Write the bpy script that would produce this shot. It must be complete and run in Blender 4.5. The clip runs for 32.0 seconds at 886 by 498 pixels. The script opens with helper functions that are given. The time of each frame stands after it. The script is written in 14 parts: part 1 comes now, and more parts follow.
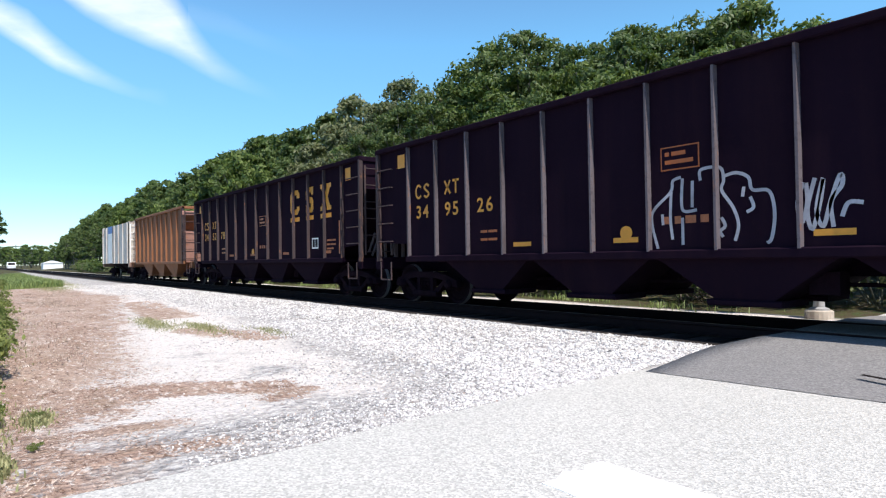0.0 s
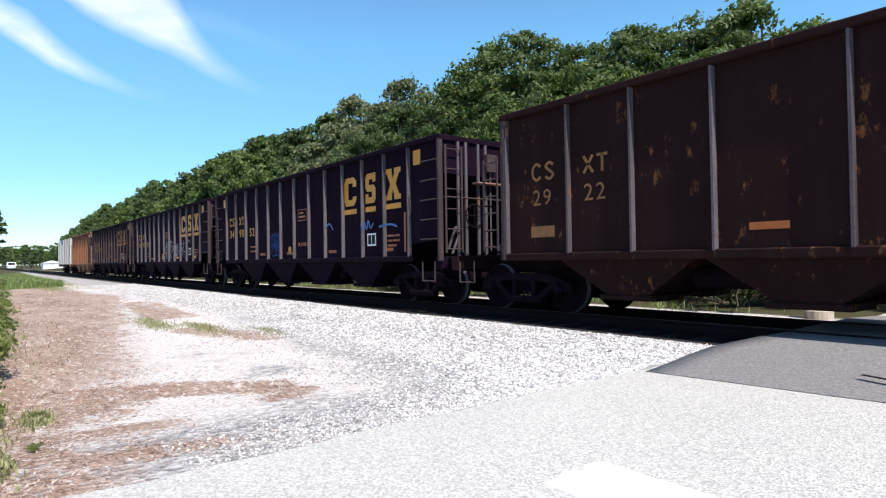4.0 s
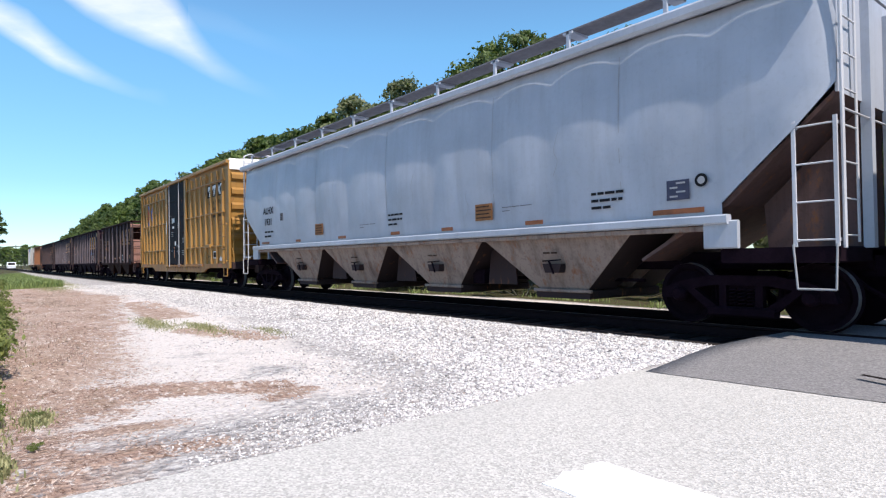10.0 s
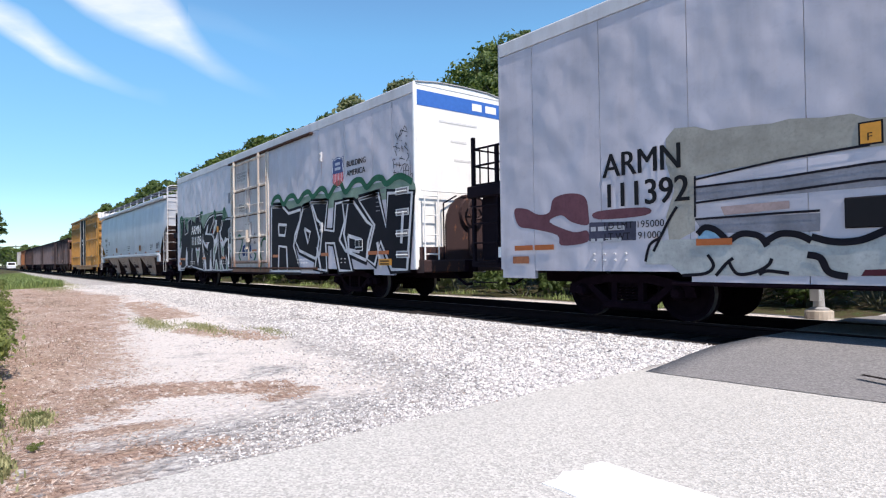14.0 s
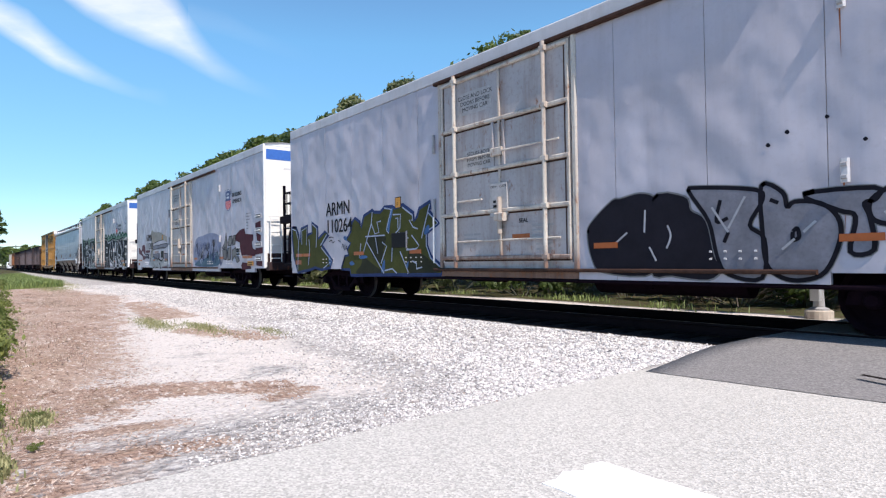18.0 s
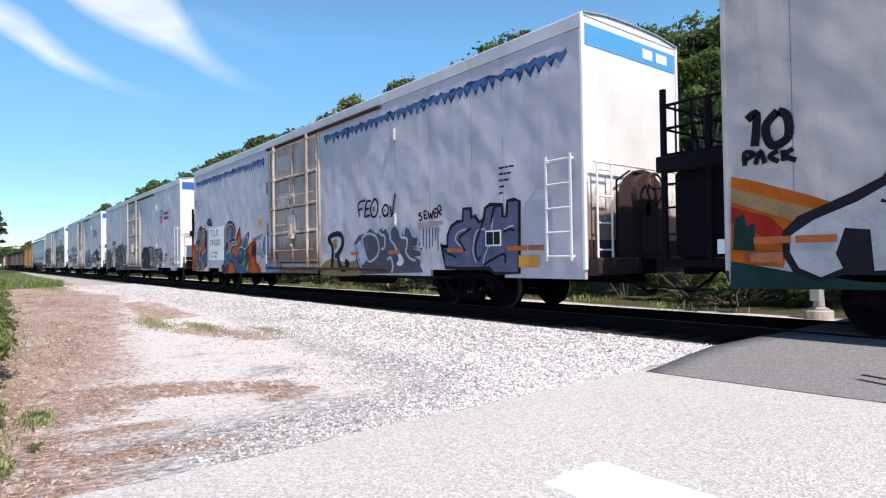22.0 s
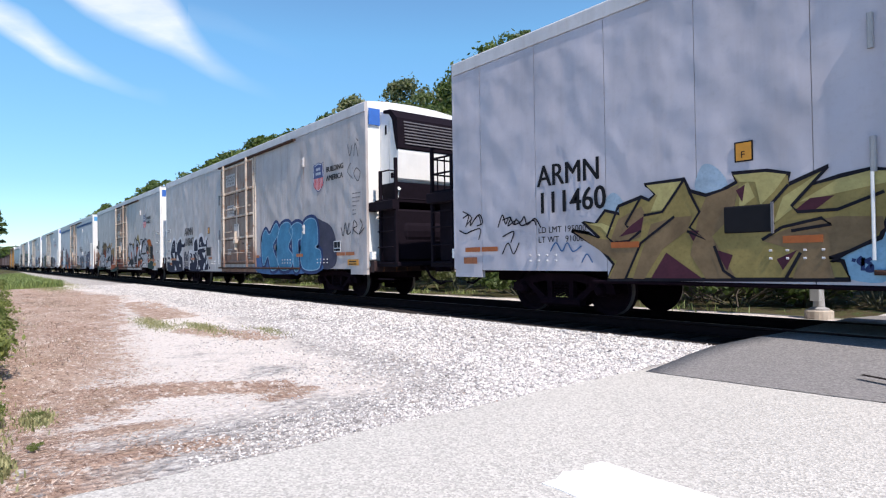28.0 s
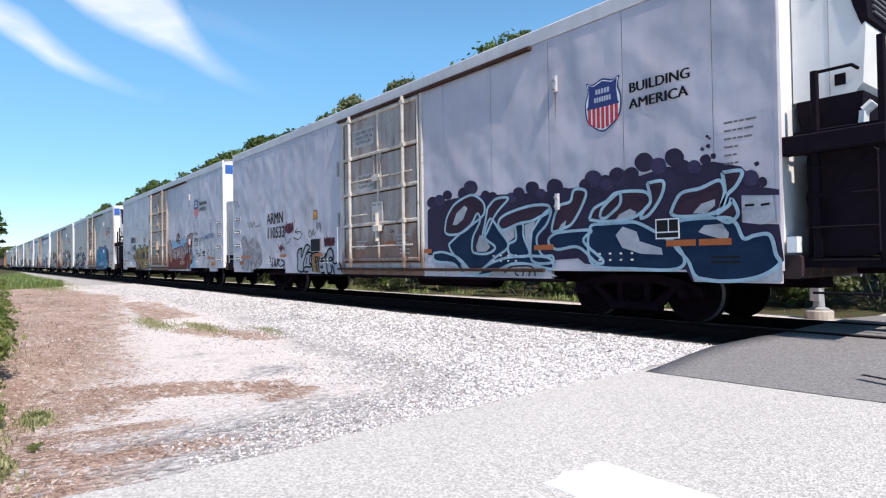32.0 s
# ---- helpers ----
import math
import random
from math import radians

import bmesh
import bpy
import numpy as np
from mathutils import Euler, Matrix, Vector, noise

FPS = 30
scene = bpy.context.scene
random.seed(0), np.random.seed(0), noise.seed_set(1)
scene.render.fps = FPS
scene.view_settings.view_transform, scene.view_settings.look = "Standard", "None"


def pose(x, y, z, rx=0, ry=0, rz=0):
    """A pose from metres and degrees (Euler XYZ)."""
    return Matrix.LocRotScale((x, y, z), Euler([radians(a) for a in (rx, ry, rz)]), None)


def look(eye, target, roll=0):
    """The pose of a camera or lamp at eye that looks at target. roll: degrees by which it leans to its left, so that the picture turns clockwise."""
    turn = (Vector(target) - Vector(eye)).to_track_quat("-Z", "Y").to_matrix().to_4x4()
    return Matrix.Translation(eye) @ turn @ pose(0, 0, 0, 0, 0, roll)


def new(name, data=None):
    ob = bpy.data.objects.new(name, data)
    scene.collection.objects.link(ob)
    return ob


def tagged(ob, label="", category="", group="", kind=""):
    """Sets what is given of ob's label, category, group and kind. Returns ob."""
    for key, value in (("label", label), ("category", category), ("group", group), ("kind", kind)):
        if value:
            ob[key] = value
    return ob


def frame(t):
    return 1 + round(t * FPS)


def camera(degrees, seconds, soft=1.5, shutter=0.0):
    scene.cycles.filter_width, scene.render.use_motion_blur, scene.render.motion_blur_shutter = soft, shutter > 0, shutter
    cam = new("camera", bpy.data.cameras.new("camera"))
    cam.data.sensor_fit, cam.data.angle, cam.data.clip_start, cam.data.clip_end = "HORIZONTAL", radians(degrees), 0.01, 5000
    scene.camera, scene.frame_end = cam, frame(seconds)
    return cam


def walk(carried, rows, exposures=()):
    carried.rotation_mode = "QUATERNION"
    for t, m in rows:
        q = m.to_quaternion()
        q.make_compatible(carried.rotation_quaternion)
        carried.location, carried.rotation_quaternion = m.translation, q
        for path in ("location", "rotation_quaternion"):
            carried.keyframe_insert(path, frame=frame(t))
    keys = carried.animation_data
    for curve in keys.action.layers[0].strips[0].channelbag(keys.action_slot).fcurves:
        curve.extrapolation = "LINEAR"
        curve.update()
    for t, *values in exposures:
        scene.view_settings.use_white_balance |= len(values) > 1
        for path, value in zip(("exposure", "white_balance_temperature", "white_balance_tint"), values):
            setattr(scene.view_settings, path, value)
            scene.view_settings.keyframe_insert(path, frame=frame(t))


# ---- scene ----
# The plan: x along the track (the train runs towards -x), y from the camera to the track, z up from the road.
EYE = (0.0, 0.0, 1.20)
RAIL = 0.16          # top of rail
TRACK_Y = 9.5        # middle of the track
YAW, PITCH, ROLL = radians(51.38), radians(0.94), -0.877
AIM = (EYE[0] - math.sin(YAW) * math.cos(PITCH), EYE[1] + math.cos(YAW) * math.cos(PITCH), EYE[2] + math.sin(PITCH))
cam = camera(73.49, 32.0, soft=1.2)
walk(cam, [(0, look(EYE, AIM, ROLL)), (32, look(EYE, AIM, ROLL))], exposures=[(0, 0.52, 6600, 11), (6.5, 0.49, 6600, 12), (10, 0.42, 6650, 14), (17, 0.38, 6700, 15), (32, 0.38, 6700, 15)])

# ---- light ----
SUN_WAY = Vector((0.70, -0.085, 1.0)).normalized()     # towards the sun
sun = new("sun", bpy.data.lights.new("sun", "SUN"))
sun.data.energy, sun.data.angle, sun.data.color = 4.7, radians(0.55), (1.0, 0.94, 0.85)
sun.matrix_world = Matrix.Translation((0, 0, 60)) @ SUN_WAY.to_track_quat("Z", "Y").to_matrix().to_4x4()
world = bpy.data.worlds.new("world")
scene.world = world
world.use_nodes = True
wn = world.node_tree
sky = wn.nodes.new("ShaderNodeTexSky")
sky.sky_type, sky.sun_disc = "NISHITA", False
sky.sun_elevation = math.asin(SUN_WAY.z)
sky.sun_rotation = math.atan2(SUN_WAY.x, SUN_WAY.y)
sky.air_density, sky.dust_density, sky.ozone_density, sky.altitude = 1.0, 0.1, 2.6, 0
tint = wn.nodes.new("ShaderNodeMix")
tint.data_type, tint.blend_type = "RGBA", "MULTIPLY"
tint.inputs[0].default_value = 1.0
way = wn.nodes.new("ShaderNodeSeparateXYZ")
wn.links.new(wn.nodes.new("ShaderNodeTexCoord").outputs["Generated"], way.inputs[0])
hue = wn.nodes.new("ShaderNodeValToRGB")      # clear tropical air: cyan towards the horizon
hue.color_ramp.elements[0].position, hue.color_ramp.elements[0].color = 0.0, (0.70, 0.91, 1.06, 1)
hue.color_ramp.elements[1].position, hue.color_ramp.elements[1].color = 0.85, (0.95, 1.0, 1.12, 1)
for at, c in ((0.12, (0.65, 0.94, 1.14, 1)), (0.34, (0.84, 1.34, 1.40, 1)), (0.55, (0.90, 1.08, 1.20, 1))):
    hue.color_ramp.elements.new(at).color = c
wn.links.new(way.outputs[2], hue.inputs[0])
wn.links.new(hue.outputs[0], tint.inputs[7])
wn.links.new(sky.outputs[0], tint.inputs[6])
wn.links.new(tint.outputs[2], wn.nodes["Background"].inputs[0])
wn.nodes["Background"].inputs[1].default_value = 0.12


# ---- materials ----
class Mat:
    """A small builder for procedural materials on object coordinates."""

    def __init__(self, name, rough=0.6, metal=0.0, spec=0.5):
        self.m = bpy.data.materials.new(name)
        self.m.use_nodes = True
        self.t = self.m.node_tree
        self.b = self.t.nodes["Principled BSDF"]
        self.b.inputs["Roughness"].default_value = rough
        self.b.inputs["Metallic"].default_value = metal
        self.b.inputs["Specular IOR Level"].default_value = spec
        self.co = self.t.nodes.new("ShaderNodeTexCoord").outputs["Object"]

    def n(self, kind, **inputs):
        node = self.t.nodes.new(kind)
        for k, v in inputs.items():
            sock = node.inputs[int(k[1:])] if k[0] == "i" and k[1:].isdigit() else node.inputs[k.replace("_", " ")]
            if isinstance(v, bpy.types.NodeSocket):
                self.t.links.new(v, sock)
            else:
                sock.default_value = v
        return node

    def noise(self, scale, detail=4, stretch=None, rough=0.55, shift=0.0, co=None):
        co = co or self.co
        if stretch or shift:
            mp = self.n("ShaderNodeMapping", Vector=co)
            mp.inputs["Scale"].default_value = stretch or (1, 1, 1)
            mp.inputs["Location"].default_value = (shift, shift * 0.7, shift * 1.3)
            co = mp.outputs[0]
        return self.n("ShaderNodeTexNoise", Vector=co, Scale=scale, Detail=detail, Roughness=rough).outputs[0]

    def ramp(self, fac, lo, hi, a=0.0, b=1.0):
        return self.n("ShaderNodeMapRange", Value=fac, From_Min=lo, From_Max=hi, To_Min=a, To_Max=b).outputs[0]

    def mix(self, fac, a, b, how="MIX"):
        node = self.t.nodes.new("ShaderNodeMix")
        node.data_type, node.blend_type = "RGBA", how
        for sock, v in ((node.inputs[0], fac), (node.inputs[6], a), (node.inputs[7], b)):
            if isinstance(v, bpy.types.NodeSocket):
                self.t.links.new(v, sock)
            elif isinstance(v, (tuple, list)):
                sock.default_value = (*v[:3], 1)
            else:
                sock.default_value = v
        return node.outputs[2]

    def math(self, op, a, b=0.0):
        node = self.t.nodes.new("ShaderNodeMath")
        node.operation = op
        for sock, v in zip(node.inputs, (a, b)):
            if isinstance(v, bpy.types.NodeSocket):
                self.t.links.new(v, sock)
            else:
                sock.default_value = v
        return node.outputs[0]

    def colour(self, c):
        if isinstance(c, (tuple, list)):
            self.b.inputs["Base Color"].default_value = (*c, 1)
        else:
            self.t.links.new(c, self.b.inputs["Base Color"])
        return self

    def roughness(self, s):
        self.t.links.new(s, self.b.inputs["Roughness"])
        return self

    def bump(self, height, strength=0.3, distance=0.02, normal=None):
        bp = self.n("ShaderNodeBump", Strength=strength, Distance=distance, Height=height)
        if normal is not None:
            self.t.links.new(normal, bp.inputs["Normal"])
        self.t.links.new(bp.outputs[0], self.b.inputs["Normal"])
        return bp.outputs[0]

    def random(self):
        return self.n("ShaderNodeObjectInfo").outputs["Random"]

    def island(self):
        return self.n("ShaderNodeNewGeometry").outputs["Random Per Island"]


def paint_metal(name, colour, rough=0.45, dirt=(0.10, 0.07, 0.05), dirt_amount=0.35, rust=0.0, dent=0.25, streak=1.0, spec=0.5, quilt=0.0, foot=0.0):
    """Weathered car paint: faded patches, vertical dirt streaks, rust spots, dents."""
    k = Mat(name, rough, 0.0, spec)
    fade = k.noise(0.7, 5)
    c = k.mix(k.ramp(fade, 0.3, 0.75), tuple(v * 0.86 for v in colour), tuple(min(1, v * 1.1 + 0.02 * max(colour)) for v in colour))
    st = k.noise(2.2, 6, (1.6, 1.6, 0.12), 0.65, 3.0)
    c = k.mix(k.math("MULTIPLY", k.ramp(st, 0.48, 0.8), dirt_amount * streak), c, dirt)
    fine = k.noise(14, 6, None, 0.7, 7.0)
    c = k.mix(k.math("MULTIPLY", k.ramp(fine, 0.52, 0.75), dirt_amount * 0.6), c, dirt)
    if rust:
        rs = k.math("MULTIPLY", k.ramp(k.noise(5.5, 8, (1, 1, 0.45), 0.72, 11.0), 0.62 - 0.2 * rust, 0.72 - 0.12 * rust), 0.9)
        c = k.mix(rs, c, k.mix(fine, (0.16, 0.055, 0.02), (0.30, 0.12, 0.05)))
        k.roughness(k.ramp(rs, 0, 1, rough, 0.85))
    if foot:                         # rust creeping up from the sill in tongues
        up = k.n("ShaderNodeSeparateXYZ", Vector=k.co).outputs[2]
        creep = k.math("SUBTRACT", k.math("MULTIPLY", k.noise(3.0, 7, (1.8, 1, 0.35), 0.7, 21.0), foot), k.math("MULTIPLY", k.math("SUBTRACT", up, 0.95), 1.0))
        c = k.mix(k.math("MULTIPLY", k.ramp(creep, 0.0, 0.4), 0.85), c, k.mix(fine, (0.10, 0.042, 0.030), (0.26, 0.13, 0.085)))
    k.colour(c)
    dents = k.noise(1.25, 2, (1.0, 1.0, 0.75), 0.4, 1.0)
    if quilt:                        # sheet pulled in at its rivet rows
        at = k.n("ShaderNodeSeparateXYZ", Vector=k.co)
        sway = k.math("MULTIPLY", k.noise(0.7, 2, None, 0.5, 5.0), 2.5)
        across = k.math("SINE", k.math("MULTIPLY", at.outputs[0], 8.4))
        upward = k.math("SINE", k.math("ADD", k.math("MULTIPLY", at.outputs[2], 7.4), sway))
        bulge = k.math("ADD", k.math("MULTIPLY", k.math("MULTIPLY", across, upward), quilt), k.math("MULTIPLY", across, quilt * 0.45))
        dents = k.math("ADD", k.math("MULTIPLY", dents, 0.85), bulge)
    nm = k.bump(dents, min(1, dent), 0.05 + max(0, dent - 0.9))
    k.bump(fine, 0.12, 0.004, nm)
    return k.m


def plain(name, colour, rough=0.6, metal=0.0, var=0.18, scale=6.0, bump=0.15, spec=0.5):
    k = Mat(name, rough, metal, spec)
    f = k.noise(scale, 5, None, 0.65)
    f2 = k.noise(scale * 9, 3)
    c = k.mix(k.ramp(f, 0.3, 0.7), tuple(v * (1 - var) for v in colour), tuple(min(1, v * (1 + var)) for v in colour))
    c = k.mix(k.math("MULTIPLY", k.ramp(f2, 0.5, 0.8), 0.35 * var / 0.18), c, tuple(v * 0.6 for v in colour))
    k.colour(c)
    k.bump(f2, bump, 0.006)
    return k.m


M = {
    "hopper_black": paint_metal("hopper_black", (0.0100, 0.0046, 0.0115), 0.85, (0.020, 0.009, 0.014), 0.6, 0.0, 0.25, 1.0, 0.04),
    "hopper_brown": paint_metal("hopper_brown", (0.018, 0.0068, 0.0068), 0.85, (0.03, 0.014, 0.013), 0.5, 0.1, 0.3, 1.0, 0.1),
    "hopper_rust": paint_metal("hopper_rust", (0.22, 0.085, 0.035), 0.75, (0.10, 0.045, 0.025), 0.9, 0.9, 0.3),
    "hopper_pink": paint_metal("hopper_pink", (0.28, 0.14, 0.11), 0.7, (0.16, 0.07, 0.05), 0.5, 0.3, 0.3),
    "rib_pale": paint_metal("rib_pale", (0.105, 0.086, 0.10), 0.75, (0.02, 0.012, 0.013), 1.3, 0.15, 0.1),
    "rib_dull": paint_metal("rib_dull", (0.045, 0.027, 0.030), 0.8, (0.016, 0.009, 0.010), 1.2, 0.2, 0.1),
    "reefer_door_stained": paint_metal("reefer_door_stained", (0.28, 0.215, 0.175), 0.6, (0.16, 0.07, 0.04), 1.1, 0.46, 0.35, foot=1.75),
    "reefer_door_worn": paint_metal("reefer_door_worn", (0.38, 0.345, 0.32), 0.55, (0.18, 0.085, 0.05), 1.0, 0.32, 0.3, foot=1.75),
    "stain_brown": paint_metal("stain_brown", (0.20, 0.115, 0.08), 0.8, (0.08, 0.035, 0.025), 1.0, 0.5, 0.2),
    "rod_rusty": paint_metal("rod_rusty", (0.56, 0.485, 0.41), 0.6, (0.20, 0.08, 0.04), 1.0, 0.42, 0.1, foot=1.3),
    "car_white_old": paint_metal("car_white_old", (0.55, 0.53, 0.50), 0.6, (0.25, 0.12, 0.06), 0.7, 0.3, 0.3),
    "box_yellow": paint_metal("box_yellow", (0.345, 0.174, 0.036), 0.5, (0.14, 0.058, 0.022), 0.55, 0.10, 0.3),
    "box_door_black": paint_metal("box_door_black", (0.0055, 0.0048, 0.0095), 0.7, (0.022, 0.015, 0.017), 0.4, 0.05, 0.3, 1.0, 0.12),
    "covered_grey": paint_metal("covered_grey", (0.405, 0.435, 0.495), 0.45, (0.22, 0.21, 0.22), 0.35, 0.0, 0.6),
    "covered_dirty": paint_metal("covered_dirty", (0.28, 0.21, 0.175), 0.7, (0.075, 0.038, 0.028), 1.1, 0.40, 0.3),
    "chute_shade_rust": paint_metal("chute_shade_rust", (0.028, 0.012, 0.013), 0.85, (0.02, 0.009, 0.009), 0.8, 0.1, 0.3),
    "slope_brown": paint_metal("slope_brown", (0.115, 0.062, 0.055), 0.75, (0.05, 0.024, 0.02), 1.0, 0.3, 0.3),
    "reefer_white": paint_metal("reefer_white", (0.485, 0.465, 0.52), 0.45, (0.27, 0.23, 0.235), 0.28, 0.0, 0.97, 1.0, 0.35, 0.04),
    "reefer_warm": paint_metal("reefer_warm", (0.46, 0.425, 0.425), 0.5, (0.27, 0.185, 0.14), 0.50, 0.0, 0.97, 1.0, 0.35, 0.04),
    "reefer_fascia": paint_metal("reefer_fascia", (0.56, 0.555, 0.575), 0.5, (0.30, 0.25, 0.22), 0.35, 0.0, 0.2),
    "lock_plate": plain("lock_plate", (0.42, 0.405, 0.40), 0.6, 0, 0.2, 8, 0.1),
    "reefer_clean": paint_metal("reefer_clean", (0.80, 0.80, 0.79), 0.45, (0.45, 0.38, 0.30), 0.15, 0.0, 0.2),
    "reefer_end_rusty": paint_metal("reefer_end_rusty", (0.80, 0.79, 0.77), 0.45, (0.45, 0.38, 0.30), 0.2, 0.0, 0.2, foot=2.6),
    "reefer_door": paint_metal("reefer_door", (0.43, 0.405, 0.41), 0.5, (0.20, 0.115, 0.075), 0.8, 0.22, 0.3),
    "pipe_cream": paint_metal("pipe_cream", (0.58, 0.535, 0.475), 0.5, (0.22, 0.115, 0.07), 0.8, 0.28, 0.1, foot=0.9),
    # brown of the car ends, with their shade put into the tone
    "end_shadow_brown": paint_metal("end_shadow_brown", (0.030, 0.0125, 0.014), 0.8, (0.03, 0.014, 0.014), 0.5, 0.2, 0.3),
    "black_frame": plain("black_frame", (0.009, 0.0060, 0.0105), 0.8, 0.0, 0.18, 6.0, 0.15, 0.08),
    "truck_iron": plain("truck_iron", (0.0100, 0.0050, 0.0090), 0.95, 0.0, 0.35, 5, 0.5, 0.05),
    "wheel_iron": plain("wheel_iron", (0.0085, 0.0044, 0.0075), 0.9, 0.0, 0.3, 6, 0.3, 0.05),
    "wheel_bright": plain("wheel_bright", (0.16, 0.15, 0.15), 0.45, 0.3, 0.1, 8, 0.1),
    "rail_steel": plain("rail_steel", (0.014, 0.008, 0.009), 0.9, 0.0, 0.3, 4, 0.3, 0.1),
    "rail_head": plain("rail_head", (0.10, 0.085, 0.085), 0.5, 0.6, 0.1, 5, 0.1),
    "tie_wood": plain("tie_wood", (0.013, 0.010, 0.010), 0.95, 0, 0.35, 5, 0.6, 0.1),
    "galvanised": plain("galvanised", (0.55, 0.56, 0.57), 0.4, 0.5, 0.12, 8, 0.1),
    "decal_yellow": plain("decal_yellow", (0.60, 0.255, 0.022), 0.5, 0, 0.1, 10, 0.05),
    "decal_orange": plain("decal_orange", (0.36, 0.085, 0.012), 0.4, 0, 0.12, 10, 0.05),
    "reflector_dull": plain("reflector_dull", (0.25, 0.075, 0.022), 0.5, 0, 0.2, 10, 0.05),
    "decal_black": plain("decal_black", (0.010, 0.0095, 0.012), 0.6, 0, 0.1, 10, 0.05, 0.15),
    "decal_white": plain("decal_white", (0.78, 0.78, 0.78), 0.5, 0, 0.08, 10, 0.05),
    "decal_red": plain("decal_red", (0.50, 0.03, 0.04), 0.45, 0, 0.1, 10, 0.05),
    "decal_blue": plain("decal_blue", (0.035, 0.13, 0.44), 0.45, 0, 0.1, 10, 0.05),
    "decal_sky": plain("decal_sky", (0.08, 0.33, 0.60), 0.45, 0, 0.1, 10, 0.05),
    "decal_navy": plain("decal_navy", (0.02, 0.03, 0.15), 0.45, 0, 0.1, 10, 0.05),
    "stencil_grey": plain("stencil_grey", (0.15, 0.145, 0.16), 0.6, 0, 0.2, 8, 0.05),
    "decal_grey": plain("decal_grey", (0.33, 0.33, 0.34), 0.5, 0, 0.1, 10, 0.05),
    "faint_grey": plain("faint_grey", (0.60, 0.60, 0.60), 0.5, 0, 0.1, 10, 0.05),
    "shield_pale": plain("shield_pale", (0.42, 0.44, 0.52), 0.5, 0, 0.1, 10, 0.05),
    "routing_slate": plain("routing_slate", (0.035, 0.038, 0.075), 0.6, 0, 0.2, 6, 0.1),
    "box_rust": paint_metal("box_rust", (0.34, 0.15, 0.035), 0.6, (0.10, 0.042, 0.022), 0.8, 0.25, 0.2),
    "decal_faded": plain("decal_faded", (0.26, 0.105, 0.03), 0.7, 0, 0.3, 6, 0.05),
    # dark brown of the door tracks, also of the painted shade lines
    "rail_shade_grime": plain("rail_shade_grime", (0.055, 0.028, 0.02), 0.8, 0, 0.4, 8, 0.3, 0.2),
    "decal_rust": plain("decal_rust", (0.30, 0.10, 0.04), 0.7, 0, 0.3, 10, 0.05),
}


def spray(name, colour, rough=0.5, var=0.25):
    """Spray paint: uneven cover, worn thin in flecks."""
    if name not in M:
        M[name] = plain(name, colour, 0.65, 0, var, 2.5, 0.05, 0.12)
    return M[name]


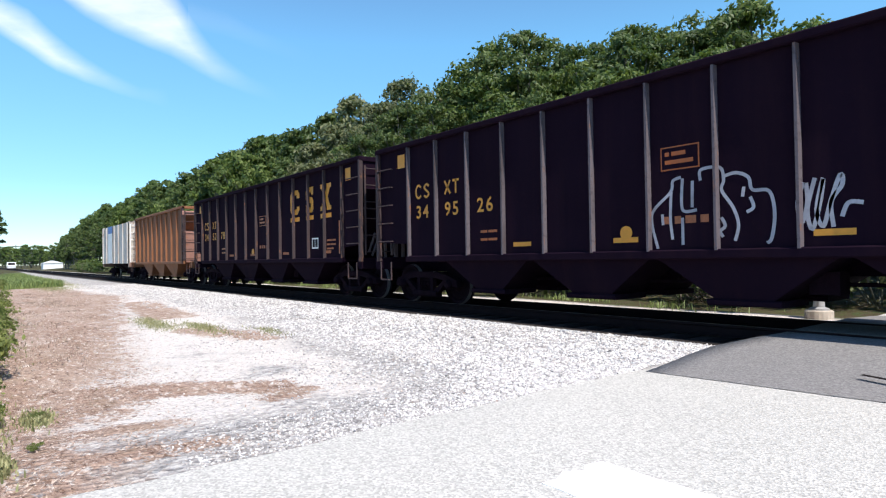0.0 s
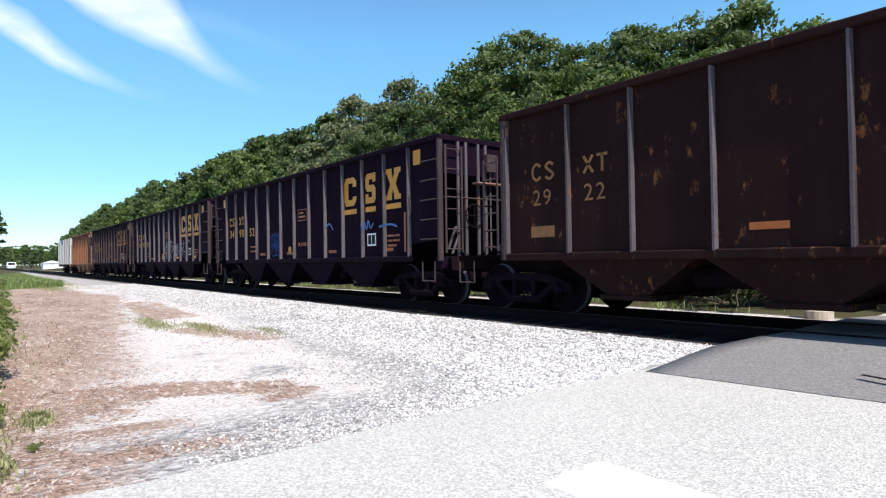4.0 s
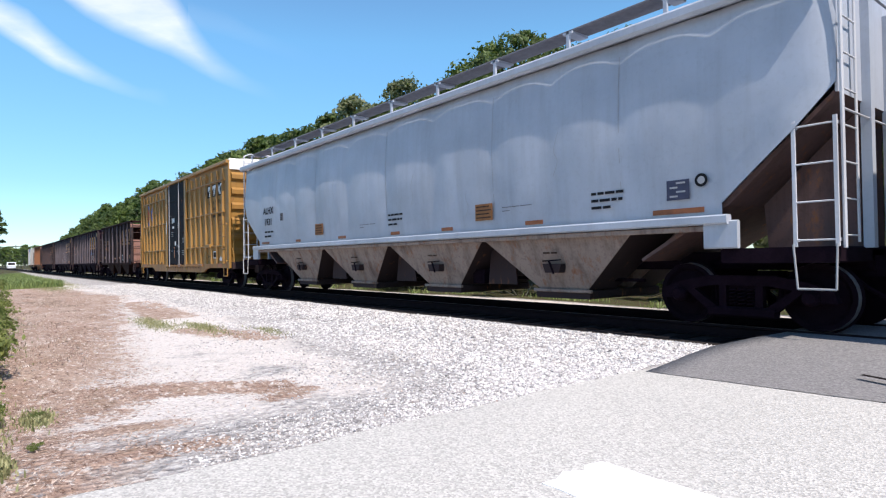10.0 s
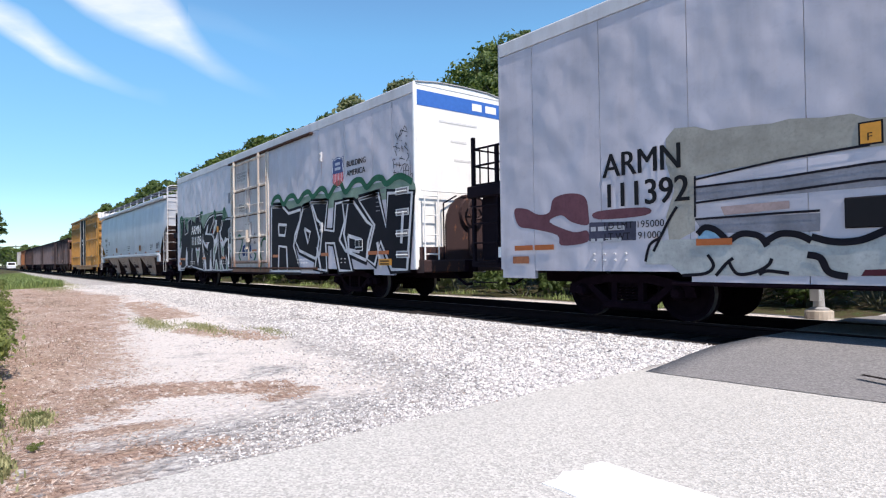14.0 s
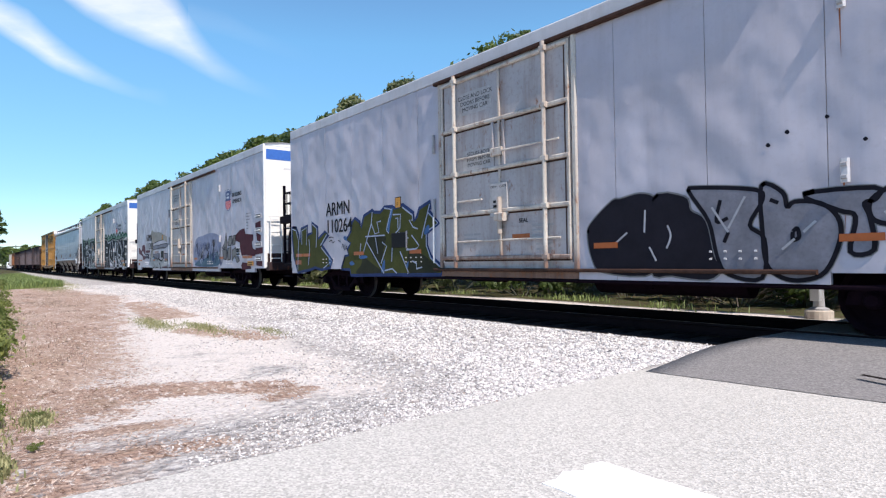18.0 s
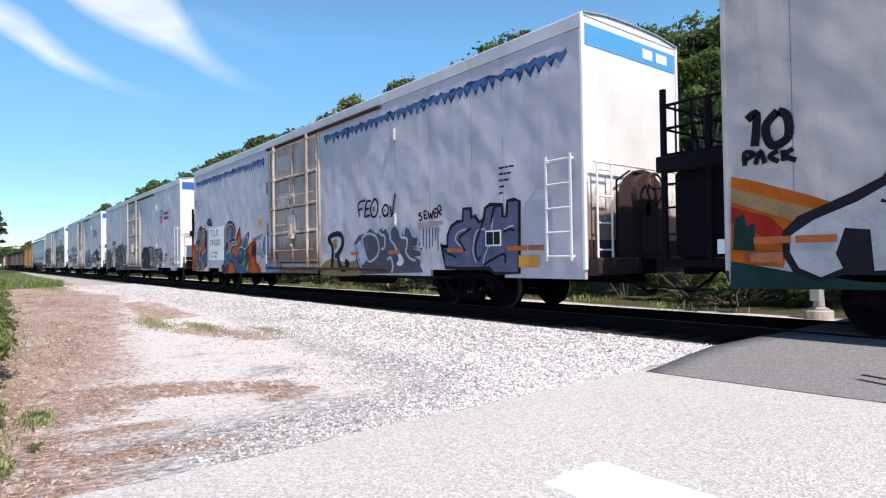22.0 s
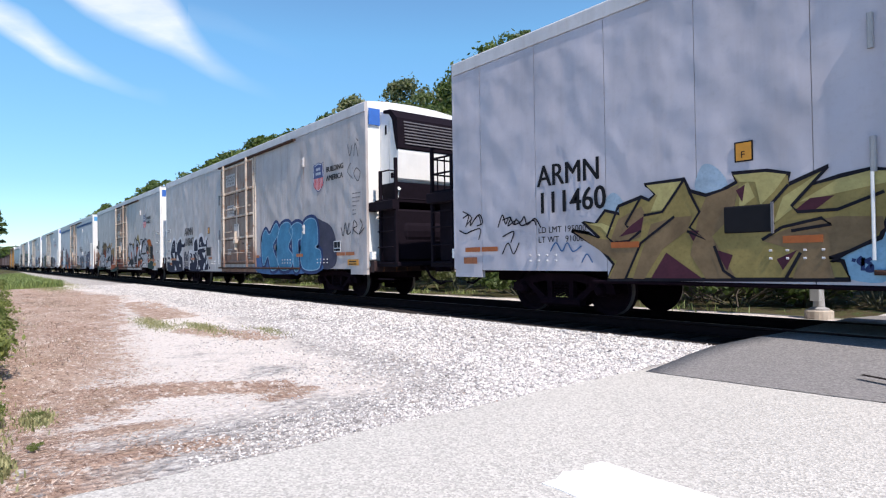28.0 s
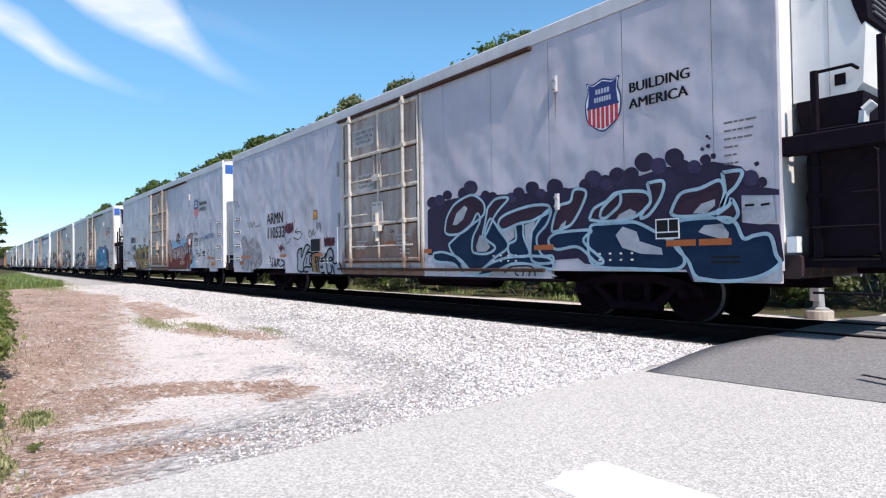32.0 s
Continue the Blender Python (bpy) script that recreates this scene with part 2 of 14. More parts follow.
# ---- mesh helpers ----
class MB:
    """Gathers vertices and faces for one mesh."""

    def __init__(self):
        self.v, self.f = [], []

    def add(self, verts, faces):
        k = len(self.v)
        self.v += [tuple(p) for p in verts]
        self.f += [tuple(i + k for i in q) for q in faces]
        return self

    def box(self, x0, x1, y0, y1, z0, z1):
        return self.add([(x0, y0, z0), (x1, y0, z0), (x1, y1, z0), (x0, y1, z0), (x0, y0, z1), (x1, y0, z1), (x1, y1, z1), (x0, y1, z1)],
                        [(3, 2, 1, 0), (4, 5, 6, 7), (0, 1, 5, 4), (1, 2, 6, 5), (2, 3, 7, 6), (3, 0, 4, 7)])

    def chamfer(self, x0, x1, y0, y1, z0, z1, c=0.02):
        """A box with its long edges cut, along the longest side."""
        d = [x1 - x0, y1 - y0, z1 - z0]
        a = d.index(max(d))
        lo, hi = [x0, y0, z0], [x1, y1, z1]
        p, q = [i for i in range(3) if i != a]
        c = min(c, d[p] * 0.4, d[q] * 0.4)
        ring = [(lo[p] + c, lo[q]), (hi[p] - c, lo[q]), (hi[p], lo[q] + c), (hi[p], hi[q] - c), (hi[p] - c, hi[q]), (lo[p] + c, hi[q]), (lo[p], hi[q] - c), (lo[p], lo[q] + c)]
        vs = []
        for e in (lo[a], hi[a]):
            for u, w in ring:
                r = [0, 0, 0]
                r[a], r[p], r[q] = e, u, w
                vs.append(r)
        return self.add(vs, [tuple(range(7, -1, -1)), tuple(range(8, 16))] + [(i, (i + 1) % 8, 8 + (i + 1) % 8, 8 + i) for i in range(8)])

    def prism(self, ring, axis, a, b):
        """A ring of (u, w) swept along an axis from a to b. Axis x: (y, z); y: (x, z); z: (x, y)."""
        n = len(ring)
        put = {"x": lambda e, u, w: (e, u, w), "y": lambda e, u, w: (u, e, w), "z": lambda e, u, w: (u, w, e)}[axis]
        return self.add([put(e, u, w) for e in (a, b) for u, w in ring],
                        [tuple(range(n - 1, -1, -1)), tuple(range(n, 2 * n))] + [(i, (i + 1) % n, n + (i + 1) % n, n + i) for i in range(n)])

    def rod(self, a, b, r, n=7):
        a, b = Vector(a), Vector(b)
        d = (b - a).normalized()
        s = d.orthogonal().normalized()
        t = d.cross(s)
        vs = [e + (s * math.cos(6.28319 * i / n) + t * math.sin(6.28319 * i / n)) * r for e in (a, b) for i in range(n)]
        return self.add(vs, [tuple(range(n - 1, -1, -1)), tuple(range(n, 2 * n))] + [(i, (i + 1) % n, n + (i + 1) % n, n + i) for i in range(n)])

    def tube(self, points, r, n=6):
        for a, b in zip(points, points[1:]):
            self.rod(a, b, r, n)
        return self

    def lathe(self, profile, n=24, axis="y", centre=(0, 0, 0)):
        """A closed profile of (along, radius) turned round an axis."""
        k = len(profile)
        vs = []
        for i in range(n):
            c, s = math.cos(6.28319 * i / n), math.sin(6.28319 * i / n)
            for a, r in profile:
                p = {"y": (r * c, a, r * s), "z": (r * c, r * s, a), "x": (a, r * c, r * s)}[axis]
                vs.append((p[0] + centre[0], p[1] + centre[1], p[2] + centre[2]))
        return self.add(vs, [(i * k + j, i * k + (j + 1) % k, ((i + 1) % n) * k + (j + 1) % k, ((i + 1) % n) * k + j) for i in range(n) for j in range(k)])

    def mesh(self, name, material, smooth=False):
        me = bpy.data.meshes.new(name)
        me.from_pydata(self.v, [], self.f)
        me.materials.append(material)
        if smooth:
            me.polygons.foreach_set("use_smooth", [True] * len(me.polygons))
        me.update()
        return me


def part(name, mb, material, parent, label="", smooth=False, at=None):
    """One mesh under a thing or under a part."""
    ob = new(name, mb if isinstance(mb, bpy.types.Mesh) else mb.mesh(name, material, smooth))
    ob.parent = parent
    if at is not None:
        ob.matrix_basis = at
    if label:
        ob["label"] = label
    return ob


def thing(name, label, category, group="", at=None, data=None, kind=""):
    ob = new(name, data)
    if at is not None:
        ob.matrix_basis = at
    return tagged(ob, label, category, group, kind)


def setting(name, mb, material, label, category="", kind="structure", smooth=False):
    return tagged(new(name, mb.mesh(name, material, smooth)), label, category or name.replace("_", " "), "", kind)


# ---- ground ----
def ground_material():
    k = Mat("ground", 0.97, 0.0, 0.15)
    geo = k.t.nodes.new("ShaderNodeNewGeometry").outputs["Position"]
    k.co = geo
    xyz = k.n("ShaderNodeSeparateXYZ", Vector=geo)
    x, y = xyz.outputs[0], xyz.outputs[1]
    wob = k.math("MULTIPLY", k.math("SUBTRACT", k.noise(0.6, 8, (0.7, 1.3, 1), 0.72), 0.5), 3.2)
    rag = k.math("MULTIPLY", k.math("SUBTRACT", k.noise(1.9, 9, (0.8, 1.2, 1), 0.78, 17.0), 0.5), 2.2)
    fine = k.noise(45, 4, None, 0.75)
    mid = k.noise(5, 6, None, 0.7, 2.0)
    crumb = k.noise(13, 6, (0.9, 1.3, 1), 0.8, 6.0)
    frag = k.math("SUBTRACT", crumb, 0.5)
    grit = k.n("ShaderNodeTexVoronoi", Vector=geo, Scale=19.0)
    cell = k.n("ShaderNodeSeparateColor", Color=grit.outputs["Color"]).outputs[0]

    def near(ax, ay, bx, by, wide):
        """1 on a line across the ground, falling to 0 at a ragged edge."""
        dx, dy = bx - ax, by - ay
        px, py = k.math("SUBTRACT", x, ax), k.math("SUBTRACT", y, ay)
        s = k.math("DIVIDE", k.math("ADD", k.math("MULTIPLY", px, dx), k.math("MULTIPLY", py, dy)), dx * dx + dy * dy)
        s = k.math("MINIMUM", k.math("MAXIMUM", s, 0.0), 1.0)
        ex, ey = k.math("SUBTRACT", px, k.math("MULTIPLY", s, dx)), k.math("SUBTRACT", py, k.math("MULTIPLY", s, dy))
        dist = k.math("SQRT", k.math("ADD", k.math("MULTIPLY", ex, ex), k.math("MULTIPLY", ey, ey)))
        return k.ramp(k.math("ADD", dist, k.math("ADD", k.math("MULTIPLY", rag, 0.9 * wide), k.math("MULTIPLY", frag, 0.9))), wide * 1.0, wide * 0.85)

    # crushed limestone over dark fines
    stone = k.mix(cell, (0.20, 0.19, 0.188), (0.62, 0.60, 0.585))
    stone = k.mix(k.ramp(crumb, 0.5, 0.62), stone, (0.30, 0.28, 0.27))
    stone = k.mix(k.math("MULTIPLY", k.ramp(mid, 0.45, 0.7), 0.6), stone, (0.42, 0.39, 0.365))
    # pale sand with grey gravel and bits of bark showing through
    sand = k.mix(fine, (0.55, 0.50, 0.47), (0.76, 0.71, 0.67))
    sand = k.mix(k.ramp(k.math("ADD", crumb, k.math("MULTIPLY", rag, 0.08)), 0.56, 0.64), sand, (0.25, 0.22, 0.205))
    # dry leaf litter and dead grass
    litter = k.mix(k.ramp(k.noise(22, 6, (0.8, 1.4, 1), 0.85, 1.0), 0.28, 0.72), (0.10, 0.050, 0.034), (0.62, 0.45, 0.355))
    litter = k.mix(k.ramp(k.noise(15, 7, (0.8, 1.5, 1), 0.85, 43.0), 0.54, 0.61), litter, (0.105, 0.055, 0.038))
    litter = k.mix(k.ramp(k.noise(2.4, 7, None, 0.75, 9.0), 0.50, 0.68), litter, (0.30, 0.215, 0.155))
    litter = k.mix(k.ramp(k.noise(9, 8, (0.8, 1.5, 1), 0.8, 31.0), 0.555, 0.61), litter, (0.70, 0.62, 0.56))
    litter = k.mix(k.math("MULTIPLY", k.ramp(k.noise(0.8, 7, (0.6, 1.6, 1), 0.7, 23.0), 0.46, 0.62), 0.6), litter, (0.50, 0.40, 0.335))
    litter = k.mix(k.math("MULTIPLY", k.ramp(k.noise(4.2, 8, (0.6, 1.5, 1), 0.8, 51.0), 0.56, 0.61), 0.75), litter, (0.74, 0.67, 0.62))
    litter = k.mix(k.math("MULTIPLY", k.ramp(k.noise(5.0, 8, (0.6, 1.6, 1), 0.8, 61.0), 0.56, 0.61), 0.75), litter, (0.13, 0.072, 0.052))
    grass = k.mix(mid, (0.03, 0.052, 0.015), (0.095, 0.12, 0.035))
    # the litter lies beyond the sand on the verge; it narrows towards the road
    bound = k.math("MINIMUM", k.math("MULTIPLY", k.math("ADD", x, 0.3), -0.178), k.math("ADD", k.math("MULTIPLY", x, 0.09), 6.8))
    in_litter = k.ramp(k.math("ADD", k.math("SUBTRACT", y, bound), k.math("ADD", k.math("MULTIPLY", rag, 1.5), k.math("MULTIPLY", frag, 3.0))), 0.18, -0.08)
    in_litter = k.math("MULTIPLY", in_litter, k.ramp(k.math("ADD", x, k.math("ADD", k.math("MULTIPLY", rag, 1.0), k.math("MULTIPLY", frag, 2.0))), -5.6, -5.9))
    scatter = k.math("MULTIPLY", k.ramp(k.math("ADD", y, k.math("MULTIPLY", rag, 0.6)), 1.0, 0.4), k.ramp(k.noise(1.7, 9, (0.8, 1.3, 1), 0.82, 3.0), 0.43, 0.47))
    in_litter = k.math("MAXIMUM", in_litter, scatter)
    for way in ((-7.2, 0.8, -5.9, 2.35, 0.36), (-5.2, 0.45, -5.0, 1.15, 0.24), (-4.25, 0.5, -4.1, 1.25, 0.17), (-5.25, 2.3, -5.5, 2.55, 0.22), (-11.6, 3.3, -9.6, 3.85, 0.42), (-21, 4.3, -14.5, 3.6, 0.6)):
        in_litter = k.math("MAXIMUM", in_litter, near(*way))
    strew = k.math("ADD", k.math("ADD", y, k.math("MULTIPLY", k.math("MAXIMUM", x, -16.0), 0.16)), k.math("MULTIPLY", rag, 0.9))
    in_sand = k.math("MULTIPLY", k.ramp(strew, 2.75, 2.2), k.ramp(k.math("ADD", x, k.math("MULTIPLY", rag, 0.4)), -4.45, -4.95))
    in_sand = k.math("MULTIPLY", in_sand, k.ramp(k.noise(0.9, 6, None, 0.65, 5.0), 0.34, 0.46))
    c = k.mix(in_sand, stone, sand)
    for way in ((-4.0, 4.3, -4.6, 5.2, 0.35), (-6.0, 4.6, -8.0, 5.0, 0.4)):
        c = k.mix(k.math("MULTIPLY", near(*way), 0.7), c, sand)
    c = k.mix(in_litter, c, litter)
    far = k.math("MAXIMUM", k.ramp(k.math("ADD", y, k.math("MULTIPLY", wob, 0.3)), 13.6, 14.3), k.ramp(k.math("ADD", k.math("ADD", y, k.math("MULTIPLY", x, -0.01)), k.math("MULTIPLY", wob, 0.4)), 1.3, -0.6))
    far = k.math("MAXIMUM", far, k.ramp(x, 9, 12))
    green = k.math("MULTIPLY", far, k.ramp(k.math("ADD", x, k.math("MULTIPLY", wob, 1.5)), -12.5, -15.0))
    green = k.math("MAXIMUM", green, k.math("MULTIPLY", k.ramp(x, -38, -44), k.ramp(k.math("ADD", k.math("ADD", y, k.math("MULTIPLY", x, 0.035)), k.math("MULTIPLY", rag, 0.5)), 2.9, 2.4)))
    green = k.math("MAXIMUM", green, k.ramp(y, 12.5, 12.9))
    green = k.math("MAXIMUM", green, k.ramp(x, 9, 12))
    c = k.mix(green, c, k.mix(k.ramp(mid, 0.38, 0.55), grass, (0.075, 0.058, 0.036)))
    strip = k.math("MULTIPLY", k.ramp(k.math("ADD", y, k.math("MULTIPLY", wob, 0.12)), 11.2, 11.6), k.ramp(k.math("ADD", y, k.math("MULTIPLY", wob, 0.25)), 12.75, 12.35))
    c = k.mix(strip, c, sand)
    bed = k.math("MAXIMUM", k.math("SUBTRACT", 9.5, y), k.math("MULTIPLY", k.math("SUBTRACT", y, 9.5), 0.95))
    # the train's shade on the track bed, put into the ground colour
    bed_shade = k.ramp(k.math("ADD", bed, k.math("MULTIPLY", wob, 0.10)), 2.15, 1.70)
    c = k.mix(k.math("MULTIPLY", bed_shade, 0.97), c, k.mix(fine, (0.014, 0.011, 0.011), (0.038, 0.030, 0.027)))
    k.colour(c)
    nm = k.bump(grit.outputs["Distance"], 0.8, 0.04)
    nm = k.bump(crumb, 0.5, 0.03, nm)
    k.bump(fine, 0.5, 0.02, nm)
    return k.m


def road_material(name, lo, hi, chips):
    k = Mat(name, 0.95, 0.0, 0.2)
    v = k.n("ShaderNodeTexVoronoi", Vector=k.co, Scale=chips)
    cell = k.n("ShaderNodeSeparateColor", Color=v.outputs["Color"]).outputs[0]
    big = k.noise(0.6, 5, None, 0.6)
    c = k.mix(k.ramp(cell, 0.0, 1.0), lo, hi)
    c = k.mix(k.math("MULTIPLY", k.ramp(big, 0.4, 0.75), 0.16), c, tuple(x * 0.75 for x in lo))
    spots = k.ramp(k.noise(16.0, 6, None, 0.75, 4.0), 0.60, 0.70)
    c = k.mix(k.math("MULTIPLY", spots, 0.5), c, tuple(x * 0.5 for x in lo))
    k.colour(c)
    nm = k.bump(v.outputs["Distance"], 0.5, 0.01)
    k.bump(k.noise(90, 3), 0.25, 0.004, nm)
    return k.m


def lerp_steps(a, b, fine0, fine1, step):
    """Coordinates from a to b: fine between fine0 and fine1, and growing steps outside."""
    out = [fine0 + step * i for i in range(int((fine1 - fine0) / step) + 1)]
    s, p = step, out[0]
    while p > a:
        s *= 1.55
        p = max(a, p - s)
        out.insert(0, p)
    s, p = step, out[-1]
    while p < b:
        s *= 1.55
        p = min(b, p + s)
        out.append(p)
    return out


def ground_height(x, y):
    bump = 0.05 * noise.noise((x * 0.35, y * 0.35, 0.0)) + 0.02 * noise.noise((x * 1.3, y * 1.3, 3.0))
    bed = max(0.0, 1 - abs(y - TRACK_Y) / 3.2)                 # the ballast bed
    road = max(0.0, min(1.0, (x + 3.45) * 4)) * max(0.0, min(1.0, (7.0 - x) * 2))
    z = bump * (1 - min(1, bed * 2)) - 0.05 + 0.015 * min(1, bed * 2)
    if x < -3.8 and y < 3.5:
        z -= min(0.12, (3.5 - y) * 0.03) * min(1, (-3.8 - x) * 0.5)
    if -5.6 < x < -3.3 and y < 6.5:                            # flush with the road's edge
        s = min(1.0, (x + 5.6) / 1.4)
        z = z * (1 - s) - 0.006 * s
    if y > 15:
        z += min(0.5, (y - 15) * 0.08)
    return z * (1 - road) - 0.07 * road


xs = lerp_steps(-3200, 3200, -42, 8, 0.25)
ys = lerp_steps(-3200, 3200, -4, 20, 0.5)
gm = MB()
gm.v = [(x, y, ground_height(x, y) if abs(x) < 400 and abs(y) < 400 else 0.0) for y in ys for x in xs]
nx = len(xs)
gm.f = [(j * nx + i, j * nx + i + 1, (j + 1) * nx + i + 1, (j + 1) * nx + i) for j in range(len(ys) - 1) for i in range(nx - 1)]
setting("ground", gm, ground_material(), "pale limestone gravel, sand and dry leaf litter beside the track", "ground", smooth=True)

ROAD = road_material("chip_seal", (0.355, 0.347, 0.328), (0.60, 0.585, 0.553), 75.0)
PATCH = road_material("new_asphalt", (0.155, 0.150, 0.152), (0.27, 0.262, 0.26), 60.0)


def slab(rows, thick):
    """A strip of road from rows of (y, x0, x1, z)."""
    mb = MB()
    for (ya, a0, a1, za), (yb, b0, b1, zb) in zip(rows, rows[1:]):
        mb.add([(a0, ya, za), (a1, ya, za), (b1, yb, zb), (b0, yb, zb), (a0, ya, za - thick), (a1, ya, za - thick), (b1, yb, zb - thick), (b0, yb, zb - thick)],
               [(0, 1, 2, 3), (0, 3, 7, 4), (1, 5, 6, 2), (0, 4, 5, 1), (3, 2, 6, 7)])
    return mb


def edge(y, base, amp=0.07):
    return base + amp * noise.noise((y * 1.7, base, 0.0)) + 0.5 * amp * noise.noise((y * 5.1, base, 4.0))


rows = [(-60 + 2.5 * i, edge(-60 + 2.5 * i, -3.6), 4.2, 0.004) for i in range(22)] + [(-5 + 0.25 * i, edge(-5 + 0.25 * i, -3.6), 4.2, 0.004) for i in range(50)]
setting("road", slab(rows, 0.12), ROAD, "sun-bleached chip-seal road leading to the level crossing", "road")
crossing = [(5.45, -3.5, 4.25, 0.010), (5.9, -3.55, 4.25, 0.022), (6.5, -3.62, 4.25, 0.050), (7.1, -3.64, 4.25, 0.082), (7.7, -3.55, 4.25, 0.110), (8.05, -3.5, 4.25, 0.125), (8.3, -3.45, 4.25, 0.13), (8.66, -3.4, 4.25, 0.14)]


def crossing_near():
    mb = MB()
    n = 24
    rows2 = [(y, [x0 + (x1 - x0) * i / n for i in range(n + 1)], z) for y, x0, x1, z in crossing]
    for r, (y, row, z) in enumerate(rows2):
        for x in row:
            yy = y + (0.10 * (x + 3.5) if r == 0 else 0.10 * (x + 3.5) * max(0, 1 - r / 3)) + (0.03 * noise.noise((x * 2.3, 0.0, 0.0)) if r == 0 else 0)
            mb.v.append((x, yy, z))
    mb.f = [(r * (n + 1) + i, r * (n + 1) + i + 1, (r + 1) * (n + 1) + i + 1, (r + 1) * (n + 1) + i) for r in range(len(rows2) - 1) for i in range(n)]
    k = len(mb.v)
    mb.v += [(x, y, z - 0.14) for x, y, z in mb.v[:]]
    edge_ring = [r * (n + 1) for r in range(len(rows2))]
    mb.f += [(edge_ring[i], edge_ring[i + 1], edge_ring[i + 1] + k, edge_ring[i] + k) for i in range(len(edge_ring) - 1)]
    return mb


setting("crossing_apron", crossing_near(), PATCH, "dark new asphalt ramp rising to the rails", "pavement", smooth=True)
setting("crossing_infill", MB().box(-3.4, 4.25, 8.92, 10.08, -0.02, 0.15), PATCH, "dark asphalt between the rails of the crossing", "pavement")
setting("crossing_far", slab([(10.36, -3.4, 4.25, 0.15), (11.3, -3.5, 4.25, 0.12), (13.2, -3.6, 4.2, 0.02)], 0.14), PATCH, "dark asphalt ramp beyond the rails", "pavement")
setting("road_far", slab([(13.2, -3.6, 4.2, 0.02), (18, -3.7, 4.2, 0.03), (80, -3.8, 4.2, 0.6)], 0.2), ROAD, "bleached road beyond the level crossing", "road")
stop = MB()
wear = [(-2.15 + 0.115 * i, 2.36 + 0.022 * noise.noise((i * 0.9, 1.0, 0.0))) for i in range(51)] + [(3.6 - 0.115 * i, 2.87 + 0.026 * noise.noise((i * 0.8, 7.0, 0.0))) for i in range(51)] + [(-2.17, 2.74), (-2.12, 2.68), (-2.19, 2.58), (-2.14, 2.47)]
stop.prism(wear, "z", 0.0, 0.009)
STOP = Mat("road_paint", 0.7)
STOP.colour(STOP.mix(STOP.ramp(STOP.noise(12, 6, None, 0.75), 0.62, 0.72), (0.86, 0.86, 0.85), (0.45, 0.45, 0.46)))
setting("stop_line", stop, STOP.m, "worn white painted stop line on the road", "road marking")
tar = MB()
setting("tar_mark", tar.add([(-1.88, 6.32, 0.085), (-1.2, 6.10, 0.075), (-1.19, 6.16, 0.079), (-1.86, 6.37, 0.09)], [(0, 1, 2, 3)]), M["tie_wood"], "short black tar mark on the asphalt ramp", "road marking")


# ---- track ----
def rail(y):
    ring = [(-0.075, 0), (0.075, 0), (0.075, 0.012), (0.012, 0.03), (0.012, 0.125), (0.036, 0.14), (0.036, 0.165), (0.028, 0.172), (-0.028, 0.172), (-0.036, 0.165), (-0.036, 0.14), (-0.012, 0.125), (-0.012, 0.03), (-0.075, 0.012)]
    mb = MB().prism([(y + u, RAIL - 0.172 + w) for u, w in ring], "x", -420, 120)
    return mb


track = thing("railway_track", "single railway track on pale ballast, rails polished on top", "railway track", kind="structure")
for y in (TRACK_Y - 0.755, TRACK_Y + 0.755):
    r = part("rail", rail(y), M["rail_steel"], track)
    part("rail_head", MB().box(-420, 120, y - 0.026, y + 0.026, RAIL - 0.01, RAIL + 0.002), M["rail_head"], r, "bright worn running surface")
tie = MB().chamfer(-0.115, 0.115, -1.3, 1.3, -0.16, 0.0, 0.012).mesh("tie", M["tie_wood"])
for i in range(230):
    x = -4.2 - 0.52 * i
    part("tie", tie, None, track, at=pose(x, TRACK_Y + random.uniform(-0.03, 0.03), RAIL - 0.172 + random.uniform(-0.008, 0.002), 0, 0, random.uniform(-1, 1)))


def stones(name, n, where, size, mat, label):
    """Loose angular stones, one mesh."""
    rng = np.random.default_rng(5)
    base = np.array([(1, 0, 0), (-1, 0, 0), (0, 1, 0), (0, -1, 0), (0, 0, 1), (0, 0, -1)], float)
    faces = np.array([(0, 2, 4), (2, 1, 4), (1, 3, 4), (3, 0, 4), (2, 0, 5), (1, 2, 5), (3, 1, 5), (0, 3, 5)])
    pts = where(rng, n)
    n = len(pts)
    r = size[0] + (size[1] - size[0]) * rng.uniform(0, 1, (n, 1, 1)) ** 1.6
    r *= np.clip(0.42 + (pts[:, 1] - 2.5) * 0.16, 0.42, 1.0)[:, None, None]       # the gravel is finer away from the track
    v = base[None] * r * rng.uniform(0.55, 1.25, (n, 6, 1)) + rng.normal(0, 0.15, (n, 6, 3)) * r
    a, b = rng.uniform(0, 6.28, n), rng.uniform(0, 6.28, n)
    ca, sa, cb, sb = np.cos(a), np.sin(a), np.cos(b), np.sin(b)
    x, y, z = v[..., 0].copy(), v[..., 1].copy(), v[..., 2].copy()
    x, y = x * ca[:, None] - y * sa[:, None], x * sa[:, None] + y * ca[:, None]
    y, z = y * cb[:, None] - z * sb[:, None], y * sb[:, None] + z * cb[:, None]
    v = np.stack([x, y, z * 0.75], 2) + pts[:, None]
    mb = MB()
    mb.v = v.reshape(-1, 3).tolist()
    mb.f = (faces[None] + 6 * np.arange(n)[:, None, None]).reshape(-1, 3).tolist()
    return setting(name, mb, mat, label, "gravel", "stuff")


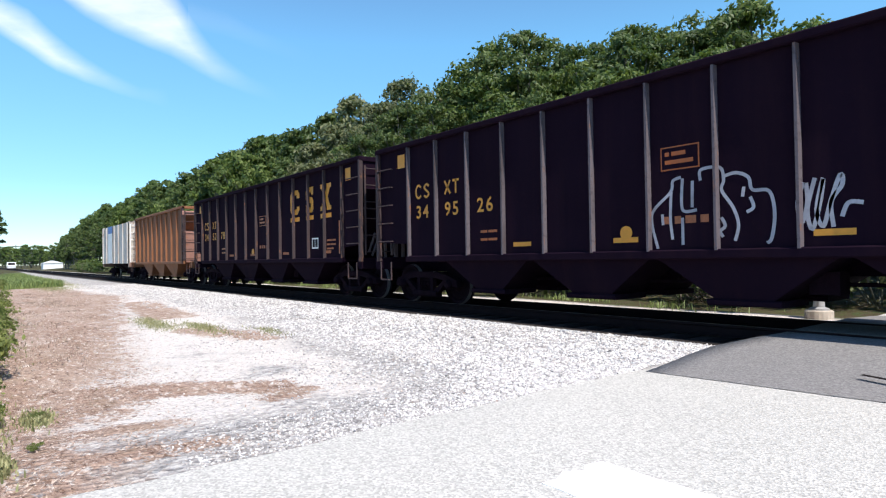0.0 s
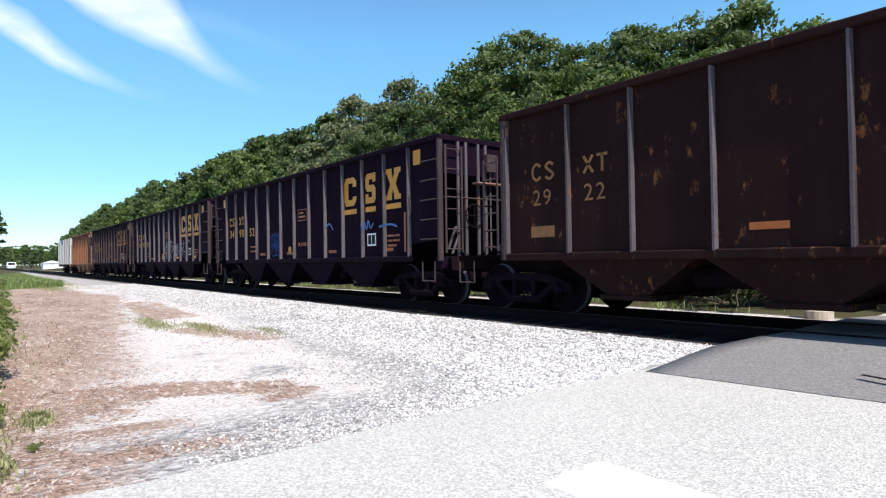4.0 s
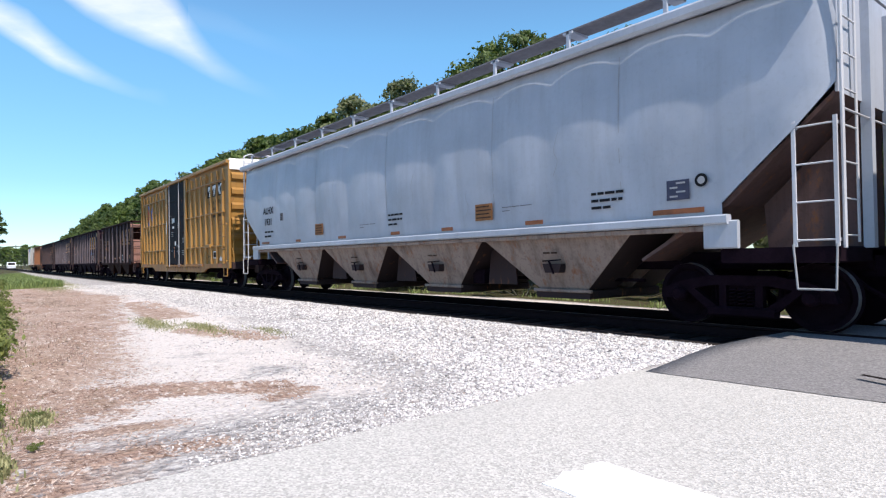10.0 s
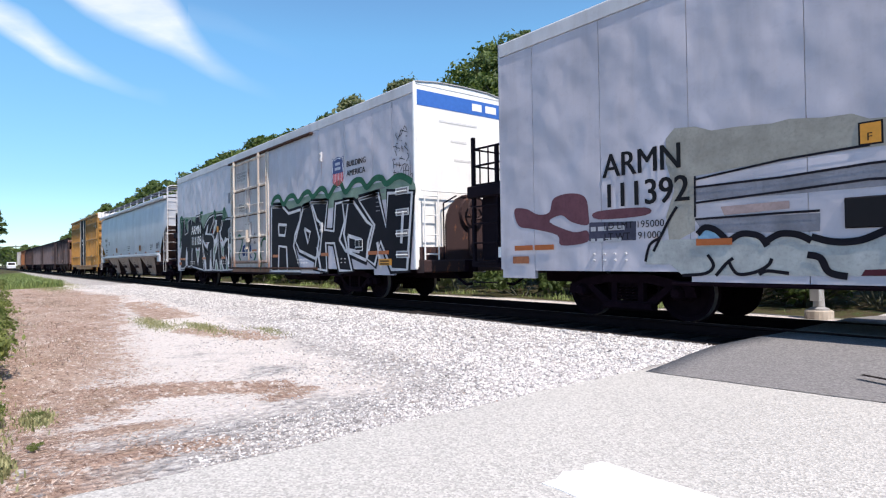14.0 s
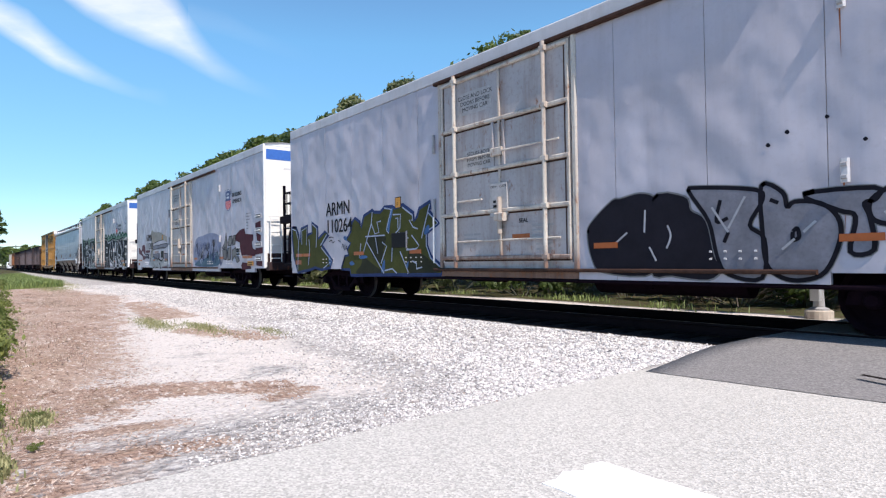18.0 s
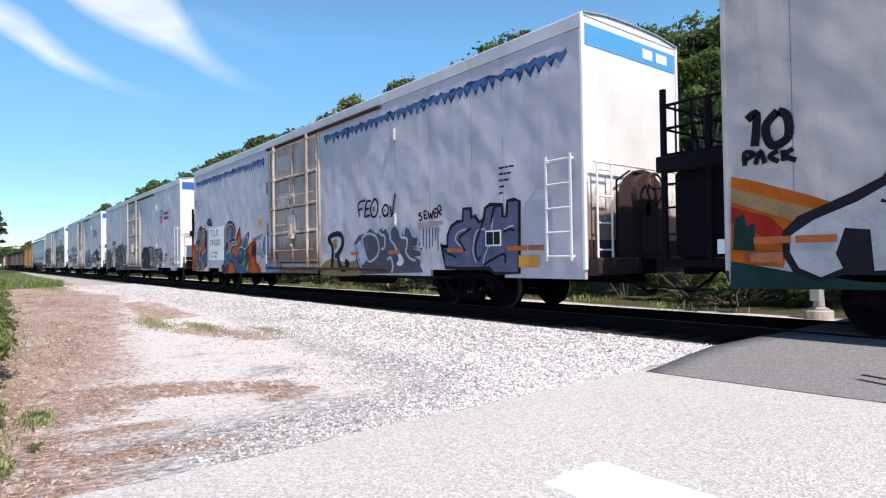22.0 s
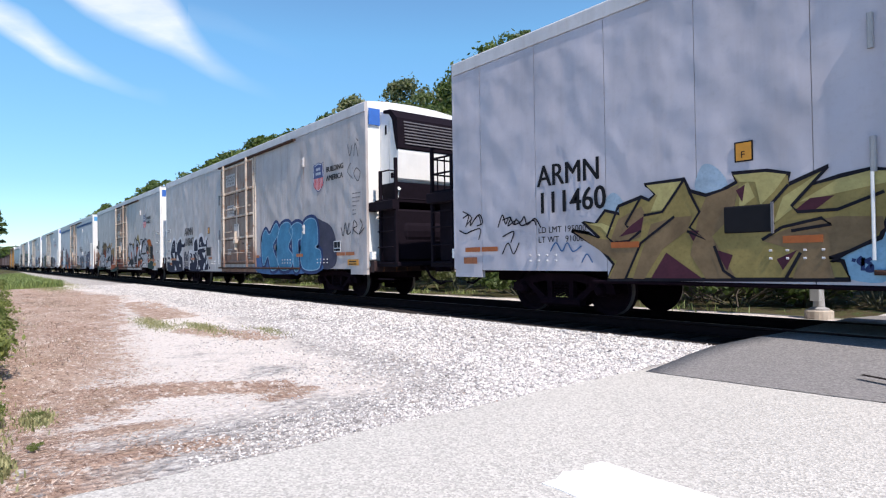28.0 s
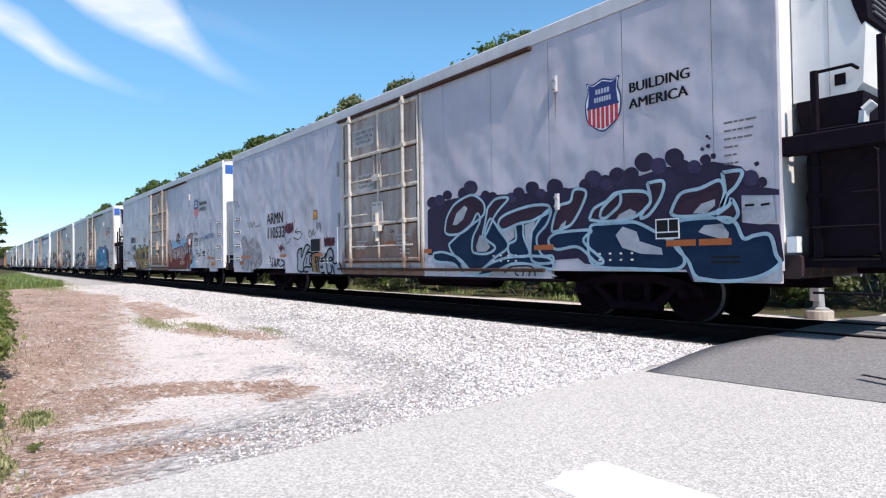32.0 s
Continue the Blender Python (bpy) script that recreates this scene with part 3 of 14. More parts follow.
def on_ballast(rng, n):
    d = rng.uniform(0, 1, n) ** 1.9
    x = -3.68 - d * 36
    y = 8.0 - 4.0 * rng.uniform(0, 1, n) ** 1.35 + 0.3 * np.sin(x * 0.7)
    loose = rng.uniform(0, 1, n) < 0.30
    y = np.where(loose, rng.uniform(1.0, 5.6, n), np.minimum(y, 7.75))
    x = np.where(loose, -3.64 - rng.uniform(0, 1, n) ** 1.4 * 8, x)
    strip = rng.exponential(0.45, n)                              # gravel swept along the road's edge
    x = np.where(loose & (rng.uniform(0, 1, n) < 0.35), -3.62 - strip, x)
    # the sand and the litter keep few stones
    patchy = np.array([noise.noise((a * 0.9, b * 0.9, 2.0)) for a, b in zip(x, y)])
    gravel = (y + 0.16 * np.maximum(x, -16) + 1.3 * patchy > 2.2 + rng.normal(0, 0.45, n)) | ((x > -4.6 + 0.5 * patchy) & (y > 1.7 + rng.normal(0, 0.7, n)))
    keep = gravel | (rng.uniform(0, 1, n) < 0.03)
    x, y = x[keep], y[keep]
    return np.stack([x, y, np.array([ground_height(a, b) for a, b in zip(x, y)]) + 0.004], 1)


STONE = Mat("limestone_chips", 0.9)
STONE.colour(STONE.mix(STONE.ramp(STONE.noise(30, 3), 0.52, 0.8), STONE.mix(STONE.island(), (0.25, 0.235, 0.235), (0.76, 0.735, 0.715)), (0.36, 0.34, 0.33)))
stones("ballast_stones", 90000, on_ballast, (0.012, 0.040), STONE.m, "loose crushed limestone ballast along the track")


# ---- trees ----
def leaf_material(name, lo, hi, dry=0.0):
    k = Mat(name, 0.55, 0, 0.35)
    c = k.mix(k.island(), lo, hi)
    c = k.mix(k.math("MULTIPLY", k.ramp(k.noise(0.45, 3), 0.4, 0.7), 0.6), c, tuple(0.5 * (a + b) * 1.25 for a, b in zip(lo, hi)))
    if dry:
        c = k.mix(k.math("MULTIPLY", k.random(), dry), c, (0.22, 0.19, 0.11))
    tint = k.random()
    c = k.mix(k.math("MULTIPLY", tint, 0.45), c, (0.035, 0.075, 0.022))
    k.colour(c)
    tr = k.n("ShaderNodeBsdfTranslucent", Color=k.mix(0.5, c, (0.16, 0.24, 0.03)))
    ms = k.n("ShaderNodeMixShader", Fac=0.34)
    k.t.links.new(k.b.outputs[0], ms.inputs[1])
    k.t.links.new(tr.outputs[0], ms.inputs[2])
    k.t.links.new(ms.outputs[0], k.t.nodes["Material Output"].inputs[0])
    return k.m


LEAF = [leaf_material("oak_leaf", (0.036, 0.072, 0.018), (0.185, 0.240, 0.055)),
        leaf_material("laurel_leaf", (0.028, 0.056, 0.020), (0.140, 0.185, 0.055)),
        leaf_material("pale_leaf", (0.10, 0.125, 0.06), (0.22, 0.23, 0.12), 0.3),
        leaf_material("weed_leaf", (0.10, 0.13, 0.035), (0.30, 0.33, 0.10))]
BARK = plain("bark", (0.10, 0.105, 0.085), 0.95, 0, 0.35, 3, 0.9)


def leaves(blobs, per, size, rng, squash=0.8):
    """Leaf sprays round the shells of many clumps: (centre, radius) each."""
    out_v, out_f = [], []
    cs = np.repeat(np.array([b[0] for b in blobs]), per, 0)
    rs = np.repeat(np.array([b[1] for b in blobs]), per)
    n = len(rs)
    d = rng.normal(0, 1, (n, 3))
    d /= np.linalg.norm(d, axis=1)[:, None]
    d[:, 2] = np.abs(d[:, 2]) * 0.9 - 0.25 * (rng.uniform(0, 1, n) < 0.5)
    reach = rng.uniform(0.50, 1.06, n) + 0.35 * (rng.uniform(0, 1, n) < 0.10)
    p = cs + d * (rs * reach)[:, None] * np.array([1, 1, squash])
    nrm = d + rng.normal(0, 0.55, (n, 3))
    nrm /= np.linalg.norm(nrm, axis=1)[:, None]
    t = np.cross(nrm, rng.normal(0, 1, (n, 3)))
    t /= np.linalg.norm(t, axis=1)[:, None] + 1e-9
    b = np.cross(nrm, t)
    s = rng.uniform(size[0], size[1], (n, 1))
    # a bent leaf spray: a kite of two faces folded along its middle
    q = np.stack([p - t * s, p + b * s * 0.55 - nrm * s * 0.18, p + t * s, p - b * s * 0.55 - nrm * s * 0.18], 1)
    f = np.array([(0, 1, 2), (0, 2, 3)])
    return q.reshape(-1, 3), (f[None] + 4 * np.arange(n)[:, None, None]).reshape(-1, 3)


def tree_parts(seed, height, spread, trunk_r, clumps, per, size, leaf, low=0.28):
    rng = np.random.default_rng(seed)
    wood = MB()
    top = Vector((rng.uniform(-0.4, 0.4), rng.uniform(-0.4, 0.4), height * 0.62))
    prev, pr = Vector((0, 0, -0.2)), trunk_r
    for i in range(1, 6):
        cur = top * (i / 5) + Vector((rng.uniform(-0.12, 0.12), rng.uniform(-0.12, 0.12), 0))
        r = trunk_r * (1 - 0.14 * i)
        n = 9
        a = [prev + Vector((math.cos(6.283 * k / n), math.sin(6.283 * k / n), 0)) * pr for k in range(n)]
        b = [cur + Vector((math.cos(6.283 * k / n), math.sin(6.283 * k / n), 0)) * r for k in range(n)]
        wood.add(a + b, [(k, (k + 1) % n, n + (k + 1) % n, n + k) for k in range(n)])
        prev, pr = cur, r
    blobs = []
    for i in range(clumps):
        h = low + (1 - low) * (i + rng.uniform(0, 1)) / clumps
        wide = spread * (math.sin(math.pi * min(1, (h - low) / (1 - low) * 0.80 + 0.16)) ** 0.7)
        a = rng.uniform(0, 6.283)
        rad = wide * math.sqrt(rng.uniform(0.05, 1))
        c = Vector((math.cos(a) * rad, math.sin(a) * rad, h * height))
        blobs.append((tuple(c), rng.uniform(0.5, 1.0) * spread * 0.26))
        if i % 2 == 0:
            s = top * min(0.98, max(0.3, h * 0.9))
            mid = (s + c) / 2 + Vector((0, 0, 0.25))
            for p, q, r in ((s, mid, trunk_r * 0.26), (mid, c, trunk_r * 0.15)):
                wood.rod(p, q, r, 5)
    v, f = leaves(blobs, per, size, rng)
    crown = MB()
    crown.v, crown.f = v.tolist(), f.tolist()
    return wood.mesh("trunk", BARK), crown.mesh("crown", LEAF[leaf])


def plant_tree(name, meshes, at, label, group, category="tree"):
    ob = thing(name, label, category, group, at)
    part("trunk", meshes[0], None, ob)
    part("crown", meshes[1], None, ob)
    return ob


def tree_kinds(per, size, dense=1.0):
    return [tree_parts(11, 10.0, 3.3, 0.24, int(82 * dense), per, (0.13 * size, 0.26 * size), 0),
            tree_parts(12, 10.0, 2.9, 0.22, int(76 * dense), per, (0.12 * size, 0.24 * size), 1),
            tree_parts(13, 10.0, 3.5, 0.26, int(88 * dense), per, (0.13 * size, 0.27 * size), 0),
            tree_parts(14, 10.0, 2.9, 0.20, int(76 * dense), per, (0.12 * size, 0.22 * size), 2),
            tree_parts(15, 10.0, 3.0, 0.22, int(78 * dense), per, (0.13 * size, 0.25 * size), 1)]


NEAR_KINDS = tree_kinds(125, 0.62)
TREE_KINDS = tree_kinds(58, 1.05)
FAR_KINDS = tree_kinds(26, 1.7, 0.6)
LABELS = ["broadleaf tree with a full bright green crown", "dark green broadleaf tree at the edge of the wood", "spreading oak with dense green leaves",
          "paler grey-green tree with thin leaves", "dark green laurel-like tree in the wood edge"]
rt = random.Random(4)


def wood_edge_height(x):
    """Height of the wood's outline along the track."""
    knots = ((-172, 11.2), (-143, 12.4), (-114, 12.7), (-101, 12.3), (-88, 13.3), (-77, 11.7), (-67, 12.1), (-61, 13.5), (-54, 13.1), (-48, 12.7), (-40, 12.0),
             (-37, 12.9), (-35, 13.1), (-31.5, 11.5), (-29, 12.9), (-25, 12.0), (-20.8, 12.4), (-18.4, 11.3), (-16.3, 10.6), (-14, 10.0), (-12.9, 11.0),
             (-11, 9.8), (-9.9, 10.3), (-8.2, 9.6), (-7.0, 7.4), (-5.8, 7.6), (-4, 8.4), (10, 8.8))
    return float(np.interp(x, [k[0] for k in knots], [k[1] for k in knots]))


x = 9.6
while x > -172:
    for row, (y, fac) in enumerate(((17.8, 0.70), (21.0, 0.90), (19.4, 0.78)) if x > -34 else ((17.8, 0.70), (21.0, 0.90))):
        i = rt.choice((0, 1, 2, 4, 1))
        xx = x + rt.uniform(-0.8, 0.8) + (0, 1.3, -0.7)[row]
        if -36.5 < xx < -31 or (row and -30 < xx < -26):
            i = 3
        h = (wood_edge_height(xx) - 0.45) * fac * float(np.interp(xx, (-26, -14), (1.03, 1.10))) * (rt.uniform(0.96, 1.02) if row else rt.uniform(0.88, 1.08))
        if row != 1 and -9 < xx < -4:
            h *= 0.8
        m = pose(xx, y + rt.uniform(-0.6, 0.6), ground_height(xx, y) - 0.05, 0, 0, rt.uniform(0, 360)) @ Matrix.Scale(h / 10, 4)
        plant_tree("tree", (NEAR_KINDS if x > -32 else TREE_KINDS)[i], m, LABELS[i], "trees of the wood along the track")
    x -= 2.7 if x > -34 else 3.4 if x > -70 else 5.0
# the far wood where the track meets the horizon
for i in range(26):
    x = rt.uniform(-460, -250)
    y = -x * rt.uniform(0.012, 0.125)
    plant_tree("tree", FAR_KINDS[rt.choice((0, 1, 2, 4))], pose(x, y, 0, 0, 0, rt.uniform(0, 360)) @ Matrix.Scale(rt.uniform(0.75, 1.15) * (-x) / 360, 4), "distant round green tree on the horizon", "distant trees")
for i in range(30):
    x = rt.uniform(-330, -235)
    y = -x * (0.035 + 0.0035 * i)
    plant_tree("tree", FAR_KINDS[rt.choice((0, 1, 2, 4))], pose(x, y, -0.6, 0, 0, rt.uniform(0, 360)) @ Matrix.Scale(rt.uniform(0.55, 0.85), 4), "distant round green tree on the horizon", "distant trees")
plant_tree("tree", TREE_KINDS[1], pose(-62, 1.0, 0, 0, 0, 40) @ Matrix.Scale(0.60, 4), "dark green tree on the verge beside the gravel", "")


def shrub_mesh(seed, r, h, n, per, size, leaf):
    rng = np.random.default_rng(seed)
    blobs = [((rng.uniform(-r, r), rng.uniform(-r, r), rng.uniform(0.15, 0.85) * h), rng.uniform(0.25, 0.45) * r) for _ in range(n)]
    v, f = leaves(blobs, per, size, rng, 1.0)
    v[:, 2] = np.maximum(v[:, 2], -0.05)
    wood = MB()
    for c, _ in blobs[::2]:
        wood.rod((c[0] * 0.2, c[1] * 0.2, -0.05), c, 0.014, 5)
    crown = MB()
    crown.v, crown.f = v.tolist(), f.tolist()
    return wood.mesh("stem", BARK), crown.mesh("foliage", LEAF[leaf])


def plant_shrub(meshes, at, label, group):
    ob = thing("shrub", label, "shrub", group, at)
    part("stem", meshes[0], None, ob)
    part("foliage", meshes[1], None, ob)


SHRUBS = [shrub_mesh(31, 1.0, 1.5, 18, 90, (0.05, 0.12), 0), shrub_mesh(32, 1.1, 1.1, 18, 90, (0.05, 0.11), 1), shrub_mesh(33, 0.9, 1.3, 16, 90, (0.05, 0.10), 2), shrub_mesh(34, 1.0, 1.1, 22, 120, (0.03, 0.09), 3)]
for i in range(74):
    x = 8 - 1.7 * i + rt.uniform(-0.6, 0.6)
    k = rt.randrange(3)
    y = 14.3 + rt.uniform(-0.3, 1.4)
    plant_shrub(SHRUBS[k], pose(x, y, ground_height(x, y), 0, 0, rt.uniform(0, 360)) @ Matrix.Scale(rt.uniform(0.7, 1.35), 4), "green undergrowth shrub in front of the wood", "undergrowth along the wood")
for x, y, s in ((-7.2, -0.26, 0.50), (-8.7, -0.30, 0.60), (-10.6, -0.38, 0.74), (-6.2, 0.0, 0.22), (-6.25, 0.46, 0.05), (-9.5, 0.0, 0.28), (-11.5, 0.05, 0.34), (-14.0, 0.1, 0.42), (-17.5, 0.2, 0.5), (-22, 0.3, 0.55), (-27, 0.4, 0.6), (-34, 0.6, 0.7), (-4.8, 0.34, 0.045), (-4.4, -0.12, 0.13)):
    plant_shrub(SHRUBS[3], pose(x, y, ground_height(x, y), 0, 0, rt.uniform(0, 360)) @ Matrix.Scale(s, 4), "bright green weeds at the edge of the dry verge", "weeds on the verge")


def blades(name, n, where, size, mat, label, lay=1.0):
    rng = np.random.default_rng(8)
    p = where(rng, n)
    n = len(p)
    h = rng.uniform(size[0], size[1], (n, 1))
    a = rng.uniform(0, 6.283, n)
    side = np.stack([np.cos(a), np.sin(a), 0 * a], 1) * 0.010 * (0.6 + h * 2)
    lean = np.stack([np.cos(a + 1.2), np.sin(a + 1.2), 0 * a], 1) * h * rng.uniform(0.1, 0.7, (n, 1)) * lay
    up = np.array([0, 0, 1.0]) * h / lay
    v = np.stack([p - side, p + side, p + up * 0.6 + lean * 0.4 + side * 0.7, p + up * 0.6 + lean * 0.4 - side * 0.7, p + up + lean], 1)
    f = np.array([(0, 1, 2), (0, 2, 3), (3, 2, 4)])
    mb = MB()
    mb.v = v.reshape(-1, 3).tolist()
    mb.f = (f[None] + 5 * np.arange(n)[:, None, None]).reshape(-1, 3).tolist()
    setting(name, mb, mat, label, "grass", "stuff")


def grass_spots(rng, n):
    spots = [(-13.4, 3.0, 1.3, 0.22), (-11.8, 3.5, 1.0, 0.2), (-10.3, 4.2, 0.6, 0.15), (-48, 4.4, 9.0, 0.7), (-38, 3.4, 4.0, 0.6), (-60, 5.0, 10, 0.6), (-4.5, 0.10, 0.3, 0.09), (-6.4, 0.10, 1.0, 0.11), (-11, 0.1, 3.0, 0.18), (-20, 0.45, 6.0, 0.35), (-6.2, 0.45, 0.3, 0.10)]
    w = np.array([0.04, 0.03, 0.010, 0.2, 0.12, 0.12, 0.025, 0.04, 0.09, 0.14, 0.02])
    k = rng.choice(len(spots), n, p=w / w.sum())
    s = np.array(spots)[k]
    x, y = s[:, 0] + rng.normal(0, 1, n) * s[:, 2] * 0.6, s[:, 1] + rng.normal(0, 1, n) * s[:, 3] * 0.6
    return np.stack([x, y, np.array([ground_height(a, b) for a, b in zip(x, y)])], 1)


GRASS = Mat("grass_blades", 0.6)
GRASS.colour(GRASS.mix(GRASS.island(), (0.11, 0.13, 0.045), (0.36, 0.34, 0.17)))
blades("grass", 30000, grass_spots, (0.012, 0.055), GRASS.m, "tufts of green grass on the gravel and verge")


def mound_spots(rng, n):
    """A bank of taller grass where the verge runs into the distance."""
    x = -39 - rng.uniform(0, 1, n) ** 1.3 * 40
    y = 3.9 - np.abs(rng.normal(0, 1.5, n)) + 0.012 * (-40 - x) + 0.3 * np.sin(x * 0.9)
    return np.stack([x, y, np.array([ground_height(a, b) for a, b in zip(x, y)])], 1)


TALL = Mat("tall_grass_blades", 0.6)
TALL.colour(TALL.mix(TALL.island(), (0.07, 0.12, 0.03), (0.24, 0.30, 0.09)))
blades("tall_grass", 22000, mound_spots, (0.12, 0.48), TALL.m, "bank of taller bright green grass beside the gravel")


def far_weed_spots(rng, n):
    """Green weeds along the foot of the wood beyond the track."""
    x = -4.9 - rng.uniform(0, 1, n) * 40
    y = 13.3 + 0.25 * np.sin(x * 1.1) + rng.normal(0, 0.32, n)
    keep = np.array([noise.noise((a * 0.7, b, 1.0)) for a, b in zip(x, y)]) + rng.normal(0, 0.12, n) > 0.24
    x, y = x[keep], y[keep]
    return np.stack([x, y, np.array([ground_height(a, b) for a, b in zip(x, y)])], 1)


blades("far_weeds", 9000, far_weed_spots, (0.05, 0.26), TALL.m, "bright green weeds at the foot of the wood", 1.2)


def litter_spots(rng, n):
    x = -3.62 - rng.uniform(0, 1, n) ** 1.35 * 30
    y = rng.uniform(-0.4, 1, n) ** 1.0 * np.minimum(4.2, 1.2 + 0.17 * (-x - 4)) + rng.normal(0, 0.25, n)
    y = np.where(rng.uniform(0, 1, n) < 0.08, rng.uniform(0.5, 4.5, n), y)
    clump = np.array([noise.noise((a * 1.1, b * 1.6, 5.0)) + 0.6 * noise.noise((a * 3.1, b * 4.0, 9.0)) for a, b in zip(x, y)])
    keep = clump + rng.normal(0, 0.25, n) > np.where(x > -5.8, 0.18, -0.1)
    x, y = x[keep], y[keep]
    return np.stack([x, y, np.array([ground_height(a, b) for a, b in zip(x, y)]) + 0.003], 1)


STRAW = Mat("dry_grass", 0.8)
STRAW.colour(STRAW.mix(STRAW.island(), (0.22, 0.14, 0.105), (0.60, 0.47, 0.385)))
blades("dry_grass", 36000, litter_spots, (0.010, 0.035), STRAW.m, "dry brown grass and leaf litter on the verge", 3.0)


def weed_spots(rng, n):
    """Dead weeds left standing in clumps on the verge."""
    c = np.stack([rng.uniform(-34, -9, 70), rng.uniform(0.0, 1, 70)], 1)
    c[:, 1] = 0.2 + c[:, 1] * np.minimum(3.6, 0.10 * (-c[:, 0]) + 0.5)
    k = rng.integers(0, 70, n)
    x, y = c[k, 0] + rng.normal(0, 0.35, n), c[k, 1] + rng.normal(0, 0.18, n)
    return np.stack([x, y, np.array([ground_height(a, b) for a, b in zip(x, y)])], 1)


DEAD = Mat("dead_weeds", 0.85)
DEAD.colour(DEAD.mix(DEAD.island(), (0.20, 0.145, 0.115), (0.46, 0.37, 0.30)))
blades("dead_weeds", 4500, weed_spots, (0.02, 0.07), DEAD.m, "dead brown weeds standing on the verge", 1.3)


# ---- level crossing signal beyond the track ----
def crossing_signal(x, y):
    sg = thing("crossing_signal", "silver level crossing signal with red lamps and crossbuck", "crossing signal", at=pose(x, y, 0.0))
    conc = plain("concrete", (0.42, 0.37, 0.32), 0.9, 0, 0.2, 6, 0.4)
    part("foundation", MB().lathe([(-0.15, 0.0), (-0.15, 0.24), (0.10, 0.24), (0.12, 0.22), (0.12, 0.0)], 20, "z"), conc, sg, "weathered round concrete foundation")
    part("base_casting", MB().lathe([(0.12, 0.0), (0.12, 0.17), (0.15, 0.17), (0.18, 0.10), (0.50, 0.085), (0.56, 0.11), (0.62, 0.11), (0.62, 0.0)], 20, "z"), M["decal_grey"], sg, "grey painted base casting")
    part("junction_box", MB().chamfer(-0.09, 0.09, -0.20, -0.09, 0.30, 0.56, 0.02), M["galvanised"], sg)
    part("mast", MB().lathe([(0.6, 0.0), (0.6, 0.062), (4.66, 0.062), (4.66, 0.0)], 16, "z"), M["galvanised"], sg, "silver painted mast")
    part("finial", MB().lathe([(4.62, 0.0), (4.62, 0.10), (4.74, 0.12), (4.84, 0.07), (4.88, 0.0)], 16, "z"), M["decal_rust"], sg, "rusty mast cap")
    for h in (3.55, 3.86):
        part("mast_clamp", MB().lathe([(h - 0.03, 0.0), (h - 0.03, 0.08), (h + 0.03, 0.08), (h + 0.03, 0.0)], 14, "z"), M["galvanised"], sg)
    for a in (48, -48):
        part("crossbuck_blade", MB().chamfer(-0.70, 0.70, 0.07, 0.085 + 0.012 * (a > 0), -0.115, 0.115, 0.004).mesh("crossbuck_blade", M["decal_grey"]), None, sg, "bare grey back of a crossbuck blade", at=pose(0.06, 0, 3.72, 0, a, 0))
    part("crossarm", MB().rod((-0.60, -0.08, 2.69), (0.30, -0.08, 2.69), 0.03, 8), M["black_frame"], sg)
    red = Mat("red_lens", 0.2)
    red.colour((0.35, 0.01, 0.015))
    lit = Mat("red_lens_lit", 0.2)
    lit.colour((0.6, 0.02, 0.02))
    lit.b.inputs["Emission Color"].default_value = (1, 0.03, 0.03, 1)
    lit.b.inputs["Emission Strength"].default_value = 1.5
    for i, cx in enumerate((-0.60, 0.16)):
        lamp = part("lamp_board", MB().lathe([(-0.14, 0.0), (-0.14, 0.30), (-0.12, 0.30), (-0.12, 0.0)], 24, "y", (cx, 0, 2.69)), M["black_frame"], sg, "round black backing board")
        part("lens", MB().lathe([(-0.20, 0.0), (-0.19, 0.10), (-0.14, 0.15), (-0.14, 0.0)], 20, "y", (cx, 0, 2.69)), lit.m if i == 0 else red.m, lamp, "red lens")
        hood = MB()
        for j in range(10):
            a, b = math.pi * j / 10, math.pi * (j + 1) / 10
            hood.add([(cx + 0.165 * math.cos(q), yy, 2.69 + 0.165 * math.sin(q)) for yy in (-0.14, -0.38) for q in (a, b)], [(0, 1, 3, 2)])
        part("hood", hood, M["black_frame"], lamp)
    return sg


crossing_signal(-4.37, 12.6)


def brush_pile(x, y):
    """Dead branches heaped at the edge of the wood."""
    rb = random.Random(3)
    mb = MB()
    for i in range(60):
        a, l = rb.uniform(0, 6.28), rb.uniform(0.5, 1.6)
        p = Vector((rb.gauss(0, 0.5), rb.gauss(0, 0.4), rb.uniform(0.0, 0.3)))
        d = Vector((math.cos(a), math.sin(a) * 0.6, rb.uniform(0.05, 0.8))) * l
        m = p + d * 0.5 + Vector((rb.uniform(-0.1, 0.1), rb.uniform(-0.1, 0.1), 0.06))
        mb.rod(p, m, 0.016, 5).rod(m, p + d, 0.009, 4)
    ob = thing("brush_pile", "heap of dead grey branches at the wood edge", "brush pile", at=pose(x, y, 0))
    tagged(part("brush", mb, plain("dead_wood", (0.095, 0.08, 0.065), 0.9, 0, 0.4, 6, 0.4), ob), kind="stuff")
    part("log", MB().rod((0.2, -0.3, 0.15), (1.0, -0.1, 0.75), 0.07, 9), BARK, ob)


brush_pile(-7.2, 14.4)


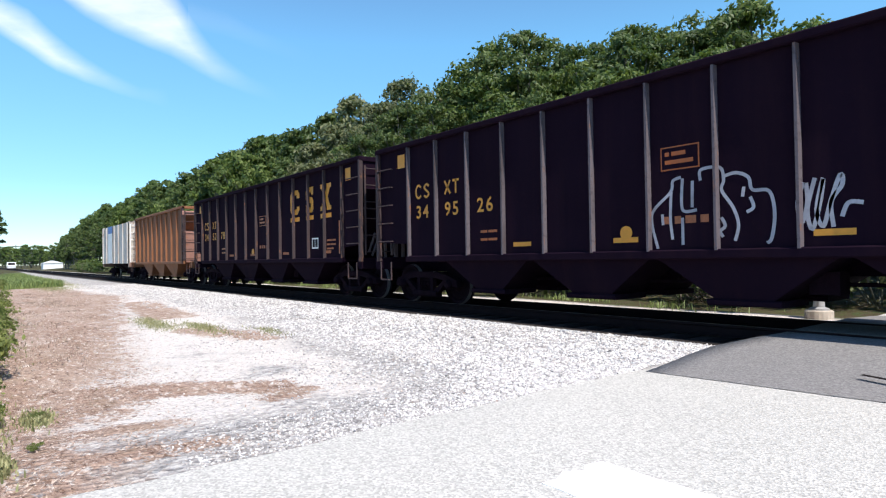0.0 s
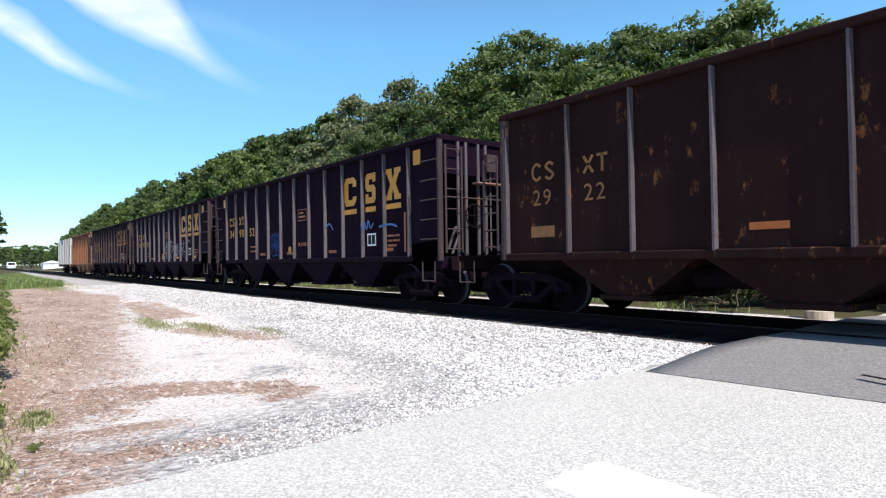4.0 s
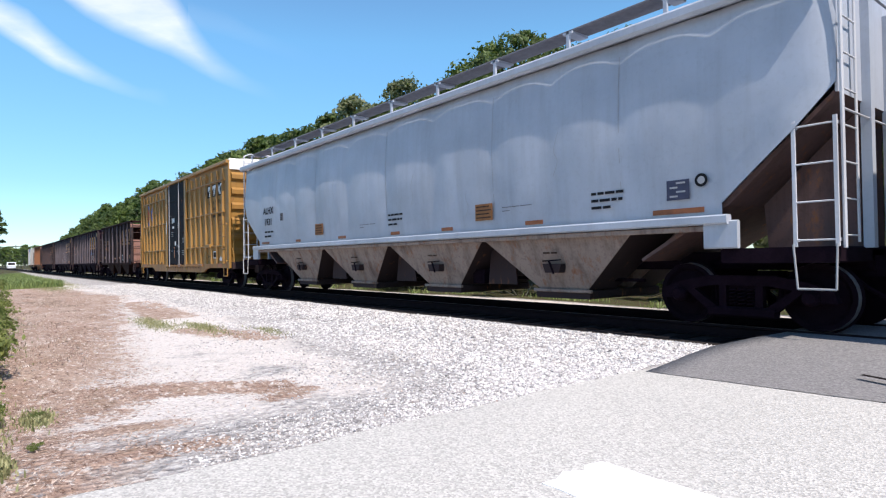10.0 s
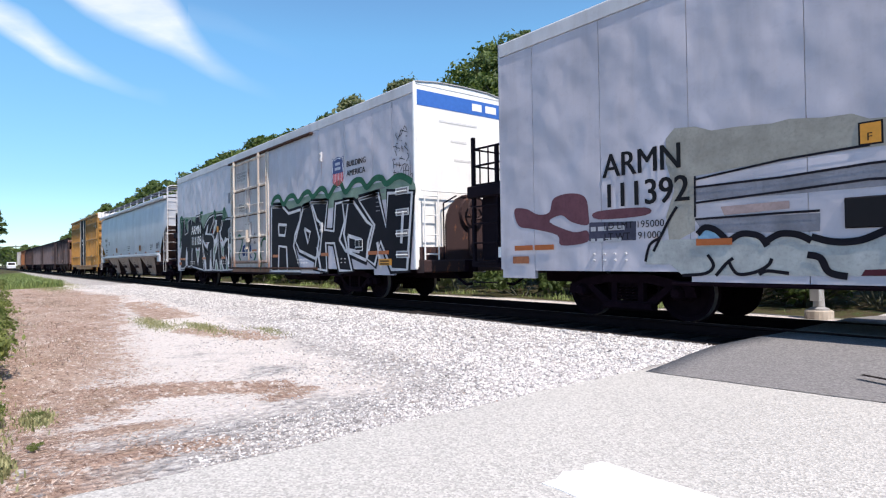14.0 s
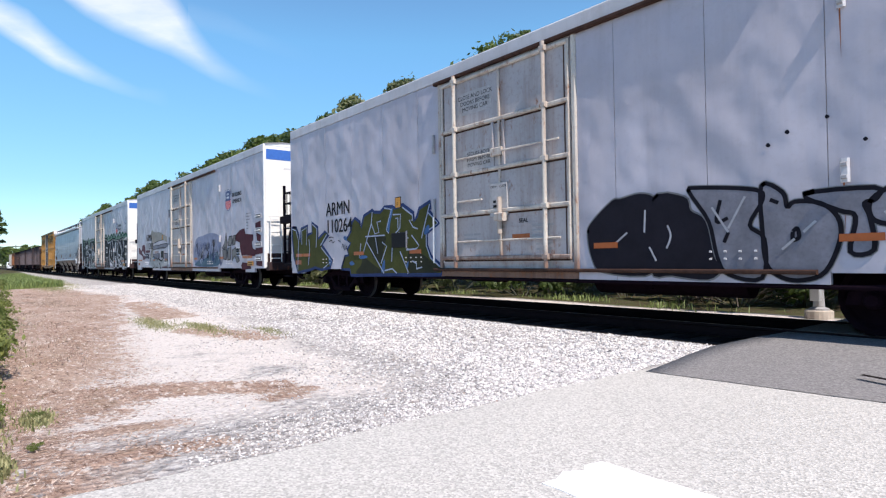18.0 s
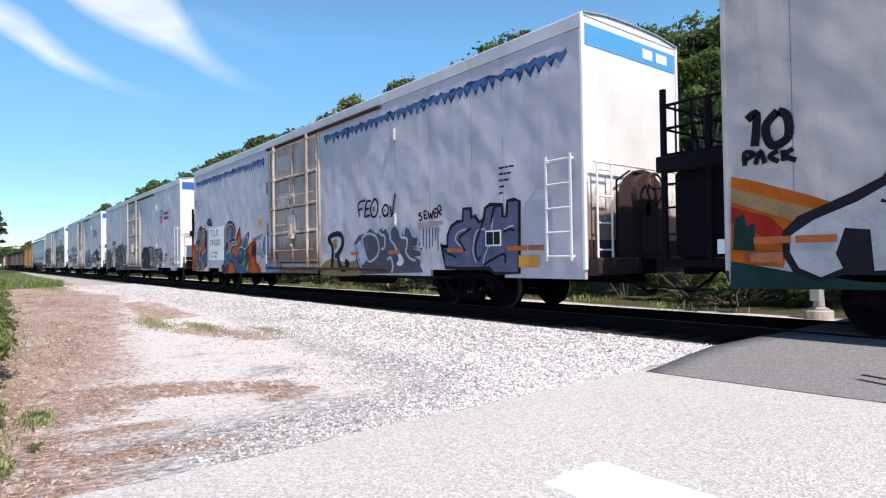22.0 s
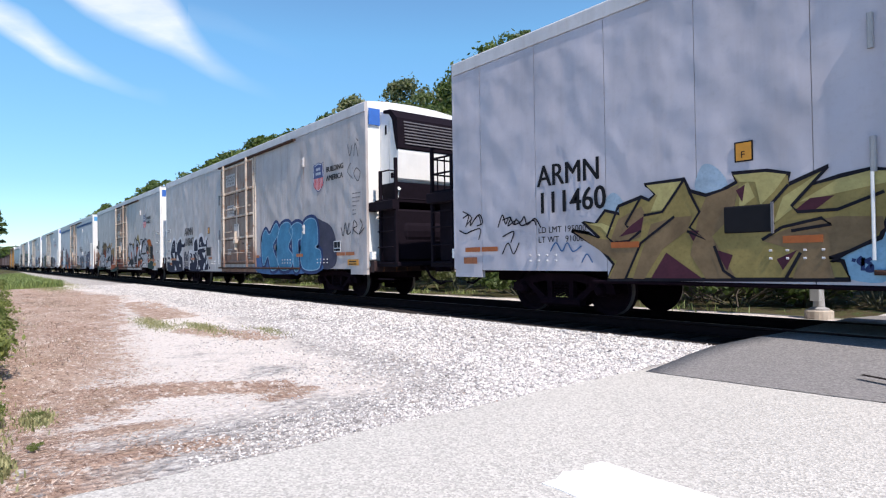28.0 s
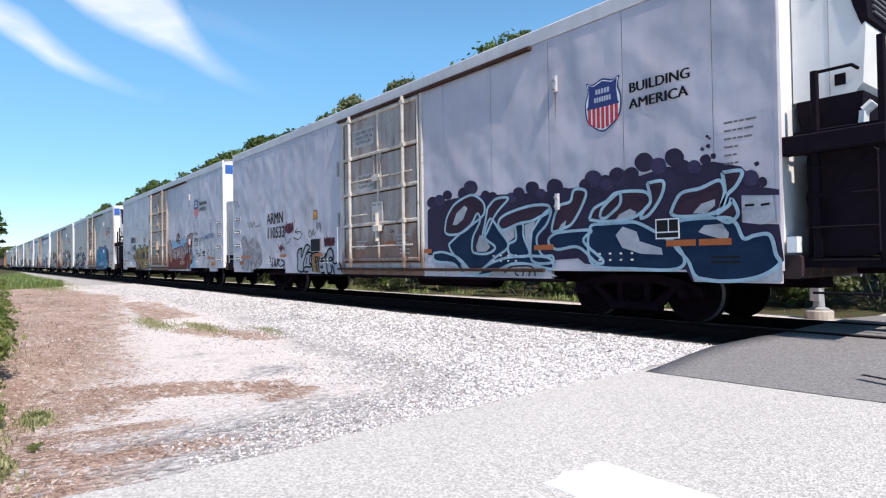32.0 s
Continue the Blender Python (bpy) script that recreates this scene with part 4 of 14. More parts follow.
# ---- far things where the track meets the horizon ----
def far_van(x, y):
    v = thing("white_van", "small white van parked far along the track", "van", at=pose(x, y, 0))
    wp = plain("van_paint", (0.75, 0.75, 0.76), 0.35, 0, 0.05, 2, 0.02)
    part("body", MB().prism([(-2.4, 0.4), (2.4, 0.4), (2.5, 1.1), (1.7, 1.25), (1.2, 2.0), (-2.4, 2.1)], "y", -0.95, 0.95), wp, v)
    for sx in (-1.5, 1.5):
        for sy in (-0.85, 0.85):
            part("wheel", MB().lathe([(-0.1, 0.0), (-0.1, 0.34), (0.1, 0.34), (0.1, 0.0)], 16, "y", (sx, sy, 0.34)), M["black_frame"], v)
    part("windscreen", MB().prism([(1.72, 1.26), (1.25, 1.92), (1.27, 1.93), (1.75, 1.27)], "y", -0.8, 0.8), M["decal_black"], v)


far_van(-205, 9.2)
shed = thing("white_shed", "low white shed among far trees", "shed", at=pose(-190, 17.4, 0))
part("walls", MB().box(-3, 3, -2.2, 2.2, 0, 1.6), M["decal_white"], shed)
part("roof", MB().prism([(-2.4, 1.6), (0, 2.3), (2.4, 1.6)], "x", -3.2, 3.2), M["decal_white"], shed)


def utility_pole(x, y):
    p = thing("utility_pole", "distant wooden utility pole with cross-arm", "utility pole", "utility poles", pose(x, y, 0))
    part("pole", MB().rod((0, 0, -0.3), (0, 0, 9.5), 0.14, 9), BARK, p)
    part("cross_arm", MB().chamfer(-0.08, 0.08, -1.2, 1.2, 8.9, 9.05, 0.02), BARK, p)


utility_pole(-300, 15)
utility_pole(-300, 37)
wires = MB()
for dy in (-1, 0, 1):
    pts = [(-300, 15 - 25 + (37 - 15 + 40) * i / 16.0, 9.1 + dy * 0.05 - 0.9 * math.sin(math.pi * ((i / 16.0 * 62 - 25) % 22) / 22.0)) for i in range(17)]
    wires.tube([(p[0] + dy * 0.6, p[1], p[2]) for p in pts], 0.05, 4)
tagged(new("overhead_wire", wires.mesh("overhead_wire", M["black_frame"])), "thin overhead wires crossing far off", "wire")


# ---- cirrus ----
def cirrus(name, x0, x1, y0, y1, lower, upper, seed, density, soft, depth=2400):
    """A wisp high in the sky: lower and upper give its edges along its length, as parts of the sheet's height."""
    k = Mat(name, 1.0)
    k.t.nodes.remove(k.b)
    co = k.t.nodes.new("ShaderNodeTexCoord").outputs["Generated"]
    sep = k.n("ShaderNodeSeparateXYZ", Vector=co)
    warp = k.math("MULTIPLY", k.math("SUBTRACT", k.noise(2.6, 4, (1.0, 1.0, 1), 0.5, seed, co), 0.5), 0.055)
    u, v = sep.outputs[0], k.math("ADD", sep.outputs[1], warp)

    def edge(knots):
        ramp = k.t.nodes.new("ShaderNodeValToRGB")
        e = ramp.color_ramp.elements
        e[0].position, e[0].color = knots[0][0], (knots[0][1],) * 3 + (1,)
        e[1].position, e[1].color = knots[-1][0], (knots[-1][1],) * 3 + (1,)
        for at, h in knots[1:-1]:
            e.new(at).color = (h, h, h, 1)
        k.t.links.new(u, ramp.inputs[0])
        return ramp.outputs[0]

    lo, hi = edge(lower), edge(upper)
    a = k.math("MULTIPLY", k.ramp(k.math("SUBTRACT", v, lo), -soft * 0.5, soft * 1.3), k.ramp(k.math("SUBTRACT", hi, v), -soft * 0.6, soft * 2.4))
    fib = k.noise(2.2, 6, (1.0, 2.0, 1), 0.6, seed + 4, co)
    a = k.math("MULTIPLY", k.math("MULTIPLY", a, k.ramp(fib, 0.05, 0.62, 0.25)), k.ramp(u, 1.0, 0.55))
    a = k.math("MULTIPLY", a, density)
    em = k.n("ShaderNodeEmission", Color=(0.95, 0.98, 1.0, 1), Strength=0.95)
    tr = k.t.nodes.new("ShaderNodeBsdfTransparent")
    mx = k.n("ShaderNodeMixShader", Fac=a)
    k.t.links.new(tr.outputs[0], mx.inputs[1])
    k.t.links.new(em.outputs[0], mx.inputs[2])
    k.t.links.new(mx.outputs[0], k.t.nodes["Material Output"].inputs[0])
    mb = MB().add([(x0, y0, 0), (x1, y0, 0), (x1, y1, 0), (x0, y1, 0)], [(0, 1, 2, 3)])
    ob = tagged(new(name, mb.mesh(name, k.m)), "thin white wisp of cirrus cloud in a blue sky", "cloud", "", "structure")
    ob.matrix_basis = look(EYE, AIM, ROLL) @ Matrix.Translation((0, 0, -depth))
    ob.visible_shadow = False


cirrus("cirrus", -1929, -1106, 505, 1145, ((0.000, 0.714), (0.167, 0.582), (0.306, 0.471), (0.444, 0.357), (0.583, 0.279), (0.722, 0.214), (0.861, 0.164), (1.000, 0.118)), ((0.000, 0.911), (0.167, 0.800), (0.306, 0.700), (0.444, 0.536), (0.583, 0.400), (0.722, 0.286), (0.861, 0.204)), 3.0, 0.66, 0.045, 2400)
cirrus("cirrus", -1655, -649, 505, 1191, ((0.000, 0.933), (0.114, 0.767), (0.205, 0.660), (0.318, 0.567), (0.455, 0.480), (0.545, 0.427), (0.636, 0.350), (0.727, 0.277), (0.864, 0.200), (1.000, 0.133)), ((0.000, 1.000), (0.318, 0.993), (0.477, 0.900), (0.568, 0.750), (0.636, 0.583), (0.705, 0.450), (0.773, 0.360), (0.864, 0.260), (1.000, 0.160)), 8.0, 0.70, 0.055, 2408)
cirrus("cirrus", -1038, -512, 734, 1099, ((0.000, 0.500), (0.304, 0.406), (0.522, 0.281), (1.000, 0.062)), ((0.000, 0.688), (0.304, 0.562), (0.522, 0.375), (1.000, 0.125)), 14.0, 0.16, 0.12, 2416)


# ---- rolling stock: common parts ----
def bogie_meshes():
    side = MB()
    arch = [(-1.20, 0.40), (-1.16, 0.55), (-0.86, 0.66), (-0.45, 0.74), (0.45, 0.74), (0.86, 0.66), (1.16, 0.55), (1.20, 0.40), (1.02, 0.40), (0.78, 0.53), (0.40, 0.60), (-0.40, 0.60), (-0.78, 0.53), (-1.02, 0.40)]
    side.prism(arch, "y", -0.07, 0.07)
    for s in (-1, 1):
        side.prism([(s * 0.84, 0.55), (s * 0.70, 0.56), (s * 0.34, 0.30), (s * 0.42, 0.20)], "y", -0.06, 0.06)
        side.prism([(s * 0.30, 0.60), (s * 0.20, 0.60), (s * 0.20, 0.30), (s * 0.30, 0.30)], "y", -0.06, 0.06)
    side.chamfer(-0.46, 0.46, -0.09, 0.09, 0.16, 0.30, 0.03)
    for s in (-1, 1):
        side.lathe([(-0.16, 0.0), (-0.16, 0.07), (-0.10, 0.11), (0.06, 0.11), (0.06, 0.0)], 12, "y", (s * 0.9, 0, 0.46))
    spring = MB()
    coil = [(0.052 * math.cos(i * 0.7854), 0.052 * math.sin(i * 0.7854), 0.31 + i * 0.006) for i in range(46)]
    for i, (x, y, z) in enumerate(coil):
        for r, q in ((0.011, 0), (0, 0.011), (-0.011, 0), (0, -0.011)):
            spring.v.append((x * (1 + r / 0.052), y * (1 + r / 0.052), z + q))
        if i:
            spring.f += [(4 * i - 4 + k, 4 * i - 4 + (k + 1) % 4, 4 * i + (k + 1) % 4, 4 * i + k) for k in range(4)]
    spring.f += [(3, 2, 1, 0), tuple(len(spring.v) - 4 + k for k in range(4))]
    wheel = MB()
    wheel.lathe([(-0.9, 0.0), (-0.9, 0.075), (0.9, 0.075), (0.9, 0.0)], 12)
    k = len(wheel.f)
    for s in (-1, 1):
        y = s * 0.755
        a = lambda v: y + s * v
        wheel.lathe([(a(0.066), 0.0), (a(0.076), 0.13), (a(0.035), 0.17), (a(0.015), 0.34), (a(0.062), 0.385), (a(0.066), 0.447), (a(-0.02), 0.46), (a(-0.045), 0.487), (a(-0.066), 0.484), (a(-0.066), 0.0)], 36)
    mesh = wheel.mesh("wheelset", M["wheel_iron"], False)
    mesh.materials.append(M["wheel_bright"])
    for p in mesh.polygons[k:]:
        r = math.hypot(p.center.x, p.center.z)
        if 0.43 < r < 0.468:
            p.material_index = 1
    bolster = MB().chamfer(-0.18, 0.18, -1.0, 1.0, 0.52, 0.72, 0.03)
    bolster.lathe([(0.70, 0.0), (0.70, 0.2), (0.78, 0.2), (0.78, 0.0)], 14, "z")
    for s in (-1, 1):
        bolster.chamfer(s * 0.42 - 0.05, s * 0.42 + 0.05, -0.8, 0.8, 0.36, 0.46, 0.02)
        for e in (-1, 1):
            bolster.chamfer(s * 0.44 - 0.03, s * 0.44 + 0.03, e * 0.75 - 0.1, e * 0.75 + 0.1, 0.30, 0.62, 0.02)
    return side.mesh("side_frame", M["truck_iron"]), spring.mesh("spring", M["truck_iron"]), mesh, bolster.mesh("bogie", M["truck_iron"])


SIDE_FRAME, SPRING, WHEELSET, BOLSTER = bogie_meshes()
WHEELSETS = {-1: [], 1: []}
CARS = []


def add_bogie(car, x):
    b = part("bogie", BOLSTER, None, car, "cast iron bogie caked with brown dust", at=pose(x, 0, 0))
    for s in (-1, 1):
        part("side_frame", SIDE_FRAME, None, b, at=pose(0, s * 1.0, 0))
        for x in (-0.125, 0.0, 0.125):
            part("spring", SPRING, None, b, at=pose(x, s * 1.0, 0))
        WHEELSETS[s].append(part("wheelset", WHEELSET, None, b, "steel wheelset with bright worn treads", at=pose(s * 0.9, 0, 0.46)))


COUPLER = MB().chamfer(-0.75, 0.0, -0.09, 0.09, 0.76, 0.94, 0.03)
COUPLER.chamfer(-0.05, 0.22, -0.17, 0.10, 0.72, 1.0, 0.05)
COUPLER.chamfer(0.12, 0.26, 0.02, 0.17, 0.72, 1.0, 0.04)
COUPLER.tube([(-0.2, -0.35, 0.9), (0.1, -0.4, 0.6), (0.35, -0.3, 0.42), (0.5, -0.25, 0.45)], 0.03)
COUPLER_MESH = COUPLER.mesh("coupler", M["truck_iron"])


def new_car(name, label, category, u, bogies, frame_ends):
    """A freight car at u along the train, on its bogies, with its couplers."""
    car = thing(name, label, category, "cars of the freight train")
    for x in bogies:
        add_bogie(car, x)
    for x, turn in ((frame_ends[0], 180), (frame_ends[1], 0)):
        part("coupler", COUPLER_MESH, None, car, at=pose(x, 0, 0, 0, 0, turn))
    CARS.append((car, u))
    return car


def lettering(parent, text, x, h, size, mat, y=-1.512, wide=1.0, shear=0.0, fat=0.0, name="lettering", label="", centre=False, turn=0.0, gap=1.0):
    """Flat lettering on the side that faces the road: x, h is its lower left corner."""
    cu = bpy.data.curves.new(name, "FONT")
    cu.body, cu.size, cu.shear, cu.offset, cu.space_character = text, size / 0.69, shear, fat, gap
    cu.resolution_u = 3
    cu.align_x = "CENTER" if centre else "LEFT"
    tmp = bpy.data.objects.new("tmp", cu)
    me = bpy.data.meshes.new_from_object(tmp)
    bpy.data.objects.remove(tmp)
    bpy.data.curves.remove(cu)
    me.transform(Matrix(((wide, 0, 0, 0), (0, 0, -1, 0), (0, 1, 0, 0), (0, 0, 0, 1))))
    me.transform(Matrix.Translation((x, y, h)) @ Matrix.Rotation(radians(-turn), 4, "Y"))
    me.materials.clear()
    me.materials.append(mat)
    if size < 0.07 or len(text) == 1:
        return part(name, me, None, parent, label)
    bm = bmesh.new()
    bm.from_mesh(me)
    todo = set(bm.verts)
    while todo:                      # one part for each character
        grow, got = [todo.pop()], set()
        while grow:
            v = grow.pop()
            got.add(v)
            for e in v.link_edges:
                o = e.other_vert(v)
                if o in todo:
                    todo.discard(o)
                    grow.append(o)
        order = {v: i for i, v in enumerate(sorted(got, key=lambda q: q.index))}
        mb = MB()
        mb.v = [tuple(v.co) for v in order]
        mb.f = [tuple(order[v] for v in f.verts) for f in bm.faces if f.verts[0] in got]
        part("character", mb, mat, parent, label)
    bm.free()
    bpy.data.meshes.remove(me)


def smooth_line(pts, steps=5, closed=False):
    """A Catmull-Rom line through the points."""
    p = [Vector((a, b)) for a, b in pts]
    n = len(p)
    out = []
    for i in range(n if closed else n - 1):
        a, b, c, d = (p[(i - 1) % n], p[i], p[(i + 1) % n], p[(i + 2) % n]) if closed else (p[max(0, i - 1)], p[i], p[i + 1], p[min(n - 1, i + 2)])
        for k in range(steps):
            t = k / steps
            out.append(0.5 * ((2 * b) + (c - a) * t + (2 * a - 5 * b + 4 * c - d) * t * t + (3 * b - a - 3 * c + d) * t ** 3))
    if not closed:
        out.append(p[-1])
    return out


def ribbon(mb, pts, width, y):
    n = len(pts)
    for i in range(n):
        d = (pts[min(n - 1, i + 1)] - pts[max(0, i - 1)])
        d = d.normalized() if d.length else Vector((1, 0))
        s = Vector((-d.y, d.x)) * width * 0.5
        for q in (pts[i] + s, pts[i] - s):
            mb.v.append((q.x, y, q.y))
    k = len(mb.v) - 2 * n
    mb.f += [(k + 2 * i, k + 2 * i + 1, k + 2 * i + 3, k + 2 * i + 2) for i in range(n - 1)]


def strokes(parent, name, lines, width, mat, y=-1.512, at=(0, 0), scale=1.0, label="", soft=True):
    """Painted strokes on the side that faces the road, each a part of its own."""
    for i, line in enumerate(lines):
        mb = MB()
        pts = [(at[0] + a * scale, at[1] + b * scale) for a, b in line]
        ribbon(mb, smooth_line(pts) if soft else [Vector(p) for p in pts], width, y - 0.0005 * i)
        part(name, mb, mat, parent, label)


def patch(parent, name, outline, mat, y=-1.509, at=(0, 0), scale=1.0, label="", soft=True):
    """A painted area on the side that faces the road."""
    pts = [(at[0] + a * scale, at[1] + b * scale) for a, b in outline]
    pts = smooth_line(pts, 4, True) if soft else [Vector(p) for p in pts]
    mb = MB().add([(p.x, y, p.y) for p in pts], [tuple(range(len(pts)))])
    return part(name, mb, mat, parent, label)


def plate(parent, name, x0, x1, h0, h1, mat, y=-1.512, label="", thick=0.006):
    return part(name, MB().box(x0, x1, y, y + thick, h0, h1), mat, parent, label)


def bars(parent, x, h, widths, height, gap, mat, y=-1.512, name="stencil", label="small stencilled data"):
    """Lines of small print as plain bars."""
    for i, row in enumerate(widths):
        xx = x
        for w in row:
            part(name, MB().add([(xx, y, h - i * gap), (xx + w, y, h - i * gap), (xx + w, y, h - i * gap + height), (xx, y, h - i * gap + height)], [(0, 1, 2, 3)]), mat, parent, label)
            xx += w + height * 0.6


def ladder(parent, x0, x1, h0, h1, n, mat, y=-1.58, name="ladder", r=0.016, label="", rails=True):
    mb = MB()
    if rails:
        for x in (x0, x1):
            mb.chamfer(x - 0.025, x + 0.025, y - 0.012, y + 0.012, h0 - 0.08, h1 + 0.08, 0.006)
    for i in range(n):
        h = h0 + (h1 - h0) * i / max(1, n - 1)
        if rails:
            mb.rod((x0, y, h), (x1, y, h), r, 6)
        else:
            part("rung", MB().tube([(x0, y + 0.08, h), (x0, y, h), (x1, y, h), (x1, y + 0.08, h)], r), mat, parent, label)
    if not rails:
        return None
    for x in (x0, x1):
        for h in (h0, h1):
            mb.box(x - 0.02, x + 0.02, y, y + 0.08, h - 0.02, h + 0.02)
    return part(name, mb, mat, parent, label)


def end_ladder(parent, x, y0, y1, h0, h1, n, mat, name="end_ladder", r=0.016, label=""):
    mb = MB()
    for y in (y0, y1):
        mb.chamfer(x - 0.012, x + 0.012, y - 0.025, y + 0.025, h0 - 0.08, h1 + 0.08, 0.006)
    for i in range(n):
        h = h0 + (h1 - h0) * i / max(1, n - 1)
        mb.rod((x, y0, h), (x, y1, h), r, 6)
    return part(name, mb, mat, parent, label)


def brake_gear(parent, x0, x1, mat):
    mb = MB()
    mb.rod((x0, -0.5, 0.62), (x1, -0.5, 0.62), 0.03, 6)
    mb.lathe([(-0.5, 0.0), (-0.5, 0.17), (0.5, 0.17), (0.5, 0.0)], 14, "x", (x0 * 0.3, -0.75, 0.70))
    mb.box(x1 * 0.4, x1 * 0.4 + 0.35, -0.95, -0.6, 0.5, 0.8)
    return part("brake_gear", mb, mat, parent)


# ---- open hopper cars ----
def open_hopper(u, half, over, ribs, label, body, rib_mat, end_mat, capped, bogie_x):
    car = new_car("hopper_car", label, "hopper car", u, (-bogie_x, bogie_x), (-half - over, half + over))
    W, top, sill = 1.5, 3.78, 1.10
    L = half + over
    sheets = {}
    for s in (-1, 1):
        ring = [(-half, sill), (half, sill), (half, top - 0.1), (-half, top - 0.1)]
        if capped:
            ring = [(-half, sill), (half, sill), (half + 0.12, 1.40), (L, 1.46), (L, top - 0.1), (-L, top - 0.1), (-L, 1.46), (-half - 0.12, 1.40)]
        sheets[s] = part("side_sheet", MB().prism(ring, "y", s * (W - 0.10), s * (W - 0.085)), body, car)
        for x in ribs:
            part("rib", MB().prism([(x - 0.032, s * (W - 0.09)), (x - 0.018, s * W), (x + 0.018, s * W), (x + 0.032, s * (W - 0.09))], "z", sill, top - 0.08), rib_mat, car)
        part("top_chord", MB().chamfer(-L if capped else -half - 0.05, L if capped else half + 0.05, min(s * (W - 0.11), s * (W + 0.02)), max(s * (W - 0.11), s * (W + 0.02)), top - 0.12, top, 0.02), body, car)
        part("side_sill", MB().chamfer(-half - 0.1, half + 0.1, min(s * (W - 0.11), s * (W - 0.01)), max(s * (W - 0.11), s * (W - 0.01)), sill - 0.12, sill + 0.02, 0.02), body, car)
    e = L if capped else half
    for s in (-1, 1):
        part("end_chord", MB().chamfer(s * e - 0.07, s * e + 0.05, -W, W, top - 0.14, top, 0.02), body, car)
        # sloped end sheet and its upright upper part
        if capped:
            sl = MB().prism([(s * L, 2.95), (s * (half - 1.0), 1.0), (s * (half - 1.0), 0.96), (s * (L + 0.02), 2.93)], "y", -W + 0.1, W - 0.1)
            sl.box(min(s * L, s * (L - 0.02)), max(s * L, s * (L - 0.02)), -W + 0.1, W - 0.1, 2.93, top - 0.1)
            part("end_sheet", sl, body, car)
        else:
            part("end_sheet", MB().prism([(s * half, top - 0.45), (s * (half - 0.5), 2.62), (s * (half - 0.52), 2.6), (s * (half - 0.04), top - 0.45)], "y", -W + 0.1, W - 0.1), body, car)
            part("end_beam", MB().chamfer(s * half - 0.04, s * half + 0.10, -W, W, top - 0.45, top - 0.24, 0.03), end_mat, car)
            part("slope_sheet", MB().prism([(s * (half - 0.5), 2.62), (s * (half + 0.02), 2.50), (s * (half + 0.06), 1.06), (s * (half - 0.5), 1.06)], "y", -W + 0.18, W - 0.18), end_mat, car, "pale pinkish brown steel sheet")
            for yy in (-0.42, 0.42):
                part("end_brace", MB().prism([(s * (half + 0.02), 2.2), (s * (half + 0.10), 2.2), (s * (half + 0.9), 1.1), (s * (half + 0.45), 1.1)], "y", yy - 0.02, yy + 0.02), body, car)
            part("platform_rail", MB().tube([(s * (L - 0.25), -0.95, 1.1), (s * (L - 0.25), -0.95, 2.15), (s * (L - 0.25), 0.95, 2.15), (s * (L - 0.25), 0.95, 1.1)], 0.022).rod((s * (L - 0.25), -0.95, 1.62), (s * (L - 0.25), 0.95, 1.62), 0.018), M["black_frame"], car)
        for yy in (-W + 0.05, W - 0.05):
            part("corner_post", MB().chamfer(s * e - 0.05, s * e + 0.05, yy - 0.06, yy + 0.06, sill - 0.1, top - 0.1, 0.02), M["rib_dull"], car)
        part("end_sill", MB().chamfer(s * L - 0.18, s * L + 0.04, -W + 0.05, W - 0.05, sill - 0.30, sill, 0.03), body, car)
        side_x = (s * (e - 0.62), s * (e - 0.06)) if capped else (s * (half + 0.12), s * (half + 0.50))
        ladder(car, min(side_x), max(side_x), 1.48 if capped else 1.25, 3.23 if capped else 2.9, 5 if capped else 6, M["rib_dull"], -W - 0.03, rails=not capped)
        end_ladder(car, s * (e + 0.12), -W + 0.12, -W + 0.58, 1.25, 3.45, 6, M["rib_dull"])
        if capped:
            for yy in (-0.95, -0.72, -0.35, -0.12, 0.42, 0.95):
                part("end_stanchion", MB().chamfer(s * (L + 0.03) - 0.03, s * (L + 0.03) + 0.03, yy - 0.035, yy + 0.035, 1.1, top - 0.12, 0.01), M["rib_pale"], car)
            part("brake_step", MB().chamfer(s * (L + 0.16) - 0.10, s * (L + 0.16) + 0.10, -0.55, 0.35, 2.72, 2.76, 0.01), M["hopper_pink"], car, "pale dusty brake step")
            part("brake_chain_box", MB().chamfer(s * (L + 0.12) - 0.09, s * (L + 0.12) + 0.09, -0.20, 0.12, 3.02, 3.42, 0.03), M["rib_dull"], car)
            part("brake_rod", MB().rod((s * (L + 0.12), -0.05, 1.2), (s * (L + 0.12), -0.05, 3.05), 0.02, 6), M["rib_pale"], car)
            part("air_hose", MB().tube([(s * (L - 0.1), -1.15, 1.25), (s * (L + 0.05), -1.05, 1.75), (s * (L + 0.02), -0.95, 1.55), (s * (L - 0.02), -1.10, 1.15)], 0.03), M["rib_pale"], car)
            part("end_rail", MB().rod((s * (L + 0.05), -W + 0.1, 2.4), (s * (L + 0.05), W - 0.1, 2.4), 0.022, 6), M["rib_dull"], car)
            for yy in (-0.6, 0.6):
                part("slope_strut", MB().rod((s * (L - 0.05), yy, 1.1), (s * (half - 0.2), yy, 1.75), 0.05, 6), body, car)
        wheel = MB().lathe([(-0.012, 0.26), (0.0, 0.28), (0.012, 0.26), (0.0, 0.24)], 18, "x", (s * (L + 0.12), -0.55, 2.0))
        for a in range(4):
            wheel.rod((s * (L + 0.12), -0.55, 2.0), (s * (L + 0.12), -0.55 + 0.26 * math.cos(a * 1.5708), 2.0 + 0.26 * math.sin(a * 1.5708)), 0.012, 5)
        if s == 1:
            part("hand_brake", wheel, M["black_frame"], car)
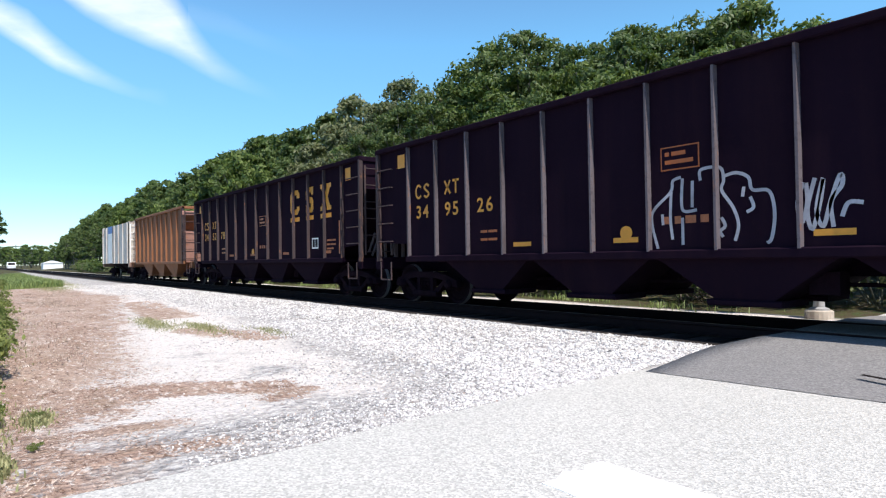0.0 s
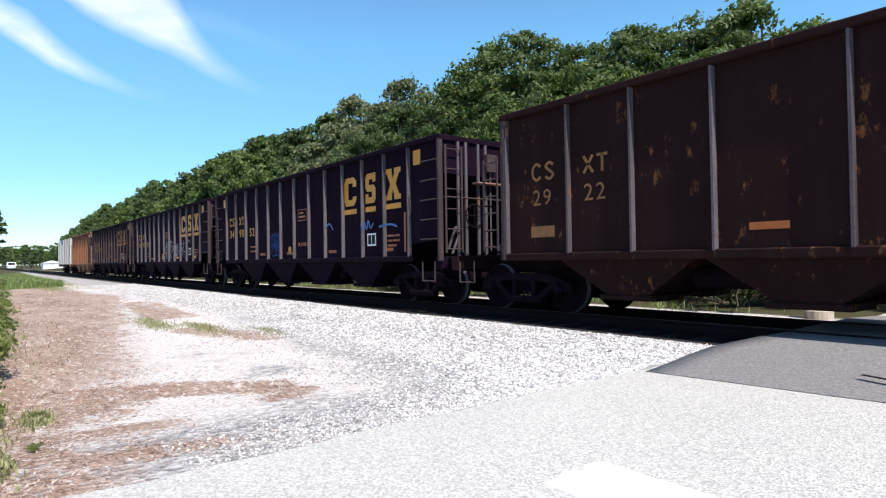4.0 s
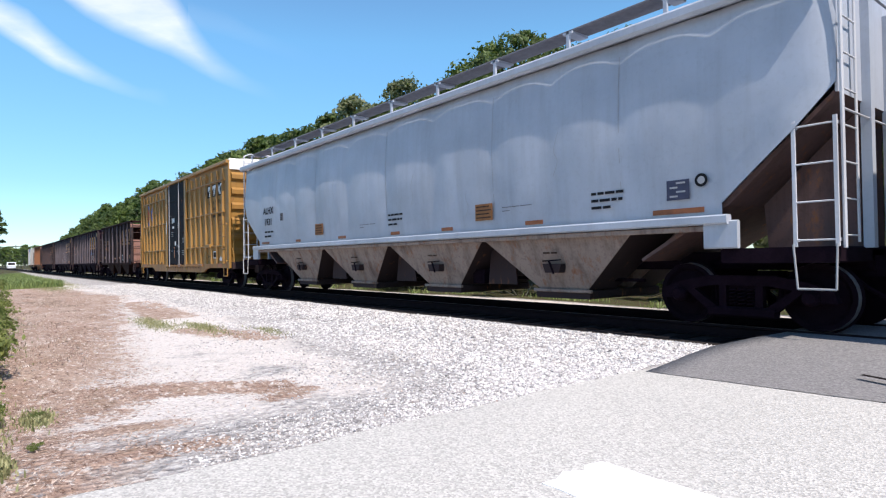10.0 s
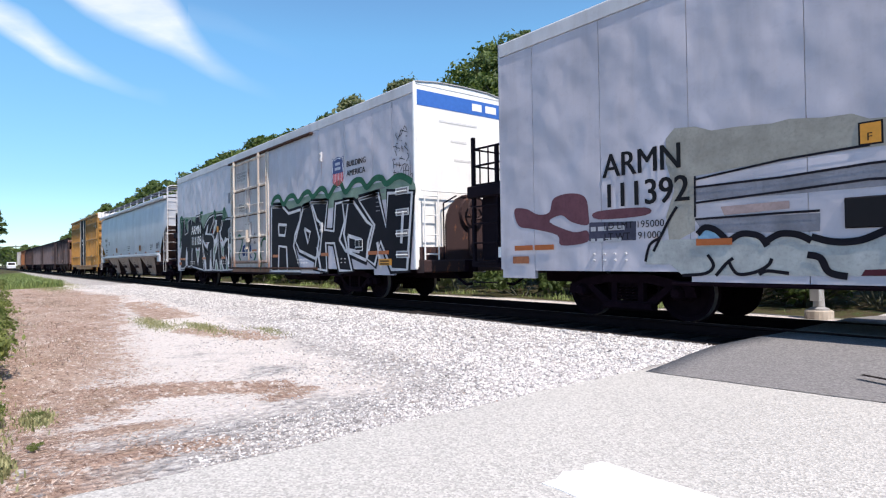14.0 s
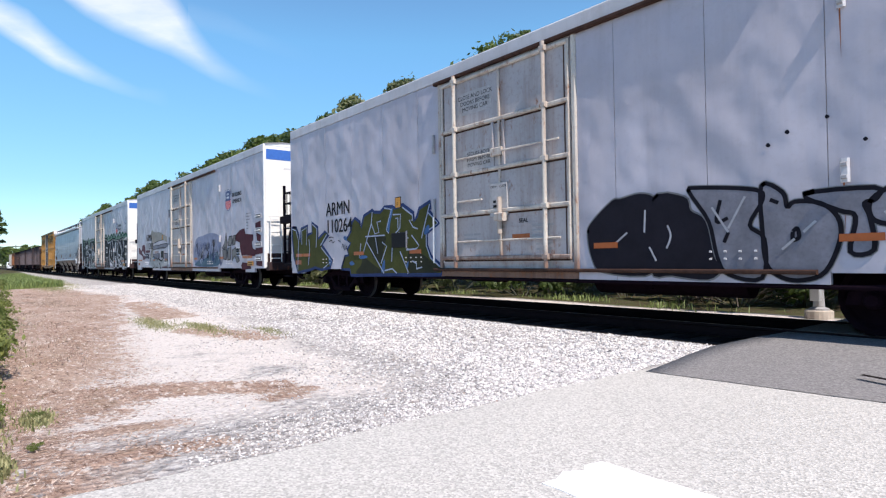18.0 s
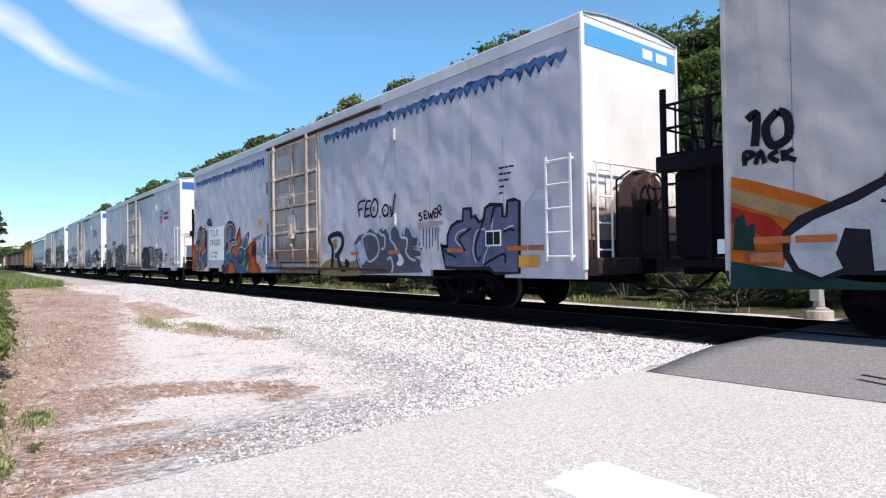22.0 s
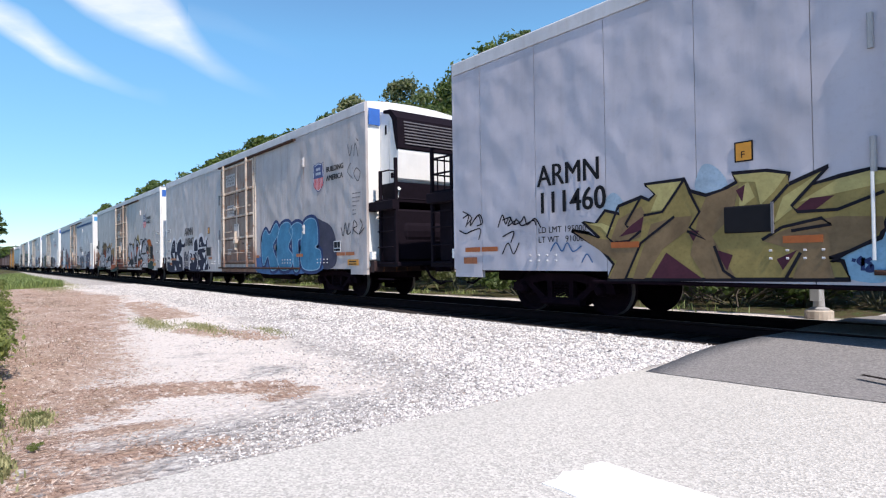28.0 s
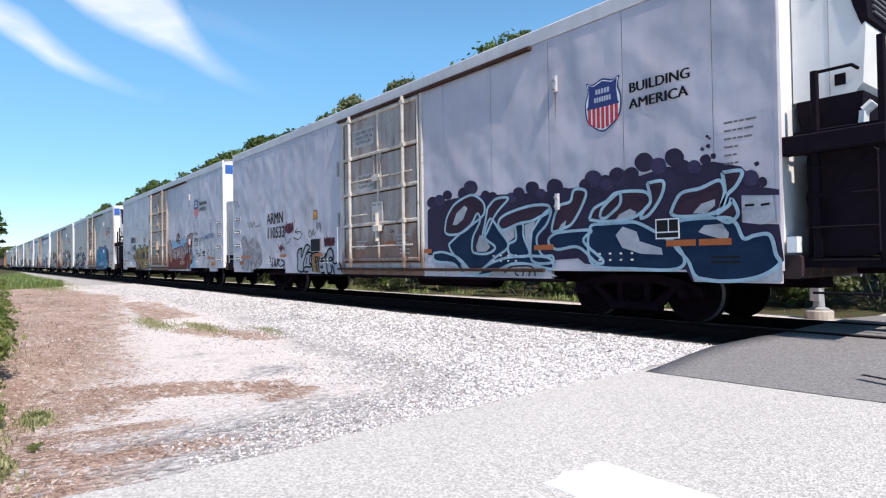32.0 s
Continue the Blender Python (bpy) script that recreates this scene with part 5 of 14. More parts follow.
        for yy in (-W, W):
            grab = MB().tube([(s * (L - 0.6), yy, 0.98), (s * (L - 0.6), yy, 0.55), (s * (L - 0.15), yy, 0.55), (s * (L - 0.15), yy, 0.98)], 0.018)
            part("stirrup_step", grab, M["rib_dull"], car)
    part("centre_sill", MB().chamfer(-L, L, -0.22, 0.22, 0.72, 1.05, 0.03), body, car)
    n = 4 if capped else 3
    span = bogie_x * 2 - 2.2
    for i in range(n):
        c = -span / 2 + span * (i + 0.5) / n
        w = span / n * 0.48
        sl = MB()
        for ya, yb in ((-W + 0.15, -0.25), (0.25, W - 0.15)):
            m = (ya + yb) / 2
            sl.add([(c - w, ya, 1.0), (c + w, ya, 1.0), (c + w, yb, 1.0), (c - w, yb, 1.0), (c - 0.38, m - 0.4, 0.40), (c + 0.38, m - 0.4, 0.40), (c + 0.38, m + 0.4, 0.40), (c - 0.38, m + 0.4, 0.40)],
                   [(0, 1, 2, 3), (7, 6, 5, 4), (0, 4, 5, 1), (1, 5, 6, 2), (2, 6, 7, 3), (3, 7, 4, 0)])
            sl.chamfer(c - 0.5, c + 0.5, m - 0.45, m + 0.45, 0.32, 0.41, 0.02)
        part("discharge_hopper", sl, body, car)
    part("floor_sheet", MB().box(-half + 0.6, half - 0.6, -W + 0.1, W - 0.1, 1.02, 1.06), body, car)
    brake_gear(car, -bogie_x + 1.2, bogie_x - 1.2, M["truck_iron"])
    return car


RIBS = [-6.27 + 1.045 * i for i in range(13)]
hop_c = open_hopper(-139.6, 6.22, 1.05, RIBS, "black open-top coal hopper car with dull brown ribs", M["hopper_black"], M["rib_dull"], M["hopper_brown"], True, 6.2)
hop_d = open_hopper(-123.88, 6.27, 1.29, RIBS, "black open-top hopper car with white graffiti and yellow lettering", M["hopper_black"], M["rib_pale"], M["hopper_brown"], True, 6.2)
hop_e = open_hopper(-107.8, 6.22, 1.23, RIBS, "black open-top hopper car with yellow lettering and paler ribs", M["hopper_black"], M["rib_pale"], M["hopper_brown"], True, 6.2)
RIBS_F = [-5.08, -3.6, -2.35, -1.05, 0.6, 1.8, 2.9, 4.0, 5.08]
hop_f = open_hopper(-93.2, 5.15, 1.45, RIBS_F, "brown open-top hopper car with a pale pink end and yellow lettering", M["hopper_brown"], M["rib_pale"], M["hopper_pink"], False, 5.07)
hop_b = open_hopper(-154.05, 5.1, 1.4, [-5.05 + 1.01 * i for i in range(11)], "heavily rusted orange-brown open hopper car", M["hopper_rust"], M["hopper_rust"], M["hopper_pink"], False, 5.0)


# ---- yellow boxcar ----
def boxcar(u):
    car = new_car("boxcar", "yellow fifty-foot boxcar with ribbed sides and black plug door", "boxcar", u, (-6.05, 6.05), (-7.75, 7.75))
    Y, L, W = M["box_yellow"], 7.6, 1.5
    door0, door1 = -1.63, 1.44
    for s in (-1, 1):
        y0, y1 = s * (W - 0.12), s * (W - 0.09)
        for a, b in ((-L, door0), (door1, L)):
            part("side_sheet", MB().box(a, b, min(y0, y1), max(y0, y1), 0.98, 5.06), Y, car)
            first = -6.95 if a < 0 else 2.46
            for i in range(7):
                x = first + 0.728 * i
                part("rib", MB().prism([(x - 0.045, s * (W - 0.10)), (x - 0.022, s * W), (x + 0.022, s * W), (x + 0.045, s * (W - 0.10))], "z", 0.97, 4.84), Y, car)
            for h in (1.71, 3.10, 4.40):
                part("belt_rail", MB().prism([(s * (W - 0.10), h - 0.045), (s * (W - 0.01), h - 0.022), (s * (W - 0.01), h + 0.022), (s * (W - 0.10), h + 0.045)], "x", a + 0.62 if a < 0 else a + 0.1, b - 0.1 if a < 0 else b - 0.62), Y, car)
        part("side_sill", MB().prism([(-L, 0.80), (-5.0, 0.80), (-4.6, 0.74), (-4.3, 0.60), (4.3, 0.60), (4.6, 0.74), (5.0, 0.80), (L, 0.80), (L, 0.98), (-L, 0.98)], "y", s * (W - 0.10), s * (W - 0.02)), M["box_rust"], car, "yellow sill stained with rust and dirt")
        part("eave_rail", MB().chamfer(-L, L, s * W - 0.09, s * W + 0.0, 4.97, 5.10, 0.02), Y, car)
        if s == -1:
            d = part("plug_door", MB().box(door0, door1, -W + 0.02, -W + 0.09, 0.92, 4.95), M["box_door_black"], car, "black painted plug door with scratched white tags")
            for i in range(1, 5):
                h = 0.92 + i * 0.8
                part("door_rib", MB().chamfer(door0 + 0.08, door1 - 0.08, -W - 0.01, -W + 0.03, h - 0.03, h + 0.03, 0.01), M["box_door_black"], d)
            for x in (-1.05, 0.70):
                part("lock_rod", MB().rod((x, -W - 0.05, 0.85), (x, -W - 0.05, 5.0), 0.021, 8), M["decal_grey"], d)
            part("door_track", MB().chamfer(door0 - 0.4, 4.3, -W - 0.03, -W + 0.02, 0.86, 0.93, 0.015), M["box_rust"], car, "rust-stained door track")
            for i in range(14):
                part("track_bolt", MB().chamfer(-1.7 + i * 0.42, -1.66 + i * 0.42, -W - 0.05, -W - 0.02, 0.78, 0.83, 0.01), M["black_frame"], car)
            part("door_step", MB().tube([(-1.15, -W - 0.02, 0.7), (-1.15, -W - 0.09, 0.62), (0.3, -W - 0.09, 0.62), (0.3, -W - 0.02, 0.7)], 0.014), M["pipe_cream"], car)
            for x, h in ((0.55, 0.95), (3.9, 0.93)):
                part("lock_handle", MB().chamfer(x, x + 0.42, -W - 0.08, -W - 0.03, h - 0.03, h + 0.03, 0.01), M["pipe_cream"], car)
            for x in (door0 - 0.29, door1):
                part("door_post", MB().chamfer(x, x + 0.28, -W - 0.015, -W + 0.08, 0.7, 5.0, 0.02), Y, car)
        else:
            part("plug_door", MB().box(door0, door1, W - 0.09, W - 0.02, 0.92, 4.95), M["box_door_black"], car)
    roof = MB().prism([(-W + 0.02, 5.08), (-W + 0.02, 5.12), (-0.7, 5.20), (0, 5.22), (0.7, 5.20), (W - 0.02, 5.12), (W - 0.02, 5.08)], "x", -L, L)
    part("roof", roof, M["decal_white"], car, "white painted roof")
    part("floor", MB().box(-L + 0.05, L - 0.05, -W + 0.1, W - 0.1, 0.92, 1.0), M["truck_iron"], car)
    for s in (-1, 1):
        x = s * L
        end = MB()
        end.box(min(x, x - s * 0.03), max(x, x - s * 0.03), -W + 0.08, W - 0.08, 0.85, 5.08)
        e = part("end_wall", end, Y, car)
        for h in (1.45, 2.05, 2.65, 3.25, 3.85, 4.45):
            part("corrugation", MB().prism([(x, h - 0.20), (x + s * 0.10, h - 0.10), (x + s * 0.10, h + 0.06), (x, h + 0.16)], "y", -W + 0.12, W - 0.12), Y, e)
        part("end_cap", MB().prism([(x - s * 0.02, 4.72), (x + s * 0.06, 4.72), (x + s * 0.06, 5.10), (x, 5.16), (x - s * 0.02, 5.16)], "y", -W + 0.04, W - 0.04), M["decal_white"], car, "white painted end cap")
        for yy in (-W + 0.05, W - 0.05):
            part("corner_post", MB().chamfer(x - 0.07, x + 0.05, yy - 0.05, yy + 0.05, 0.80, 5.08, 0.02), Y, car)
        ladder(car, min(x - s * 0.55, x - s * 0.12), max(x - s * 0.55, x - s * 0.12), 1.1, 2.55, 4, Y, -W - 0.06, label="yellow side ladder")
        end_ladder(car, x + s * 0.16, -W + 0.15, -W + 0.62, 1.1, 2.5, 4, Y)
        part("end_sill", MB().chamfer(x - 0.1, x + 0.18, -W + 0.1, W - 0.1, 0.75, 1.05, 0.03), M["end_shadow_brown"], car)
        st = MB().tube([(x - s * 0.6, -W, 0.8), (x - s * 0.6, -W, 0.48), (x - s * 0.15, -W, 0.48), (x - s * 0.15, -W, 0.8)], 0.02)
        part("stirrup_step", st, Y, car)
        mb = MB().lathe([(-0.015, 0.27), (0.0, 0.29), (0.015, 0.27), (0.0, 0.25)], 18, "x", (x + s * 0.28, 0.45, 2.45))
        mb.box(min(x + s * 0.08, x + s * 0.26), max(x + s * 0.08, x + s * 0.26), 0.28, 0.62, 2.2, 2.6)
        if s == 1:
            part("hand_brake", mb, M["end_shadow_brown"], car)
            part("crossover_platform", MB().chamfer(x + 0.15, x + 0.55, -1.1, 1.1, 1.02, 1.07, 0.01), M["end_shadow_brown"], car)
            part("cushion_gear", MB().chamfer(x + 0.1, x + 0.55, -0.5, 0.5, 0.6, 1.0, 0.05), M["end_shadow_brown"], car)
    part("centre_sill", MB().chamfer(-L - 0.2, L + 0.2, -0.25, 0.25, 0.55, 0.92, 0.03), M["truck_iron"], car)
    brake_gear(car, -4.6, 4.6, M["truck_iron"])
    return car


box_h = boxcar(-77.4)


# ---- grey covered hopper ----
def covered_hopper(u):
    car = new_car("covered_hopper_car", "light grey covered hopper car with dusty brown chutes", "hopper car", u, (-8.35, 8.35), (-9.55, 9.55))
    G, D, W = M["covered_grey"], M["covered_dirty"], 1.5
    L = 9.7
    # bowed side and roof in one skin, cut away over the bogies
    for s in (-1, 1):
        mb = MB()
        seams = [-8.2, -6.7, -5.25, -3.8, -1.9, 0.0, 1.9, 3.81, 5.28, 6.71, 8.18]
        hs = [1.58, 1.75, 2.1, 2.6, 3.1, 3.7, 4.2, 4.42]
        n = 176
        for h in hs:
            e = 8.3 if h < 1.8 else (8.3 + (h - 1.75) * 1.14 if h < 2.98 else L)
            bulge = 0.10 * math.sin(min(1, max(0, (h - 1.55) / 2.9)) * math.pi)
            for i in range(n + 1):
                x = -e + 2 * e * i / n
                near = min(abs(x - q) for q in seams)
                bulge_x = 0.030 * max(0.0, 1 - near / 0.55) ** 1.5 * min(1, (h - 1.58) / 0.5)
                curl = 0.35 * max(0, (abs(x) - L + 0.35) / 0.35) ** 2 * 0.3
                mb.v.append((x, s * (W - 0.09 + bulge - bulge_x - curl), h))
        w = n + 1
        mb.f = [(j * w + i, j * w + i + 1, (j + 1) * w + i + 1, (j + 1) * w + i) for j in range(len(hs) - 1) for i in range(n)]
        part("side_sheet", mb, G, car, smooth=True)
        part("roof_rail", MB().chamfer(-L - 0.02, L + 0.02, s * W - 0.10, s * W + 0.04, 4.40, 4.58, 0.04), G, car)
        part("side_sill", MB().chamfer(-8.45, 8.45, s * W - 0.12, s * W + 0.02, 1.45, 1.58, 0.02), G, car)
        part("sill_lip", MB().chamfer(-8.45, 8.45, s * W - 0.04, s * W + 0.03, 1.36, 1.44, 0.01), D, car)
        for e in (-1, 1):
            bp = part("bolster_plate", MB().chamfer(e * 8.33 - 0.23, e * 8.33 + 0.23, s * W - 0.06, s * W + 0.025, 1.12, 1.50, 0.02), G, car, "grey plate with small stencils")
            if s < 0:
                part("stencil", MB().lathe([(0, 0), (0, 0.05), (0.003, 0.05), (0.003, 0)], 12, "y", (e * 8.33 - 0.10, -W - 0.029, 1.30)).box(e * 8.33, e * 8.33 + 0.16, -W - 0.029, -W - 0.026, 1.26, 1.29), M["decal_black"], bp, "small black stencils")
    part("roof", MB().prism([(-W + 0.05, 4.5), (-W + 0.05, 4.58), (-0.8, 4.72), (0, 4.76), (0.8, 4.72), (W - 0.05, 4.58), (W - 0.05, 4.5)], "x", -L, L), G, car)
    part("hatch_trough", MB().chamfer(-8.6, 8.6, -0.35, 0.35, 4.74, 4.88, 0.03), G, car)
    for yy in (-1.05, 1.05):
        part("running_board", MB().chamfer(-L - 0.1, L + 0.1, yy - 0.22, yy + 0.22, 4.98, 5.02, 0.01), M["stencil_grey"], car)
        for i in range(11):
            x = -9.3 + 18.6 * i / 10
            part("board_bracket", MB().prism([(x - 0.03, 4.6), (x + 0.03, 4.6), (x + 0.03, 4.98), (x - 0.03, 4.98)], "y", yy - 0.25, yy - 0.2).box(x - 0.1, x + 0.1, yy - 0.25, yy + 0.2, 4.94, 4.98), G, car)
    for s in (-1, 1):
        x = s * L
        e = part("end_wall", MB().box(min(x, x - s * 0.03), max(x, x - s * 0.03), -W + 0.14, W - 0.14, 2.98, 4.45), G, car)
        part("slope_sheet", MB().prism([(x, 2.98), (s * 8.35, 1.72), (s * 7.0, 0.95), (s * 6.98, 0.99), (s * 8.3, 1.78), (x - s * 0.03, 3.02)], "y", -W + 0.16, W - 0.16), M["slope_brown"], car, "dark plum-brown sloped sheet")
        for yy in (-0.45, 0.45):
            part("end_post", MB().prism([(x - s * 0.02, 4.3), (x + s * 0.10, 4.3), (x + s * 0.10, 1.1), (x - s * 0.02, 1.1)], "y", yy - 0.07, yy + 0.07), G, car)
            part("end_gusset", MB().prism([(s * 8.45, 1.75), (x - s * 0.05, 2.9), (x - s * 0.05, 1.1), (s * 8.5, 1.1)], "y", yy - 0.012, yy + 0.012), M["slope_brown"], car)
        ladder(car, min(x - s * 0.0, x - s * 0.46), max(x - s * 0.0, x - s * 0.46), 1.20, 2.6, 4, M["reefer_fascia"], -W + 0.02, r=0.012, label="pale grey ladder")
        end_ladder(car, x + s * 0.06, -W + 0.08, -W + 0.56, 1.25, 4.75, 9, M["reefer_fascia"], r=0.012, label="pale grey end ladder")
        part("end_frame", MB().tube([(x + s * 0.06, -W + 0.08, 1.1), (x + s * 0.06, -W + 0.08, 5.0), (x + s * 0.06, -W + 0.3, 5.1), (x + s * 0.06, W - 0.3, 5.1), (x + s * 0.06, W - 0.08, 5.0), (x + s * 0.06, W - 0.08, 1.1)], 0.026), M["reefer_fascia"], car)
        part("grab_rail", MB().rod((x + s * 0.07, -W + 0.1, 2.75), (x + s * 0.07, W - 0.1, 2.75), 0.014), M["reefer_fascia"], car)
        st = MB().tube([(x - s * 0.48, -W, 1.15), (x - s * 0.44, -W, 0.60), (x - s * 0.02, -W, 0.60), (x, -W, 1.15)], 0.014)
        part("stirrup_step", st, M["decal_grey" if s > 0 else "reefer_fascia"], car)
        part("end_sill", MB().chamfer(s * 8.3 if s > 0 else x, x if s > 0 else s * 8.3, -W + 0.02, W - 0.02, 0.92, 1.12, 0.02), M["truck_iron"], car)
    part("centre_sill", MB().chamfer(-L, L, -0.25, 0.25, 0.80, 1.08, 0.03), M["truck_iron"], car)
    n = 4
    for i in range(n):
        c0, c1 = -6.9 + 13.8 * i / n, -6.9 + 13.8 * (i + 1) / n
        m = (c0 + c1) / 2
        mb = MB()
        for s in (-1, 1):
            ya, yb = s * (W - 0.06), s * 0.2
            # the flanks' shade is put into their colour, darker than the fronts
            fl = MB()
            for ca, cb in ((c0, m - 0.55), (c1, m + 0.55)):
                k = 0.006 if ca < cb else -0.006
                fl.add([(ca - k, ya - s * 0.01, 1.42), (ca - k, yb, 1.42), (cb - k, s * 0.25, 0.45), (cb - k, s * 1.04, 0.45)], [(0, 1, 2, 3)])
            part("chute_flank", fl, M["chute_shade_rust"], car, "plum-brown chute flank with shade put into its colour")
            mb.add([(c0, ya, 1.42), (c1, ya, 1.42), (c1, yb, 1.42), (c0, yb, 1.42), (m - 0.55, s * 1.05, 0.45), (m + 0.55, s * 1.05, 0.45), (m + 0.55, s * 0.25, 0.45), (m - 0.55, s * 0.25, 0.45)],
                   [(0, 1, 2, 3), (7, 6, 5, 4), (0, 4, 5, 1), (1, 5, 6, 2), (2, 6, 7, 3), (3, 7, 4, 0)])
        ch = part("discharge_hopper", mb, D, car, "dusty brown discharge chute")
        part("chute_gate", MB().chamfer(m - 0.62, m + 0.62, -1.08, 1.08, 0.29, 0.45, 0.03), M["chute_shade_rust"], ch)
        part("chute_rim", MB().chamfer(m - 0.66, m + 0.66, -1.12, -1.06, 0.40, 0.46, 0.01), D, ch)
        port = part("chute_port", MB().prism([(m - 0.22, 0.92), (m + 0.22, 0.92), (m + 0.16, 0.76), (m - 0.16, 0.76)], "y", -1.36, -1.20), M["chute_shade_rust"], ch, "dark inspection port")
        part("port_lever", MB().rod((m - 0.05, -1.37, 0.97), (m + 0.05, -1.37, 0.74), 0.018, 6).rod((m - 0.2, -1.37, 0.97), (m + 0.22, -1.37, 0.99), 0.012, 6), M["truck_iron"], port)
        part("chute_stencil", MB().box(m - 0.16, m - 0.02, -1.40, -1.385, 1.10, 1.13).box(m + 0.02, m + 0.15, -1.40, -1.385, 1.10, 1.13), M["rail_shade_grime"], ch, "faint stencil")
        if i < n - 1:
            part("hopper_web", MB().prism([(c1 - 0.42, 0.5), (c1 + 0.42, 0.5), (c1 + 0.3, 1.40), (c1 - 0.3, 1.40)], "y", -0.9, -0.86), M["end_shadow_brown"], car)
    brake_gear(car, -6.5, 6.5, M["truck_iron"])
    return car


cov_i = covered_hopper(-58.5)


# ---- refrigerated boxcars ----
def reefer(u, label, mech, unit=False, side_steps=True, band="decal_blue", L=9.89, door_mat="reefer_door", rod_mat="pipe_cream", door_label="stained white plug door with cream lock rods", body="reefer_white"):
    """A white refrigerated boxcar. mech: the end (-1 or 1) with the machinery platform; unit: its cooling unit is seen."""
    car = new_car("refrigerated_boxcar", label, "boxcar", u, (-L + 2.99 + 0.55 * mech, L - 2.99 + 0.55 * mech), (-L - (1.15 if mech < 0 else 0.05), L + (1.15 if mech > 0 else 0.05)))
    Wm, W = M[body], 1.5
    eave, top = 4.88, 5.17
    dx = 0.48 * (1 + mech)          # the door stands nearer the machinery end
    d0, d1 = -2.28 + dx, 1.42 + dx
    seams = [-L] + [x + dx for x in (-9.06, -7.60, -6.09, -4.57, -3.09) if x + dx > -L + 0.3] + [d0, d1] + [x + dx for x in (2.18, 3.67, 5.15, 6.67, 8.10, 9.0) if x + dx < L - 0.3] + [L]
    for s in (-1, 1):
        y0, y1 = sorted((s * (W - 0.08), s * (W - 0.0)))
        for a, b in zip(seams, seams[1:]):
            if a != d0:
                xa, xb = a + 0.006, b - 0.006
                over = [t for t in (-L + 2.99 + 0.55 * mech, L - 2.99 + 0.55 * mech) if t - 1.25 < (xa + xb) / 2 < t + 1.25]
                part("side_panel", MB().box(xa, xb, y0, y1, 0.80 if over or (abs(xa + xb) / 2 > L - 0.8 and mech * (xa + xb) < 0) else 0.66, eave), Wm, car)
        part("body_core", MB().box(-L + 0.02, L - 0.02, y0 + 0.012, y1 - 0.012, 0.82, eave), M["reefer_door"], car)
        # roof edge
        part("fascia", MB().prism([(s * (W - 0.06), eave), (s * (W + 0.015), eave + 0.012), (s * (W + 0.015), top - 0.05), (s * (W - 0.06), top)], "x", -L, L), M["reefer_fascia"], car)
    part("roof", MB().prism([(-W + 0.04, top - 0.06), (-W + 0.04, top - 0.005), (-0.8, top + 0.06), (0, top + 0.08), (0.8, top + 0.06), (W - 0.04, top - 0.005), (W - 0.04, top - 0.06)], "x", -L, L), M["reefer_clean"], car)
    part("floor", MB().box(-L + 0.05, L - 0.05, -W + 0.1, W - 0.1, 0.86, 0.95), M["truck_iron"], car)
    # the plug door with its frame, rods and tracks
    y = -W - 0.03
    door = part("plug_door", MB().box(d0 + 0.10, d1 - 0.10, -W - 0.025, -W + 0.03, 0.95, 4.80), M[door_mat], car, door_label)
    for h in (1.05, 1.95, 2.78, 3.72, 4.72):
        part("door_rail", MB().chamfer(d0 + 0.12, d1 - 0.12, y - 0.05, y + 0.02, h - 0.038, h + 0.038, 0.018), M[rod_mat], door)
    for h in (1.05, 1.95, 2.78, 3.72):           # shade lines painted under each rail and along the edges
        part("shade_line", MB().box(d0 + 0.14, d1 - 0.14, y + 0.001, y + 0.006, h - 0.075, h - 0.043), M["rail_shade_grime"], door)
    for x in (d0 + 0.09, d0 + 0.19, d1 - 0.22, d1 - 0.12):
        part("shade_line", MB().box(x - 0.012, x + 0.012, y + 0.001, y + 0.006, 0.98, 4.76), M["rail_shade_grime"], door)
    for xa, xb, ha, hb in ((-1.64, -0.62, 3.98, 4.44), (-1.50, -0.58, 2.80, 3.24)):
        part("notice_panel", MB().box(xa + dx, xb + dx, y + 0.0022, y + 0.005, ha, hb), M["lock_plate"], door, "pale notice panel")
    for x in (d0 + 0.14, -0.4 + dx, d1 - 0.14):
        part("door_stile", MB().chamfer(x - 0.03, x + 0.03, y - 0.03, y + 0.02, 1.0, 4.76, 0.012), M[rod_mat], door)
    for x in (d0 + 0.62, d1 - 0.62):
        rod = part("lock_rod", MB().rod((x, y - 0.09, 0.85), (x, y - 0.09, 4.84), 0.041, 9), M[rod_mat], door, "cream lock rod with rust at the clamps")
        for h in (1.05, 1.95, 2.78, 3.72, 4.72):
            part("rod_clamp", MB().chamfer(x - 0.06, x + 0.06, y - 0.13, y - 0.03, h - 0.05, h + 0.05, 0.02), M[rod_mat], door)
    for h, xa, xb in ((3.08, d0 + 0.62, d1 - 0.3), (2.20, d0 + 0.62, -0.85 + dx), (1.38, d0 + 0.62, d1 - 0.3)):
        part("hand_rod", MB().rod((xa, y - 0.07, h), (xb, y - 0.07, h), 0.018, 7), M[rod_mat], door)
    for xa in (-0.58 + dx, -0.28 + dx):
        part("hasp_post", MB().chamfer(xa - 0.035, xa + 0.035, y - 0.035, y + 0.02, 2.80, 3.70, 0.012), M[door_mat], door)
    part("hasp", MB().chamfer(-0.58 + dx, -0.28 + dx, y - 0.085, y - 0.02, 3.00, 3.16, 0.015), M[rod_mat], door)
    part("lock_plate", MB().chamfer(-0.66 + dx, -0.18 + dx, y - 0.04, y + 0.01, 1.84, 2.48, 0.01), M["lock_plate"], door, "pale grey lock instruction plate")
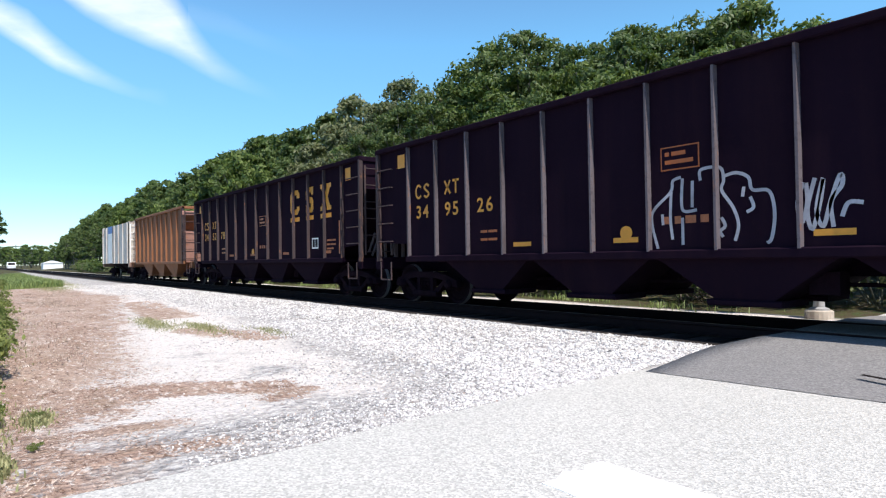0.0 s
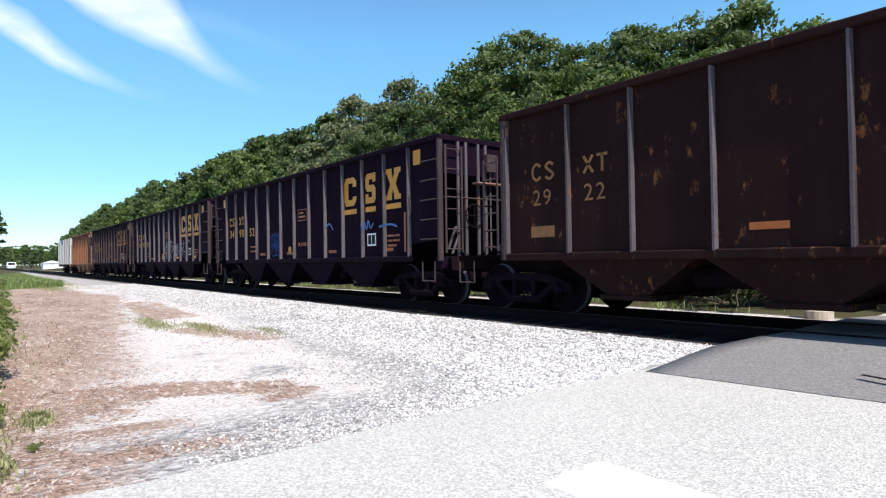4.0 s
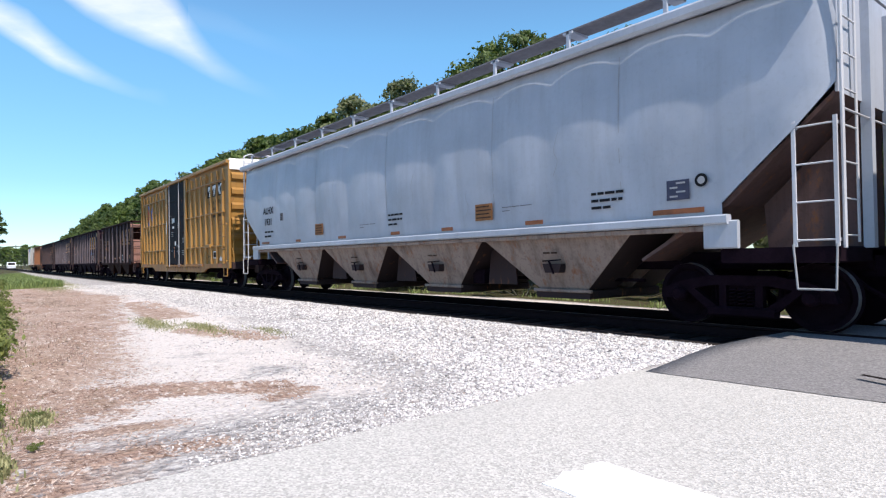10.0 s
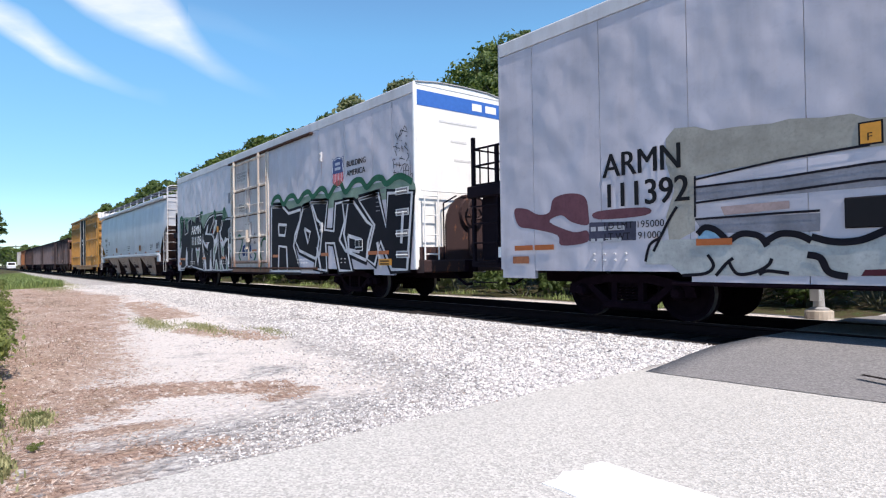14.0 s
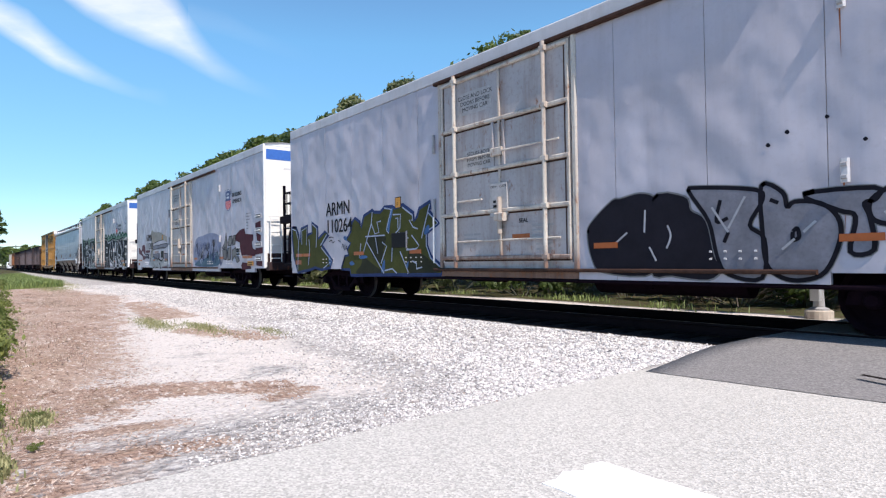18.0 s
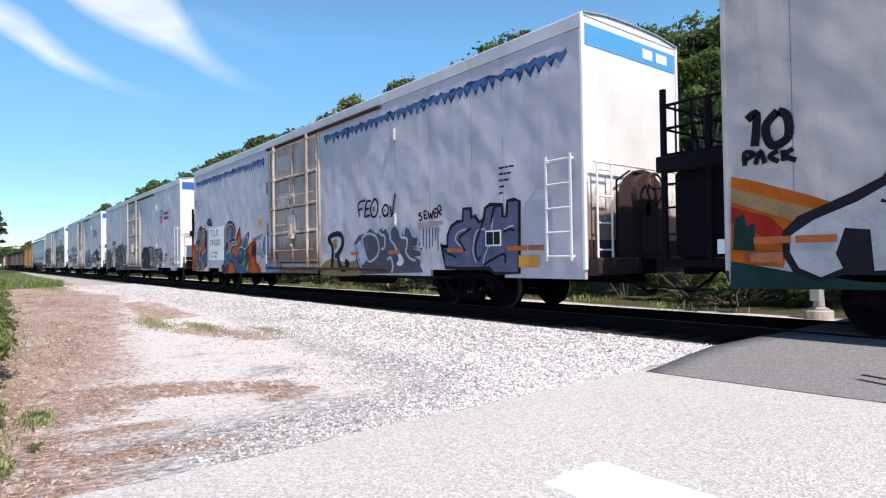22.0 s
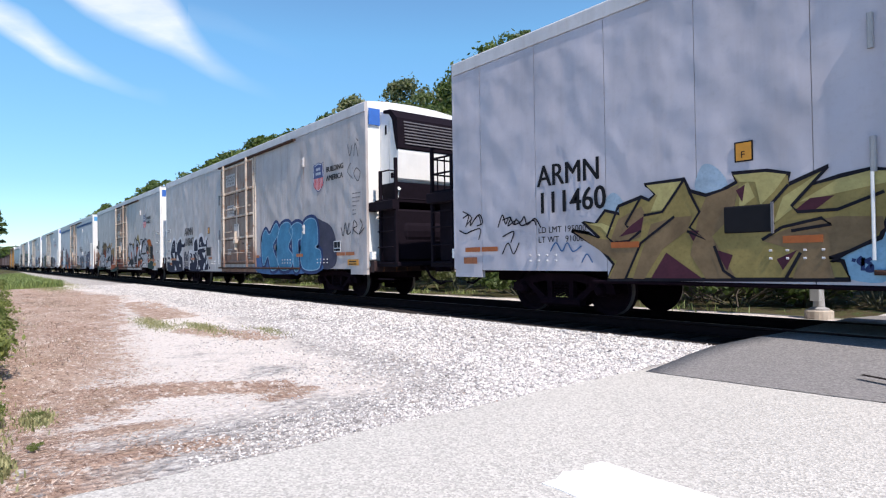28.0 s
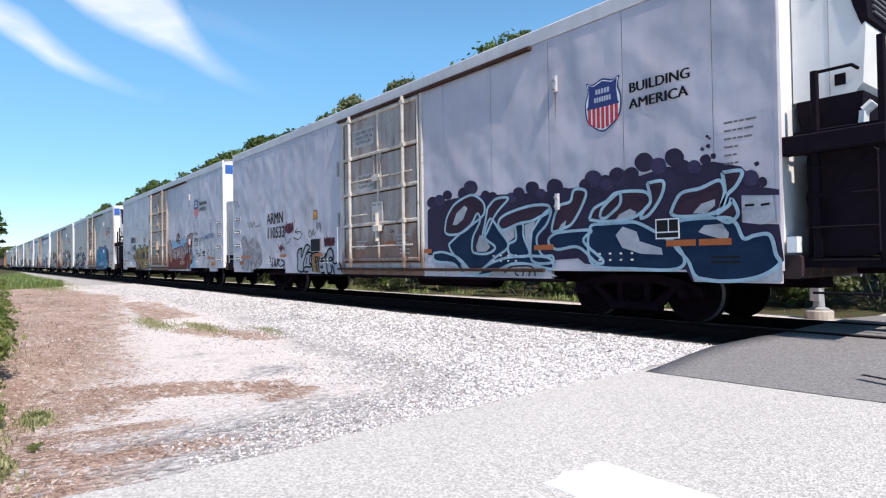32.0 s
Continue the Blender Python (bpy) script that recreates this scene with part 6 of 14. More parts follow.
    part("lock_handle", MB().chamfer(-0.38 + dx, -0.31 + dx, y - 0.14, y - 0.04, 1.5, 2.2, 0.02).chamfer(-0.42 + dx, -0.2 + dx, y - 0.16, y - 0.04, 1.74, 1.9, 0.02), M[rod_mat], door)
    for x in (d0 - 0.02, d1 - 0.08):
        part("door_post", MB().chamfer(x, x + 0.10, -W - 0.04, -W + 0.05, 0.82, 4.86, 0.02), M[rod_mat], car)
    part("upper_track", MB().chamfer(d0 - 0.1, d1 + 3.35, -W - 0.10, -W + 0.01, 4.80, 4.87, 0.015), M["rail_shade_grime"], car)
    part("lower_track", MB().chamfer(d0 - 0.2, d1 + 3.6, -W - 0.08, -W + 0.01, 0.78, 0.84, 0.015), M["rail_shade_grime"], car)
    part("side_sill", MB().chamfer(-L + 3.5, L - 3.5, -W + 0.0, -W + 0.08, 0.60, 0.66, 0.02), M["truck_iron"], car)
    part("door_sill", MB().box(d0, d1, -W - 0.004, -W + 0.08, 0.665, 0.775), M["stain_brown"], car, "rust-brown sill under the door")
    for h in (3.55, 2.15):
        part("door_stop", MB().chamfer(d0 - 0.22, d0 - 0.16, -W - 0.06, -W, h - 0.2, h + 0.2, 0.015), M["decal_grey"], car)
    part("seal_rod", MB().rod((d0 - 0.2, -W - 0.05, 0.95), (d0 - 0.2, -W - 0.05, 1.95), 0.02), M["decal_white"], car)
    for h in (4.05, 2.0):
        stop = part("door_roller_stop", MB().chamfer(5.28 + dx, 5.38 + dx, -W - 0.05, -W, h - 0.14, h + 0.14, 0.02), M["reefer_fascia"], car)
        for q in (-0.08, 0.07):
            part("roller", MB().chamfer(5.30 + dx, 5.36 + dx, -W - 0.08, -W - 0.045, h + q - 0.025, h + q + 0.025, 0.01), M["decal_grey"], stop)
        part("rust_run", MB().add([(5.32 + dx, -W - 0.004, h - 0.14), (5.30 + dx, -W - 0.004, h - 0.14), (5.315 + dx, -W - 0.004, h - 0.75)], [(0, 1, 2)]), M["decal_rust"], car, "thin rust run")
    # ends
    for s in (-1, 1):
        x = s * L
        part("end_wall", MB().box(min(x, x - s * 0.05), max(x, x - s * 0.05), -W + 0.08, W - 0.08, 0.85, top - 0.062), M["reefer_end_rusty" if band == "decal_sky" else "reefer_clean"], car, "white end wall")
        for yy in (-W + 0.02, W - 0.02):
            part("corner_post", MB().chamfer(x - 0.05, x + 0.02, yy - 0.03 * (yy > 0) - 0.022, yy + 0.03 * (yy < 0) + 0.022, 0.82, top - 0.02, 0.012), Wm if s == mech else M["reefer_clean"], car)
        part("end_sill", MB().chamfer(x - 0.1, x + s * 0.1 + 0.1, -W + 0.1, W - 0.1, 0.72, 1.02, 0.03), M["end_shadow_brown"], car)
        if s != mech:
            gable = MB().prism([(-W + 0.035, top - 0.065), (-W + 0.035, top), (-0.8, top + 0.065), (0, top + 0.085), (0.8, top + 0.065), (W - 0.035, top), (W - 0.035, top - 0.065)], "x", min(x + s * 0.004, x + s * 0.012), max(x + s * 0.004, x + s * 0.012))
            part("gable", gable, M["reefer_clean"], car)
            part("roof_edge", MB().tube([(x + s * 0.02, -W + 0.04, top - 0.02), (x + s * 0.02, -0.8, top + 0.06), (x + s * 0.02, 0, top + 0.08), (x + s * 0.02, 0.8, top + 0.06), (x + s * 0.02, W - 0.04, top - 0.02)], 0.022), M["decal_grey"], car)
            part("end_band", MB().box(min(x, x + s * 0.008), max(x, x + s * 0.008), -W + 0.10, W - 0.10, 4.62, 4.98), M[band], car, "blue painted band")
            for i in range(2):
                part("end_stencil", MB().box(min(x, x + s * 0.012), max(x, x + s * 0.012), 0.3 + i * 0.45, 0.62 + i * 0.5, 4.72, 4.90), M["decal_white"], car)
            arch = [(-0.62, 0.95)] + [(0.15 - 0.77 * math.cos(a * 0.31416), 1.85 + 0.77 * math.sin(a * 0.31416)) for a in range(11)] + [(0.92, 0.95)]
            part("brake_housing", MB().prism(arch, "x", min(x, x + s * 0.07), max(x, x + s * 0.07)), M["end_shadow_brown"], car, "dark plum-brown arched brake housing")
            # a dark sheet for the shade over the lower end
            part("lower_end", MB().box(min(x, x + s * 0.04), max(x, x + s * 0.04), -W + 0.12, W - 0.12, 0.9, 1.32), M["end_shadow_brown"], car, "brown lower end with shade put into its colour")
            part("brake_pipe", MB().tube([(x + s * 0.12, -0.75, 1.0), (x + s * 0.12, -0.75, 2.35), (x + s * 0.12, -0.35, 2.55)], 0.018), M["black_frame"], car)
            rails = MB()
            for a in (-1.32, -0.92):
                rails.rod((x + s * 0.14, a, 1.0), (x + s * 0.14, a, 2.62), 0.02)
            for h in (1.15, 1.6, 2.05, 2.5):
                rails.rod((x + s * 0.14, -1.32, h), (x + s * 0.14, -0.92, h), 0.016)
            rails.rod((x + s * 0.14, -1.4, 2.62), (x + s * 0.14, 1.3, 2.62), 0.018)
            part("end_ladder", rails, M["reefer_clean"], car)
            hb = MB().lathe([(-0.02, 0.26), (0.0, 0.29), (0.02, 0.26), (0.0, 0.23)], 20, "x", (x + s * 0.30, 0.15, 2.25))
            hb.lathe([(-0.12, 0.0), (-0.12, 0.42), (0.06, 0.38), (0.06, 0.0)], 20, "x", (x + s * 0.1, 0.15, 2.15))
            for a in range(4):
                hb.rod((x + s * 0.30, 0.15, 2.25), (x + s * 0.30, 0.15 + 0.26 * math.cos(a * 1.5708), 2.25 + 0.26 * math.sin(a * 1.5708)), 0.014, 5)
            hb.chamfer(x + s * 0.10 - 0.06, x + s * 0.10 + 0.06, 0.05, 0.25, 1.1, 2.0, 0.03)
            part("hand_brake", hb, M["end_shadow_brown"], car)
        else:
            # machinery platform with black railings and the plant under it
            fx0, fx1 = sorted((x + s * 0.12, x + s * 1.12))
            mb = MB()
            mb.chamfer(fx0, fx1, -1.30, 1.30, 0.86, 0.98, 0.02)
            part("platform", mb, M["black_frame"], car)
            K = M["black_frame"]
            for yy in (-1.28, 1.28):
                for xx in (x + s * 0.35, x + s * 1.05):
                    part("railing_post", MB().chamfer(xx - 0.04, xx + 0.04, yy - 0.04, yy + 0.04, 0.95, 3.55 if xx == x + s * 1.05 else 3.3, 0.012), K, car)
                for h in (2.55,) if unit else (2.55, 2.95, 3.3):
                    part("railing_bar", MB().rod((x + s * 0.1, yy, h), (x + s * 1.05, yy, h), 0.022, 6), K, car)
            for h in (2.55,) if unit else (2.55, 2.95, 3.3):
                part("railing_bar", MB().rod((x + s * 1.05, -1.28, h), (x + s * 1.05, 1.28, h), 0.022, 6), K, car)
            for xx in () if unit else (x + s * 0.6, x + s * 0.85):
                part("railing_bar", MB().rod((xx, -1.28, 2.4), (xx, -1.28, 3.3), 0.016, 6), K, car)
            part("platform_beam", MB().chamfer(min(x - s * 0.15, x + s * 1.1), max(x - s * 0.15, x + s * 1.1), -1.42, -1.22, 2.28, 2.52, 0.02), M["black_frame"], car)
            part("engine_box", MB().chamfer(min(x + s * 0.2, x + s * 0.95), max(x + s * 0.2, x + s * 0.95), -1.15, 1.15, 1.0, 2.3, 0.05), M["black_frame"], car)
            for h in (0.55, 0.95, 1.35, 1.75, 2.1):
                part("platform_step", MB().rod((x + s * 0.3, -1.34, h), (x + s * 1.0, -1.34, h), 0.016, 6), K, car)
            part("valve_box", MB().chamfer(min(x + s * 0.05, x + s * 0.18), max(x + s * 0.05, x + s * 0.18), -1.45, -1.30, 1.05, 1.25, 0.01), M["decal_white"], car)
            if unit:
                part("grab_loop", MB().tube([(x + s * 0.35, -1.28, 3.28), (x + s * 0.75, -1.28, 3.28), (x + s * 0.75, -1.06, 3.28)], 0.02), K, car)
                un = MB().prism([(x + s * 0.02, 4.92), (x + s * 0.50, 4.86), (x + s * 0.78, 4.60), (x + s * 0.84, 3.75), (x + s * 0.80, 3.10), (x + s * 0.72, 3.0), (x + s * 0.02, 3.0)], "y", -1.05, 1.05)
                cu = part("cooling_unit", un, M["reefer_clean"], car, "white moulded refrigeration unit")
                cowl = MB().prism([(x + s * 0.20, 4.925), (x + s * 0.52, 4.89), (x + s * 0.82, 4.63), (x + s * 0.87, 3.86), (x + s * 0.80, 3.80), (x + s * 0.72, 4.05), (x + s * 0.60, 4.62), (x + s * 0.46, 4.78), (x + s * 0.20, 4.84)], "y", -1.07, 1.07)
                grille = part("grille", cowl, M["black_frame"], cu, "black cowl with louvres")
                for i in range(8):
                    h = 3.98 + i * 0.08
                    part("louvre", MB().chamfer(x + s * (0.87 - 0.008 * i) - 0.02, x + s * (0.87 - 0.008 * i) + 0.02, -0.86, 0.86, h - 0.016, h + 0.016, 0.006), M["stencil_grey"], grille)
                part("unit_handle", MB().chamfer(min(x + s * 0.26, x + s * 0.33), max(x + s * 0.26, x + s * 0.33), -1.068, -1.045, 4.28, 4.52, 0.01), K, cu)
                part("service_hatch", MB().chamfer(min(x + s * 0.50, x + s * 0.62), max(x + s * 0.50, x + s * 0.62), -1.062, -1.04, 3.12, 3.26, 0.004), M["black_frame"], cu)
                part("unit_seam", MB().box(min(x + s * 0.44, x + s * 0.448), max(x + s * 0.44, x + s * 0.448), -1.056, -1.04, 3.02, 4.6), M["decal_grey"], cu)
                under = MB().prism([(x + s * 0.06, 3.0), (x + s * 0.80, 3.0), (x + s * 0.78, 2.50), (x + s * 0.30, 2.36), (x + s * 0.12, 2.62)], "y", -1.06, 1.06)
                part("condenser_housing", under, M["black_frame"], cu, "black housing under the unit")
                part("drive_tank", MB().lathe([(-1.0, 0.0), (-1.0, 0.40), (-0.9, 0.46), (0.9, 0.46), (1.0, 0.40), (1.0, 0.0)], 20, "y", (x + s * 0.55, 0.0, 1.75)), K, car)
                part("pipe_elbow", MB().tube([(x + s * 0.80, -1.1, 2.52), (x + s * 0.82, -1.1, 2.74), (x + s * 0.92, -1.1, 2.82)], 0.06), M["reefer_clean"], car, "white pipe elbow")
                for yy in (-1.25, 1.25):
                    part("end_plate", MB().box(min(x + s * 0.04, x + s * 0.055), max(x + s * 0.04, x + s * 0.055), yy - 0.17, yy + 0.17, 4.55, 4.98), M["decal_blue"], car)
    # side ladder or recessed steps near the plain end
    s = -mech
    xa, xb = sorted((s * (L - 0.22), s * (L - 0.76)))
    if side_steps == "ladder":
        ladder(car, xa, xb, 1.05, 2.72, 5, M["reefer_clean"], -W - 0.07, label="white side ladder")
    else:
        for h in (1.15, 1.65, 2.15, 2.65):
            mb = MB().chamfer(xa, xb, -W - 0.012, -W + 0.004, h - 0.075, h + 0.095, 0.004)
            st = part("step_recess", mb, M["reefer_fascia"], car)
            # the recess's shaded inside is painted as a dark plate
            part("slot_shade", MB().box(xa + 0.05, xb - 0.05, -W - 0.016, -W - 0.010, h - 0.055, h + 0.07), M["stencil_grey"], st)
            part("step_bar", MB().rod((xa + 0.04, -W - 0.05, h), (xb - 0.04, -W - 0.05, h), 0.014), M["reefer_clean"], st)
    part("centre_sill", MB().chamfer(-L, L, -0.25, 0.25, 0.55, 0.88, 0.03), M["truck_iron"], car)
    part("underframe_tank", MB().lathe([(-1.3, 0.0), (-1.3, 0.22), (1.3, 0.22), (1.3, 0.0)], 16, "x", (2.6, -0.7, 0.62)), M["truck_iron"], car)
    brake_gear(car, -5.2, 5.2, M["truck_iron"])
    return car


ref_j = reefer(-36.58, "white refrigerated boxcar with large black graffiti letters", -1)
ref_k = reefer(-13.95, "white refrigerated boxcar with maroon and pale graffiti", -1)
ref_l = reefer(8.11, "white refrigerated boxcar with green graffiti and bubble letters", -1, side_steps="ladder")
ref_m = reefer(31.25, "white refrigerated boxcar with blue drips and bright graffiti", -1, side_steps="ladder", band="decal_sky", L=10.9, door_mat="reefer_door_worn", rod_mat="rod_rusty", door_label="grey-white plug door with rusty lock rods")
ref_n = reefer(54.43, "white refrigerated boxcar with orange and grey graffiti and stained door", -1, door_mat="reefer_door_stained", rod_mat="rod_rusty", door_label="tan rust-stained plug door with rusty cream lock rods", body="reefer_warm")
ref_o = reefer(75.53, "white refrigerated boxcar with navy and blue graffiti and cooling unit", 1, True, door_mat="reefer_door_stained", rod_mat="rod_rusty", door_label="brown rust-stained plug door with rusty cream lock rods", body="reefer_warm")
ref_p = reefer(98.88, "white refrigerated boxcar with yellow and red graffiti", -1, door_mat="reefer_door_worn", rod_mat="rod_rusty", door_label="white plug door with heavy rust stains at its foot")
ref_q = reefer(119.87, "white refrigerated boxcar with dark teal graffiti along the side", 1, True, door_mat="reefer_door_worn", door_label="grimy cream plug door with rust at its foot")


# ---- the pale car at the head ----
def old_covered_car(u):
    car = new_car("covered_hopper_car", "old pale grey covered hopper car with a white stripe", "hopper car", u, (-3.3, 3.3), (-4.9, 4.9))
    L, W = 4.6, 1.5
    for s in (-1, 1):
        part("side_sheet", MB().box(-L, L, min(s * W, s * (W - 0.05)), max(s * W, s * (W - 0.05)), 1.05, 3.7), M["car_white_old"], car)
        for i in range(7):
            x = -L + 0.2 + i * (2 * L - 0.4) / 6
            part("rib", MB().chamfer(x - 0.05, x + 0.05, min(s * W, s * (W + 0.07)), max(s * W, s * (W + 0.07)), 1.05, 3.7, 0.02), M["car_white_old"], car)
        x = s * L
        part("end_wall", MB().box(min(x, x - s * 0.05), max(x, x - s * 0.05), -W, W, 1.0, 3.75), M["pipe_cream"], car, "cream end wall")
        end_ladder(car, x + s * 0.1, -W + 0.1, -W + 0.55, 1.2, 3.5, 6, M["decal_white"])
        part("end_sill", MB().chamfer(x - 0.1, x + 0.2, -W, W, 0.8, 1.05, 0.03), M["pipe_cream"], car)
    part("roof", MB().prism([(-W, 3.7), (-0.8, 3.9), (0.8, 3.9), (W, 3.7)], "x", -L, L), M["car_white_old"], car)
    part("stripe", MB().box(-2.0, -0.5, -W - 0.08, -W - 0.07, 1.1, 3.2), M["decal_white"], car, "bright white stripe")
    part("stripe", MB().box(-2.0, -0.5, -W - 0.08, -W - 0.07, 3.2, 3.7), M["decal_blue"], car, "blue patch")
    part("centre_sill", MB().chamfer(-L, L, -0.25, 0.25, 0.7, 1.05, 0.03), M["truck_iron"], car)
    for c in (-1.2, 1.2):
        mb = MB().add([(c - 1.1, -1.3, 1.05), (c + 1.1, -1.3, 1.05), (c + 1.1, 1.3, 1.05), (c - 1.1, 1.3, 1.05), (c - 0.4, -0.5, 0.4), (c + 0.4, -0.5, 0.4), (c + 0.4, 0.5, 0.4), (c - 0.4, 0.5, 0.4)],
                      [(0, 1, 2, 3), (7, 6, 5, 4), (0, 4, 5, 1), (1, 5, 6, 2), (2, 6, 7, 3), (3, 7, 4, 0)])
        part("discharge_hopper", mb, M["truck_iron"], car)
    return car


old_a = old_covered_car(-165.8)


# ---- markings ----
SHIELD = [(-0.30, 0.30), (-0.33, 0.46), (-0.20, 0.42), (0.0, 0.48), (0.20, 0.42), (0.33, 0.46), (0.30, 0.30), (0.36, 0.10), (0.34, -0.18), (0.22, -0.34), (0.0, -0.46), (-0.22, -0.34), (-0.34, -0.18), (-0.36, 0.10)]


def reefer_marks(car, mech, mark, number, L=9.89, black=True, plain_number=True):
    dx = 0.48 * (1 + mech)
    k = M["decal_black"]
    if plain_number:
        for q in range(3):           # struck three times for a heavy stencil
            lettering(car, mark, -7.56 + dx + 0.010 * q, 2.30, 0.37, k, -1.512 - 0.0008 * q, 0.90, label="black reporting mark")
            lettering(car, number, -7.57 + dx + 0.010 * q, 1.82, 0.37, k, -1.512 - 0.0008 * q, 0.92, fat=0.002, label="black car number")
    if number in ("111460", "111392"):
        lettering(car, "LD LMT 195000", -7.55 + dx, 1.47, 0.105, k, wide=1.05, label="black load limit stencil")
        lettering(car, "LT WT   91000", -7.55 + dx, 1.30, 0.105, k, wide=1.05, label="black light weight stencil")
    # shield in blue, white and red
    sx, sh = 6.30 + dx, 3.47
    patch(car, "shield_rim", [(a * 0.97, b * 0.92) for a, b in SHIELD], M["decal_navy"], -1.508, (sx, sh), 1.0, "navy rim of the shield")
    patch(car, "shield", [(a * 0.90, b * 0.86) for a, b in SHIELD], M["decal_white"], -1.511, (sx, sh), 1.0, "white shield")
    patch(car, "shield_top", [(-0.285, 0.04), (-0.262, 0.25), (-0.28, 0.385), (-0.17, 0.345), (0.0, 0.40), (0.17, 0.345), (0.28, 0.385), (0.262, 0.25), (0.285, 0.04), (0.315, -0.02), (-0.315, -0.02)], M["decal_navy"], -1.514, (sx, sh), 1.0, "navy blue head of the shield", False)
    for i in range(7):
        x = -0.258 + i * 0.086
        lo = -0.37 + 0.85 * abs(x) ** 1.6
        part("shield_stripe", MB().box(sx + x - 0.028, sx + x + 0.028, -1.5145, -1.512, sh + lo, sh - 0.02), M["decal_red"], car, "red stripe")
    for r, n in enumerate((5, 7)):
        for q in range(n):
            w = 0.075 - 0.004 * n
            xq = sx + (q - (n - 1) / 2) * w
            part("shield_bar", MB().box(xq - w * 0.36, xq + w * 0.36, -1.518, -1.516, sh + 0.20 - r * 0.13, sh + 0.28 - r * 0.13), M["shield_pale"], car, "pale bar on the shield")
    for q in (0.0, 0.008, 0.016):
        lettering(car, "BUILDING", 6.78 + dx + q, 3.56, 0.15, k, y=-1.512 - 0.05 * q, wide=1.02, label="black slogan")
    for q in (0.0, 0.008, 0.016):
        lettering(car, "AMERICA", 6.78 + dx + q, 3.31, 0.15, k, y=-1.512 - 0.05 * q, wide=1.06, label="black slogan")
    bars(car, 8.25 + dx, 2.80, [(0.12, 0.05, 0.07, 0.14), (0.10, 0.05, 0.07, 0.12), (0.1, 0.05, 0.07, 0.1), (0.12, 0.05), (0.1, 0.05), (0.12, 0.05)], 0.026, 0.11, M["stencil_grey"])
    # orange reflectors
    for a, b in ((-9.55, -9.1), (-9.05, -8.6), (-6.0, -5.5), (-3.45, -3.0), (1.75, 2.2), (5.25, 5.7), (7.85, 8.3), (8.35, 8.8)):
        plate(car, "reflector", a + dx * 0.5, b + dx * 0.5, 1.17, 1.26, M["decal_orange"], -1.520)
    if car is not ref_q:
        plate(car, "notice_plate", 8.35 + dx * 0.6, 8.92 + dx * 0.6, 0.90, 1.06, M["decal_yellow"], -1.519, "yellow notice plate")
    bars(car, 8.42 + dx * 0.6, 0.99, [(0.4,), (0.4,)], 0.03, 0.07, k, -1.521)
    plate(car, "notice_plate", -9.6 + dx * 0.4, -9.2 + dx * 0.4, 0.93, 1.06, M["decal_rust"], -1.519, "dull orange notice plate")
    plate(car, "placard", -4.03 + dx, -3.79 + dx, 2.26, 2.53, M["decal_black"], -1.512)
    plate(car, "placard", -4.01 + dx, -3.81 + dx, 2.28, 2.51, M["decal_yellow"], -1.515, "small yellow square placard")
    lettering(car, "F", -3.95 + dx, 2.31, 0.09, k, y=-1.518)
    # black stencil panel and the dark side vent
    plate(car, "stencil_panel", 7.2 + dx, 7.58 + dx, 1.28, 1.58, M["decal_white"], -1.518)
    for a, b, c, d in ((7.22, 7.40, 1.39, 1.56), (7.42, 7.56, 1.39, 1.56), (7.22, 7.56, 1.30, 1.37)):
        plate(car, "stencil_field", a + dx, b + dx, c, d, k, -1.521)
    if black:
        v = part("side_vent", MB().chamfer(-4.18 + dx, -3.58 + dx, -1.53, -1.49, 1.32, 1.68, 0.02), M["decal_black"], car, "dark side vent")
        part("vent_frame", MB().box(-3.58 + dx, -3.55 + dx, -1.54, -1.5, 1.30, 1.70), M["stencil_grey"], v)
    # rivets over the bogies
    rv = MB().chamfer(-0.017, 0.017, -0.026, 0.0, -0.014, 0.014, 0.006).mesh("rivet", M["reefer_fascia"])
    for c in (-L + 2.99 + 0.55 * mech, L - 2.99 + 0.55 * mech, -3.3 + dx, 4.0 + dx):
        for i in range(4):
            for h in (0.98, 1.08):
                part("rivet", rv, None, car, at=pose(c - 0.3 + i * 0.2, -1.5, h))
    # door notices
    for lines, x, h, s in ((("CLOSE AND LOCK", "DOORS BEFORE", "MOVING CAR"), -1.55, 4.30, 0.085), (("SECURE BOTH", "HASPS BEFORE", "MOVING CAR"), -1.45, 3.12, 0.075)):
        for i, line in enumerate(lines):
            lettering(car, line, x + dx + 0.45, h - i * s * 1.45, s, k, y=-1.5295, centre=True, label="black stencilled notice")
    lettering(car, "OPEN", -0.63 + dx, 2.39, 0.045, k, y=-1.572)
    lettering(car, "CLOSE", -0.38 + dx, 2.39, 0.045, k, y=-1.572)
    bars(car, -0.56 + dx, 2.1, [(0.08, 0.1), (0.12,)], 0.05, 0.09, k, -1.572)
    for x, h in ((-1.5, 1.5), (0.4, 1.6), (0.5, 1.35)):
        bars(car, x + dx, h, [(0.3, 0.2), (0.4,), (0.2, 0.2)], 0.04, 0.09, M["decal_grey"], -1.5295)
    lettering(car, "SEAL", 0.08 + dx, 1.69, 0.075, k, y=-1.5295, fat=0.002, label="black stencilled word")
    plate(car, "door_reflector", -0.10 + dx, 0.34 + dx, 1.40, 1.48, M["decal_orange"], -1.529, "orange reflector on the door")
    sb = -mech
    be = MB()
    for i, (a, b) in enumerate(((-0.75, 0.45), (-0.4, 0.1), (-0.3, 0.3))):
        be.box(min(sb * (L + 0.002), sb * (L + 0.008)), max(sb * (L + 0.002), sb * (L + 0.008)), a, b, 4.3 - 0.45 * i, 4.35 - 0.45 * i)
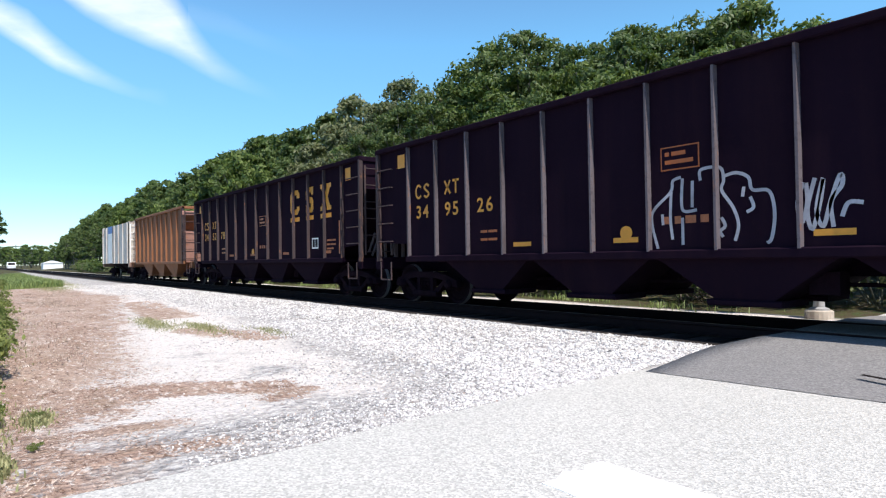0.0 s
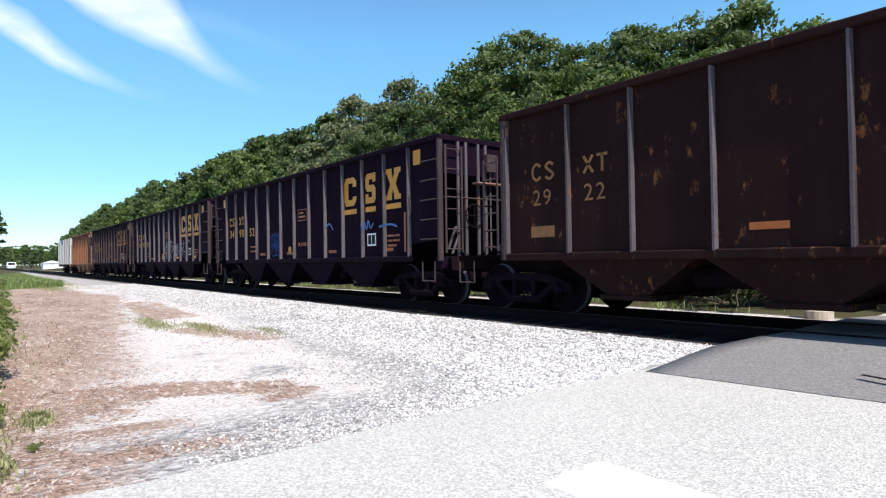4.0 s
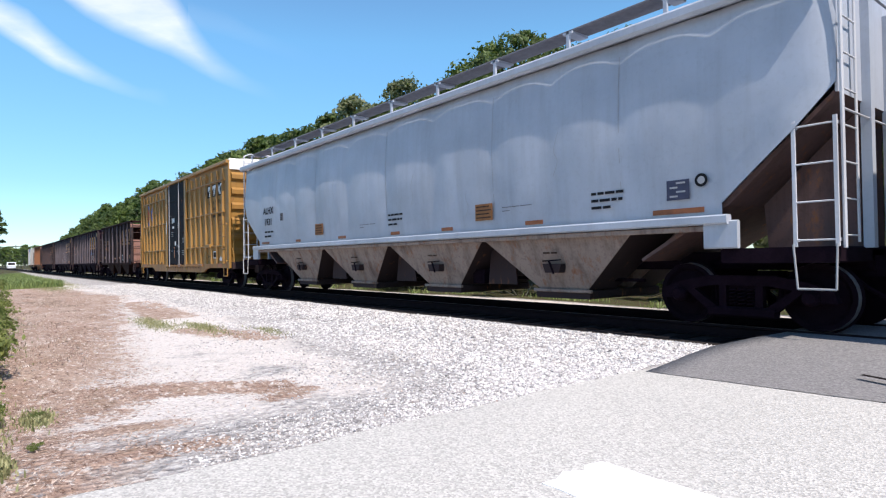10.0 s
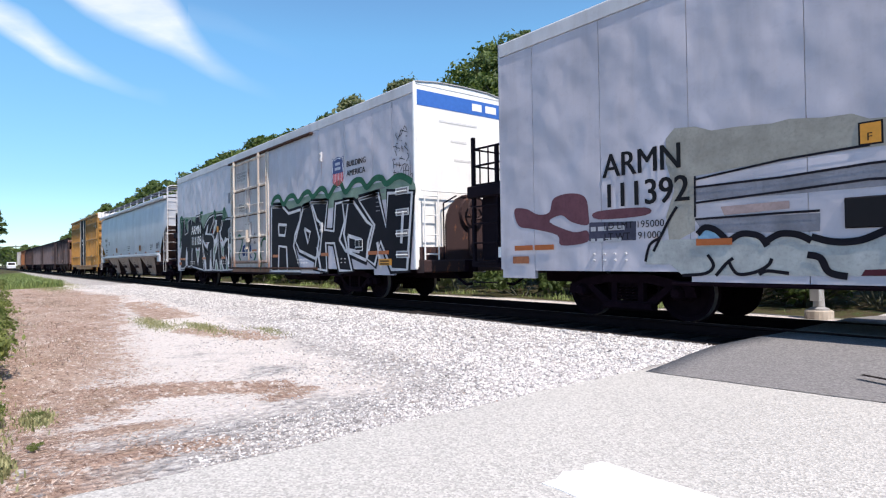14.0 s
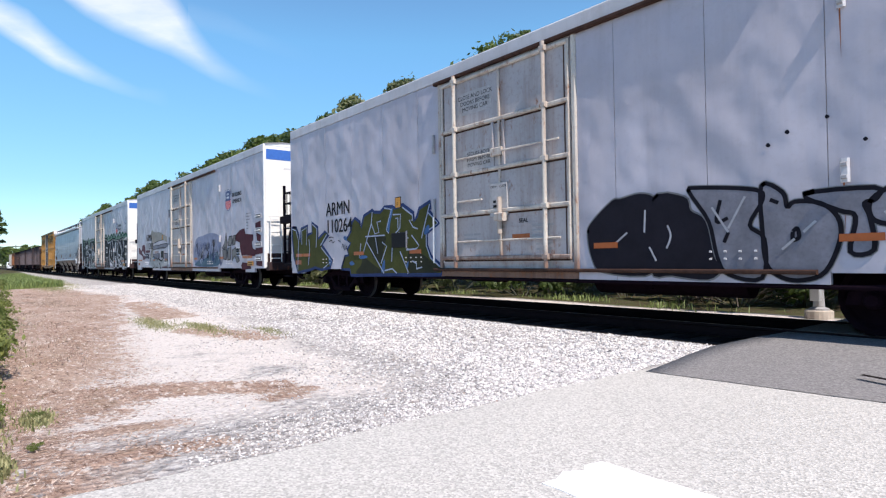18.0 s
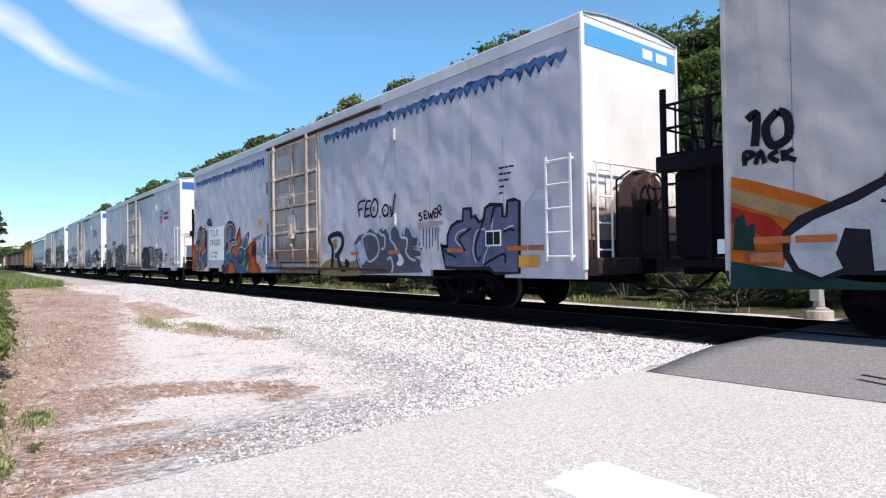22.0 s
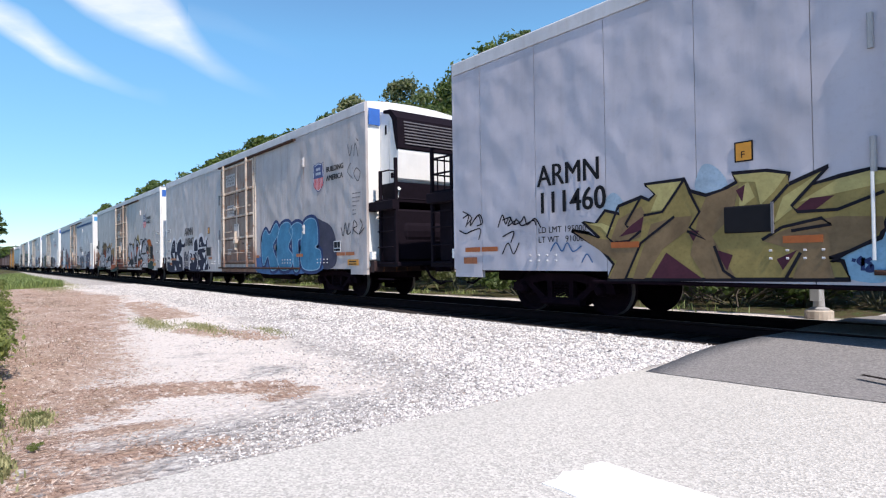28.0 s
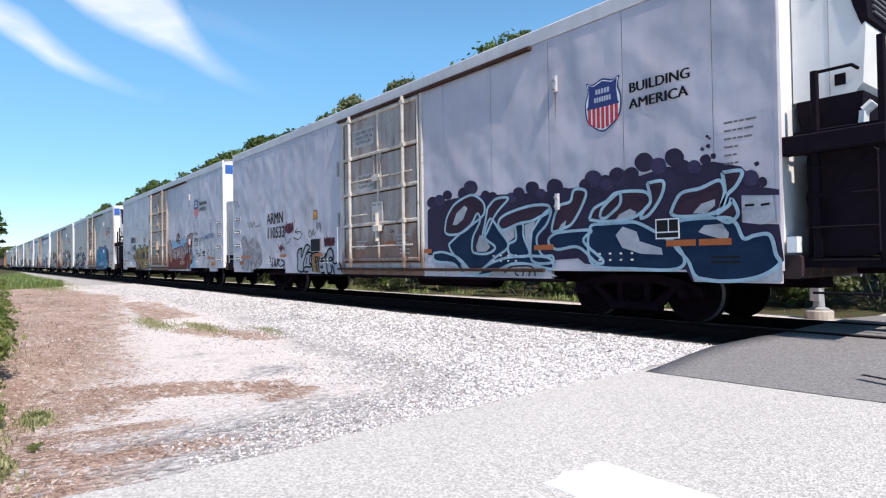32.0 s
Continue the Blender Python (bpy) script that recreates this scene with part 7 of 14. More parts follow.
    part("end_stencil", be, M["faint_grey"], car, "faint grey stencil lines")


reefer_marks(ref_j, -1, "ARMN", "111105", plain_number=False, black=False)
plate(ref_j, "number_panel", -7.75, -6.05, 1.70, 2.80, M["decal_black"], -1.522, "black number panel")
for q in range(3):
    lettering(ref_j, "ARMN", -7.53 + 0.010 * q, 2.32, 0.37, M["decal_white"], -1.526 - 0.0008 * q, 0.92, label="white reporting mark")
    lettering(ref_j, "111105", -7.55 + 0.010 * q, 1.84, 0.37, M["decal_white"], -1.526 - 0.0008 * q, 0.92, label="white car number")
reefer_marks(ref_k, -1, "ARMN", "111392")
reefer_marks(ref_l, -1, "ARMN", "110264")
reefer_marks(ref_n, -1, "ARMN", "110724")
reefer_marks(ref_o, 1, "ARMN", "110847")
reefer_marks(ref_p, -1, "ARMN", "111460")
reefer_marks(ref_q, 1, "ARMN", "110533")
# the longer car: a white number panel and painted drips under the roof
plate(ref_m, "number_panel", -8.83, -6.92, 1.12, 2.50, M["decal_white"], -1.522, "white number panel over graffiti")
lettering(ref_m, "TILX", -8.63, 2.12, 0.28, M["decal_black"], y=-1.526, gap=1.35, label="black reporting mark")
lettering(ref_m, "793000", -8.66, 1.72, 0.26, M["decal_black"], y=-1.526, gap=1.2, label="black car number")
lettering(ref_m, "LD LMT 178000", -8.66, 1.38, 0.10, M["decal_black"], y=-1.526)
lettering(ref_m, "LT WT 108000", -8.66, 1.22, 0.10, M["decal_black"], y=-1.526)
rd = random.Random(9)
for a, b in ((-10.6, -2.7), (1.7, 10.6)):
    for mat, colour, y, up, drop in (("sp_navy", (0.03, 0.05, 0.14), -1.506, 4.66, 0.34), ("sp_blue", (0.06, 0.14, 0.30), -1.509, 4.63, 0.24)):
        for k in range(6):
            x0, x1 = a + (b - a) * k / 6, a + (b - a) * (k + 1) / 6
            n = 12
            crest = [(x0 + (x1 - x0) * i / n, up - 0.10 * rd.random()) for i in range(n + 1)]
            hang = [(x1 - (x1 - x0) * (i + rd.uniform(-0.3, 0.3)) / n, up - drop * (1.0 if i % 2 else 0.45) * rd.uniform(0.7, 1.1)) for i in range(n + 1)]
            patch(ref_m, "painted_drip", crest + hang, spray(mat, colour), y, label="blue painted drips under the roof", soft=False)
bars(ref_m, 8.9, 2.75, [(0.14, 0.1, 0.12), (0.12, 0.06, 0.1), (0.1, 0.14), (0.14,), (0.1,)], 0.035, 0.12, M["decal_black"])
plate(ref_m, "placard", -3.25, -3.0, 2.28, 2.53, M["decal_yellow"], -1.515, "small yellow square placard")
lettering(ref_m, "F", -3.17, 2.32, 0.09, M["decal_black"], y=-1.520)
plate(ref_m, "stencil_panel", 8.50, 8.94, 1.27, 1.58, M["decal_white"], -1.524)
for a, b, c, d in ((8.53, 8.72, 1.30, 1.55), (8.74, 8.91, 1.30, 1.55)):
    plate(ref_m, "stencil_field", a, b, c, d, M["decal_black"], -1.527)
for a, b in ((3.2, 3.6), (5.0, 5.5), (7.3, 7.8), (9.1, 9.6), (9.65, 10.0)):
    plate(ref_m, "reflector", a, b, 1.17, 1.26, M["decal_orange"], -1.524)
plate(ref_m, "notice_plate", 9.4, 9.9, 0.86, 1.08, M["decal_yellow"], -1.523, "yellow notice plate")


def hopper_logo(car, x, width=0.66, h=2.50, top=3.27, y=-1.418, paint="decal_yellow"):
    """Three large yellow block shapes, each underlined."""
    k = M[paint]
    for i, (a, kind) in enumerate(((x, 0), (x + 1.12, 1), (x + 2.08, 2))):
        w = width if i != 1 else width * 0.75
        if kind == 0:
            ring = [(0.0, 0.2), (0.15, 0.0), (0.8, 0.0), (1.0, 0.2), (1.0, 0.32), (0.7, 0.32), (0.7, 0.22), (0.35, 0.22), (0.35, 0.8), (0.7, 0.8), (0.7, 0.66), (1.0, 0.66), (1.0, 0.84), (0.8, 1.0), (0.15, 1.0), (0.0, 0.8)]
        elif kind == 1:
            ring = [(0.0, 0.0), (0.85, 0.0), (1.0, 0.14), (1.0, 0.46), (0.85, 0.6), (0.36, 0.62), (0.36, 0.8), (0.7, 0.8), (0.7, 0.7), (1.0, 0.7), (1.0, 1.0), (0.15, 1.0), (0.0, 0.86), (0.0, 0.54), (0.15, 0.4), (0.64, 0.38), (0.64, 0.2), (0.3, 0.2), (0.3, 0.32), (0.0, 0.32)]
        else:
            ring = [(0.0, 0.0), (0.42, 0.0), (0.42, 0.14), (0.5, 0.34), (0.58, 0.14), (0.58, 0.0), (1.0, 0.0), (1.0, 0.16), (0.9, 0.16), (0.68, 0.5), (0.9, 0.84), (1.0, 0.84), (1.0, 1.0), (0.58, 1.0), (0.58, 0.86), (0.5, 0.66), (0.42, 0.86), (0.42, 1.0), (0.0, 1.0), (0.0, 0.84), (0.1, 0.84), (0.32, 0.5), (0.1, 0.16), (0.0, 0.16)]
        pts = [(a + u * w, h + v * (top - h)) for u, v in ring]
        mb = MB().add([(p, y, q) for p, q in pts], [tuple(range(len(pts)))])
        part("logo_shape", mb, k, car, "large yellow block shape")
        plate(car, "underline", a, a + w, h - 0.22, h - 0.09, k, y - 0.001, "yellow underline")


def hopper_mark(car, x, k, y=-1.418, gap=1.05):
    """The owner's mark: four plain painted shapes."""
    w, h = 0.21, 0.29
    c = [(0.95, 0.82), (0.5, 1.0), (0.08, 0.75), (0.08, 0.25), (0.5, 0.0), (0.95, 0.18)]
    r = [(0.92, 0.85), (0.5, 1.0), (0.1, 0.78), (0.5, 0.52), (0.92, 0.24), (0.5, 0.0), (0.06, 0.16)]
    for a, lines, soft in ((x, [c], True), (x + 0.30, [r], True), (x + gap, [[(0.05, 0.0), (0.95, 1.0)], [(0.95, 0.0), (0.05, 1.0)]], False), (x + gap + 0.28, [[(0.0, 0.95), (1.0, 0.95)], [(0.5, 0.0), (0.5, 1.0)]], False)):
        for line in lines:
            strokes(car, "mark_stroke", [[(a + u * w, 2.44 + v * h) for u, v in line]], 0.05, k, y, label="yellow painted mark", soft=soft)


def hopper_marks(car, number, logo_x, mark_x, square=True):
    k, y = M["decal_yellow"], -1.418
    hopper_logo(car, logo_x)
    hopper_mark(car, mark_x, k)
    for i, t in enumerate(number):
        lettering(car, t, mark_x + (0.0, 1.05, 2.10)[i], 1.98, 0.28, k, y=y, wide=1.05, gap=1.25, fat=0.006, label="yellow car number")
    if square:
        plate(car, "yellow_square", 6.42, 6.70, 3.22, 3.56, k, y, "yellow square")
        plate(car, "yellow_square", -6.75, -6.46, 3.22, 3.54, k, y, "yellow square")
    for x in (-2.9, 2.23, 5.1, -0.66):
        plate(car, "reflector", x, x + 0.45, 1.25, 1.33, M["decal_yellow" if car is hop_d else "decal_rust"], y, "yellow reflector strip" if car is hop_d else "dirty reflector strip")
    dot = MB().lathe([(-0.004, 0.0), (-0.004, 0.11), (0.004, 0.11), (0.004, 0.0)], 18, "y", (-0.42, y, 1.40))
    part("round_mark", dot, k, car, "round yellow mark")
    bars(car, 0.22, 1.50, [(0.12, 0.1, 0.16, 0.12)], 0.11, 0.2, M["decal_rust"], y)
    bars(car, mark_x + 2.2, 1.55, [(0.2, 0.25), (0.2, 0.25)], 0.05, 0.16, M["decal_orange"], y)
    plate(car, "notice_frame", 0.20, 0.80, 2.29, 2.64, M["decal_orange"], y, "small framed notice in dull orange")
    plate(car, "notice_field", 0.22, 0.78, 2.31, 2.62, M["hopper_black"], y - 0.003)
    bars(car, 0.27, 2.50, [(0.07, 0.22), (0.44,)], 0.06, 0.12, M["decal_orange"], y - 0.005)
    plate(car, "stencil_panel", 4.35, 4.76, 1.40, 1.72, M["decal_white"], y)
    for a, b, c, d in ((4.39, 4.54, 1.44, 1.68), (4.57, 4.72, 1.44, 1.68)):
        plate(car, "stencil_field", a, b, c, d, M["decal_black"], y - 0.003)
    bars(car, 5.3, 1.6, [(0.3, 0.2), (0.2, 0.3), (0.4,)], 0.05, 0.12, M["decal_rust"], y)
    plate(car, "reflector", 6.02, 6.08, 1.22, 2.16, M["decal_orange"], y)


hopper_marks(hop_c, ("34", "52", "78"), 2.85, -6.02)
hopper_marks(hop_d, ("34", "95", "26"), 3.18, -6.02)
hopper_marks(hop_e, ("34", "90", "52"), 3.16, -6.02)
hopper_logo(hop_f, 2.10, paint="decal_faded")
hopper_mark(hop_f, -4.45, M["decal_faded"], gap=1.15)
lettering(hop_f, "29", -4.45, 1.98, 0.28, M["decal_faded"], y=-1.418, gap=1.2, label="yellow car number")
lettering(hop_f, "22", -3.3, 1.98, 0.28, M["decal_faded"], y=-1.418, gap=1.2, label="yellow car number")
plate(hop_f, "yellow_plate", 4.38, 4.88, 1.38, 1.60, M["decal_faded"], -1.418, "yellow plate")
plate(hop_f, "yellow_plate", -4.5, -3.95, 1.40, 1.60, M["decal_faded"], -1.418, "yellow plate")
plate(hop_f, "reflector", 1.1, 1.5, 1.36, 1.52, M["decal_orange"], -1.418)
plate(hop_f, "reflector", -0.6, -0.1, 1.36, 1.46, M["decal_orange"], -1.418)
plate(hop_f, "stencil_panel", 2.14, 2.55, 1.28, 1.62, M["decal_white"], -1.418)
plate(hop_f, "stencil_field", 2.18, 2.51, 1.32, 1.58, M["decal_black"], -1.421)

# boxcar markings
YB = -1.418
cx, ch = -5.52, 3.77
for sx in (-1, 1):
    patch(box_h, "logo_arm", [(sx * 0.03, 0.14), (sx * 0.43, 0.52), (sx * 0.35, 0.56), (sx * 0.62, 0.56), (sx * 0.62, 0.34), (sx * 0.55, 0.39), (sx * 0.19, 0.0), (sx * 0.55, -0.43), (sx * 0.62, -0.38), (sx * 0.62, -0.60), (sx * 0.35, -0.60), (sx * 0.43, -0.56), (sx * 0.03, -0.14)], M["decal_blue"], YB, (cx, ch), 1.0, "blue arrow arm", False)
    patch(box_h, "logo_arm", [(sx * 0.23, 0.0), (sx * 0.64, 0.33), (sx * 0.64, 0.12), (sx * 0.46, -0.02), (sx * 0.64, -0.17), (sx * 0.64, -0.36)], M["decal_red"], YB - 0.003, (cx, ch), 1.0, "red arrow arm", False)
for t, x, h in (("next", -6.84, 3.70), ("load", -6.84, 3.55), ("any", -4.62, 3.77), ("road", -4.68, 3.62)):
    lettering(box_h, t, x, h, 0.135, M["decal_black"], y=YB, shear=0.2, fat=0.004, label="black italic slogan")
lettering(box_h, "FB", -6.19, 2.60, 0.23, M["decal_black"], y=YB, shear=0.2, fat=0.010, label="black reporting mark")
lettering(box_h, "OX", -5.46, 2.60, 0.23, M["decal_black"], y=YB, shear=0.2, fat=0.010, label="black reporting mark")
for t, x in (("5", -6.68), ("02", -6.15), ("55", -5.45), ("3", -4.72)):
    lettering(box_h, t, x, 2.13, 0.23, M["decal_black"], y=YB, shear=0.2, fat=0.010, label="black car number")
plate(box_h, "notice_frame", -3.78, -3.53, 2.42, 2.67, M["decal_black"], YB)
plate(box_h, "notice_field", -3.76, -3.55, 2.44, 2.65, M["box_yellow"], YB - 0.003)
plate(box_h, "notice_mark", -3.69, -3.63, 2.51, 2.58, M["decal_black"], YB - 0.005)
plate(box_h, "routing_board", -3.34, -2.76, 1.16, 1.60, M["routing_slate"], -1.43, "dark slate-blue routing board")
part("board_bracket", MB().chamfer(-2.76, -2.68, -1.56, -1.42, 1.10, 1.62, 0.02), M["box_yellow"], box_h)
lettering(box_h, "70 K", -2.34, 1.19, 0.10, M["decal_black"], y=YB)
for x in (2.12, 4.38, -2.58, -5.25):
    plate(box_h, "reflector", x, x + 0.12, 1.14, 1.58, M["decal_orange"], YB, "orange reflector strip")
lettering(box_h, "XNH", 4.72, 1.22, 0.11, M["decal_black"], y=YB, wide=1.2)
bars(box_h, -6.3, 1.5, [(0.2, 0.25), (0.3,), (0.25,)], 0.06, 0.14, M["decal_rust"], YB)
bars(box_h, -5.3, 1.5, [(0.3, 0.2), (0.2, 0.3)], 0.06, 0.14, M["decal_rust"], YB)
plate(box_h, "orange_panel", -7.5, -7.2, 1.12, 1.75, M["decal_orange"], YB)
plate(box_h, "notice_plate", -6.9, -6.3, 0.84, 0.96, M["decal_orange"], -1.486)
TT = (4.72, 6.68, 3.80, 4.33)
plate(box_h, "logo_panel", TT[0], TT[1], TT[2], TT[3], M["decal_black"], YB, "black logo panel")
T_FORM = [(0.06, 1.0), (1.0, 1.0), (0.92, 0.70), (0.70, 0.70), (0.50, 0.0), (0.20, 0.0), (0.40, 0.70), (0.28, 0.70), (0.24, 0.56), (-0.04, 0.56)]
X_FORM = [(0.05, 1.0), (0.36, 1.0), (0.52, 0.68), (0.80, 1.0), (1.15, 1.0), (0.66, 0.52), (0.88, 0.0), (0.56, 0.0), (0.42, 0.34), (0.16, 0.0), (-0.2, 0.0), (0.30, 0.52)]
for x, form in ((4.84, T_FORM), (5.40, T_FORM), (5.98, X_FORM)):
    pts = [(x + u * 0.56, 3.86 + v * 0.42) for u, v in form]
    part("logo_shape", MB().add([(p, YB - 0.004, q) for p, q in pts], [tuple(range(len(pts)))]), M["decal_white"], box_h, "white slanted logo shape")
    for r in range(3):
        part("logo_cut", MB().box(x + 0.08 + 0.02 * r, x + 0.36, YB - 0.0065, YB - 0.0055, 3.90 + r * 0.085, 3.915 + r * 0.085), M["decal_black"], box_h)
lettering(box_h, "Railcar Pooling", 4.84, 3.50, 0.165, M["decal_black"], y=YB, shear=0.25, wide=1.15, label="black italic slogan")
lettering(box_h, "Experts", 5.28, 3.24, 0.165, M["decal_black"], y=YB, shear=0.25, wide=1.15, label="black italic slogan")
bars(box_h, 5.30, 2.93, [(0.09, 0.09, 0.12, 0.04, 0.11, 0.12, 0.16)], 0.115, 0.2, M["decal_black"], YB, "web_bar", "black bars of lettering")
bars(box_h, 6.2, 2.9, [(0.12, 0.1, 0.08, 0.1)] * 3 + [(0.1, 0.1)] * 3, 0.05, 0.16, M["decal_rust"], YB)
plate(box_h, "stencil_panel", 5.46, 6.0, 1.20, 1.50, M["decal_white"], YB)
plate(box_h, "stencil_field", 5.50, 5.96, 1.24, 1.46, M["decal_black"], YB - 0.003)
patch(box_h, "paint_patch", [(6.24, 1.12), (6.4, 1.3), (6.5, 1.22), (6.66, 1.32), (6.64, 1.12)], M["decal_white"], YB, label="white overpaint")
plate(box_h, "notice_plate", 6.2, 6.72, 0.84, 1.0, M["decal_orange"], -1.486, "orange notice plate")
part("jack_bracket", MB().chamfer(4.85, 5.4, -1.56, -1.45, 1.66, 1.82, 0.03), M["box_yellow"], box_h)
part("jack_bracket", MB().chamfer(4.4, 4.85, -1.54, -1.45, 4.62, 4.74, 0.03), M["box_yellow"], box_h)
for x, h, w, hh in ((-0.8, 3.02, 0.16, 0.26), (-0.55, 3.05, 0.22, 0.22), (-0.7, 2.76, 0.28, 0.10), (-0.3, 1.90, 0.2, 0.2)):
    plate(box_h, "door_label", x, x + w, h, h + hh, M["decal_white"], -1.487)
plate(box_h, "door_reflector", -0.43, -0.33, 1.30, 1.82, M["decal_orange"], -1.487)
for x, h in ((-1.4, 3.4), (1.05, 2.2), (1.0, 1.6), (0.2, 2.95), (-0.9, 2.55)):
    bars(box_h, x, h, [(0.2, 0.15), (0.3,), (0.1, 0.2)], 0.03, 0.09, M["decal_grey"], -1.487)
patch(box_h, "paint_patch", [(-1.78, 2.6), (-1.70, 2.55), (-1.66, 3.1), (-1.74, 3.15)], M["decal_white"], -1.52, label="white paper remnant")

# covered hopper markings, on the bowed side
def bowed(h):
    return -1.416 - 0.10 * math.sin(min(1, max(0, (h - 1.55) / 2.9)) * math.pi)


k = M["decal_black"]
lettering(cov_i, "ALHX", -7.72, 2.66, 0.22, k, y=bowed(2.8), wide=1.05, fat=0.008, label="black reporting mark")
lettering(cov_i, "1931", -7.66, 2.28, 0.22, k, y=bowed(2.45), wide=1.05, fat=0.008, label="black car number")
bars(cov_i, -7.7, 2.02, [(0.2, 0.25, 0.2), (0.2, 0.3)], 0.06, 0.15, k, bowed(2.04))
for x0, x1, h0, h1, m in ((-6.3, -6.08, 2.37, 2.62, "stencil_grey"), (-3.86, -3.36, 1.80, 2.12, "decal_faded"), (7.51, 7.86, 1.84, 2.13, "routing_slate"), (3.28, 3.78, 1.79, 2.12, "decal_faded")):
    plate(cov_i, "stencil_panel", x0, x1, h0, h1, M[m], bowed(h1))
    for i in range(4):
        hh = h0 + (h1 - h0) * (0.14 + 0.22 * i)
        a, b = (x0 + 0.05 + 0.1 * (i % 2), x0 + 0.17 + 0.12 * (i % 2)) if m == "routing_slate" else (x0 + 0.03, x1 - 0.04 - 0.05 * (i % 2))
        plate(cov_i, "stencil", a, b, hh, hh + 0.025, M["decal_grey" if m == "routing_slate" else "rail_shade_grime"], bowed(h1) - 0.004)
for x0, x1 in ((-8.05, -7.4), (-5.28, -4.95), (-2.53, -2.1), (0.12, 0.5), (2.12, 2.5), (4.62, 5.05), (7.25, 8.05)):
    plate(cov_i, "reflector", x0, x1, 1.64, 1.715, M["reflector_dull"], bowed(1.715))
for x, t in ((0.08, 2.10), (6.15, 2.04)):
    bars(cov_i, x, t, [(0.10, 0.12, 0.18, 0.14), (0.14, 0.2, 0.1, 0.08), (0.2, 0.15)], 0.045, 0.115, k, bowed(t + 0.04))
for x, t in ((4.05, 2.0), (-1.3, 1.95)):
    bars(cov_i, x, t, [(0.25, 0.2, 0.3), (0.2,)], 0.015, 0.07, M["stencil_grey"], bowed(t + 0.04))
for r0, r1, m in ((0.055, 0.095, k), (0.0, 0.055, M["decal_grey"])):
    mb = MB()
    for i in range(20):
        a, b = 6.28319 * i / 20, 6.28319 * (i + 1) / 20
        y = bowed(2.18)
        mb.add([(8.04 + r1 * math.cos(a), y, 2.09 + r1 * math.sin(a)), (8.04 + r1 * math.cos(b), y, 2.09 + r1 * math.sin(b)), (8.04 + r0 * math.cos(b), y, 2.09 + r0 * math.sin(b)), (8.04 + r0 * math.cos(a), y, 2.09 + r0 * math.sin(a))], [(0, 1, 2, 3)])
    part("round_mark", mb, m, cov_i, "round black and grey mark")
for x in (-6.7, -3.8, 0.0, 3.81, 6.71):
    seam = MB()
    hs = [1.66, 1.9, 2.2, 2.6, 3.1, 3.7, 4.2]
    for h0, h1 in zip(hs, hs[1:]):
        y0, y1 = bowed(h0) + 0.026, bowed(h1) + 0.026
        seam.add([(x - 0.007, y0, h0), (x + 0.007, y0, h0), (x + 0.007, y1, h1), (x - 0.007, y1, h1)], [(0, 1, 2, 3)])
    part("weld_seam", seam, M["decal_grey"], cov_i, "thin grey weld seam")
for x, h in ((5.5, 3.2), (1.2, 3.0), (-2.6, 3.3), (3.1, 2.6)):
    strokes(cov_i, "scratch", [[(x, h), (x - 0.1, h - 0.3), (x - 0.02, h - 0.5), (x - 0.12, h - 0.75)]], 0.010, M["decal_grey"], bowed(h - 0.3), label="grey scrape")


# ---- graffiti ----
spray('sp_green', (0.186, 0.2604, 0.2046))
spray('sp_green2', (0.0248, 0.1054, 0.062))
spray('sp_black', (0.0081, 0.0074, 0.0124))
spray('sp_white', (0.5412, 0.5412, 0.5658))
spray('sp_beige', (0.31, 0.295, 0.26))
spray('sp_grey', (0.186, 0.186, 0.1922))
mott = Mat("sp_mottle", 0.7)
mott.colour(mott.mix(mott.ramp(mott.noise(4.5, 7, None, 0.7), 0.42, 0.62), (0.16, 0.155, 0.165), (0.36, 0.35, 0.38)))
M["sp_mottle"] = mott.m
spray('sp_maroon', (0.0682, 0.0155, 0.0248))
spray('sp_blue', (0.0372, 0.0868, 0.186))
spray('sp_paleblue', (0.3444, 0.3936, 0.5084))
spray('sp_navy', (0.0186, 0.031, 0.0868))
spray('sp_olive', (0.062, 0.066, 0.017))
spray('sp_dark', (0.0124, 0.0112, 0.0174))
spray('sp_silver', (0.3854, 0.3854, 0.41))
spray('sp_orange', (0.36, 0.085, 0.01))
spray('sp_red', (0.27, 0.016, 0.01))
spray('sp_teal', (0.0248, 0.0992, 0.1674))
spray('sp_purple', (0.062, 0.0124, 0.0434))
spray('sp_lime', (0.186, 0.2356, 0.031))
spray('sp_slate', (0.095, 0.1, 0.17))
spray('sp_tan', (0.26, 0.165, 0.08))
spray('sp_deepgreen', (0.008, 0.03, 0.03))
spray('sp_redorange', (0.3, 0.05, 0.012))
spray('sp_navy2', (0.0112, 0.0124, 0.0341))
spray('sp_haze', (0.0558, 0.0558, 0.0868))
spray('sp_sky', (0.0496, 0.1984, 0.341))
spray('sp_sky2', (0.2296, 0.41, 0.5576))
spray('sp_haze2', (0.3116, 0.41, 0.5084))
spray('sp_ochre', (0.26, 0.2, 0.075))
spray('sp_yellow', (0.4, 0.34, 0.14))
spray('sp_brown', (0.0806, 0.0372, 0.031))
spray('sp_redbrown', (0.1488, 0.031, 0.0279))
spray('sp_pink', (0.36, 0.27, 0.26))
spray('reefer_silver', (0.451, 0.451, 0.4592))
spray('sp_deepteal', (0.0155, 0.031, 0.0496))
spray('sp_paleteal', (0.2232, 0.2852, 0.31))
spray('sp_chalk', (0.451, 0.4592, 0.492))
spray('sp_rustred', (0.2, 0.03, 0.016))
spray('sp_plumdark', (0.05, 0.016, 0.026))
spray('sp_bands', (0.2, 0.205, 0.24))
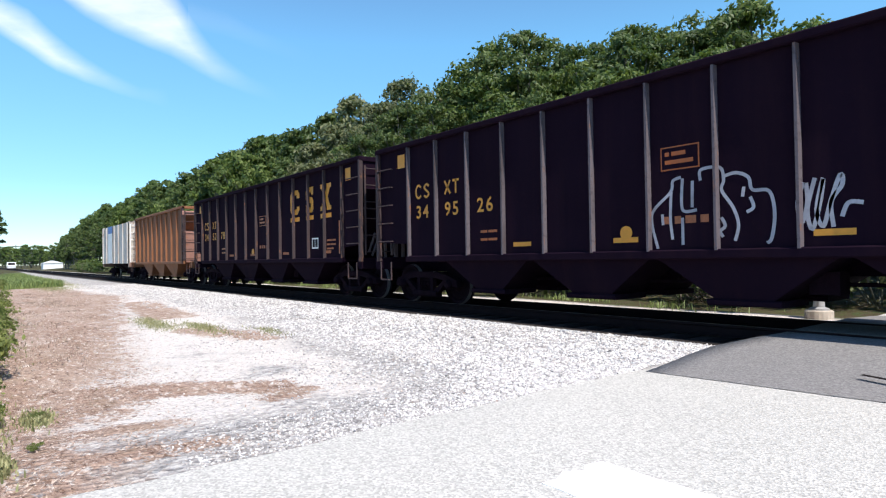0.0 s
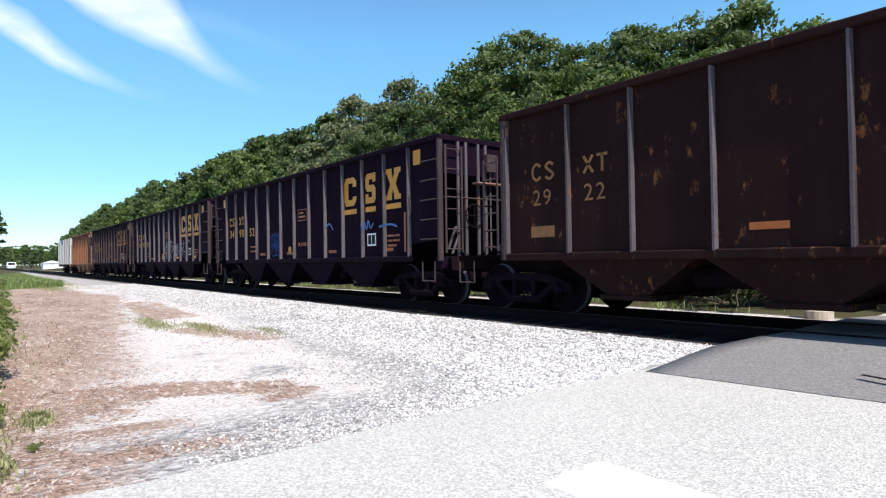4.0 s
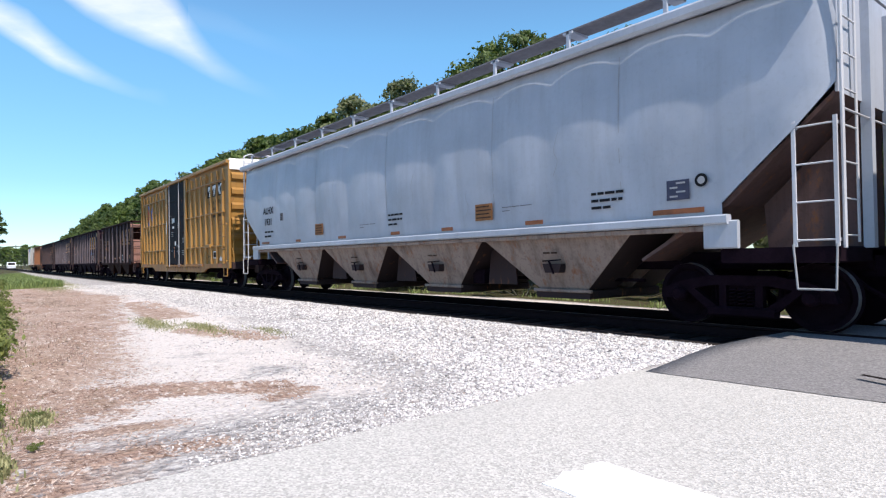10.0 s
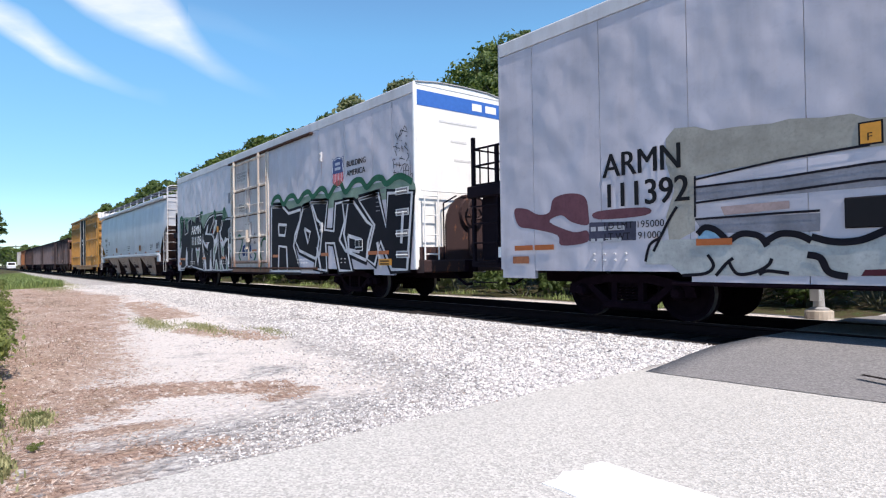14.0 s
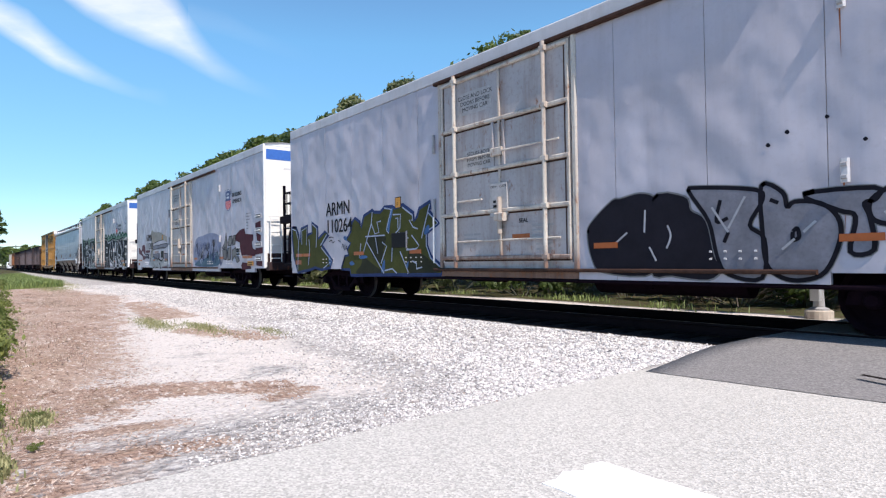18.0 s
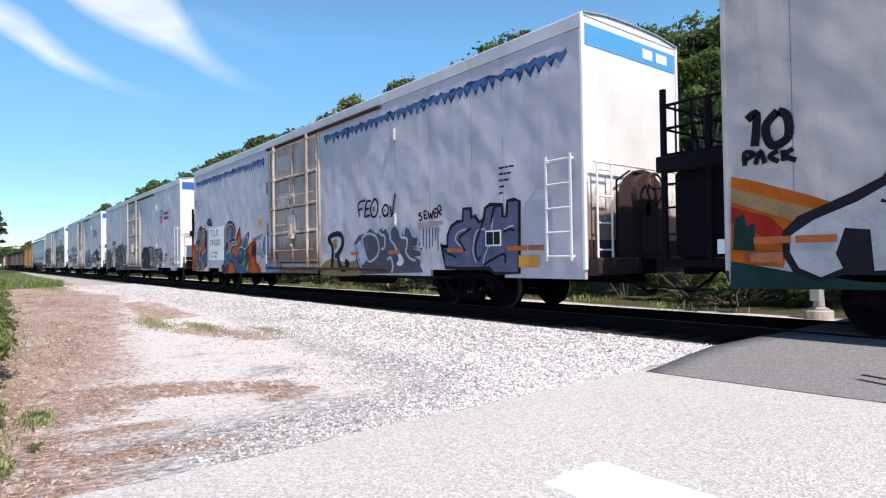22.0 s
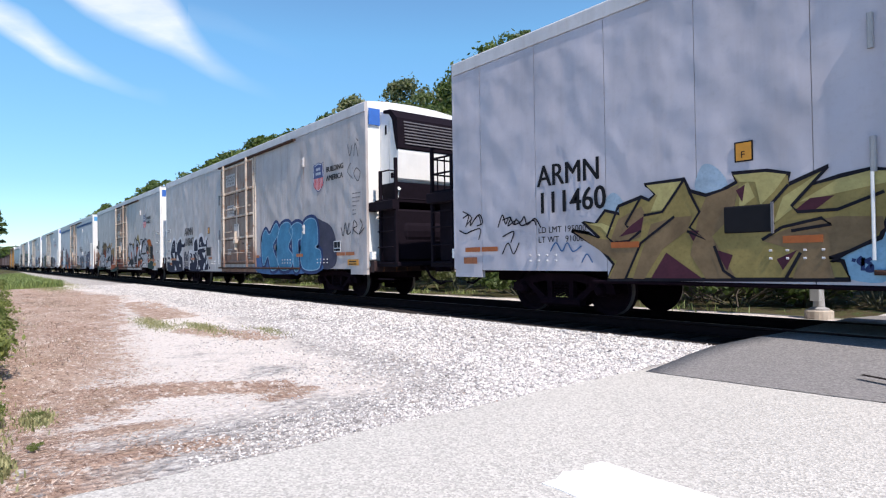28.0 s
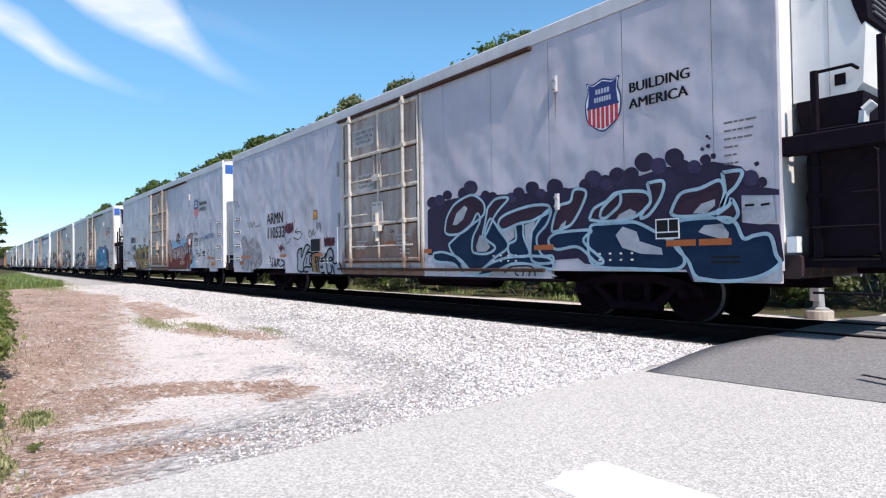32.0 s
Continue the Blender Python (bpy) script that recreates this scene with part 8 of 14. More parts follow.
spray('sp_cloudpale', (0.36, 0.375, 0.37))
spray('sp_darkolive', (0.028, 0.03, 0.016))
spray('sp_bubsilver', (0.19, 0.19, 0.22))
spray('sp_bubred', (0.13, 0.075, 0.085))
spray('sp_tanbrown', (0.2, 0.135, 0.075))
spray('sp_plum', (0.07, 0.022, 0.035))
spray('sp_blue2', (0.008, 0.03, 0.13))
spray('sp_bubble', (0.17, 0.24, 0.36))
spray('sp_bubdark', (0.075, 0.08, 0.10))


class Graffiti:
    """A painted word: letters with a fill, an edge line and an outer line, in layers a few millimetres apart."""

    def __init__(self, car, fill, edge, ew, outer, ow, label, soft, y):
        self.car, self.mats, self.w, self.label, self.soft, self.y = car, (outer, fill, edge), (ow, 0, ew), label, soft, y
        self.n = 0

    def letter(self, pts):
        p = smooth_line(pts, 4, True) if self.soft else [Vector(q) for q in pts]
        ring = p + p[:2]
        y = self.y - 0.0003 * self.n
        self.n += 1
        out, edge = MB(), MB()
        ribbon(out, ring, self.w[0] * 1.6, y)
        ribbon(edge, ring, self.w[2], y - 0.004)
        letter = part("graffiti_letter", MB().add([(q.x, y - 0.002, q.y) for q in p], [tuple(range(len(p)))]), M[self.mats[1]], self.car, self.label)
        part("letter_outline", out, M[self.mats[0]], letter)
        part("letter_edge", edge, M[self.mats[2]], letter)


patch(ref_j, 'graffiti_patch', [(-9.52, 3.03), (-8.73, 3.17), (-7.68, 3.13), (-6.19, 3.11), (-4.76, 3.15), (-3.78, 3.13), (-2.79, 3.01), (-2.6, 1.93), (-3.64, 1.3), (-7.08, 1.64), (-9.26, 1.51)], M['sp_green'], -1.504, label='pale green spray haze', soft=True)
patch(ref_j, 'graffiti_patch', [(-9.22, 2.87), (-8.64, 2.92), (-8.11, 2.33), (-8.04, 2.96), (-7.54, 2.98), (-6.97, 2.81), (-6.26, 2.94), (-5.81, 2.46), (-5.2, 2.84), (-4.45, 2.91), (-3.6, 2.89), (-2.8, 2.67), (-2.2, 2.56), (-2.2, 0.74), (-4.6, 0.72), (-5.86, 0.7), (-7.56, 0.81), (-9.37, 0.8)], M['sp_black'], -1.506, label='black ground behind the letters', soft=False)
g = Graffiti(ref_j, 'sp_black', 'sp_white', 0.05, 'sp_black', 0.1, 'black block letters edged in white', False, -1.508)
g.letter([(-9.31, 3), (-8.69, 3.02), (-8.63, 2.35), (-8.11, 2.45), (-8.09, 2.96), (-7.54, 3.06), (-7.54, 1.67), (-7.59, 0.9), (-8.14, 0.84), (-8.26, 1.07), (-8.5, 0.9), (-8.78, 0.78), (-9.36, 0.77), (-9.45, 1.27), (-9.24, 1.76), (-9.37, 2.26)])
g.letter([(-6.97, 2.79), (-6.83, 3.09), (-6.32, 3.11), (-6.22, 2.71), (-5.9, 1.58), (-5.73, 0.89), (-5.92, 0.72), (-7.48, 0.85), (-7.51, 1.45)])
g.letter([(-5.88, 2.27), (-5.69, 2.54), (-5.32, 2.78), (-4.98, 2.93), (-4.6, 2.98), (-4.34, 3.02), (-4.45, 2.72), (-4.71, 2.51), (-4.99, 2.25), (-4.62, 2.18), (-4.27, 1.93), (-4.18, 1.58), (-4.29, 1.24), (-4.49, 0.89), (-4.65, 0.72), (-5.73, 0.7), (-5.91, 1.09), (-5.71, 1.38), (-5.89, 1.78)])
g.letter([(-4.35, 2.81), (-4.05, 2.97), (-3.6, 2.97), (-3.3, 2.95), (-3.27, 2.63), (-3.48, 2.34), (-3.7, 2.29), (-3.8, 1.89), (-3.77, 1.3), (-3.65, 0.71), (-4.55, 0.72), (-4.44, 1.16), (-4.28, 1.5), (-4.41, 2.12)])
g.letter([(-3.39, 2.73), (-3.1, 2.72), (-2.8, 2.74), (-2.3, 2.72), (-2.2, 2.38), (-2.44, 2.31), (-2.52, 2.14), (-2.28, 2.04), (-2.22, 1.74), (-2.6, 1.74), (-2.5, 1.4), (-2.18, 1.17), (-2.19, 0.74), (-3.52, 0.71), (-3.38, 1.21), (-3.5, 1.7), (-3.57, 2.27)])
patch(ref_j, 'graffiti_patch', [(-5.56, 2.24), (-5.26, 2.58), (-5.09, 2.67), (-5.21, 2.39), (-5.27, 2.28), (-4.56, 2.24), (-4.58, 2.18)], M['sp_white'], -1.516, label='white letter opening', soft=False)
patch(ref_j, 'graffiti_patch', [(-4.56, 2.22), (-4.35, 2.5), (-4.15, 2.65), (-4.24, 2.79), (-3.96, 2.78), (-4.01, 2.54), (-4.21, 2.35), (-4.41, 2.22)], M['sp_white'], -1.516, label='white letter opening', soft=False)
patch(ref_j, 'graffiti_patch', [(-4.46, 2.12), (-4.26, 1.97), (-4.07, 2.12), (-3.9, 2.29), (-3.91, 1.73), (-4.08, 1.49), (-4.28, 1.32), (-4.49, 0.94), (-4.52, 1.51), (-4.45, 1.64), (-4.39, 1.81)], M['sp_white'], -1.516, label='white letter opening', soft=False)
patch(ref_j, 'graffiti_patch', [(-3.61, 2.28), (-3.43, 2.05), (-3.16, 1.87), (-2.96, 2.04), (-2.81, 1.98), (-2.52, 1.98), (-2.74, 1.9), (-2.97, 1.81), (-3.14, 1.67), (-3.15, 1.2), (-3.3, 1.29), (-3.44, 1.45), (-3.5, 1.62), (-3.58, 1.91)], M['sp_white'], -1.516, label='white letter opening', soft=False)
patch(ref_j, 'graffiti_patch', [(-2.74, 1.6), (-2.52, 1.73), (-2.2, 1.73), (-2.2, 1.56), (-2.32, 1.5), (-2.36, 1.18), (-2.46, 1.4), (-2.63, 1.59)], M['sp_white'], -1.516, label='white letter opening', soft=False)
patch(ref_j, 'graffiti_patch', [(-2.69, 2.27), (-2.55, 2.29), (-2.4, 2.45), (-2.3, 2.36), (-2.27, 2.18), (-2.44, 2.19)], M['sp_white'], -1.516, label='white letter opening', soft=False)
patch(ref_j, 'graffiti_patch', [(-5.71, 1.43), (-5.47, 1.08), (-5.39, 0.7), (-5.63, 0.7), (-5.69, 1.09)], M['sp_white'], -1.516, label='white letter opening', soft=False)
patch(ref_j, 'graffiti_patch', [(-4.97, 0.71), (-4.96, 1.08), (-4.84, 1.53), (-4.73, 1.61), (-4.74, 1.25), (-4.68, 0.71)], M['sp_white'], -1.516, label='white letter opening', soft=False)
patch(ref_j, 'graffiti_patch', [(-4.31, 0.72), (-4.19, 1.15), (-4.07, 1.17), (-3.91, 0.89), (-3.84, 0.73)], M['sp_white'], -1.516, label='white letter opening', soft=False)
patch(ref_j, 'graffiti_patch', [(-3.65, 0.73), (-3.57, 1.13), (-3.51, 1.21), (-3.34, 0.97), (-3.15, 0.74)], M['sp_white'], -1.516, label='white letter opening', soft=False)
patch(ref_j, 'graffiti_patch', [(-2.94, 1.35), (-2.89, 1.31), (-2.72, 1.12), (-2.48, 0.75), (-2.91, 0.74), (-2.92, 1.04)], M['sp_white'], -1.516, label='white letter opening', soft=False)
patch(ref_j, 'graffiti_patch', [(-8.54, 1.25), (-8.38, 1.77), (-8.21, 1.47), (-8.26, 0.9), (-8.54, 0.87)], M['sp_white'], -1.516, label='white letter opening', soft=False)
patch(ref_j, 'graffiti_patch', [(-6.99, 1.75), (-6.28, 1.7), (-6.62, 0.89)], M['sp_white'], -1.516, label='white letter opening', soft=False)
patch(ref_j, 'graffiti_patch', [(-5.88, 2.07), (-5.69, 1.96), (-5.4, 1.75), (-5.18, 1.31), (-5.28, 1.55), (-5.58, 1.71), (-5.84, 1.92)], M['sp_white'], -1.516, label='white letter opening', soft=False)
patch(ref_j, 'graffiti_patch', [(-5.51, 1.9), (-4.94, 1.9), (-5.16, 1.78), (-5.23, 1.55), (-5.4, 1.75)], M['sp_white'], -1.516, label='white letter opening', soft=False)
patch(ref_j, 'graffiti_patch', [(-4.39, 1.59), (-4.03, 1.86), (-4.08, 1.61), (-4.29, 1.41), (-4.46, 1.07)], M['sp_green'], -1.519, label='pale green letter filling', soft=False)
patch(ref_j, 'graffiti_patch', [(-3.49, 1.82), (-3.29, 1.6), (-3.16, 1.71), (-3.2, 1.24), (-3.41, 1.49)], M['sp_green'], -1.519, label='pale green letter filling', soft=False)
patch(ref_j, 'graffiti_patch', [(-6.84, 1.58), (-6.38, 1.56), (-6.62, 1.1)], M['sp_green'], -1.519, label='pale green letter filling', soft=False)
patch(ref_j, 'graffiti_patch', [(-4.17, 1.06), (-4.07, 1.05), (-3.93, 0.73), (-4.21, 0.72)], M['sp_green'], -1.519, label='pale green letter filling', soft=False)
patch(ref_j, 'graffiti_patch', [(-3.53, 1.01), (-3.45, 0.97), (-3.27, 0.73), (-3.58, 0.73)], M['sp_green'], -1.519, label='pale green letter filling', soft=False)
patch(ref_j, 'graffiti_patch', [(-2.87, 1.12), (-2.76, 1), (-2.62, 0.74), (-2.85, 0.74)], M['sp_green'], -1.519, label='pale green letter filling', soft=False)
patch(ref_j, 'graffiti_patch', [(-4.37, 2.33), (-4.17, 2.52), (-4.05, 2.71), (-4.11, 2.47), (-4.27, 2.36)], M['sp_green'], -1.519, label='pale green letter filling', soft=False)
patch(ref_j, 'graffiti_patch', [(-2.49, 1.51), (-2.31, 1.5), (-2.41, 1.38)], M['sp_green'], -1.519, label='pale green letter filling', soft=False)
patch(ref_j, 'graffiti_patch', [(-5.45, 1.88), (-5.22, 1.88), (-5.33, 1.79)], M['sp_rustred'], -1.52, label='small red accent', soft=False)
patch(ref_j, 'graffiti_patch', [(-4.58, 2.29), (-4.45, 2.45), (-4.4, 2.38), (-4.5, 2.26)], M['sp_rustred'], -1.52, label='small red accent', soft=False)
patch(ref_j, 'graffiti_patch', [(-3.51, 1.98), (-3.43, 1.95), (-3.31, 1.84), (-3.49, 1.9)], M['sp_rustred'], -1.52, label='small red accent', soft=False)
patch(ref_j, 'graffiti_patch', [(-2.37, 2.39), (-2.31, 2.34), (-2.32, 2.22), (-2.39, 2.23)], M['sp_rustred'], -1.52, label='small red accent', soft=False)
patch(ref_j, 'graffiti_patch', [(-2.83, 1.18), (-2.74, 1.08), (-2.79, 0.97)], M['sp_rustred'], -1.52, label='small red accent', soft=False)
patch(ref_j, 'graffiti_patch', [(-4.87, 1.26), (-4.79, 1.3), (-4.81, 1.12)], M['sp_rustred'], -1.52, label='small red accent', soft=False)
patch(ref_j, 'graffiti_patch', [(-6.74, 1.7), (-6.48, 1.69), (-6.62, 1.6)], M['sp_rustred'], -1.52, label='small red accent', soft=False)
strokes(ref_j, 'graffiti_stroke', [[(-9.22, 2.87), (-9.42, 3.14), (-9.02, 3.15), (-9.23, 2.38), (-9.55, 1.78)], [(-8.37, 2.65), (-8.46, 3.01), (-8.1, 3.02)], [(-6.06, 2.99), (-6.19, 3.21), (-5.86, 3.21)], [(-4.4, 3.04), (-4.25, 3.18), (-4.15, 2.95), (-4.26, 2.79)], [(-3.27, 2.71), (-3.14, 3.16), (-2.98, 3.08), (-3.03, 2.67)]], 0.12, M['sp_green2'], -1.514, label='green spray swirl', soft=True)
patch(ref_j, 'graffiti_patch', [(1.67, 2.97), (2.67, 2.98), (3.74, 2.95), (4.74, 3.02), (5.71, 2.94), (6.69, 2.96), (7.8, 2.96), (8.74, 2.96), (9.82, 2.86), (9.81, 2.42), (8.64, 2.52), (6.56, 2.54), (4.4, 2.48), (1.84, 2.48)], M['sp_green'], -1.504, label='pale green spray haze', soft=True)
strokes(ref_j, 'graffiti_stroke', [[(1.67, 2.93), (1.91, 3.14), (2.31, 3.16), (2.66, 2.89), (3.04, 3.08), (3.43, 3.09), (3.74, 2.88), (4.15, 3.08), (4.49, 3.11), (4.77, 2.94), (5.21, 3.12), (5.5, 3.08), (5.74, 2.86), (6.13, 3.12), (6.45, 3.15), (6.72, 2.89), (7.16, 3.12), (7.55, 3.12), (7.82, 2.91), (8.2, 3.08), (8.52, 3.06), (8.75, 2.9), (9.15, 3.01), (9.46, 2.99), (9.82, 2.82)]], 0.16, M['sp_green2'], -1.514, label='dark green scalloped cloud line', soft=True)
g = Graffiti(ref_j, 'sp_black', 'sp_white', 0.09, 'sp_black', 0.17, 'huge black block letters edged in white', False, -1.508)
g.letter([(1.67, 2.87), (2.56, 2.82), (3.04, 2.56), (3.91, 2.62), (3.87, 2.3), (3.49, 1.85), (3.39, 1.5), (3.87, 0.73), (1.61, 0.71)])
g.letter([(4.09, 2.65), (4.7, 2.72), (5, 2.25), (5.36, 2.06), (5.16, 1.22), (4.85, 1.11), (3.81, 1.36), (3.52, 1.67)])
g.letter([(4.6, 2.77), (5.67, 2.7), (5.48, 1.92), (6.03, 1.86), (6.15, 2.62), (6.87, 2.65), (6.6, 1.76), (7, 0.76), (6.33, 0.76), (6.05, 1.52), (5.54, 1.54), (5.59, 0.75), (4.84, 0.81), (5.14, 1.7)])
g.letter([(6.54, 2.62), (7.15, 2.58), (7.8, 2.03), (8.06, 1.9), (7.85, 1.49), (7.74, 1.03), (6.68, 1.3), (6.35, 1.6), (6.65, 2.1)])
g.letter([(7.4, 2.62), (8.36, 2.69), (8.69, 1.86), (8.8, 2.66), (9.81, 2.58), (9.57, 0.8), (8.92, 0.8), (8.44, 1.49), (8.15, 0.91), (7.78, 1.07), (8.17, 1.91)])
strokes(ref_j, 'graffiti_stroke', [[(2.24, 2.25), (2.87, 2.2), (2.74, 1.87), (2.28, 1.9), (2.24, 2.25)], [(2.2, 0.72), (2.27, 1.54), (2.86, 1.49), (2.92, 0.72)], [(4.18, 2.02), (4.58, 1.9), (4.41, 1.57), (4.18, 2.02)], [(6.84, 1.7), (7.51, 1.57), (7.4, 1.26), (6.87, 1.32), (6.84, 1.7)], [(5.23, 0.75), (5.01, 1.44)], [(8.47, 0.78), (8.3, 1.48)], [(9.44, 2.18), (9.35, 1.42)]], 0.1, M['sp_white'], -1.516, label='white letter openings', soft=False)
strokes(ref_j, 'graffiti_stroke', [[(-1.65, 1.89), (-1.34, 2.04), (-1.05, 1.83), (-1.19, 1.54), (-1.41, 1.28), (-1.22, 1.09)], [(0.08, 1.07), (0.26, 1.25), (0.13, 1.39)], [(0.76, 1.56), (0.9, 1.78), (1.17, 1.82), (1.37, 1.68), (1.3, 1.42)], [(0.67, 0.74), (0.79, 1.06), (0.66, 1.32)], [(-0.65, 1.51), (-0.31, 1.43)]], 0.09, M['sp_green2'], -1.531, label='green spray swirl on the door', soft=True)
g = Graffiti(ref_j, 'sp_navy', 'sp_white', 0.025, 'sp_white', 0.03, 'navy letters edged in white on the door', False, -1.531)
g.letter([(-1.08, 1.38), (-0.98, 1.63), (-0.74, 1.7), (-0.69, 1.58), (-0.87, 1.5), (-0.73, 1.44), (-0.75, 1.26), (-0.99, 1.22)])
g.letter([(-0.72, 1.62), (-0.31, 1.68), (-0.31, 1.56), (-0.46, 1.55), (-0.56, 1.22), (-0.68, 1.24), (-0.61, 1.55)])
g.letter([(-0.29, 1.62), (-0.17, 1.67), (-0.1, 1.48), (-0.26, 1.35), (-0.06, 1.18), (-0.24, 1.14), (-0.31, 1.36)])
strokes(ref_j, 'graffiti_stroke', [[(0.82, 1.87), (0.95, 1.96), (1.04, 1.85)], [(1.07, 1.89), (1.15, 1.98), (1.18, 1.88)], [(1.22, 1.85), (1.26, 1.92)], [(-0.01, 1.99), (0.14, 1.88), (0.17, 2.04), (0.26, 1.92)]], 0.03, M['sp_black'], -1.531, label='black scribble on the door', soft=True)
strokes(ref_j, 'graffiti_stroke', [[(9.2, 4.06), (9.17, 4.02), (9.24, 3.92), (9.34, 3.98), (9.38, 4.08), (9.43, 4.12), (9.48, 4.08), (9.42, 4), (9.31, 3.95)], [(9.38, 4.08), (9.49, 4.07), (9.67, 4), (9.61, 4.12), (9.55, 4.17), (9.51, 4.11)], [(9.59, 3.92), (9.65, 3.92)], [(9.23, 3.89), (9.27, 3.89)], [(9.35, 3.87), (9.37, 3.84)], [(9.42, 3.86), (9.43, 3.83)], [(9.19, 3.81), (9.27, 3.8)], [(9.07, 3.75), (9.18, 3.74), (9.29, 3.67)], [(9.19, 3.78), (9.21, 3.66), (9.13, 3.67), (9.21, 3.52)], [(9.29, 3.7), (9.36, 3.65), (9.31, 3.6)], [(9.41, 3.73), (9.44, 3.6), (9.47, 3.7), (9.48, 3.56)], [(9.56, 3.67), (9.6, 3.78), (9.65, 3.69)], [(9.54, 3.69), (9.7, 3.56)], [(9.64, 3.52), (9.71, 3.48), (9.7, 3.41), (9.61, 3.33)], [(9.33, 3.42), (9.4, 3.43), (9.42, 3.47)], [(9.37, 3.44), (9.55, 3.38)], [(9.03, 3.41), (9.07, 3.46), (9.14, 3.43)], [(9.08, 3.4), (9.09, 3.22)], [(9.09, 3.33), (9.18, 3.31)], [(9.23, 3.36), (9.21, 3.25)], [(9.21, 3.3), (9.4, 3.26)], [(9.32, 3.36), (9.35, 3.22)], [(9.06, 3.14), (9.2, 3.11)], [(9.12, 3.18), (9.1, 3.06)], [(9.28, 3.13), (9.26, 3.05)], [(9.38, 3.13), (9.47, 3.26), (9.56, 3.28), (9.61, 3.26), (9.57, 3.11), (9.49, 3.13)], [(9.5, 3.22), (9.5, 3.03)], [(9.59, 2.98), (9.6, 3.18), (9.66, 3.25), (9.72, 3.19), (9.71, 2.95)], [(9.6, 3.12), (9.73, 3.1)], [(9.77, 3.34), (9.78, 3.08), (9.77, 2.95)], [(9.77, 3), (9.87, 3.02), (9.85, 2.91)]], 0.018, M['sp_black'], -1.516, label='black scribbled words', soft=False)
spray('sp_maroonpale', (0.13, 0.055, 0.07))
patch(ref_k, 'graffiti_patch', [(-6.44, 2.75), (-6.3, 2.88), (-5.99, 2.85), (-5.75, 2.75), (-5.4, 2.74), (-4.97, 2.7), (-4.76, 2.72), (-4.37, 2.66), (-4.09, 2.65), (-3.92, 2.56), (-3.5, 2.52), (-3.04, 2.41), (-3.04, 2.09), (-3.5, 2.22), (-4.38, 2.25), (-5.41, 2.19), (-6, 2.15), (-6.02, 1.38), (-6.21, 1.29), (-6.41, 1.19), (-6.46, 1.6), (-6.32, 1.99), (-6.45, 2.4)], M['sp_beige'], -1.504, label='faded beige spray panel', soft=False)
patch(ref_k, 'graffiti_patch', [(-6.01, 2.01), (-4.88, 2), (-3.12, 2.08), (-2.74, 2.05), (-2.75, 1.91), (-3.59, 1.78), (-4.88, 1.78), (-6.01, 1.81)], M['sp_bands'], -1.505, label='grey painted band', soft=False)
patch(ref_k, 'graffiti_patch', [(-6.02, 1.54), (-4.44, 1.52), (-4.45, 1.3), (-5.9, 1.34)], M['sp_bands'], -1.505, label='grey painted band', soft=False)
patch(ref_k, 'graffiti_patch', [(-3.81, 1.54), (-2.8, 1.51), (-2.78, 1.23), (-3.29, 1.21), (-3.81, 1.31)], M['sp_bands'], -1.505, label='grey painted band', soft=False)
patch(ref_k, 'graffiti_patch', [(-5.65, 1.69), (-4.78, 1.7), (-4.78, 1.6), (-5.6, 1.57)], M['sp_pink'], -1.507, label='pale pink bar', soft=False)
patch(ref_k, 'graffiti_patch', [(-6.82, 0.91), (-6.74, 1.1), (-6.6, 1.25), (-6.4, 1.27), (-6.02, 1.26), (-5.84, 1.37), (-5.6, 1.27), (-5.43, 1.31), (-5.16, 1.3), (-5.05, 1.21), (-4.79, 1.29), (-4.59, 1.28), (-4.4, 1.19), (-4.08, 1.18), (-3.69, 1.21), (-3.21, 1.2), (-2.74, 1.18), (-2.75, 0.78), (-6.22, 0.75), (-6.41, 0.91)], M['sp_cloudpale'], -1.506, label='pale cloud shapes along the sill', soft=False)
patch(ref_k, 'graffiti_patch', [(-5.98, 1.28), (-5.87, 1.39), (-5.72, 1.35), (-5.61, 1.25), (-5.78, 1.24)], M['sp_sky2'], -1.508, label='pale blue cloud edge', soft=True)
strokes(ref_k, 'graffiti_stroke', [[(-5.98, 1.33), (-5.87, 1.42), (-5.71, 1.37), (-5.56, 1.22)], [(-5.54, 1.22), (-5.37, 1.31), (-5.15, 1.27), (-5.05, 1.14)], [(-5.05, 1.21), (-4.89, 1.29), (-4.69, 1.27), (-4.54, 1.19)], [(-4.54, 1.24), (-4.3, 1.17), (-4.03, 1.18), (-3.77, 1.29), (-3.6, 1.33)], [(-3.29, 1.12), (-3.06, 1.23), (-2.88, 1.19), (-2.81, 1.11)], [(-4.59, 1.02), (-4.45, 0.98), (-4.36, 0.81), (-4.17, 0.76)], [(-2.99, 0.95), (-2.96, 0.82), (-2.89, 0.77)]], 0.085, M['sp_black'], -1.514, label='thick black cloud line', soft=True)
strokes(ref_k, 'graffiti_stroke', [[(-6.67, 1.1), (-6.53, 1.35), (-6.39, 1.59), (-6.28, 1.74)], [(-6.81, 0.95), (-6.73, 1.2), (-6.56, 1.3)], [(-5.84, 1.04), (-5.76, 0.89), (-5.88, 0.78), (-6.22, 0.75)], [(-5.55, 0.94), (-5.44, 0.78), (-5.22, 0.8), (-5.05, 0.89), (-5, 0.98)], [(-5.16, 0.77), (-5.06, 0.82), (-4.8, 0.79)], [(-5.73, 0.75), (-5.59, 0.91), (-5.49, 0.99)]], 0.045, M['sp_black'], -1.514, label='black cloud line', soft=True)
